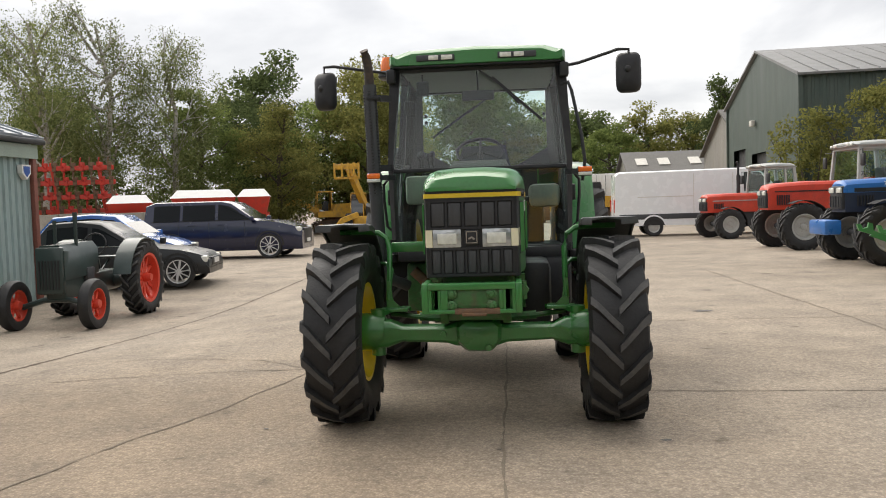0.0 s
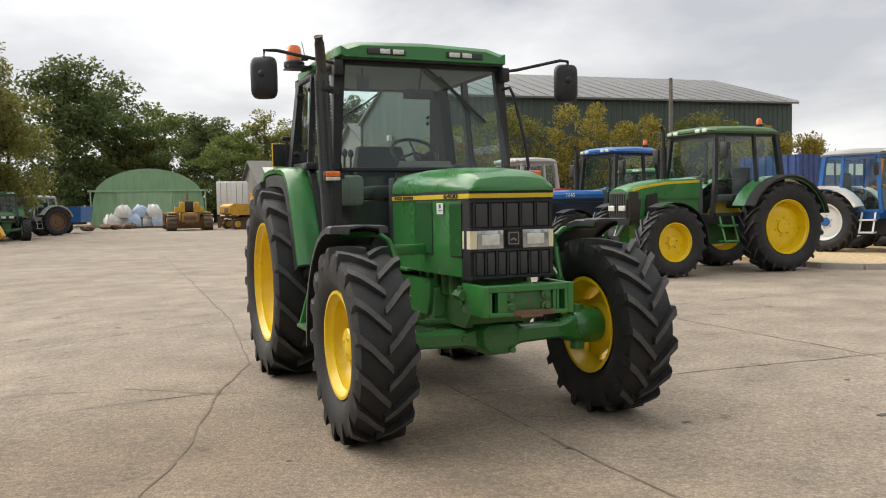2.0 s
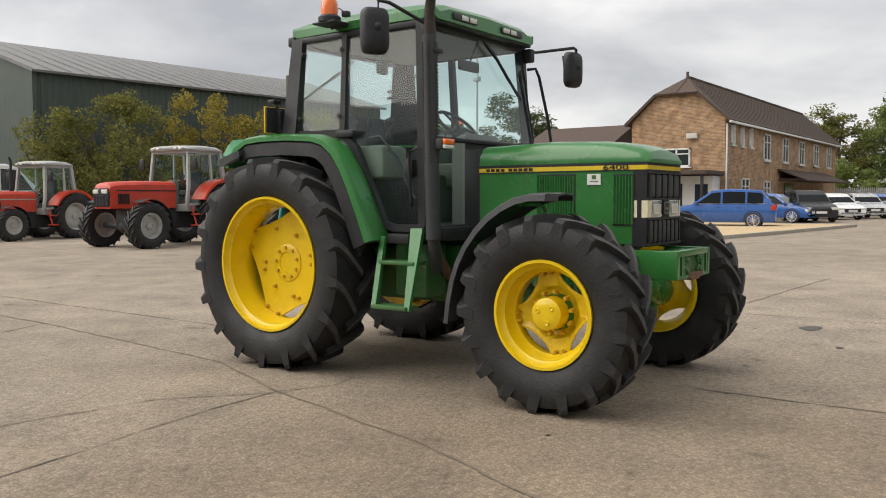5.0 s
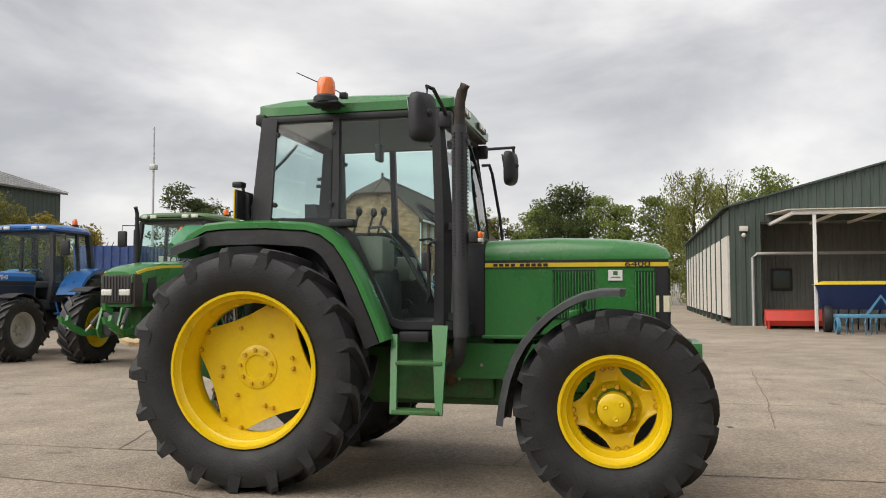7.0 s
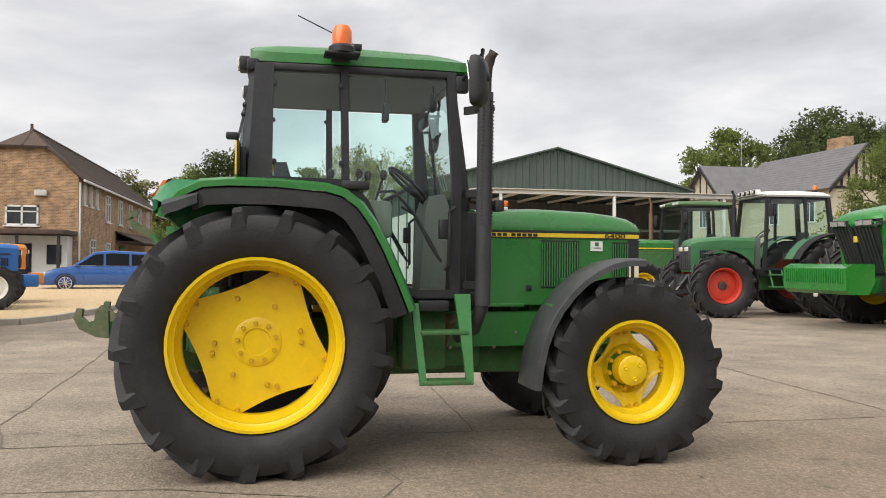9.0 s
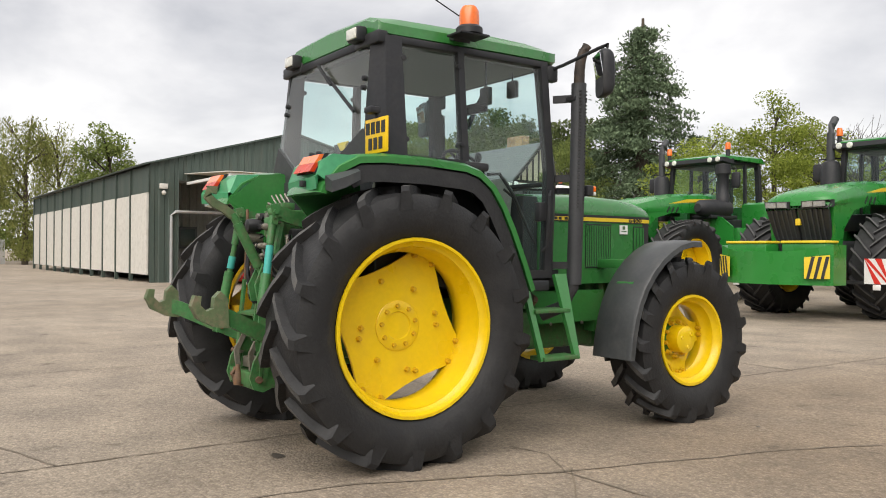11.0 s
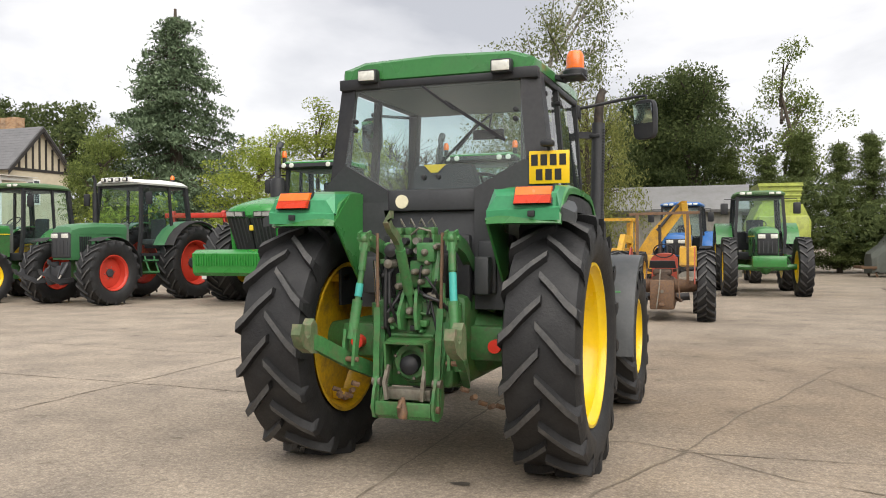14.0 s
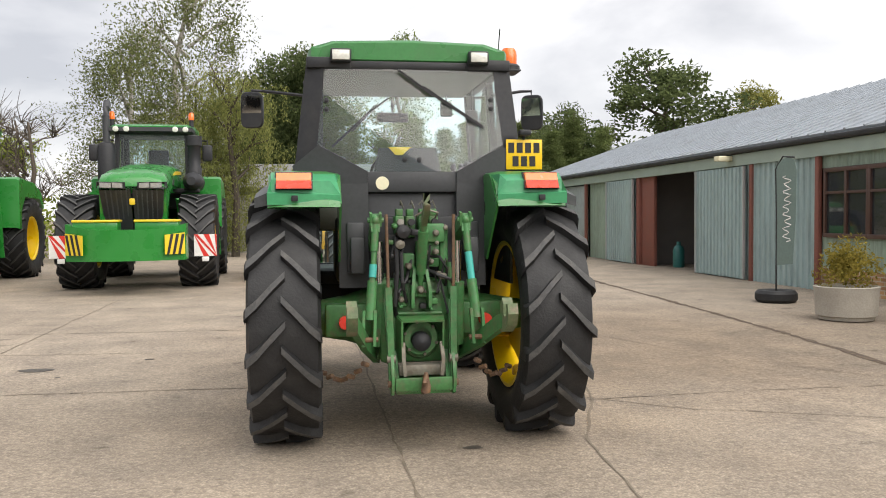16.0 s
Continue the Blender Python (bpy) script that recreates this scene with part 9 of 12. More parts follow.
    for s in (-1, 1):
        panes.append(("side_glass", [(s * 0.85, 0.05, 2.12), (s * 0.85, 1.62, 2.12), (s * 0.83, 1.55, 3.56), (s * 0.82, 0.12, 3.56)]))
    for nm, pts in panes:
        part(nm, sheet(B(), pts), M_GLASS, T, smooth=False).visible_shadow = False
    st = part("seat", box(B(), -0.26, 0.26, 0.8, 1.25, 2.45, 2.6, 0.05), M_SEAT, T)
    part("backrest", box(B(), -0.25, 0.25, 1.2, 1.34, 2.55, 3.25, 0.06), M_SEAT, st)
    part("dashboard", box(B(), -0.25, 0.25, 0.1, 0.35, 2.1, 2.75, 0.05), M_CAB_IN, T)
    bm = tube(B(), [(0.2 * math.cos(q * math.tau / 16), 0.50 + 0.14 * math.sin(q * math.tau / 16), 2.85 + 0.12 * math.sin(q * math.tau / 16)) for q in range(17)], 0.014, 6)
    part("steering_wheel", bm, K, T)
    part("badge", box(B(), -0.055, 0.055, -3.28, -3.20, 1.78, 1.92, 0.02), M_STRIPE, T, "small yellow nose badge")
    # stack on one side, air cleaner on the other
    bm = lathe(B(), [(0.0, 2.1), (0.20, 2.1), (0.21, 2.2), (0.21, 3.20), (0.17, 3.30), (0.08, 3.34), (0.0, 3.34)], 18, "z", (-1.02, -0.10, 0))
    part("silencer", bm, K, T)
    bm = tube(B(), [(-1.02, -0.10, 3.3), (-1.02, -0.10, 3.95), (-1.02, -0.04, 4.15), (-1.02, 0.10, 4.30)], 0.085, 12)
    part("exhaust", bm, M_GREYBLACK, T)
    bm = lathe(B(), [(0.0, 2.3), (0.15, 2.3), (0.17, 2.7), (0.14, 2.75), (0.15, 3.2), (0.19, 3.25), (0.19, 3.48), (0.0, 3.52)], 18, "z", (1.0, -0.22, 0))
    part("air_cleaner", bm, K, T)
    bm = lathe(B(), [(0.0, -1.0), (0.10, -1.0), (0.20, -0.86), (0.23, -0.4), (0.23, 0.15), (0.0, 0.2)], 18, "y", (1.0, -0.25, 2.36))
    part("air_duct", bm, K, T)
    part("engine_deck", box(B(), 0.55, 1.15, -0.9, 0.2, 2.10, 2.20, 0.03), K, T)
    # rear body and tank
    bm = loft(B(), [[(-0.95, 1.72, 1.4), (0.95, 1.72, 1.4), (0.95, 1.72, 2.5), (-0.95, 1.72, 2.5)], [(-0.97, 2.6, 1.5), (0.97, 2.6, 1.5), (0.97, 2.6, 2.42), (-0.97, 2.6, 2.42)], [(-0.9, 3.0, 1.5), (0.9, 3.0, 1.5), (0.9, 3.0, 2.2), (-0.9, 3.0, 2.2)]])
    part("rear_body", bm, G, T)
    for s in (-1, 1):
        part("tank_side", box(B(), s * 0.80, s * 1.12, 0.25, 1.0, 1.0, 1.9, 0.06), G, T)
        bm = tube(B(), [(s * 0.9, 0.15, 3.4), (s * 1.30, -0.1, 3.38), (s * 1.30, -0.1, 3.25)], 0.02, 6)
        ar = part("mirror_arm", bm, K, T)
        part("mirror_head", box(B(), s * 1.18, s * 1.42, -0.16, -0.06, 2.88, 3.28, 0.05), K, ar)
        bm = lathe(B(), [(0.0, 3.72), (0.06, 3.72), (0.05, 3.90), (0.0, 3.90)], 10, "z", (s * 0.92, 0.10, 0))
        bb = part("beacon_base", bm, K, T)
        part("beacon_lens", lathe(B(), [(0.07, 3.90), (0.07, 4.02), (0.05, 4.08), (0.0, 4.09)], 12, "z", (s * 0.92, 0.10, 0)), M_AMBER, bb)
    # front weight
    part("weight_mount", box(B(), -0.34, 0.34, -3.9, -2.9, 0.72, 1.05, 0.03), G, T)
    if trough:
        rings = []
        for u in range(-6, 7):
            x = 1.12 * u / 6
            y = -4.42 + 0.35 * abs(u / 6) ** 2.4
            zt = 1.28 + 0.12 * abs(u / 6) ** 3
            rings.append([(x, y, 0.68), (x, y, zt), (x, -3.62, zt), (x, -3.62, 0.68)])
        wt = part("front_weight", loft(B(), rings), G, T, "wide green trough-shaped front weight")
        for s in (-1, 1):
            part("tool_bin", box(B(), s * 0.16, s * 0.98, -4.10, -3.66, 1.20, 1.43, 0.02), G, wt)
            part("bin_lid", box(B(), s * 0.14, s * 1.0, -4.13, -3.64, 1.43, 1.48, 0.02), M_STRIPE, wt, "yellow bin lid")
            q = [(s * 0.75, -4.385, 0.80), (s * 1.10, -4.155, 0.80), (s * 1.10, -4.155, 1.22), (s * 0.75, -4.385, 1.18)]
            hz = part("hazard_plate", plate(B(), q, 0.02), M_STRIPE, wt, "black and yellow hazard plate", smooth=False)
            for k in range(3):
                f = 0.10 + 0.28 * k
                def at(u, v):
                    return (s * (0.75 + 0.35 * u), -4.399 + 0.23 * u, 0.80 + 0.40 * v)
                part("hazard_bar", plate(B(), [at(f, 0.0), at(f + 0.12, 0.0), at(min(1, f + 0.34), 0.98), at(min(1, f + 0.20), 0.98)], 0.008), M_DARK, hz, smooth=False)
    else:
        bm = prism(B(), [(-4.28, 0.80), (-4.18, 0.72), (-3.75, 0.72), (-3.62, 0.95), (-3.62, 1.33), (-4.12, 1.33), (-4.30, 1.24)], "x", -0.95, 0.95)
        wt = part("front_weight", bm, G, T, "ribbed green block weight")
        for k in range(26):
            x = -0.86 + 0.069 * k
            part("weight_rib", box(B(), x - 0.012, x + 0.012, -4.315, -4.28, 0.95, 1.22), G, wt)
    return T


big_tractor("large bright green jointed tractor with ribbed front weight", pose(9.35, -14.15, 0, 0, 0, 182), False)
big_tractor("large bright green jointed tractor with wide trough front weight", pose(4.48, -14.15, 0, 0, 0, 183), True)
tractor("tractor", "green tractor with glazed cab facing across the far yard", pose(-2.38, -18.75, 0, 0, 0, 185), wb=2.8, Rr=0.95, Rf=0.80, tr=0.93, tf=0.93, wr=0.42, wf=0.36, hz=1.85, hl=1.2, nose=0.04, cz=2.90, chw=0.66, hw=0.31, guards=False, roof=M_DULLROOF, posts=M_BLACK, beacon=False, exhaust=None, weight="bar", hood_base=1.05, group="tractors on the far side")
tractor("tractor", "blue tractor with glazed cab far across the yard", pose(0.0, -22.6, 0, 0, 0, 178), chw=0.66, wb=2.6, Rr=0.86, Rf=0.64, hood=M_BLUE, hz=1.75, cz=2.80, roof=M_BLUE, posts=M_BLACK, fender=M_BLUE, fr_rim=M_SILVER, rr_rim=M_SILVER, stripe=M_DARK, beacon=False, exhaust=None, group="tractors on the far side")
M_OLDIRON = paint("oily_iron", (0.085, 0.062, 0.048), 0.65, metal=0.3, vary=0.4, scale=12, bump=0.2, dirt=(0.16, 0.09, 0.05), dirt_amt=0.6)
M_OLDRED = paint("weathered_red", (0.36, 0.055, 0.03), 0.65, vary=0.3, scale=5, dirt=(0.15, 0.085, 0.05), dirt_amt=0.8)
oldred = tractor("tractor", "small old red tractor with bare frame and no cab", pose(-0.48, -10.35, 0, 0, 0, 3), bare=True, wb=1.75, Rr=0.66, Rf=0.36, tr=0.77, tf=0.62, wr=0.32, wf=0.16, hood=M_OLDRED, hz=1.22, hl=0.9, nose=0.02, fender=M_OLDRED, fr_rim=M_RUST, rr_rim=M_RUST, stripe=None, cab=False, exhaust=None, hw=0.24, hood_base=0.72, group="tractors on the far side")
for s in (-1, 1):
    part("roll_post", bar(B(), [(s * 0.45, 1.0, 0.6), (s * 0.45, 1.0, 1.98)], 0.05, 0.06), M_RUST, oldred)
part("roll_bar", bar(B(), [(-0.66, 1.0, 1.99), (0.60, 1.0, 1.97)], 0.05, 0.05), M_RUST, oldred)
part("seat", loft(B(), [[(-0.20, 0.72, 0.99), (0.20, 0.72, 0.99), (0.20, 0.72, 1.02), (-0.20, 0.72, 1.02)], [(-0.24, 0.95, 0.97), (0.24, 0.95, 0.97), (0.24, 0.95, 1.0), (-0.24, 0.95, 1.0)], [(-0.22, 1.06, 1.10), (0.22, 1.06, 1.10), (0.22, 1.03, 1.11), (-0.22, 1.03, 1.11)]]), M_SEAT, oldred)
part("steering_wheel", tube(B(), [(0.19 * math.cos(q * math.tau / 16), 0.30 + 0.12 * math.sin(q * math.tau / 16), 1.28 + 0.13 * math.sin(q * math.tau / 16)) for q in range(17)], 0.013, 6), M_DARK, oldred)
part("gearbox", loft(B(), [[(0.24 * math.cos(q * math.tau / 10), 0.7, 0.68 + 0.20 * math.sin(q * math.tau / 10)) for q in range(10)], [(0.20 * math.cos(q * math.tau / 10), 1.12, 0.68 + 0.20 * math.sin(q * math.tau / 10)) for q in range(10)]]), M_OLDIRON, oldred)
part("lift_cover", box(B(), -0.17, 0.17, 0.62, 1.06, 0.84, 0.95, 0.03), M_OLDIRON, oldred)
part("shaft_stub", lathe(B(), [(0.0, 1.24), (0.03, 1.24), (0.035, 1.12), (0.08, 1.11)], 12, "y", (0, 0, 0.55)), M_DULLSTEEL, oldred)
for s in (-1, 1):
    part("lower_link", bar(B(), [(s * 0.24, 0.95, 0.42), (s * 0.33, 1.40, 0.40), (s * 0.35, 1.62, 0.42)], 0.025, 0.055), M_OLDIRON, oldred)
    part("lift_arm", bar(B(), [(s * 0.20, 0.92, 0.92), (s * 0.27, 1.22, 0.95)], 0.03, 0.05), M_OLDIRON, oldred)
    part("lift_rod", tube(B(), [(s * 0.27, 1.21, 0.95), (s * 0.31, 1.30, 0.42)], 0.014, 8), M_RUST, oldred)
    part("foot_board", box(B(), s * 0.30, s * 0.58, 0.05, 0.55, 0.50, 0.53, 0.01), M_OLDIRON, oldred)
part("draw_lever", bar(B(), [(0.03, 1.12, 0.95), (0.05, 1.26, 0.62), (0.10, 1.30, 0.22)], 0.02, 0.035), M_DULLSTEEL, oldred)
part("drawbar", bar(B(), [(0.0, 0.9, 0.34), (0.0, 1.5, 0.33)], 0.09, 0.035), M_RUST, oldred)
part("exhaust", tube(B(), [(0.10, -0.5, 1.15), (0.10, -0.5, 1.80)], 0.032, 10), M_SOOT, oldred)


# ---- vintage tractor by the workshop ----
def vintage():
    V = thing("vintage_tractor", pose(-6.76, 6.2, -0.265, 0, 0, 2), "vintage dark green tractor with red wheels and black tyres", "tractor")
    M_VG = paint("vintage_green", (0.018, 0.035, 0.032), 0.4, vary=0.2, coat=0.3)
    M_VR = paint("vintage_red", (0.62, 0.06, 0.03), 0.4, vary=0.12)
    def vw(x, y, R, w, spokes, nm):
        wh = new(nm)
        wh.parent = V
        wh.matrix_basis = pose(x, y, R)
        if R > 0.5:
            c, t = tyre_meshes(R, w, R * 0.66, 22)
            share("tyre", c, wh, Matrix())
            share("tread", t, wh, Matrix())
        else:
            bm = lathe(B(), [(R * 0.62, -w * 0.4), (R * 0.75, -w * 0.5), (R * 0.95, -w * 0.42), (R, -w * 0.2), (R, w * 0.2), (R * 0.95, w * 0.42), (R * 0.75, w * 0.5), (R * 0.62, w * 0.4)], 36)
            part("tyre", bm, M_TYRE, wh)
        rr = R * 0.66
        bm = lathe(B(), [(rr + 0.01, -w * 0.42), (rr - 0.03, -w * 0.38), (rr - 0.04, 0), (rr - 0.03, w * 0.38), (rr + 0.01, w * 0.42)], 36)
        for k in range(spokes):
            q = k * math.tau / spokes
            bar(bm, [(0, 0.05 * math.cos(q), 0.05 * math.sin(q)), (0, (rr - 0.03) * math.cos(q), (rr - 0.03) * math.sin(q))], 0.035, 0.05)
        lathe(bm, [(0.0, w * 0.5), (0.06, w * 0.5), (0.08, w * 0.2), (0.08, -w * 0.2), (0.06, -w * 0.5), (0.0, -w * 0.5)], 16)
        part("rim", bm, M_VR, wh, "red spoked rim")
    for s in (-1, 1):
        vw(s * 0.64, 0.85, 0.63, 0.29, 12, "rear_wheel")
        vw(s * 0.62, -0.95, 0.385, 0.19, 6, "front_wheel")
    bm = B()
    loft(bm, [[(-0.22, -1.0, 0.75), (0.22, -1.0, 0.75), (0.22, -1.0, 1.20), (0.14, -1.0, 1.29), (-0.14, -1.0, 1.29), (-0.22, -1.0, 1.20)], [(-0.20, -0.75, 0.75), (0.20, -0.75, 0.75), (0.20, -0.75, 1.18), (0.12, -0.75, 1.29), (-0.12, -0.75, 1.29), (-0.20, -0.75, 1.18)], [(-0.22, 0.1, 0.80), (0.22, 0.1, 0.80), (0.22, 0.1, 1.20), (0.14, 0.1, 1.31), (-0.14, 0.1, 1.31), (-0.22, 0.1, 1.20)]])
    part("bonnet", bm, M_VG, V)
    bm = B()
    box(bm, -0.21, 0.21, -1.05, -0.95, 0.55, 1.26, 0.03)
    rad = part("radiator", bm, M_VG, V)
    for k in range(7):
        bm = B()
        x = -0.15 + 0.05 * k
        box(bm, x - 0.012, x + 0.012, -1.06, -1.04, 0.62, 1.06)
        part("radiator_slat", bm, M_DARK, rad)
    bm = B()
    box(bm, -0.16, 0.16, -0.9, 1.0, 0.45, 0.80, 0.05)
    lathe(bm, [(0.0, -0.5), (0.09, -0.5), (0.14, -0.2), (0.14, 0.2), (0.09, 0.5), (0.0, 0.5)], 14, "x", (0, 0.85, 0.62))
    tube(bm, [(-0.55, -0.85, 0.345), (-0.2, -0.85, 0.45), (0.2, -0.85, 0.45), (0.55, -0.85, 0.345)], 0.045, 8)
    part("body", bm, M_VG, V)
    bm = B()
    tube(bm, [(0.14, -0.45, 1.15), (0.14, -0.45, 1.72)], 0.028, 8)
    tube(bm, [(0.14, -0.45, 1.60), (0.14, -0.45, 1.78)], 0.035, 8)
    part("exhaust", bm, M_VG, V)
    bm = B()
    tube(bm, [(-0.14, -0.55, 1.15), (-0.14, -0.55, 1.66)], 0.028, 8)
    part("air_pipe", bm, M_VG, V)
    bm = B()
    tube(bm, [(0, 0.1, 1.10), (0, 0.42, 1.22)], 0.018, 8)
    tube(bm, [(0.2 * math.cos(q * math.tau / 20), 0.44 + 0.07 * math.sin(q * math.tau / 20), 1.23 + 0.19 * math.sin(q * math.tau / 20)) for q in range(21)], 0.013, 8)
    part("steering_wheel", bm, M_DARK, V)
    bm = B()
    box(bm, -0.2, 0.2, 0.85, 1.15, 0.98, 1.02, 0.02)
    tube(bm, [(0, 0.6, 0.75), (0, 1.0, 0.98)], 0.02, 6)
    part("seat", bm, M_VG, V)
    for s in (-1, 1):
        rings = []
        for q in range(10, 171, 16):
            a = radians(q)
            y, z = 0.85 + 0.68 * math.cos(a), 0.62 + 0.68 * math.sin(a)
            y2, z2 = 0.85 + 0.70 * math.cos(a), 0.62 + 0.70 * math.sin(a)
            rings.append([(s * 0.42, y, z), (s * 0.72, y, z), (s * 0.72, y2, z2), (s * 0.42, y2, z2)])
        part("mudguard", loft(B(), rings), M_VG, V)
    bm = B()
    box(bm, -0.12, 0.12, -0.5, 0.0, 0.60, 0.95, 0.03)
    box(bm, 0.12, 0.24, -0.3, -0.05, 0.65, 0.9, 0.03)
    part("engine_block", bm, M_GREYBLACK, V)
    return V


vintage()


# ---- cars and van ----
M_ALLOY = paint("alloy_rim", (0.62, 0.62, 0.62), 0.35, metal=0.4, vary=0.1)
def car(name, label, m, L, W, H, col, rim=M_ALLOY, kind="hatch", wr=0.33, group="parked cars"):
    """A car along x, its front to +x, its middle at the pose."""
    C = thing(name, m, label, "car", group)
    h = L / 2
    sill, belt = 0.26, H * (0.665 if kind == "suv" else 0.62)
    if kind == "suv":
        top = [(-h + 0.04, 0.95), (-h + 0.16, H - 0.10), (-h + 0.45, H), (0.0, H - 0.01), (0.06 * L, H - 0.07), (0.225 * L, belt + 0.03), (0.24 * L, belt + 0.01), (h - 0.45, belt - 0.10), (h - 0.10, belt - 0.24)]
    elif kind == "saloon":
        top = [(-h + 0.02, belt - 0.05), (-h + 0.65, belt + 0.02), (-h + 1.35, H - 0.03), (-0.08 * L, H), (0.02 * L, H - 0.06), (0.20 * L, belt), (h - 0.45, belt - 0.09), (h - 0.08, belt - 0.22)]
    else:
        top = [(-h + 0.03, belt - 0.05), (-h + 0.20, belt + 0.12), (-h + 0.55, H - 0.06), (-0.1 * L, H), (0.06 * L, H - 0.06), (0.25 * L, belt), (h - 0.30, belt - 0.14), (h - 0.03, belt - 0.32)]
    wx = (-h + 0.19 * L, h - (0.135 if kind == "saloon" else 0.20) * L)
    def side_line():
        pts = [(-h + 0.02, sill + 0.12), (-h, 0.55)]
        return pts
    # body in slices along x
    xs_ = sorted(set([-h, -h + 0.06, -h + 0.3, -0.33 * L, -0.2 * L, -0.08 * L, 0.05 * L, 0.17 * L, 0.28 * L, 0.37 * L, h - 0.2, h - 0.05, h]))
    def ztop(x):
        pts = [(-h, top[0][1] - 0.1)] + top + [(h, top[-1][1] - 0.12)]
        for (a, za), (b, zb) in zip(pts, pts[1:]):
            if a <= x <= b:
                return za + (zb - za) * (x - a) / max(1e-6, b - a)
        return pts[-1][1]
    rings = []
    for x in xs_:
        zt = min(ztop(x), belt + 0.02)
        e = 1 - 0.10 * max(0, (abs(x) - h + 0.35) / 0.35) ** 2
        w = W / 2 * e
        rings.append([(x, -w * 0.90, sill), (x, -w, sill + 0.14), (x, -w, zt - 0.16), (x, -w * 0.95, zt - 0.02), (x, -w * 0.6, zt), (x, w * 0.6, zt), (x, w * 0.95, zt - 0.02), (x, w, zt - 0.16), (x, w, sill + 0.14), (x, w * 0.90, sill)])
    part("body", loft(B(), rings), col, C)
    # cabin: painted shell with inset windows
    cab = [(x, z) for x, z in top if z > belt + 0.05]
    x0, x1 = cab[0][0], cab[-1][0]
    base0 = max(-h + 0.05, x0 - (0.04 if kind == "suv" else 0.45))
    base1 = [x for x, z in top if z <= belt + 0.05 and x > 0][0]
    prof = [(base0, belt - 0.03)] + cab + [(base1, belt - 0.03)]
    def half(z):
        f = max(0.0, (z - belt) / (H - belt))
        return W / 2 * (0.96 - 0.15 * f - 0.05 * f ** 4)
    def line_z(x):
        for (a, za), (b, zb) in zip(prof, prof[1:]):
            if a <= x <= b:
                return za + (zb - za) * (x - a) / max(1e-6, b - a)
        return belt
    rings = [[(x, -half(z), z) for x, z in prof], [(x, -half(z) * 0.93, z + (0.03 if z > H - 0.15 else 0.012)) for x, z in prof], [(x, half(z) * 0.93, z + (0.03 if z > H - 0.15 else 0.012)) for x, z in prof], [(x, half(z), z) for x, z in prof]]
    part("cabin", loft(B(), rings), col, C)
    for s in (-1, 1):
        lo, hi = base0 + (0.30 if kind == "suv" else 0.42), base1 - 0.22
        cuts = [lo, -0.255 * L, -0.235 * L, -0.035 * L, -0.015 * L, hi] if kind != "saloon" else [lo, -0.035 * L, -0.015 * L, hi]
        for a, b in zip(cuts[::2], cuts[1::2]):
            if b - a < 0.15:
                continue
            pts = [(a, belt + 0.035), (b, belt + 0.035)]
            for k in range(7):
                x = b - (b - a) * k / 6
                pts.append((x, max(belt + 0.05, line_z(x) - 0.085)))
            bm = B()
            out = [bm.verts.new((x, s * (half(z) + 0.006), z)) for x, z in pts]
            bm.faces.new(out if s < 0 else out[::-1])
            part("side_window", bm, M_CARGLASS, C, smooth=False)
        bm = B()
        box(bm, base0 + 0.25, base1 - 0.1, s * (half(belt + 0.02) - 0.01), s * (half(belt + 0.02) + 0.012), belt + 0.012, belt + 0.03)
        part("window_trim", bm, M_CHROME if kind != "suv" else M_DARK, C)
    for nm, (xa, za), (xb, zb) in (("rear_window", prof[0], prof[1]), ("windscreen", prof[-1], prof[-2])):
        p = [Vector((xa, 0, za)).lerp(Vector((xb, 0, zb)), f) for f in (0.14, 0.92)]
        d = Vector((xb - xa, 0, zb - za)).cross(Vector((0, 1, 0))).normalized() * (0.02 if nm == "rear_window" else -0.02)
        d = -d if d.z < 0 else d
        bm = sheet(B(), [(p[0].x + d.x, -half(p[0].z) * 0.90, p[0].z + d.z), (p[0].x + d.x, half(p[0].z) * 0.90, p[0].z + d.z), (p[1].x + d.x, half(p[1].z) * 0.88, p[1].z + d.z), (p[1].x + d.x, -half(p[1].z) * 0.88, p[1].z + d.z)])
        part(nm, bm, M_CARGLASS, C, smooth=False)
    for s in (-1, 1):
        for x in wx:
            wh = new("wheel")
            wh.parent = C
            wh.matrix_basis = pose(x, s * (W / 2 - 0.10), wr)
            bm = lathe(B(), [(wr * 0.74, -0.10), (wr * 0.94, -0.11), (wr, -0.06), (wr, 0.06), (wr * 0.94, 0.11), (wr * 0.74, 0.10)], 28, "y")
            part("tyre", bm, M_TYRE, wh)
            bm = lathe(B(), [(wr * 0.76, s * 0.105), (wr * 0.70, s * 0.10), (wr * 0.66, s * -0.05)], 28, "y")
            for k in range(10):
                q = k * math.tau / 10
                bar(bm, [(0.04 * math.cos(q), s * 0.095, 0.04 * math.sin(q)), (wr * 0.72 * math.cos(q + 0.12), s * 0.095, wr * 0.72 * math.sin(q + 0.12))], 0.045, 0.02)
            lathe(bm, [(0.0, s * 0.095), (0.06, s * 0.09), (0.06, s * 0.06)], 12, "y")
            part("rim", bm, rim, wh)
            bm = lathe(B(), [(0.0, s * 0.02), (wr * 0.6, s * 0.02)], 20, "y")
            part("brake", bm, M_DARK, wh)
            rings = []
            for q in range(0, 181, 15):
                a = radians(q)
                rings.append([(x + (wr + d) * math.cos(a), s * yy, wr + (wr + d) * math.sin(a)) for d, yy in ((0.02, W / 2 - 0.05), (0.02, W / 2 + 0.004), (0.065, W / 2 + 0.004), (0.065, W / 2 - 0.05))])
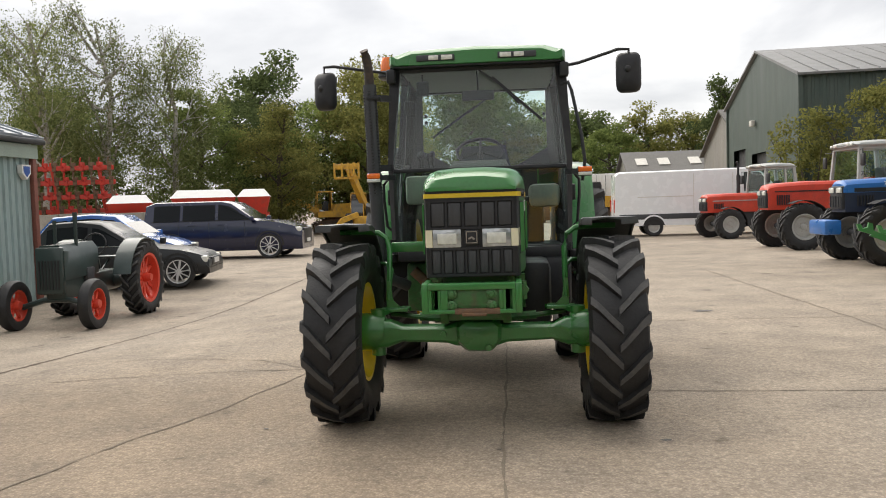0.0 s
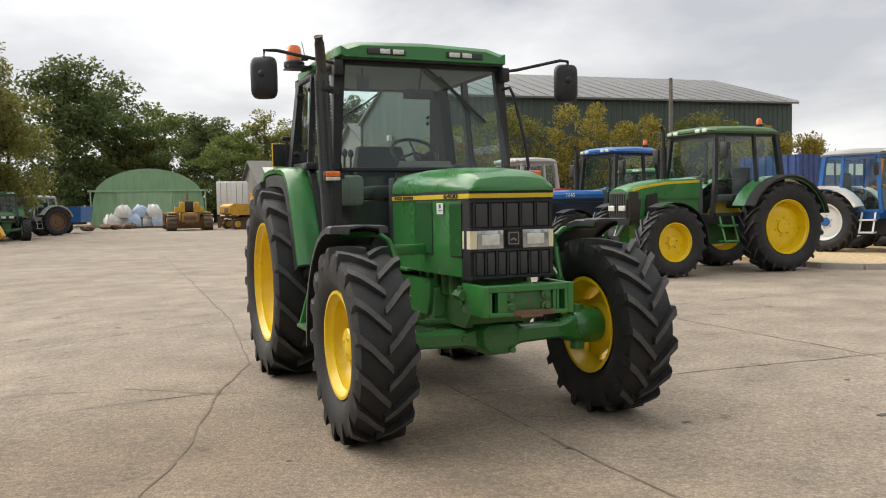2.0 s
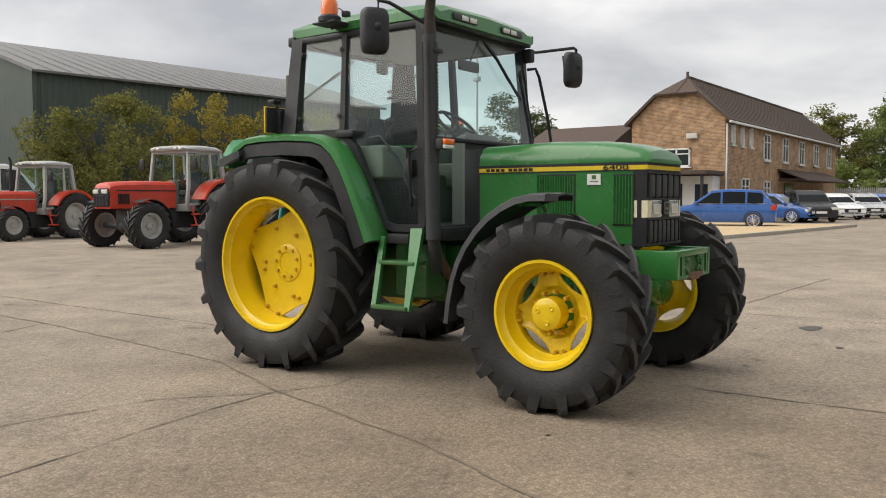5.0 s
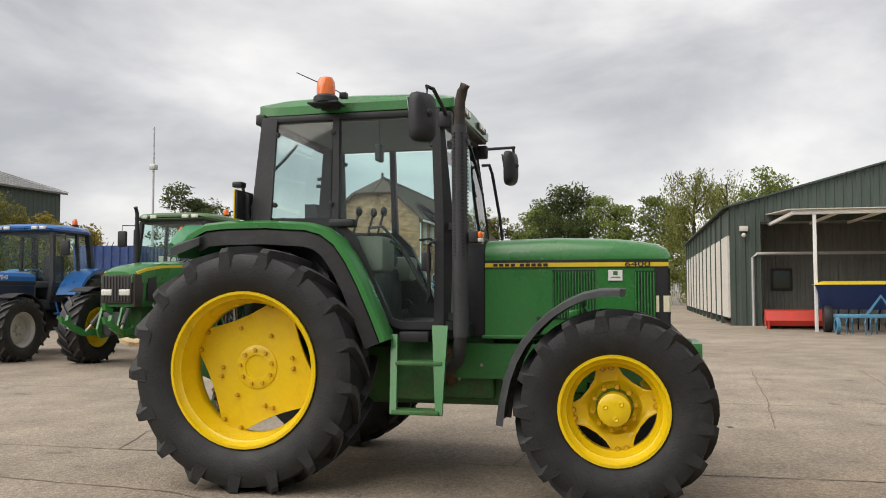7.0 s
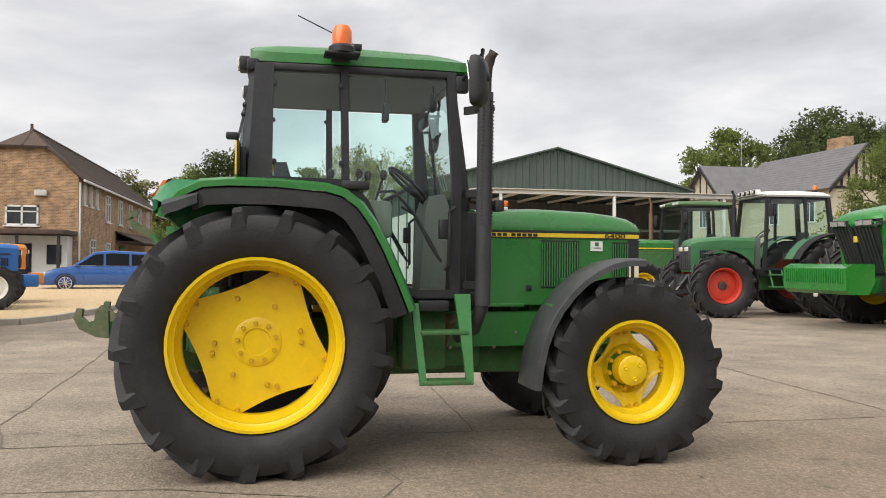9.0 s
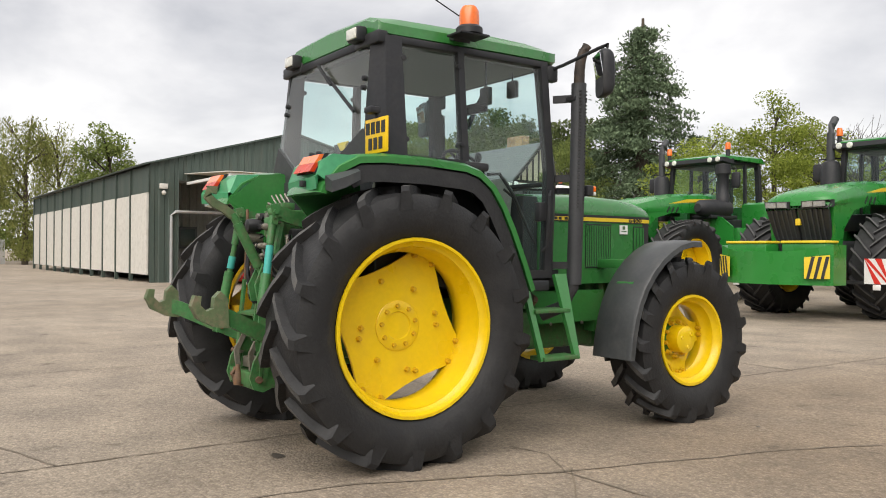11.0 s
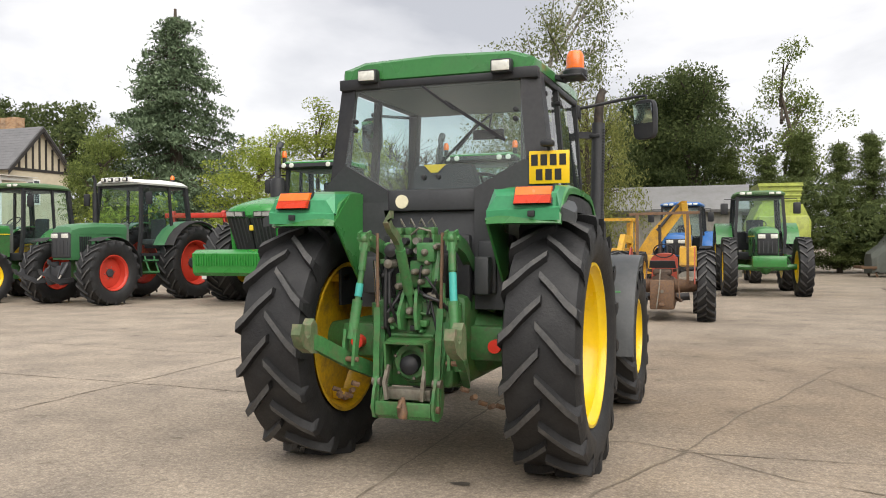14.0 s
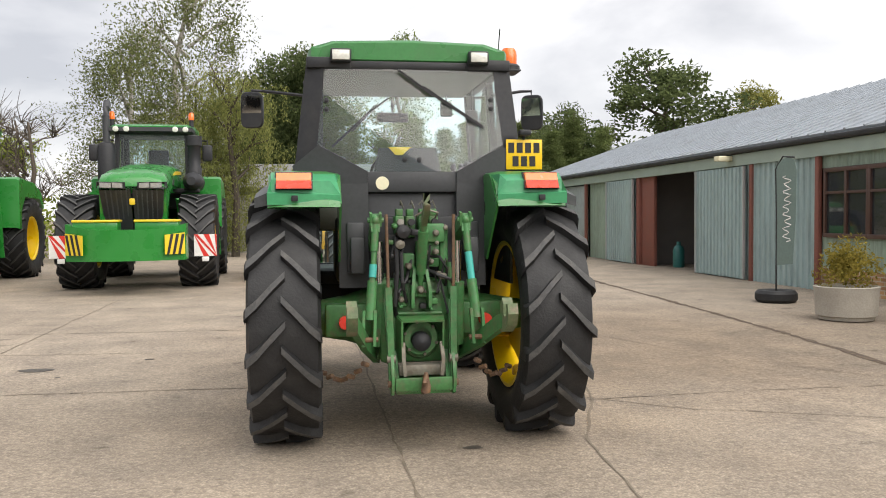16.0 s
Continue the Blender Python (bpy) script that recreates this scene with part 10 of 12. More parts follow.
            part("wheel_arch", loft(B(), rings), M_DARK, C)
        bm = B()
        box(bm, h - 0.30, h - 0.03, s * (W / 2 - 0.42), s * (W / 2 - 0.06), belt - 0.38, belt - 0.24, 0.03)
        part("headlight", bm, M_CLEARLENS, C)
        bm = B()
        box(bm, -h - 0.005, -h + 0.16, s * (W / 2 - 0.28), s * (W / 2 - 0.03), belt - 0.25, belt - 0.02, 0.02)
        part("tail_lamp", bm, M_REDLENS, C)
        bm = B()
        box(bm, 0.19 * L, 0.19 * L + 0.12, s * (W / 2 - 0.02), s * (W / 2 + 0.18), belt - 0.02, belt + 0.13, 0.03)
        part("door_mirror", bm, col, C)
        for x in (-0.02 * L, -0.20 * L):
            bm = B()
            box(bm, x, x + 0.2, s * (W / 2 - 0.005), s * (W / 2 + 0.02), belt - 0.13, belt - 0.10, 0.008)
            part("door_handle", bm, col, C)
        bm = B()
        for x in (0.15 * L, -0.07 * L, -0.26 * L):
            box(bm, x - 0.004, x + 0.004, s * (W / 2 - 0.01), s * (W / 2 + 0.002), sill + 0.15, belt - 0.03)
        part("door_seam", bm, M_DARK, C)
    bm = B()
    box(bm, h - 0.06, h + 0.01, -W * 0.28, W * 0.28, 0.42, belt - 0.28, 0.02)
    part("grille", bm, M_DARK, C)
    bm = B()
    box(bm, h - 0.02, h + 0.02, -0.26, 0.26, 0.46, 0.57)
    part("number_plate", bm, M_WHITE, C)
    return C


M_CARGLASS = paint("dark_car_glass", (0.012, 0.014, 0.016), 0.05, vary=0.2, scale=0.8, spec=0.12)
M_NAVY = paint("navy_car_paint", (0.012, 0.016, 0.045), 0.2, vary=0.08, coat=0.5)
M_CARGREY = paint("dark_grey_car_paint", (0.022, 0.024, 0.026), 0.35, vary=0.08, coat=0.1, spec=0.3)
M_CARBLUE = paint("blue_car_paint", (0.02, 0.10, 0.36), 0.22, vary=0.08, coat=0.8)
M_CARSILVER = paint("silver_car_paint", (0.50, 0.51, 0.52), 0.25, metal=0.3, vary=0.06, coat=0.6)
M_CARWHITE = paint("white_car_paint", (0.80, 0.81, 0.82), 0.25, vary=0.015, coat=0.6, dirt_amt=0.05)
car("estate_car", "large navy estate car with silver alloy wheels", pose(-8.75, 18.95, 0, 0, 0, 3), 4.97, 2.05, 1.77, M_NAVY, kind="suv", wr=0.39)
car("saloon_car", "dark grey saloon car with spoked alloy wheels", pose(-8.6, 10.7, -0.10, 0, 0, 10), 4.6, 1.83, 1.42, M_CARGREY, kind="saloon", wr=0.33)
car("hatchback", "bright blue hatchback parked behind the saloon", pose(-10.3, 14.6, -0.03, 0, 0, 4), 3.9, 1.70, 1.50, M_CARBLUE)
car("people_carrier", "bright blue people carrier parked by the brick offices", pose(30.6, 7.9, 0.0, 0, 0, 102), 4.45, 1.80, 1.62, M_CARBLUE)
car("hatchback", "small blue hatchback in the car park", pose(39.5, 8.0, 0, 0, 0, -95), 3.9, 1.70, 1.48, M_CARBLUE)
car("people_carrier", "dark grey people carrier in the car park", pose(41.5, 6.8, 0, 0, 0, -150), 4.2, 1.78, 1.62, M_CARGREY)
car("hatchback", "white hatchback in the car park", pose(47.0, 6.6, 0, 0, 0, -140), 3.9, 1.70, 1.48, M_CARWHITE)
car("hatchback", "silver hatchback in the car park", pose(51.0, 5.8, 0, 0, 0, -150), 4.0, 1.72, 1.48, M_CARSILVER)
car("hatchback", "blue hatchback at the end of the car park", pose(57.5, 5.6, 0, 0, 0, -145), 3.9, 1.70, 1.48, M_CARBLUE)


def van():
    V = thing("van", pose(7.6, 26.8, 0, 0, 0, -2), "long white panel van with black side strip", "van")
    W = 1.98
    def prof(y):
        return [(-3.45, 0.42), (-3.48, 0.9), (-3.42, 2.38), (-3.30, 2.50), (1.55, 2.53), (1.95, 2.42), (2.70, 1.62), (3.25, 1.38), (3.46, 1.15), (3.48, 0.50), (3.3, 0.40)]
    bm = B()
    rings = []
    for y, k in ((-W / 2, 0.0), (-W / 2 + 0.06, 1.0), (W / 2 - 0.06, 1.0), (W / 2, 0.0)):
        rings.append([(x, y, z - (0.05 if z > 2.36 and not k else 0)) for x, z in prof(y)])
    loft(bm, rings)
    part("body", bm, M_CARWHITE, V)
    bm = B()
    plate(bm, [(1.98, -0.85, 2.36), (1.98, 0.85, 2.36), (2.68, 0.88, 1.66), (2.68, -0.88, 1.66)], 0.03)
    part("windscreen", bm, M_PANE, V, smooth=False)
    for s in (-1, 1):
        bm = B()
        prism(bm, [(1.35, 1.62), (2.45, 1.62), (1.95, 2.32), (1.35, 2.36)], "y", s * (W / 2 - 0.01), s * (W / 2 + 0.006))
        part("side_window", bm, M_PANE, V, smooth=False)
        bm = B()
        box(bm, -3.3, 3.3, s * (W / 2 - 0.01), s * (W / 2 + 0.012), 0.66, 0.86, 0.01)
        part("side_strip", bm, M_GREYBLACK, V)
        bm = B()
        box(bm, -3.50, -3.40, s * (W / 2 - 0.16), s * (W / 2 - 0.01), 0.95, 1.45, 0.02)
        part("tail_lamp", bm, M_REDLENS, V)
        for x in (-0.5, 0.95):
            part("panel_seam", box(B(), x - 0.01, x + 0.01, s * (W / 2 - 0.01), s * (W / 2 + 0.003), 0.85, 2.36), M_PALE, V)
        part("panel_seam", box(B(), -2.6, -0.5, s * (W / 2 - 0.01), s * (W / 2 + 0.006), 1.50, 1.53), M_PALE, V)
        for x in (-2.0, 2.30):
            wh = new("wheel")
            wh.parent = V
            wh.matrix_basis = pose(x, s * (W / 2 - 0.09), 0.36)
            part("tyre", lathe(B(), [(0.22, -0.11), (0.33, -0.12), (0.36, -0.06), (0.36, 0.06), (0.33, 0.12), (0.22, 0.11)], 28, "y"), M_TYRE, wh)
            part("rim", lathe(B(), [(0.23, s * 0.10), (0.18, s * 0.06), (0.08, s * 0.09), (0.0, s * 0.09)], 20, "y"), M_SILVER, wh)
            # flat dark disc on the uncut side, painted as the shade of the wheel recess
            part("wheel_well_shade", prism(B(), [(x + 0.42 * math.cos(radians(q)), 0.38 + 0.42 * math.sin(radians(q))) for q in range(6, 175, 12)], "y", s * (W / 2 - 0.02), s * (W / 2 + 0.015)), M_DARK, V, smooth=False)
            rings = []
            for q in range(10, 171, 16):
                a = radians(q)
                rings.append([(x + (0.36 + d) * math.cos(a), s * yy, 0.36 + (0.36 + d) * math.sin(a)) for d, yy in ((0.05, W / 2 - 0.05), (0.05, W / 2 + 0.022), (0.11, W / 2 + 0.022), (0.11, W / 2 - 0.05))])
            part("wheel_arch", loft(B(), rings), M_CARWHITE, V)
    bm = B()
    box(bm, -3.56, -3.40, -W / 2 + 0.05, W / 2 - 0.05, 0.40, 0.62, 0.02)
    part("rear_bumper", bm, M_GREYBLACK, V)
    return V


van()


# ---- implements and plant ----
M_IMPRED = paint("implement_red", (0.52, 0.035, 0.02), 0.5, vary=0.2, scale=3, dirt=(0.2, 0.08, 0.05), dirt_amt=0.4)
M_IMPBLUE = paint("implement_blue", (0.06, 0.22, 0.36), 0.55, vary=0.25, scale=4, dirt=(0.2, 0.2, 0.18), dirt_amt=0.5)
M_DKBLUE = paint("drill_blue", (0.015, 0.03, 0.10), 0.45, vary=0.2)
M_TARP = paint("tarpaulin", (0.115, 0.125, 0.11), 0.8, vary=0.25, scale=3, bump=0.4)
M_BAG = paint("white_bag", (0.66, 0.66, 0.64), 0.8, vary=0.15, scale=3, bump=0.3)


def cultivator():
    C = thing("cultivator", pose(-19.4, 28.6, 0, 0, 0, 8), "folded red cultivator with rows of tines behind the wall", "cultivator")
    for k in range(4):
        z = 1.7 + 0.62 * k
        bm = B()
        box(bm, -3.6, 2.2, -0.10 - 0.2 * k, 0.10 - 0.2 * k, z - 0.10, z + 0.10, 0.02)
        part("frame_beam", bm, M_IMPRED, C)
        for j in range(15):
            x = -3.4 + 0.39 * j
            bm = B()
            bar(bm, [(x, -0.2 * k, z), (x, -0.35 - 0.2 * k, z + 0.10), (x + 0.1, -0.45 - 0.2 * k, z + 0.42)], 0.05, 0.04)
            box(bm, x - 0.09, x + 0.09, -0.14 - 0.2 * k, 0.07 - 0.2 * k, z - 0.14, z + 0.24, 0.02)
            bar(bm, [(x, -0.2 * k, z), (x + 0.05, -0.2 - 0.2 * k, z - 0.2), (x, -0.1 - 0.2 * k, z - 0.38)], 0.07, 0.05)
            part("tine", bm, M_IMPRED if j % 2 else M_RUST, C)
    for x in (-2.6, -0.4, 1.6):
        bm = B()
        bar(bm, [(x, 0.1, 0.0), (x, 0.0, 1.6), (x, -0.7, 3.8)], 0.12, 0.14)
        part("upright", bm, M_IMPRED, C)
    bm = B()
    box(bm, -3.4, 2.3, 0.2, 0.5, 1.30, 1.62, 0.03)
    part("crumbler_beam", bm, M_ORANGE, C)


cultivator()


def seed_drill(name, label, m, L, body, lid, z0=1.2, z1=2.0, peak=0.35):
    D = thing(name, m, label, "seed drill", "seed drills")
    bm = B()
    loft(bm, [[(-L / 2 + 0.2, -0.4, z0), (L / 2 - 0.2, -0.4, z0), (L / 2 - 0.2, 0.4, z0), (-L / 2 + 0.2, 0.4, z0)], [(-L / 2, -0.75, z1), (L / 2, -0.75, z1), (L / 2, 0.75, z1), (-L / 2, 0.75, z1)]])
    part("hopper", bm, body, D)
    bm = B()
    loft(bm, [[(-L / 2 - 0.03, -0.78, z1), (L / 2 + 0.03, -0.78, z1), (L / 2 + 0.03, 0.78, z1), (-L / 2 - 0.03, 0.78, z1)], [(-L / 2 + 0.25, -0.35, z1 + peak), (L / 2 - 0.25, -0.35, z1 + peak), (L / 2 - 0.25, 0.35, z1 + peak), (-L / 2 + 0.25, 0.35, z1 + peak)]])
    part("lid", bm, lid, D)
    bm = B()
    box(bm, -L / 2, L / 2, -0.1, 0.1, 0.75, 0.92, 0.02)
    for s in (-0.4, 0.4):
        box(bm, s * L - 0.08, s * L + 0.08, -0.15, 0.15, 0.3, z0 + 0.1)
    part("chassis", bm, body, D)
    for s in (-1, 1):
        bm = lathe(B(), [(0.0, -0.12), (0.25, -0.12), (0.42, -0.12), (0.45, -0.05), (0.45, 0.05), (0.42, 0.12), (0.25, 0.12), (0.0, 0.12)], 24, "x", (s * L * 0.4, 0.3, 0.44))
        part("wheel", bm, M_TYRE, D)
    for k in range(int(L / 0.3)):
        bm = B()
        x = -L / 2 + 0.15 + 0.3 * k
        bar(bm, [(x, -0.1, 0.85), (x, -0.5, 0.55), (x, -0.65, 0.05)], 0.04, 0.05)
        part("coulter", bm, body, D)
    return D


seed_drill("seed_drill", "red seed hopper with peaked white cover", pose(-16.3, 28.0, 0, 0, 0, 22), 1.8, M_IMPRED, M_WHITE, 1.2, 1.95)
seed_drill("seed_drill", "long red seed drill with white covers", pose(-13.4, 29.0, 0, 0, 0, 20), 2.7, M_IMPRED, M_WHITE, 1.3, 2.1)
seed_drill("seed_drill", "red seed drill with small white cover", pose(-11.5, 30.2, 0, 0, 0, 15), 1.4, M_IMPRED, M_WHITE, 1.3, 2.1)
seed_drill("seed_drill", "dark blue seed drill with yellow lid under the canopy", pose(22.6, -8.7, 0, 0, 0, 84), 3.6, M_DKBLUE, M_STRIPE, 0.72, 1.50, 0.11)
seed_drill("seed_drill", "red hopper under the canopy", pose(22.9, -11.6, 0, 0, 0, 86), 1.5, M_IMPRED, M_PALE, 0.5, 1.62, 0.06)


def harrow(name, label, m, L, mat_):
    H = thing(name, m, label, "harrow")
    for k in range(3):
        bm = B()
        box(bm, -L / 2, L / 2, -0.05 + 0.35 * k, 0.05 + 0.35 * k, 0.50, 0.60, 0.01)
        part("beam", bm, mat_, H)
    for k in range(int(L / 0.22)):
        x = -L / 2 + 0.1 + 0.22 * k
        bm = B()
        tube(bm, [(x, 0.35 * (k % 3), 0.55), (x + 0.04, 0.12 + 0.35 * (k % 3), 0.35), (x, 0.02 + 0.35 * (k % 3), 0.0)], 0.022, 6)
        part("tine", bm, mat_, H)
    bm = B()
    bar(bm, [(-0.4, 0, 0.55), (0, 0.1, 1.15), (0.4, 0, 0.55)], 0.06, 0.08)
    part("headstock", bm, mat_, H)
    for s in (-1, 1):
        bm = lathe(B(), [(0.18, s * L * 0.47), (0.26, s * L * 0.47), (0.26, s * L * 0.47 + 0.1), (0.18, s * L * 0.47 + 0.1)], 16, "x", (0, 0.4, 0.26))
        part("ring", bm, mat_, H)
    return H


harrow("harrow", "pale blue spring-tine harrow by the canopy posts", pose(21.4, -8.5, 0, 0, 0, 88), 2.6, M_IMPBLUE)
harrow("harrow", "second pale blue tine harrow on the ground", pose(21.9, -9.9, 0, 0, 0, 80), 2.2, M_IMPBLUE)
bm = B()
box(bm, -0.22, 0.22, -0.25, 0.25, 0.0, 0.62, 0.03)
box(bm, -0.08, 0.08, -0.08, 0.08, 0.62, 0.72, 0.02)
solid("water_tank", bm, M_WHITE, "small white plastic tank on the ground", "tank", m=pose(21.2, -10.9, 0))
mo = thing("mower", pose(24.4, -6.7, 0, 0, 0, 86), "low red flail mower under the canopy edge", "mower")
bm = B()
prism(bm, [(-0.35, 0.12), (0.30, 0.12), (0.42, 0.30), (0.25, 0.62), (-0.25, 0.66), (-0.40, 0.40)], "x", -1.05, 1.05)
part("hood", bm, M_IMPRED, mo)
for x in (-0.95, 0.95):
    part("skid", box(B(), x - 0.03, x + 0.03, -0.45, 0.4, 0.0, 0.35, 0.01), M_IMPRED, mo)
part("roller", lathe(B(), [(0.0, -0.95), (0.08, -0.95), (0.08, 0.95), (0.0, 0.95)], 14, "x", (0, -0.35, 0.09)), M_RUST, mo)


# telehandler with raised boom, and a second digger arm
def telehandler():
    T = thing("telehandler", pose(-8.1, 40.0, 0, 0, 0, 4), "yellow telescopic handler with boom raised", "telehandler")
    for x in (-0.85, 0.85):
        for y in (-1.2, 1.2):
            wheel(T, x, y, 0.6, 0.42, 0.34, 16, "round", 0.02, M_DIGGER, M_DIGGER)
    bm = B()
    box(bm, -0.6, 0.6, -1.6, 1.7, 0.55, 1.0, 0.05)
    box(bm, 0.1, 0.75, -0.4, 1.6, 0.9, 1.45, 0.06)
    part("chassis", bm, M_DIGGER, T)
    bm = B()
    loft(bm, [[(-0.85, -0.8, 0.9), (-0.1, -0.8, 0.9), (-0.1, 0.7, 0.9), (-0.85, 0.7, 0.9)], [(-0.85, -0.85, 1.5), (-0.1, -0.85, 1.5), (-0.1, 0.7, 1.5), (-0.85, 0.7, 1.5)], [(-0.80, -0.5, 2.25), (-0.15, -0.5, 2.25), (-0.15, 0.6, 2.25), (-0.80, 0.6, 2.25)]])
    part("cab", bm, M_PANE, T, "glazed cab")
    bm = B()
    box(bm, -0.86, -0.08, -0.55, 0.65, 2.22, 2.32, 0.03)
    for x in (-0.83, -0.12):
        bar(bm, [(x, -0.82, 0.9), (x, -0.86, 1.5), (x, -0.5, 2.25)], 0.06, 0.06)
        bar(bm, [(x, 0.7, 0.9), (x, 0.6, 2.25)], 0.06, 0.06)
    part("cab_frame", bm, M_DIGGER, T)
    bm = B()
    bar(bm, [(0.15, 1.0, 1.1), (-0.1, -0.4, 1.6), (-0.35, -1.3, 2.5), (-0.6, -1.8, 3.3)], 0.30, 0.38)
    bar(bm, [(-0.6, -1.7, 3.2), (-0.75, -2.0, 3.6)], 0.22, 0.28)
    bm2 = B()
    part("boom", bm, M_DIGGER, T)
    box(bm2, -1.5, -0.1, -2.3, -2.1, 3.55, 3.85, 0.04)
    box(bm2, -1.5, -0.1, -2.3, -2.1, 3.02, 3.15, 0.03)
    for x in (-1.5, -1.1, -0.75, -0.45, -0.2):
        box(bm2, x, x + 0.1, -2.35, -2.15, 3.05, 3.9, 0.02)
    part("carriage", bm2, M_DIGGER, T)
    bm = B()
    for x in (-0.6, 0.8):
        bar(bm, [(x * 0.6, -1.5, 1.1), (x * 1.6 - 0.2, -2.0, 0.8), (x * 2.0 - 0.3, -2.3, 0.3)], 0.2, 0.28)
    part("stabiliser", bm, M_DIGGER, T)


telehandler()


def track_chain(C, s, x, w, L, h, n):
    """A looped track round sprocket and idler, with its plates."""
    bm = B()
    r = h / 2
    ring = [(L / 2 + r * math.sin(a), r - r * math.cos(a)) for a in (radians(q) for q in range(0, 181, 30))]
    ring += [(-L / 2 - r * math.sin(a), r + r * math.cos(a)) for a in (radians(q) for q in range(0, 181, 30))]
    prism(bm, [(y, z * 0.86 + 0.05) for y, z in ring], "x", s * x - w * 0.3, s * x + w * 0.3)
    tk = part("track", bm, M_TRACK, C)
    P = [Vector((0, y, z)) for y, z in ring] + [Vector((0, ring[0][0], ring[0][1]))]
    tot = sum((b - a).length for a, b in zip(P, P[1:]))
    for k in range(n):
        d, q = tot * (k + 0.5) / n, 0
        while q < len(P) - 2 and d > (P[q + 1] - P[q]).length:
            d -= (P[q + 1] - P[q]).length
            q += 1
        t = (P[q + 1] - P[q]).normalized()
        c, u = P[q] + t * d, Vector((0, -t.z, t.y))
        e = t * (tot / n * 0.44)
        bm = plate(B(), [tuple(c - e + Vector((s * x - w / 2, 0, 0))), tuple(c + e + Vector((s * x - w / 2, 0, 0))), tuple(c + e + Vector((s * x + w / 2, 0, 0))), tuple(c - e + Vector((s * x + w / 2, 0, 0)))], 0.05)
        part("track_plate", bm, M_TRACK, tk, smooth=False)
    for y in (-L / 2, L / 2):
        part("track_wheel", lathe(B(), [(0.0, -w * 0.42), (r * 0.62, -w * 0.42), (r * 0.66, 0.0), (r * 0.62, w * 0.42), (0.0, w * 0.42)], 14, "x", (s * x, y, r)), M_DIGGER, tk)


M_TRACK = paint("worn_track_steel", (0.105, 0.078, 0.058), 0.7, metal=0.3, vary=0.3, scale=9, bump=0.25, dirt=(0.22, 0.15, 0.09), dirt_amt=0.5)


def bulldozer(m):
    C = thing("bulldozer", m, "rusty yellow bulldozer with wide steel tracks", "bulldozer", "yellow plant")
    for s in (-1, 1):
        track_chain(C, s, 1.18, 0.62, 2.2, 1.1, 30)
        bm = B()
        box(bm, s * 0.82, s * 1.42, -0.6, 1.2, 1.16, 1.26, 0.03)
        part("track_guard", bm, M_DIGGER, C)
    bm = B()
    box(bm, -0.55, 0.55, -1.7, 1.3, 0.55, 1.25, 0.10)
    prism(bm, [(-1.9, 1.2), (-0.4, 1.2), (-0.4, 2.05), (-1.6, 2.0), (-1.9, 1.85)], "x", -0.48, 0.48)
    part("body", bm, M_DIGGER, C)
    bm = B()
    for x in (-0.62, 0.30):
        box(bm, x, x + 0.34, 0.75, 1.45, 1.22, 1.95, 0.07)
    box(bm, -0.95, -0.62, 0.1, 1.3, 1.2, 1.62, 0.05)
    box(bm, 0.62, 0.95, 0.1, 1.3, 1.2, 1.62, 0.05)
    part("fuel_tank", bm, M_DIGGER, C)
    bm = B()
    box(bm, -0.42, 0.42, 0.25, 0.70, 1.25, 1.42, 0.05)
    box(bm, -0.42, 0.42, 0.66, 0.80, 1.35, 2.0, 0.05)
    part("seat", bm, M_SEAT, C)
    bm = B()
    tube(bm, [(0.0, -1.1, 2.0), (0.0, -1.1, 2.55)], 0.06, 8)
    part("exhaust", bm, M_RUST, C)
    bm = B()
    prism(bm, [(-2.75, 0.12), (-2.55, 0.06), (-2.45, 0.6), (-2.62, 1.15), (-2.75, 1.15), (-2.6, 0.6)], "x", -1.65, 1.65)
    for s in (-1, 1):
        bar(bm, [(s * 1.58, 0.1, 0.5), (s * 1.58, -2.5, 0.45)], 0.12, 0.2)
    part("blade", bm, M_RUST, C)
    bm = B()
    box(bm, -0.35, 0.35, 1.3, 1.75, 0.5, 0.85, 0.05)
    lathe(bm, [(0.0, -0.4), (0.2, -0.4), (0.2, 0.4), (0.0, 0.4)], 14, "x", (0, 1.65, 0.95))
    part("winch", bm, M_RUST, C)
    return C


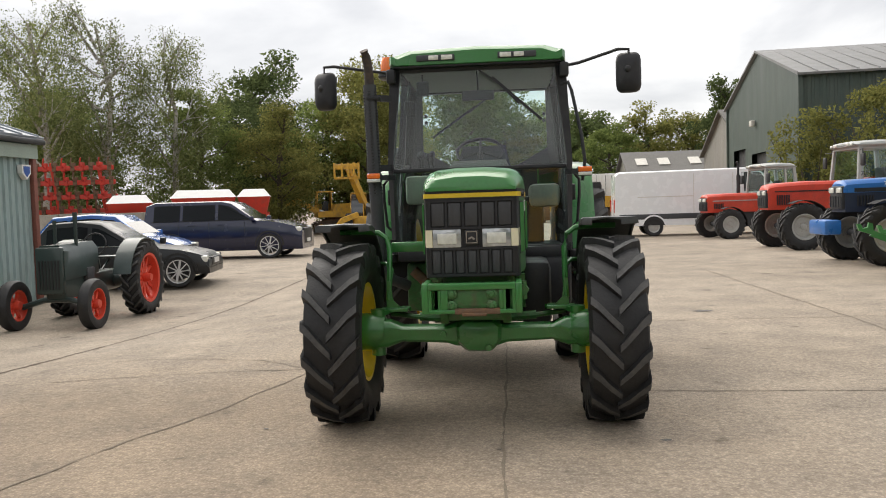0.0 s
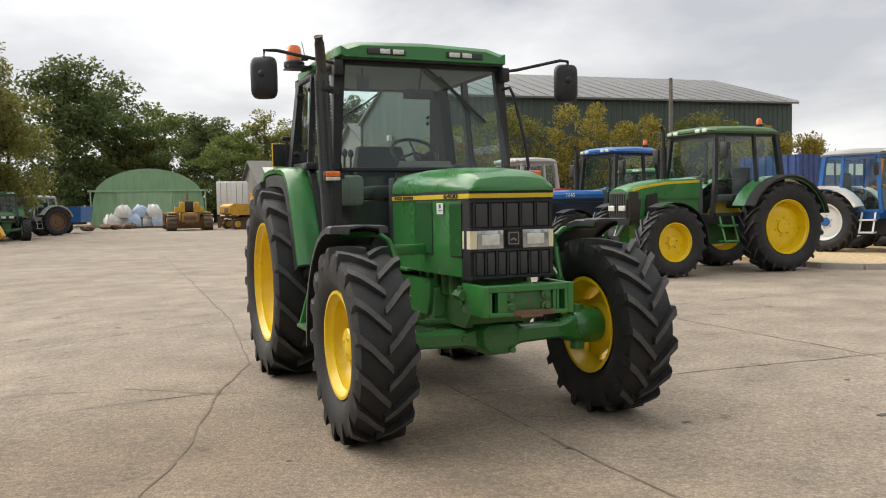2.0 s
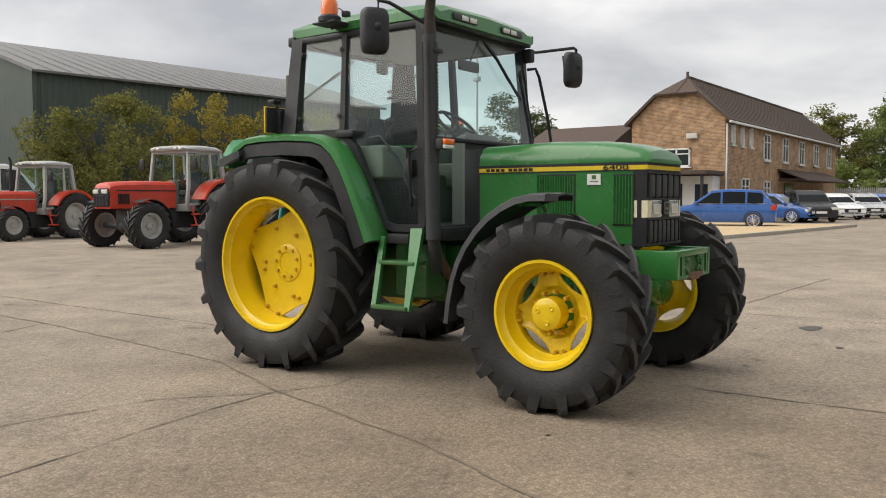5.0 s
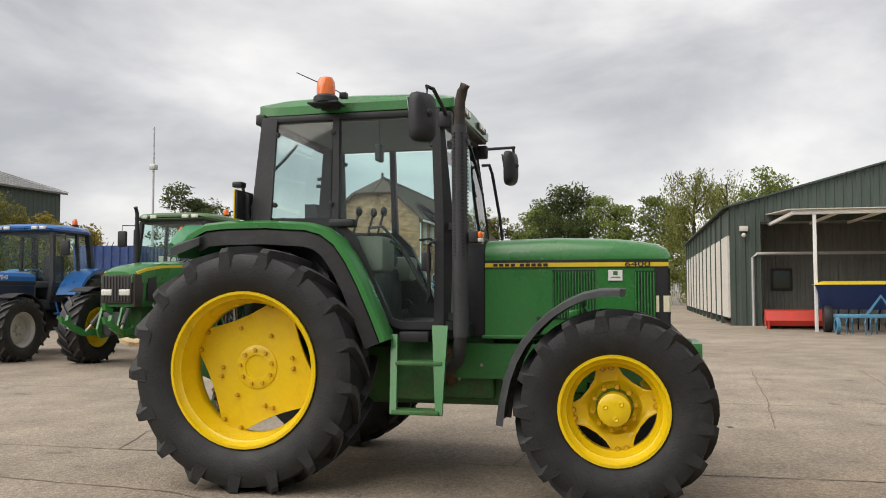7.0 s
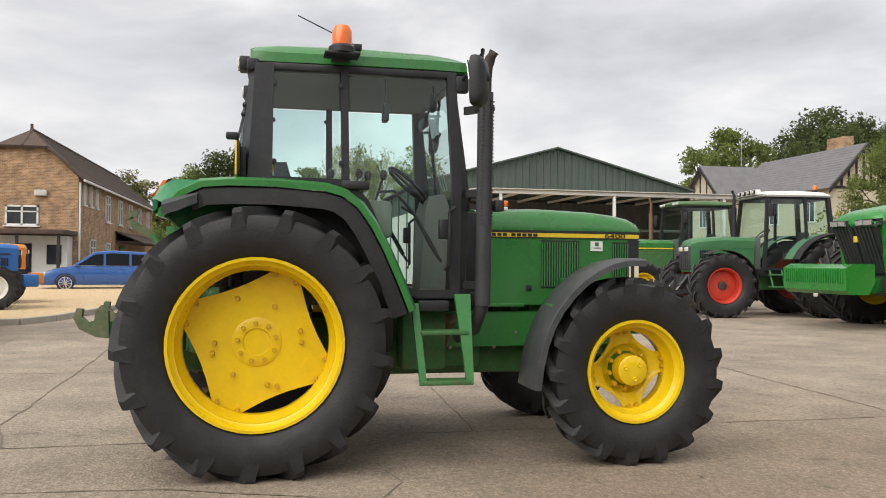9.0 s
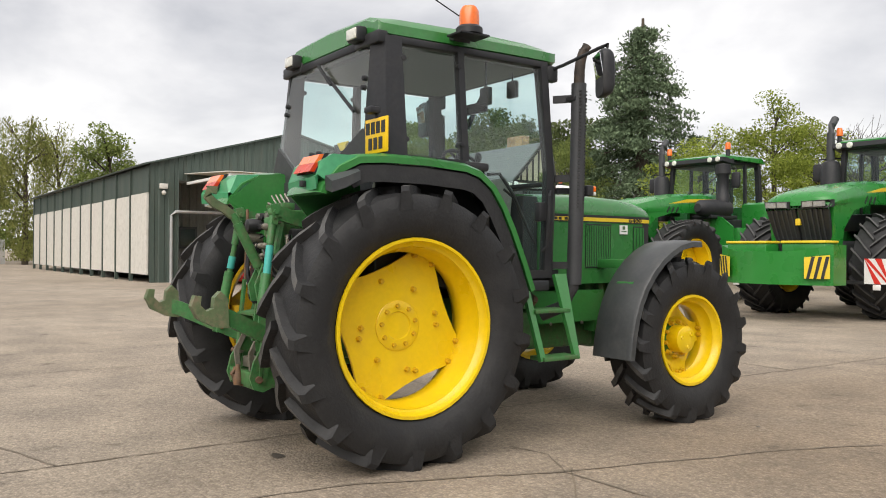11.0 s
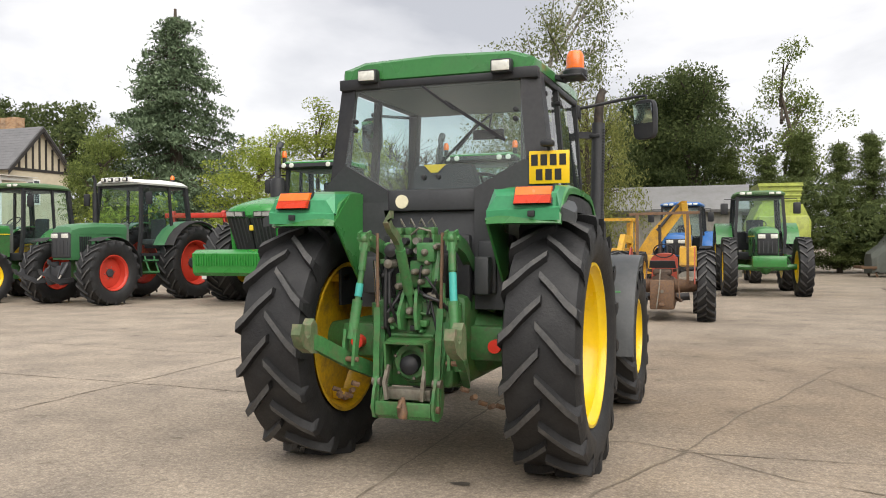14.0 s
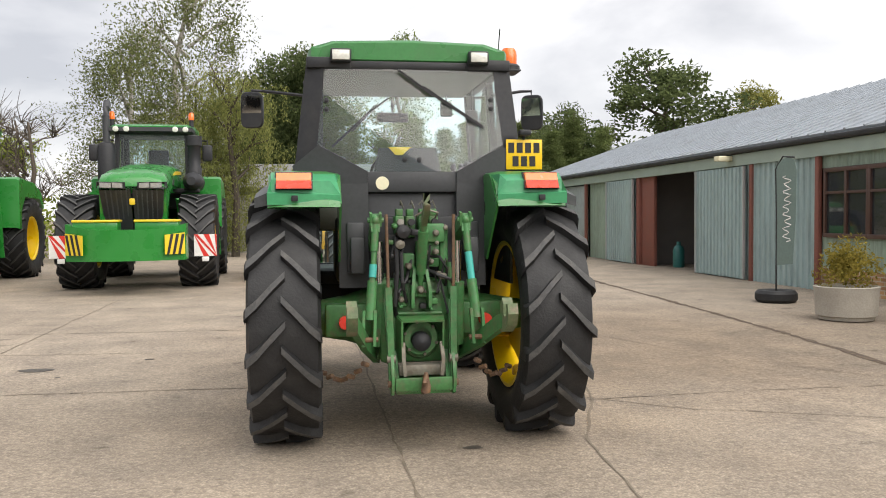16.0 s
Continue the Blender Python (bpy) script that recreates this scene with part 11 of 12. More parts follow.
def excavator(label, m, up=False, canopy=False):
    C = thing("excavator", m, label, "digger", "yellow plant")
    for s in (-1, 1):
        track_chain(C, s, 0.95, 0.45, 2.1, 0.72, 24)
    bm = B()
    box(bm, -0.75, 0.75, -0.8, 0.8, 0.45, 0.85, 0.05)
    lathe(bm, [(0.0, 0.8), (0.55, 0.8), (0.55, 0.98), (0.0, 0.98)], 16, "z")
    part("undercarriage", bm, M_RUST, C)
    bm = B()
    prism(bm, [(-1.2, 0.98), (1.35, 0.98), (1.6, 1.15), (1.6, 1.6), (1.3, 1.78), (-0.2, 1.72), (-0.3, 1.35), (-1.2, 1.3)], "x", -1.1, 1.1)
    part("body", bm, M_DIGGER, C)
    bm = B()
    box(bm, -0.9, 0.0, 1.595, 1.625, 1.2, 1.5, 0.01)
    part("engine_vent", bm, M_RUST, C)
    bm = B()
    for x in (-1.05, -0.25):
        for y in (-1.1, -0.25):
            bar(bm, [(x, y, 1.25), (x * 0.98, y * 0.95, 2.45)], 0.07, 0.07)
    box(bm, -1.15, -0.15, -1.25, -0.1, 2.42, 2.5, 0.03)
    if not canopy:
        box(bm, -1.09, -1.03, -1.15, -0.2, 1.25, 1.75, 0.01)
        box(bm, -1.05, -0.25, -0.26, -0.20, 1.25, 2.4, 0.01)
    cf = part("cab_frame", bm, M_DIGGER, C)
    part("seat", box(B(), -0.85, -0.45, -0.75, -0.4, 1.3, 1.9, 0.06), M_SEAT, cf)
    tip = [(0.35, -1.1, 1.35), (0.35, -2.2, 2.9), (0.35, -3.5, 3.3)] if up else [(0.35, -1.1, 1.3), (0.35, -2.3, 1.95), (0.35, -3.4, 1.55)]
    bm = bar(B(), tip, 0.26, 0.34)
    am = part("boom", bm, M_DIGGER, C)
    e = tip[-1]
    bm = bar(B(), [(0.35, e[1] + 0.1, e[2] + 0.25), (0.35, e[1] - 0.35, e[2] - 1.0)], 0.2, 0.26)
    part("dipper", bm, M_DIGGER, am)
    bm = B()
    y, z = e[1] - 0.35, e[2] - 1.0
    prism(bm, [(y - 0.25, z + 0.1), (y + 0.15, z + 0.15), (y + 0.55, z - 0.15), (y + 0.5, z - 0.5), (y + 0.1, z - 0.55), (y - 0.05, z - 0.25)], "x", 0.0, 0.7)
    part("bucket", bm, M_RUST, am)
    bm = tube(B(), [(0.35, -0.7, 1.25), (0.35, tip[1][1] + 0.25, tip[1][2] - 0.15)], 0.07, 10)
    part("ram", bm, M_GALV, am)
    return C


bulldozer(pose(3.3, 54.2, 0, 0, 0, 178))
excavator("yellow crawler excavator with lowered arm and bucket", pose(7.2, 53.6, 0, 0, 0, 100))
excavator("old yellow excavator among the plant", pose(9.9, 52.6, 0, 0, 0, 84), canopy=True)
excavator("yellow digger with folded arm beside the drills", pose(-10.2, 41.5, 0, 0, 0, -70))
# white box body with barred doors behind the plant
bx = thing("box_body", pose(6.9, 58.5, 0, 0, 0, -11), "white lorry box body with barred rear doors", "container")
bm = box(B(), -1.12, 1.12, 0, 4.6, 1.0, 3.5, 0.03)
part("box_shell", bm, M_WHITE, bx)
for s in (-1, 1):
    bm = box(B(), s * 0.02, s * 1.05, -0.05, 0.0, 1.1, 3.42, 0.01)
    dr = part("rear_door", bm, M_WHITE, bx)
    for x in (0.35, 0.8):
        part("lock_bar", tube(B(), [(s * x, -0.08, 1.12), (s * x, -0.08, 3.38)], 0.015, 6), M_GREYBLACK, dr)
bm = B()
for x in (-0.5, 0.5):
    box(bm, x - 0.06, x + 0.06, 0.1, 4.5, 0.75, 1.0)
for x in (-1.0, 1.0):
    for y in (0.5, 4.4):
        box(bm, x - 0.12, x + 0.12, y - 0.2, y + 0.2, 0, 0.8)
box(bm, -1.15, 1.15, 0.4, 0.6, 0.72, 0.85)
box(bm, -1.15, 1.15, 4.3, 4.5, 0.72, 0.85)
part("chassis", bm, M_RUST, bx)
tractor("tractor", "grey-green tractor with cab by the telehandler", pose(-7.1, 42.6, 0, 0, 0, 14), wb=2.4, Rr=0.85, Rf=0.6, hood=M_FENDT, hz=1.5, cz=2.55, roof=M_FENDT, posts=M_GREYBLACK, fender=M_FENDT, fr_rim=M_SILVER, rr_rim=M_SILVER, stripe=None, beacon=False, exhaust="stack", group="tractors at the back")
tractor("tractor", "old grey-cab tractor with tall bare rear wheels", pose(-6.3, 50.2, 0, 0, 0, -60), wb=2.3, Rr=0.88, Rf=0.5, wr=0.40, wf=0.26, hood=M_GREYBLACK, hz=1.45, cz=2.45, posts=M_GREYCAB, roof=M_GREYCAB, fender=M_GREYCAB, fr_rim=M_RUST, rr_rim=M_RUST, stripe=None, beacon=False, exhaust=None, group="tractors at the back")
# blue tipping trailer
tp = thing("tipping_trailer", pose(-5.0, 55.0, 0, 0, 0, 72), "blue steel tipping trailer with scrap beside it", "trailer")
bm = B()
for pts in ([(-1.0, -1.8, 0.75), (1.0, -1.8, 0.75), (1.15, -1.9, 1.75), (-1.15, -1.9, 1.75)], [(-1.0, 1.6, 0.75), (1.0, 1.6, 0.75), (1.15, 1.7, 1.75), (-1.15, 1.7, 1.75)], [(-1.0, -1.8, 0.75), (-1.0, 1.6, 0.75), (-1.15, 1.7, 1.75), (-1.15, -1.9, 1.75)], [(1.0, -1.8, 0.75), (1.0, 1.6, 0.75), (1.15, 1.7, 1.75), (1.15, -1.9, 1.75)], [(-1.0, -1.8, 0.75), (1.0, -1.8, 0.75), (1.0, 1.6, 0.75), (-1.0, 1.6, 0.75)]):
    plate(bm, pts, 0.05)
part("tipper_body", bm, M_FORDBLUE, tp)
bm = B()
for x in (-0.45, 0.45):
    box(bm, x - 0.05, x + 0.05, -1.7, 1.5, 0.58, 0.72)
bar(bm, [(0, 1.4, 0.62), (0, 2.9, 0.45)], 0.1, 0.1)
bar(bm, [(0, 2.7, 0.45), (0, 2.75, 0.0)], 0.07, 0.07)
tube(bm, [(-0.95, -0.2, 0.4), (0.95, -0.2, 0.4)], 0.05, 8)
box(bm, -0.5, 0.5, -0.3, -0.1, 0.4, 0.6)
part("chassis", bm, M_RUST, tp)
for s_ in (-1, 1):
    wheel(tp, s_ * 0.95, -0.2, 0.42, 0.24, 0.22, 12, "round", 0.015, M_RUST, M_RUST, name="wheel")
rnd = random.Random(21)
for k in range(7):
    bm = B()
    ball(bm, (0, 0, 0), 0.5, 10, 1.0, 0.8, 0.45)
    for v in bm.verts:
        v.co *= rnd.uniform(0.75, 1.2)
        v.co.z = max(v.co.z + 0.22, 0.0)
    solid("scrap_heap", bm, M_RUST, "low heap of rusty scrap and soil", "scrap heap", "scrap heaps", smooth=False, m=pose(-3.6 + 0.7 * k + rnd.uniform(-0.3, 0.3), 59.0 + 1.2 * k + rnd.uniform(-1, 1), 0, 0, 0, rnd.uniform(0, 180)))
# bags on pallets before the hut
M_BLUEBAG = paint("pale_blue_bag", (0.42, 0.53, 0.66), 0.8, vary=0.3, scale=4, bump=0.3)
for k in range(9):
    rnd = random.Random(k)
    x, y = -1.5 + 0.86 * (k % 6), 65.4 + 0.4 * (k % 2)
    z = 0.15 + (0.72 if k > 5 else 0)
    if k > 5:
        x += 0.9 + 0.3 * (k - 6)
    bm = box(B(), -0.46, 0.46, -0.46, 0.46, 0, 0.86, 0.0)
    bmesh.ops.subdivide_edges(bm, edges=bm.edges[:], cuts=4, use_grid_fill=True)
    for v in bm.verts:
        f = v.co.z / 0.86
        puff = 1.0 + 0.16 * math.sin(math.pi * f) - 0.28 * max(0, f - 0.7) / 0.3
        v.co.x *= puff
        v.co.y *= puff
        top = f > 0.9
        v.co += Vector((rnd.gauss(0, 0.025), rnd.gauss(0, 0.025), abs(rnd.gauss(0, 0.14)) - 0.05 if top else 0))
        v.co.x += 0.10 * f * rnd.choice((0.6, 1.0)) * (1 if k % 2 else -1)
    blue_bag = k in (2, 4, 7)
    bg = solid("bulk_bag", bm, M_BLUEBAG if blue_bag else M_BAG, "slumped pale blue bulk bag" if blue_bag else "slumped full white woven bulk bag", "bag", "bulk bags", smooth=True, m=pose(x, y, z, 0, 0, rnd.uniform(-25, 25)))
    if k <= 5:
        bm = B()
        for j in range(3):
            box(bm, -0.5, 0.5, -0.45 + 0.38 * j, -0.33 + 0.38 * j, 0, 0.12)
        box(bm, -0.5, 0.5, -0.5, 0.5, 0.12, 0.15)
        solid("pallet", bm, M_POLE, "weathered bare wooden pallet on concrete", "pallet", "pallets", m=pose(x, y, 0))


# yellow loader behind the old red tractor
def loader():
    Ld = thing("loader", pose(1.35, -14.6, 0, 0, 0, 178), "yellow industrial loader with raised arms", "loader")
    for x in (-0.72, 0.72):
        wheel(Ld, x, 0.9, 0.62, 0.36, 0.36, 16, "round", 0.02, M_DIGGER, M_DIGGER)
        wheel(Ld, x, -0.9, 0.42, 0.25, 0.24, 14, "round", 0.02, M_DIGGER, M_DIGGER)
        bm = B()
        bar(bm, [(x * 0.8, 0.6, 1.5), (x * 0.8, -0.6, 1.55), (x * 0.8, -2.0, 0.55)], 0.12, 0.2)
        part("arm", bm, M_DIGGER, Ld)
        bm = B()
        bar(bm, [(x * 0.75, 0.6, 0.8), (x * 0.75, 0.6, 1.95)], 0.12, 0.16)
        part("tower", bm, M_DIGGER, Ld)
    bm = B()
    box(bm, -0.4, 0.4, -1.4, 1.2, 0.6, 1.25, 0.05)
    box(bm, -0.55, 0.55, 0.5, 1.3, 1.1, 1.3, 0.03)
    part("body", bm, M_DIGGER, Ld)
    bm = B()
    prism(bm, [(-2.7, 0.2), (-2.0, 0.15), (-1.95, 0.95), (-2.1, 0.9), (-2.15, 0.35)], "x", -0.48, 0.48)
    part("bucket", bm, M_DIGGER, Ld)
    # digging arm folded up beside the seat: boom, dipper and their ram
    part("boom", loft(B(), [[(x + w * u, y, z + h * v) for u, v in ((-1, -1), (1, -1), (1, 1), (-1, 1))] for x, y, z, w, h in ((0.70, 1.45, 1.05, 0.10, 0.14), (1.05, 1.50, 1.55, 0.09, 0.20), (1.62, 1.52, 2.25, 0.08, 0.14), (1.80, 1.52, 2.42, 0.07, 0.10))]), M_DIGGER, Ld)
    part("dipper", bar(B(), [(1.80, 1.52, 2.46), (1.88, 1.60, 1.8), (1.90, 1.66, 1.15)], 0.14, 0.18), M_DIGGER, Ld)
    part("ram", tube(B(), [(1.12, 1.42, 1.75), (1.66, 1.44, 2.42)], 0.04, 10), M_GREYBLACK, Ld)
    part("rear_frame", box(B(), -0.75, 1.05, 1.28, 1.42, 0.62, 1.12, 0.02), M_DIGGER, Ld)
    part("digging_bucket", prism(B(), [(1.45, 0.85), (1.85, 0.80), (1.95, 1.1), (1.75, 1.35), (1.5, 1.3)], "x", 1.68, 2.08), M_DIGGER, Ld)
    bm = B()
    for x in (-0.50, 0.62):
        bar(bm, [(x, 0.4, 1.2), (x, 0.45, 2.02)], 0.07, 0.07)
        bar(bm, [(x, 1.2, 1.2), (x, 1.15, 2.02)], 0.07, 0.07)
        bar(bm, [(x, 0.3, 2.02), (x, 1.3, 2.02)], 0.06, 0.06)
    for y in (0.35, 0.8, 1.25):
        bar(bm, [(-0.55, y, 2.04), (0.68, y, 2.04)], 0.06, 0.05)
    part("canopy_frame", bm, M_DIGGER, Ld, "rust-streaked yellow canopy frame")


loader()
# forage harvester behind the far green tractor
fh = thing("forage_harvester", pose(-3.1, -25.6, 0, 0, 0, 185) @ Matrix.Diagonal((0.80, 0.9, 0.93, 1)), "lime green harvester with raised hopper", "harvester")
M_LIMEP = paint("lime_paint", (0.33, 0.38, 0.07), 0.5, vary=0.3, scale=3, dirt=(0.12, 0.11, 0.07), dirt_amt=0.5)
bm = B()
prism(bm, [(-1.15, 0.9), (1.15, 0.9), (1.2, 2.3), (0.85, 2.95), (-0.85, 2.95), (-1.2, 2.3)], "y", -1.2, 2.2)
box(bm, -1.0, 1.0, -1.9, -1.1, 1.2, 2.5, 0.10)
part("body", bm, M_LIMEP, fh)
bm = B()
prism(bm, [(-0.75, 2.94), (0.75, 2.94), (0.92, 3.75), (-0.92, 3.75)], "y", -1.0, 1.8)
for k in range(4):
    box(bm, -0.80 - 0.04 * k, 0.80 + 0.04 * k, -1.06, 1.86, 3.08 + 0.18 * k, 3.13 + 0.18 * k, 0.01)
part("hopper", bm, M_LIMEP, fh)
bm = B()
box(bm, -1.1, 1.1, -1.24, -1.2, 1.9, 2.3, 0.01)
part("white_panel", bm, M_WHITE, fh)
for x in (-1.05, 1.05):
    wheel(fh, x, -0.9, 0.7, 0.45, 0.4, 16, "round", 0.02, M_YELLOW_DIRTY, M_YELLOW_DIRTY)
    wheel(fh, x, 1.6, 0.5, 0.35, 0.28, 14, "round", 0.02, M_YELLOW_DIRTY, M_YELLOW_DIRTY)
# tank under a tarpaulin on a trailer frame
tp = thing("covered_trailer", pose(-8.05, -31.5, 0, 0, 0, 4), "low trailer under a draped grey-green tarpaulin", "trailer")
rnd = random.Random(5)
bm = B()
rings = []
for k in range(17):
    u = k / 16
    x = 1.30 - 2.55 * u
    # low sloping nose, then a taller load with a sagging ridge
    zt = 0.95 + 0.85 * min(1, u / 0.34) + 0.14 * u - 0.07 * math.sin(u * 9) + rnd.uniform(-0.03, 0.03)
    zl = 0.12 + 0.30 * min(1, u / 0.5) + 0.10 * math.sin(u * 21) + rnd.uniform(-0.05, 0.05)
    ring_ = []
    for y, f in ((1.0, 0.0), (0.97, 0.35), (0.90, 0.72), (0.74, 0.97), (0.25, 1.0), (-0.25, 0.97), (-0.74, 0.98), (-0.90, 0.70), (-0.97, 0.36), (-1.0, 0.0)):
        fold = 0.07 * math.sin(k * 2.3 + 5 * y) * (1 - 0.5 * f)
        ring_.append((x, y * (1 + fold) * (0.75 + 0.25 * min(1, u * 4)), zl + (zt - zl) * f + rnd.uniform(-0.02, 0.02)))
    rings.append(ring_)
loft(bm, rings)
part("tarpaulin", bm, M_TARP, tp, smooth=False)
bm = B()
for y in (-0.8, 0.8):
    box(bm, -1.5, 1.7, y - 0.04, y + 0.04, 0.34, 0.44, 0.01)
    for x in (-1.2, 1.1):
        bar(bm, [(x, y, 0.0), (x + 0.15, y * 0.9, 0.40)], 0.06, 0.06)
box(bm, -1.5, -1.4, -0.8, 0.8, 0.34, 0.44)
box(bm, 1.6, 1.7, -0.8, 0.8, 0.34, 0.44)
part("frame", bm, M_RUST, tp)
# red implement behind the pale green tractor
ri = thing("folded_implement", pose(13.6, -16.6, 0, 0, 0, 10), "red folded implement frame behind the tractors", "implement")
for k in range(3):
    bm = B()
    box(bm, -2.0, 2.0, -0.08 + 0.3 * k, 0.08 + 0.3 * k, 1.2 + 0.55 * k, 1.36 + 0.55 * k, 0.02)
    part("beam", bm, M_IMPRED, ri)
for x in (-1.7, 0.0, 1.7):
    bm = B()
    bar(bm, [(x, 0.0, 0.0), (x, 0.1, 1.2), (x, 0.7, 2.5)], 0.12, 0.12)
    part("upright", bm, M_IMPRED, ri)
# low grey-roofed shed beyond the far tractors
lowshed = gable_house("far_shed", "low shed with grey ribbed roof behind the tractors", -1.9, 7.0, -34.0, -29.6, 2.85, 3.75, "x", M_STONE, M_BARNROOF)


# ---- trees and shrubs ----
def leaf_paint(name, c0, c1, through=0.5):
    mt = bpy.data.materials.new(name)
    mt.use_nodes = True
    nd, lk = mt.node_tree.nodes, mt.node_tree.links
    nd.remove(nd["Principled BSDF"])
    ge = nd.new("ShaderNodeNewGeometry")
    oi = nd.new("ShaderNodeObjectInfo")
    co = nd.new("ShaderNodeTexCoord")
    nz = nd.new("ShaderNodeTexNoise")
    nz.inputs["Scale"].default_value, nz.inputs["Detail"].default_value = 0.55, 3
    lk.new(co.outputs["Object"], nz.inputs["Vector"])
    ad = nd.new("ShaderNodeMath")
    ad.operation = "ADD"
    lk.new(ge.outputs["Random Per Island"], ad.inputs[0])
    lk.new(nz.outputs["Fac"], ad.inputs[1])
    mr = nd.new("ShaderNodeMapRange")
    mr.inputs["From Min"].default_value, mr.inputs["From Max"].default_value = 0.25, 1.4
    lk.new(ad.outputs[0], mr.inputs["Value"])
    mx = nd.new("ShaderNodeMix")
    mx.data_type = "RGBA"
    mx.inputs["A"].default_value, mx.inputs["B"].default_value = (*c0, 1), (*c1, 1)
    lk.new(mr.outputs["Result"], mx.inputs["Factor"])
    hs_ = nd.new("ShaderNodeHueSaturation")
    vr = nd.new("ShaderNodeMapRange")
    vr.inputs["To Min"].default_value, vr.inputs["To Max"].default_value = 0.8, 1.2
    lk.new(oi.outputs["Random"], vr.inputs["Value"])
    lk.new(vr.outputs["Result"], hs_.inputs["Value"])
    lk.new(mx.outputs["Result"], hs_.inputs["Color"])
    d, t, g = nd.new("ShaderNodeBsdfDiffuse"), nd.new("ShaderNodeBsdfTranslucent"), nd.new("ShaderNodeMixShader")
    g.inputs["Fac"].default_value = through
    for n in (d, t):
        lk.new(hs_.outputs["Color"], n.inputs["Color"])
    lk.new(d.outputs[0], g.inputs[1])
    lk.new(t.outputs[0], g.inputs[2])
    lk.new(g.outputs[0], nd["Material Output"].inputs["Surface"])
    return mt


L_OAK = leaf_paint("leaf_green", (0.074, 0.106, 0.036), (0.248, 0.300, 0.095))
L_DARK = leaf_paint("leaf_dark", (0.042, 0.064, 0.030), (0.142, 0.176, 0.070))
L_OLIVE = leaf_paint("leaf_olive", (0.084, 0.098, 0.034), (0.280, 0.273, 0.087))
L_BIRCH = leaf_paint("leaf_birch", (0.072, 0.092, 0.040), (0.235, 0.258, 0.105))
L_WILLOW = leaf_paint("leaf_willow", (0.105, 0.125, 0.040), (0.310, 0.325, 0.110))
L_CYPRESS = leaf_paint("leaf_cypress", (0.058, 0.084, 0.028), (0.185, 0.225, 0.085))
L_LIME = leaf_paint("leaf_lime", (0.091, 0.133, 0.025), (0.350, 0.406, 0.084))
L_SPRUCE = leaf_paint("leaf_spruce", (0.056, 0.084, 0.050), (0.168, 0.224, 0.133), 0.15)
L_AUTUMN = leaf_paint("leaf_autumn", (0.119, 0.112, 0.028), (0.406, 0.329, 0.077))
M_BARK = paint("bark", (0.075, 0.06, 0.045), 0.95, vary=0.3, scale=4, fine=30, bump=0.5)
M_BIRCHBARK = paint("birch_bark", (0.36, 0.34, 0.30), 0.9, vary=0.3, scale=3, fine=20, bump=0.3, dirt=(0.05, 0.045, 0.04), dirt_amt=0.9)


def leaves_mesh(name, centres, size, mat_, rng, droop=0.0, wide=0.45):
    """Small folded leaves at the centres, each with a random turn."""
    n = len(centres)
    c = np.asarray(centres)
    u = rng.normal(size=(n, 3))
    u[:, 2] -= droop
    u /= np.linalg.norm(u, axis=1)[:, None]
    v = np.cross(u, rng.normal(size=(n, 3)))
    v /= np.linalg.norm(v, axis=1)[:, None]
    w = np.cross(u, v)
    s = size * rng.uniform(0.6, 1.35, size=(n, 1))
    p = np.stack([c - u * s, c + v * s * wide + w * s * 0.15, c + u * s, c - v * s * wide + w * s * 0.15], axis=1).reshape(-1, 3)
    me = bpy.data.meshes.new(name)
    me.vertices.add(4 * n)
    me.vertices.foreach_set("co", p.ravel())
    me.loops.add(4 * n)
    me.loops.foreach_set("vertex_index", np.arange(4 * n))
    me.polygons.add(n)
    me.polygons.foreach_set("loop_start", np.arange(0, 4 * n, 4))
    me.polygons.foreach_set("loop_total", np.full(n, 4))
    me.update()
    me.validate()
    me.materials.append(mat_)
    return me


def limbs(bm, h, w, rnd, trunk_r, n, top=0.86, lo=0.25):
    pts = [(0, 0, -0.1), (rnd.uniform(-.02, .02) * h, rnd.uniform(-.02, .02) * h, h * 0.3), (rnd.uniform(-.04, .04) * h, rnd.uniform(-.04, .04) * h, h * 0.6), (rnd.uniform(-.05, .05) * h, rnd.uniform(-.05, .05) * h, h * top)]
    tube(bm, pts, trunk_r, 8, trunk_r * 0.25)
    tips = []
    for k in range(n):
        f = lo + (0.8 - lo) * (k + rnd.random()) / n
        a = rnd.random() * math.tau
        p0 = Vector(pts[1]).lerp(Vector(pts[3]), max(0.0, (f - 0.3) / 0.56)) if f > 0.3 else Vector((0, 0, h * f))
        r = w * (0.35 + 0.45 * rnd.random()) * (1.1 - 0.5 * f)
        p2 = p0 + Vector((r * math.cos(a), r * math.sin(a), h * rnd.uniform(0.06, 0.20)))
        p1 = p0.lerp(p2, 0.5) + Vector((0, 0, h * 0.02))
        tube(bm, [p0, p1, p2], trunk_r * 0.38, 6, trunk_r * 0.10)
        tips.append(p2)
        for j in range(2):
            b = a + rnd.uniform(-1.0, 1.0)
            q = p1 + Vector((0.5 * r * math.cos(b), 0.5 * r * math.sin(b), h * rnd.uniform(0.02, 0.14)))
            tube(bm, [p1, q], trunk_r * 0.16, 5, trunk_r * 0.06)
            tips.append(q)
    return tips


TREE_KINDS = {}


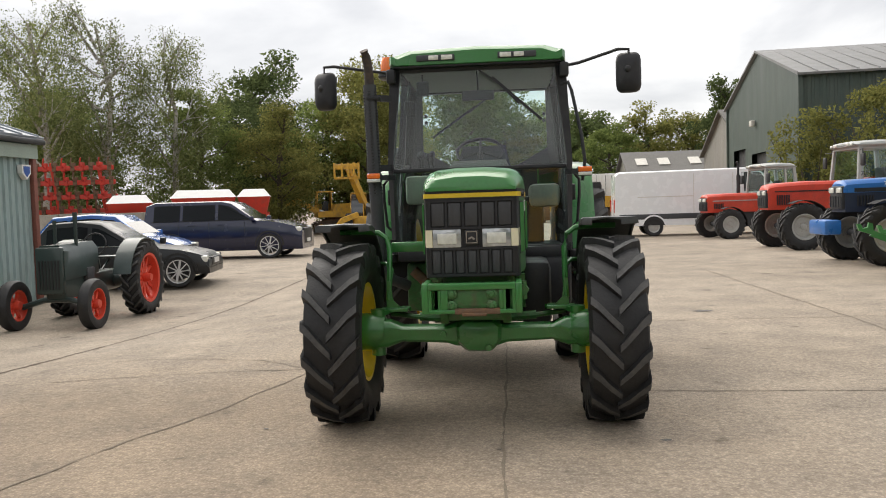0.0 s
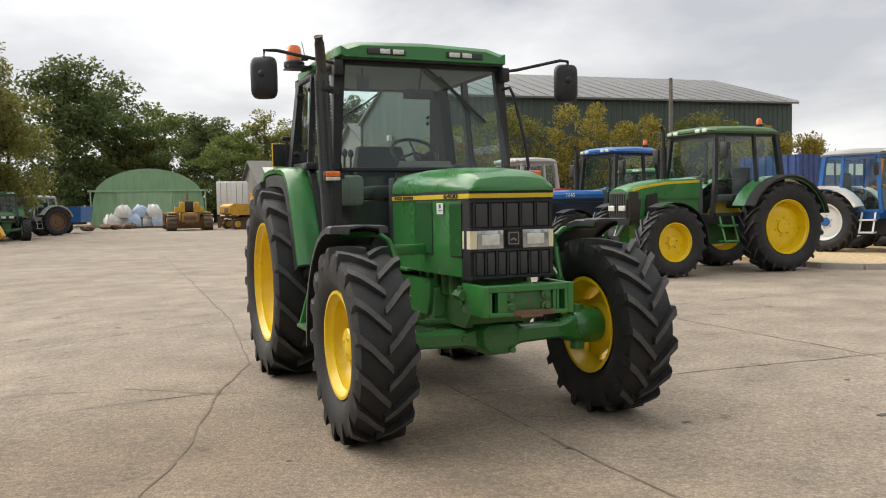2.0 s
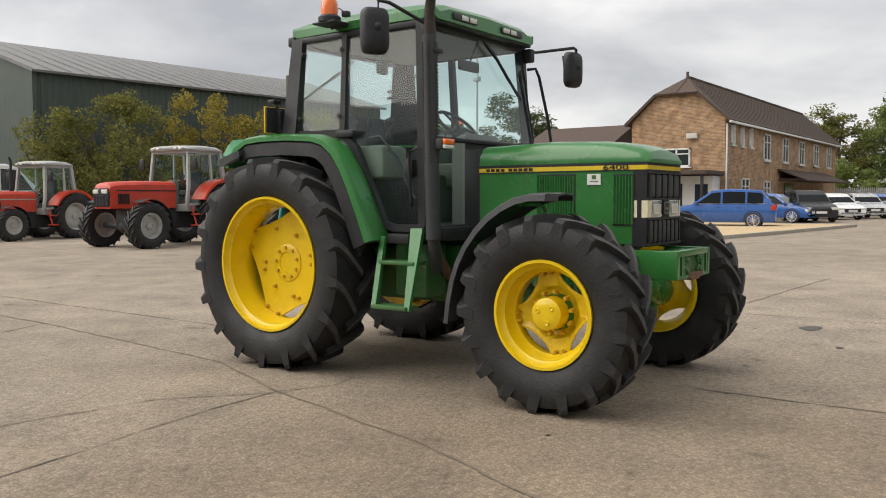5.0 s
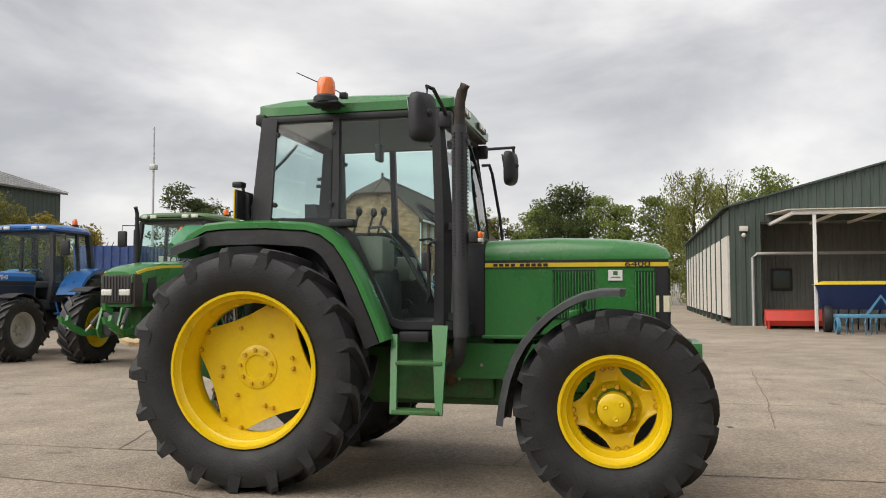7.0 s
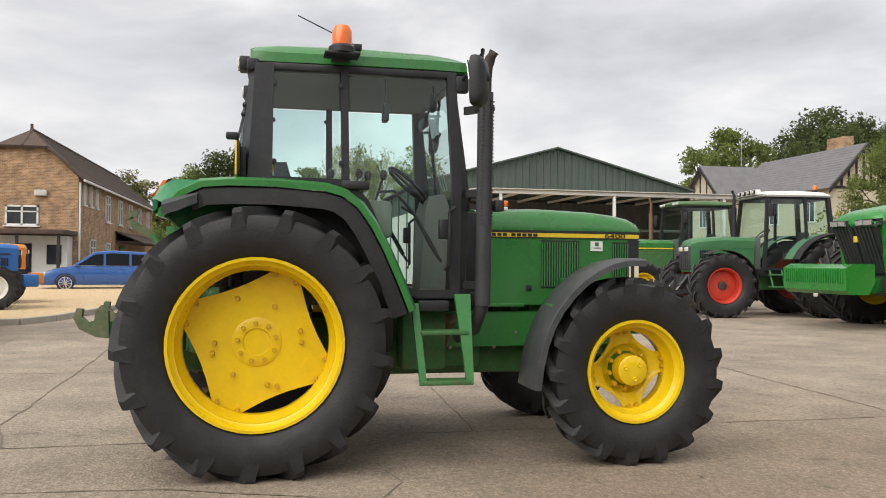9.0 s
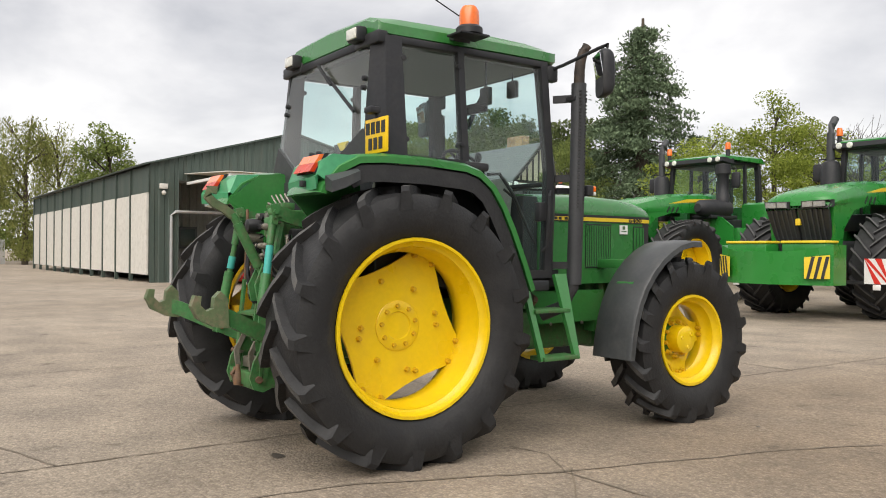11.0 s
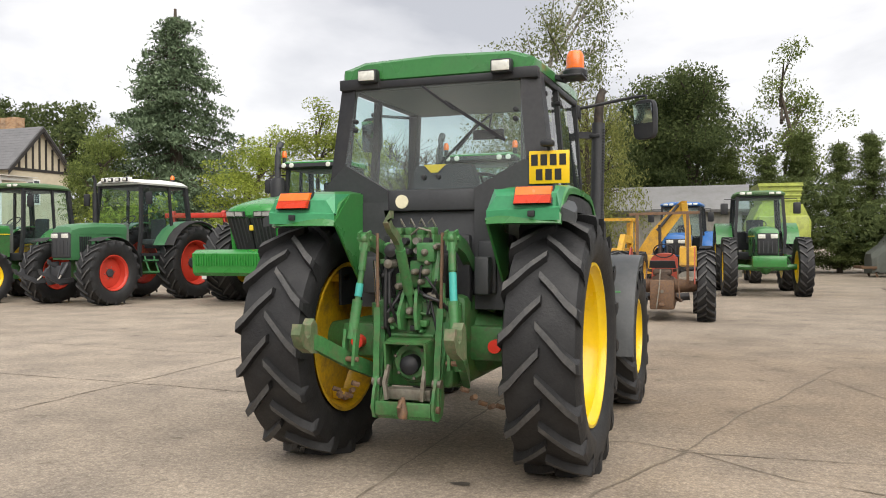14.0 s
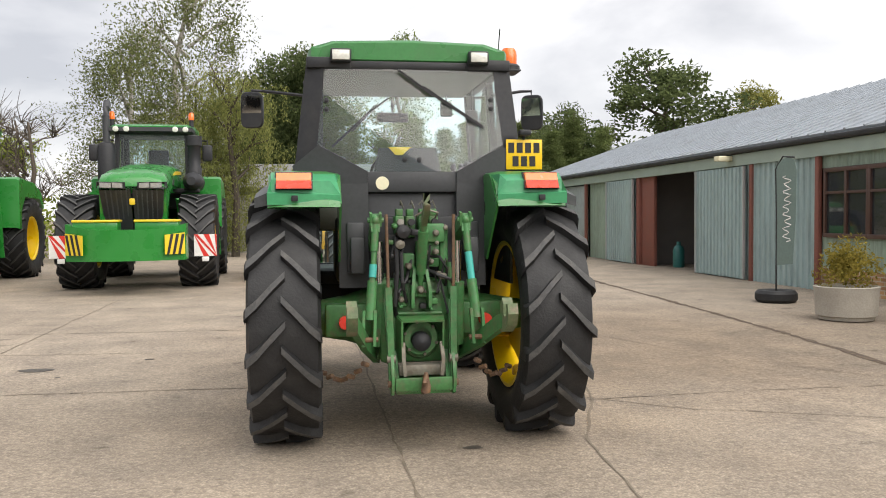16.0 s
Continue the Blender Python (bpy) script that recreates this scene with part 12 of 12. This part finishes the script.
def tree_meshes(kind, v, near):
    """Unit trees ten metres high; v picks one of the variants; near ones bear more and smaller leaves."""
    if (kind, v, near) in TREE_KINDS:
        return TREE_KINDS[(kind, v, near)]
    seed = sum(map(ord, kind)) + 17 * v
    rnd, rng = random.Random(seed), np.random.default_rng(seed)
    h = 10.0
    bm = B()
    mat_, bark, size, droop = {"oak": (L_OAK, M_BARK, 0.14, 0), "dark": (L_DARK, M_BARK, 0.14, 0), "olive": (L_OLIVE, M_BARK, 0.135, 0), "lime": (L_LIME, M_BARK, 0.125, 0), "birch": (L_BIRCH, M_BIRCHBARK, 0.070, 1.2), "willow": (L_WILLOW, M_BARK, 0.12, 1.6), "ash": (L_OAK, M_BARK, 0.12, 0.3), "bare": (L_OLIVE, M_BARK, 0.1, 0), "spruce": (L_SPRUCE, M_BARK, 0.072, 1.8), "cypress": (L_CYPRESS, M_BARK, 0.085, 0.9)}[kind]
    wide = 0.28 if kind in ("spruce", "cypress") else 0.30 if kind == "willow" else 0.45
    more = 1.0
    if near and kind not in ("spruce", "cypress"):
        size, more = size * 0.70, 1.75
    pts = []
    if kind == "spruce":
        tube(bm, [(0, 0, -0.1), (0, 0, 5), (0, 0, 9.9)], 0.22, 8, 0.03)
        # whorls of boughs that sag and then lift at the tip, hung with short sprays
        for k in range(38):
            z = 0.7 + 9.0 * (k + 0.6 * rnd.random()) / 38
            reach = 2.35 * (1 - z / 10.25) ** 0.85 + 0.10
            for j in range(8 if z < 8 else 5):
                a = rnd.random() * math.tau
                r = reach * rnd.uniform(0.55, 1.15)
                dx, dy = math.cos(a), math.sin(a)
                line = [Vector((0, 0, z + 0.12)), Vector((0.45 * r * dx, 0.45 * r * dy, z - 0.05 * r)), Vector((0.8 * r * dx, 0.8 * r * dy, z - 0.24 * r)), Vector((r * dx, r * dy, z - 0.27 * r))]
                if j < 4:
                    tube(bm, line, 0.028, 4, 0.007)
                m_ = int(60 + 210 * r / 2.3)
                f = rng.random(m_) ** 0.62 * 2.999
                i0 = f.astype(int)
                L = np.array([tuple(p) for p in line])
                base = L[i0] * (1 - (f - i0))[:, None] + L[i0 + 1] * (f - i0)[:, None]
                side = rng.normal(size=m_) * 0.10 * (0.3 + f / 3)
                base[:, 0] += -dy * side * 1.6
                base[:, 1] += dx * side * 1.6
                base[:, 2] -= rng.random(m_) ** 1.4 * (0.12 + 0.30 * f / 3)
                pts.append(base)
    elif kind == "cypress":
        tube(bm, [(0, 0, -0.1), (0.1, 0, 5), (0, 0.05, 9.7)], 0.16, 8, 0.02)
        # feathery boughs that rise from the stem and nod at the tip
        for k in range(150):
            z = 0.1 + 9.2 * (k + rnd.random()) / 150
            r = (2.3 * (1 - z / 10.3) ** 0.95) * rnd.uniform(0.5, 1.15) + 0.08
            a = rnd.random() * math.tau
            dx, dy, m_ = math.cos(a), math.sin(a), int(70 + 90 * r)
            f = rng.random(m_)
            base = np.stack([r * f * dx, r * f * dy, z + 0.55 * r * f - 0.35 * r * f ** 3], axis=1)
            spread = rng.normal(size=(m_, 3)) * np.array([0.17, 0.17, 0.10]) * (0.45 + 0.8 * np.sin(np.pi * np.minimum(1, f * 0.9 + 0.1)))[:, None]
            spread[:, 2] -= rng.random(m_) * 0.22 * f
            pts.append(base + spread)
    elif kind == "bare":
        tips = limbs(bm, h * 0.8, 3.0, rnd, 0.16, 9, 0.95, 0.2)
        for t in tips:
            for j in range(9):
                d = Vector((rnd.gauss(0, 0.55), rnd.gauss(0, 0.55), abs(rnd.gauss(0.9, 0.5))))
                tube(bm, [t, t + d * 0.5 + Vector((rnd.gauss(0, .08), rnd.gauss(0, .08), 0)), t + d], 0.018, 4, 0.006)
        pts.append(rng.normal(scale=(1.2, 1.2, 1.5), size=(60, 3)) + np.array([0, 0, 4.5]))
    else:
        w = {"birch": 2.5, "willow": 3.4, "ash": 3.6}.get(kind, 3.7)
        tips = limbs(bm, h, w, rnd, 0.24 if kind != "birch" else 0.17, 11 if kind != "birch" else 14, 0.9, 0.14 if kind in ("oak", "dark", "olive", "lime") else 0.25)
        n_cl = {"birch": 88, "willow": 84, "ash": 64}.get(kind, 112)
        for k in range(n_cl):
            if k < len(tips):
                c = np.array(tips[k])
            else:
                a, zz = rnd.random() * math.tau, rnd.uniform(-0.95, 1.0)
                rr = math.sqrt(max(0, 1 - zz * zz)) * rnd.uniform(0.25, 1.0) * w * (0.92 if zz < 0 else 1.0) * rnd.uniform(0.85, 1.12)
                c = np.array([rr * math.cos(a), rr * math.sin(a), 5.3 + zz * 4.3 * rnd.uniform(0.85, 1.06)])
            if kind in ("birch", "willow"):
                m_ = int((125 if kind == "willow" else 120) * more)
                q = rng.normal(scale=(0.33, 0.33, 0.35), size=(m_, 3))
                strand = rng.integers(0, 7, m_)
                off = rng.normal(scale=0.42 if kind == "willow" else 0.32, size=(7, 2))[strand]
                q[:, 0] = q[:, 0] * 0.35 + off[:, 0]
                q[:, 1] = q[:, 1] * 0.35 + off[:, 1]
                q[:, 2] = -rng.random(m_) * (1.9 if kind == "willow" else 1.35)
            else:
                m_ = int((72 if kind == "ash" else 108) * more)
                r = rnd.uniform(0.55, 1.0)
                q = rng.normal(size=(m_, 3))
                q /= np.linalg.norm(q, axis=1)[:, None]
                q *= (rng.random((m_, 1)) ** 0.4) * r * np.array([1.15, 1.15, 0.75])
            pts.append(c[None] + q)
    P = np.concatenate(pts)
    P = P[P[:, 2] > 0.25]
    crown = leaves_mesh("crown", P, size, mat_, rng, droop, wide)
    trunk = link_mesh("trunk", bm, bark, True)
    TREE_KINDS[(kind, v, near)] = (trunk, crown)
    return TREE_KINDS[(kind, v, near)]


WORDS = {"oak": "broad green tree with dense rounded crown", "dark": "tall dark green tree with dense crown", "olive": "olive green tree with uneven crown", "lime": "yellow-green leafy small tree", "birch": "tall birch with drooping sparse foliage", "willow": "weeping tree with hanging foliage", "ash": "open-crowned tree with airy foliage", "bare": "nearly bare tree with upright twigs", "spruce": "tall dark spruce with drooping branches", "cypress": "feathery green conifer in a tall boundary row"}


def tree(k, kind, x, y, h, w, group="trees round the yard"):
    """A tree h high; w is its crown's width in metres."""
    rnd = random.Random(k * 7 + 3)
    trunk, crown = tree_meshes(kind, k % 3 if kind not in ("spruce", "bare") else 0, math.hypot(x, y) < 52)
    base_w = {"birch": 5.6, "willow": 7.4, "spruce": 4.6, "bare": 5.0, "cypress": 3.6}.get(kind, 8.2)
    T = new("tree")
    T.empty_display_size = 0.3
    sx = w / base_w
    T.matrix_basis = pose(x, y, 0, 0, 0, rnd.uniform(0, 360)) @ Matrix.Diagonal((sx, sx, h / 10.0, 1))
    tagged(T, WORDS[kind], "tree", group)
    share("trunk", trunk, T, Matrix())
    share("crown", crown, T, Matrix())
    return T


NORTH_A = [
    ("birch", -22.0, 30.9, 11.6, 7.5), ("birch", -20.3, 34.2, 12.4, 8), ("birch", -17.9, 36.7, 11.4, 7), ("oak", -17.8, 39.9, 8.2, 8),
    ("dark", -17.4, 50.6, 11.4, 10), ("olive", -12.9, 39.0, 7.0, 7), ("oak", -11.7, 45.8, 8.4, 9), ("olive", -8.8, 44.8, 10.6, 9),
    ("dark", -26.0, 40.0, 9.0, 10), ("dark", -15.0, 44.5, 8.0, 9), ("oak", -24.0, 36.0, 7.5, 8), ("olive", -7.0, 46.0, 7.6, 5.5),
]
NORTH_B = [
    ("dark", -5.7, 85.0, 16.0, 16), ("dark", -0.6, 89.7, 15.0, 13.2), ("oak", 4.9, 95.4, 12.8, 13.4), ("dark", 9.0, 84.2, 11.0, 12),
    ("olive", 14.3, 86.0, 10.9, 11), ("olive", 19.2, 88.0, 11.0, 11), ("dark", 21.8, 77.8, 12.9, 9), ("dark", 25.5, 76.6, 12.6, 10),
    ("oak", 9.5, 75.8, 8.6, 9), ("dark", -11.0, 60.0, 10.5, 11), ("olive", 0.6, 90.0, 10.4, 9.5), ("dark", 30.0, 66.0, 11.5, 10),
]
EAST = [
    ("dark", 76.8, 45.5, 11.6, 13), ("dark", 84.5, 5.5, 12.3, 12), ("oak", 82.1, 1.2, 11.0, 10), ("oak", 88.5, 9.0, 11.0, 10),
    ("willow", 68.0, -6.2, 12.0, 8), ("oak", 88.0, -4.5, 11.5, 11), ("willow", 74.8, -10.0, 12.5, 8), ("oak", 71.2, -13.3, 11.0, 9),
    ("olive", 88.2, 14.2, 10.0, 11), ("olive", 92.0, 20.0, 10.0, 11),
]
SOUTH_A = [
    ("oak", 72.6, -47.4, 15.2, 12.0), ("dark", 75.0, -59.9, 17.0, 16.5), ("dark", 62.6, -59.3, 15.7, 13.5), ("oak", 91.6, -54.2, 17.3, 13.5),
    ("dark", 87.2, -65.0, 18.8, 16.5), ("dark", 75.8, -67.2, 17.9, 15.0), ("bare", 12.8, -30.7, 7.5, 4.5), ("birch", 6.0, -29.3, 12.6, 8.0),
    ("dark", 2.6, -38.0, 9.6, 8), ("oak", 29.6, -28.6, 7.6, 5), ("lime", 18.4, -25.3, 6.2, 6), ("spruce", 28.8, -33.6, 15.2, 12.5),
]
SOUTH_B = [
    ("dark", 0.5, -44.6, 11.4, 7), ("ash", -4.1, -38.8, 10.3, 8), ("lime", 17.8, -30.4, 7.8, 7), ("lime", 14.2, -28.6, 6.4, 6),
    ("bare", 11.0, -26.3, 6.8, 5), ("willow", 3.6, -26.0, 7.6, 5.6), ("willow", 5.0, -27.0, 6.4, 5.5), ("dark", 4.2, -46.0, 9.0, 10), ("cypress", -1.4, -36.2, 6.4, 3.4), ("cypress", -3.0, -35.4, 5.9, 3.4), ("cypress", -4.6, -36.0, 7.0, 3.6), ("cypress", -6.1, -35.3, 6.3, 3.3), ("cypress", -7.5, -36.1, 6.8, 3.6), ("cypress", -9.0, -35.4, 6.2, 3.3), ("cypress", -10.4, -36.2, 6.9, 3.5), ("cypress", -11.8, -35.6, 6.3, 3.4), ("cypress", -13.3, -36.4, 7.2, 3.6), ("cypress", -14.9, -36.0, 6.6, 3.5), ("dark", 0.4, -36.5, 9.6, 7.5), ("dark", -14.5, -41.0, 7.0, 9), ("dark", -23.5, -47.0, 11.6, 13),
    ("olive", -35.2, -55.7, 11.6, 10), ("dark", -17.6, -53.1, 9.0, 9), ("oak", -29.0, -51.3, 8.6, 9), ("birch", 9.5, -35.0, 11.0, 8),
]
for n0, rows in enumerate((NORTH_A, NORTH_B, EAST, SOUTH_A, SOUTH_B)):
    for k, (kind, x, y, h, w) in enumerate(rows):
        tree(k + 5 * n0, kind, x, y, h, w)


def hedge(name, label, line, h, depth, mat_, seed, size=0.16, density=130):
    """A ragged bank of foliage along a line."""
    rng = np.random.default_rng(seed)
    pts = []
    for (x0, y0), (x1, y1) in zip(line, line[1:]):
        L = math.hypot(x1 - x0, y1 - y0)
        for k in range(max(1, int(L * 2.0))):
            f = rng.random()
            top = h * rng.uniform(0.55, 1.12)
            c = np.array([x0 + (x1 - x0) * f, y0 + (y1 - y0) * f, 0]) + np.array([rng.normal() * depth * 0.3, rng.normal() * depth * 0.3, top * rng.uniform(0.25, 0.82)])
            q = rng.normal(size=(density, 3))
            q /= np.linalg.norm(q, axis=1)[:, None]
            pts.append(c[None] + q * rng.random((density, 1)) ** 0.45 * np.array([1.0, 1.0, 0.9])[None] * rng.uniform(0.6, 1.15))
    P = np.concatenate(pts)
    P = P[P[:, 2] > 0.02]
    ob = new(name, leaves_mesh(name, P, size, mat_, rng))
    return tagged(ob, label, "hedge", kind="stuff")


hedge("hedge", "dense dark green hedge bank behind the far yard", [(-3.5, -32.0), (-6.0, -32.6), (-8.0, -34.0), (-14.0, -36.5), (-20.0, -40.0)], 5.2, 3.0, L_DARK, 1, 0.11, 260)
hedge("hedge", "tangled green hedge behind the big tractors", [(22.0, -20.5), (16.0, -22.5), (10.0, -23.0), (4.4, -26.6)], 3.6, 2.4, L_LIME, 2, 0.095, 260)
hedge("hedge", "dark hedge behind the car park fence", [(77.0, 24.0), (76.0, 10.0), (76.0, 0.0), (74.0, -8.0)], 5.2, 4.0, L_OAK, 3, 0.24)
hedge("hedge", "green hedge beside the timbered house", [(26.0, -26.0), (29.0, -31.0), (35.0, -38.0)], 5.2, 2.4, L_LIME, 4, 0.12, 240)
hedge("hedge", "dark undergrowth below the trees", [(-30.0, 34.0), (-22.0, 40.0), (-14.0, 45.0), (-9.5, 48.0), (-8.5, 58.0)], 4.2, 3.5, L_DARK, 5, 0.12, 240)
hedge("hedge", "dark undergrowth behind the arched hut", [(-11.0, 64.0), (-6.5, 78.0), (4.0, 91.0), (20.0, 92.0), (32.0, 84.0)], 5.5, 4.5, L_DARK, 6, 0.24)
hedge("hedge", "low undergrowth behind the offices", [(66.0, 40.0), (78.0, 34.0), (80.0, 26.0)], 4.0, 4.0, L_OAK, 7, 0.24)
rng_b = np.random.default_rng(8)
q = rng_b.normal(size=(2600, 3))
q /= np.linalg.norm(q, axis=1)[:, None]
q = q * rng_b.random((2600, 1)) ** 0.5 * np.array([0.38, 0.38, 0.34]) * (1 + 0.35 * np.sin(5 * q[:, :1] + 3 * q[:, 2:])) + np.array([0, 0, 0.78])
bush = new("bush", leaves_mesh("bush", q, 0.030, L_AUTUMN, rng_b))
bush.location = (-6.75, -3.7, 0)
tagged(bush, "small bright green bush in the planter", "bush")
for k, (x, y, h, w) in enumerate(((14.2, 26.6, 5.6, 5.2), (17.6, 26.2, 5.9, 5.4), (21.0, 26.4, 5.3, 5.0), (24.2, 25.9, 5.6, 5.2), (27.4, 26.0, 5.2, 4.8), (30.2, 25.6, 4.6, 4.6), (12.0, 27.4, 4.8, 4.4))):
    rnd, rng = random.Random(k), np.random.default_rng(90 + k)
    S = thing("shrub", pose(x, y, 0), "tall yellowing shrub against the green barn", "shrub", "shrubs along the barn")
    bm = B()
    tips = []
    for j in range(7):
        a = rnd.random() * math.tau
        tip = Vector((0.35 * w * math.cos(a), 0.35 * w * math.sin(a), h * rnd.uniform(0.5, 0.85)))
        tube(bm, [(0.1 * math.cos(a), 0.1 * math.sin(a), -0.05), tip * 0.5 + Vector((0, 0, 0.2)), tip], 0.07, 6, 0.015)
        tips.append(tip)
    part("trunk", bm, M_BARK, S)
    pts = []
    for j in range(64):
        a, zz = rnd.random() * math.tau, rnd.uniform(0.10, 1.0)
        rr = w / 2 * rnd.uniform(0.35, 1.0) * math.sin(math.pi * min(1, 0.22 + 0.72 * zz)) ** 0.7
        c = np.array([rr * math.cos(a), rr * math.sin(a), h * zz * 0.94])
        q = rng.normal(size=(110, 3))
        q /= np.linalg.norm(q, axis=1)[:, None]
        pts.append(c[None] + q * rng.random((110, 1)) ** 0.4 * rnd.uniform(0.32, 0.62))
    me = leaves_mesh("crown", np.concatenate(pts), 0.085, L_AUTUMN if k % 3 else L_OLIVE, rng)
    share("crown", me, S, Matrix())
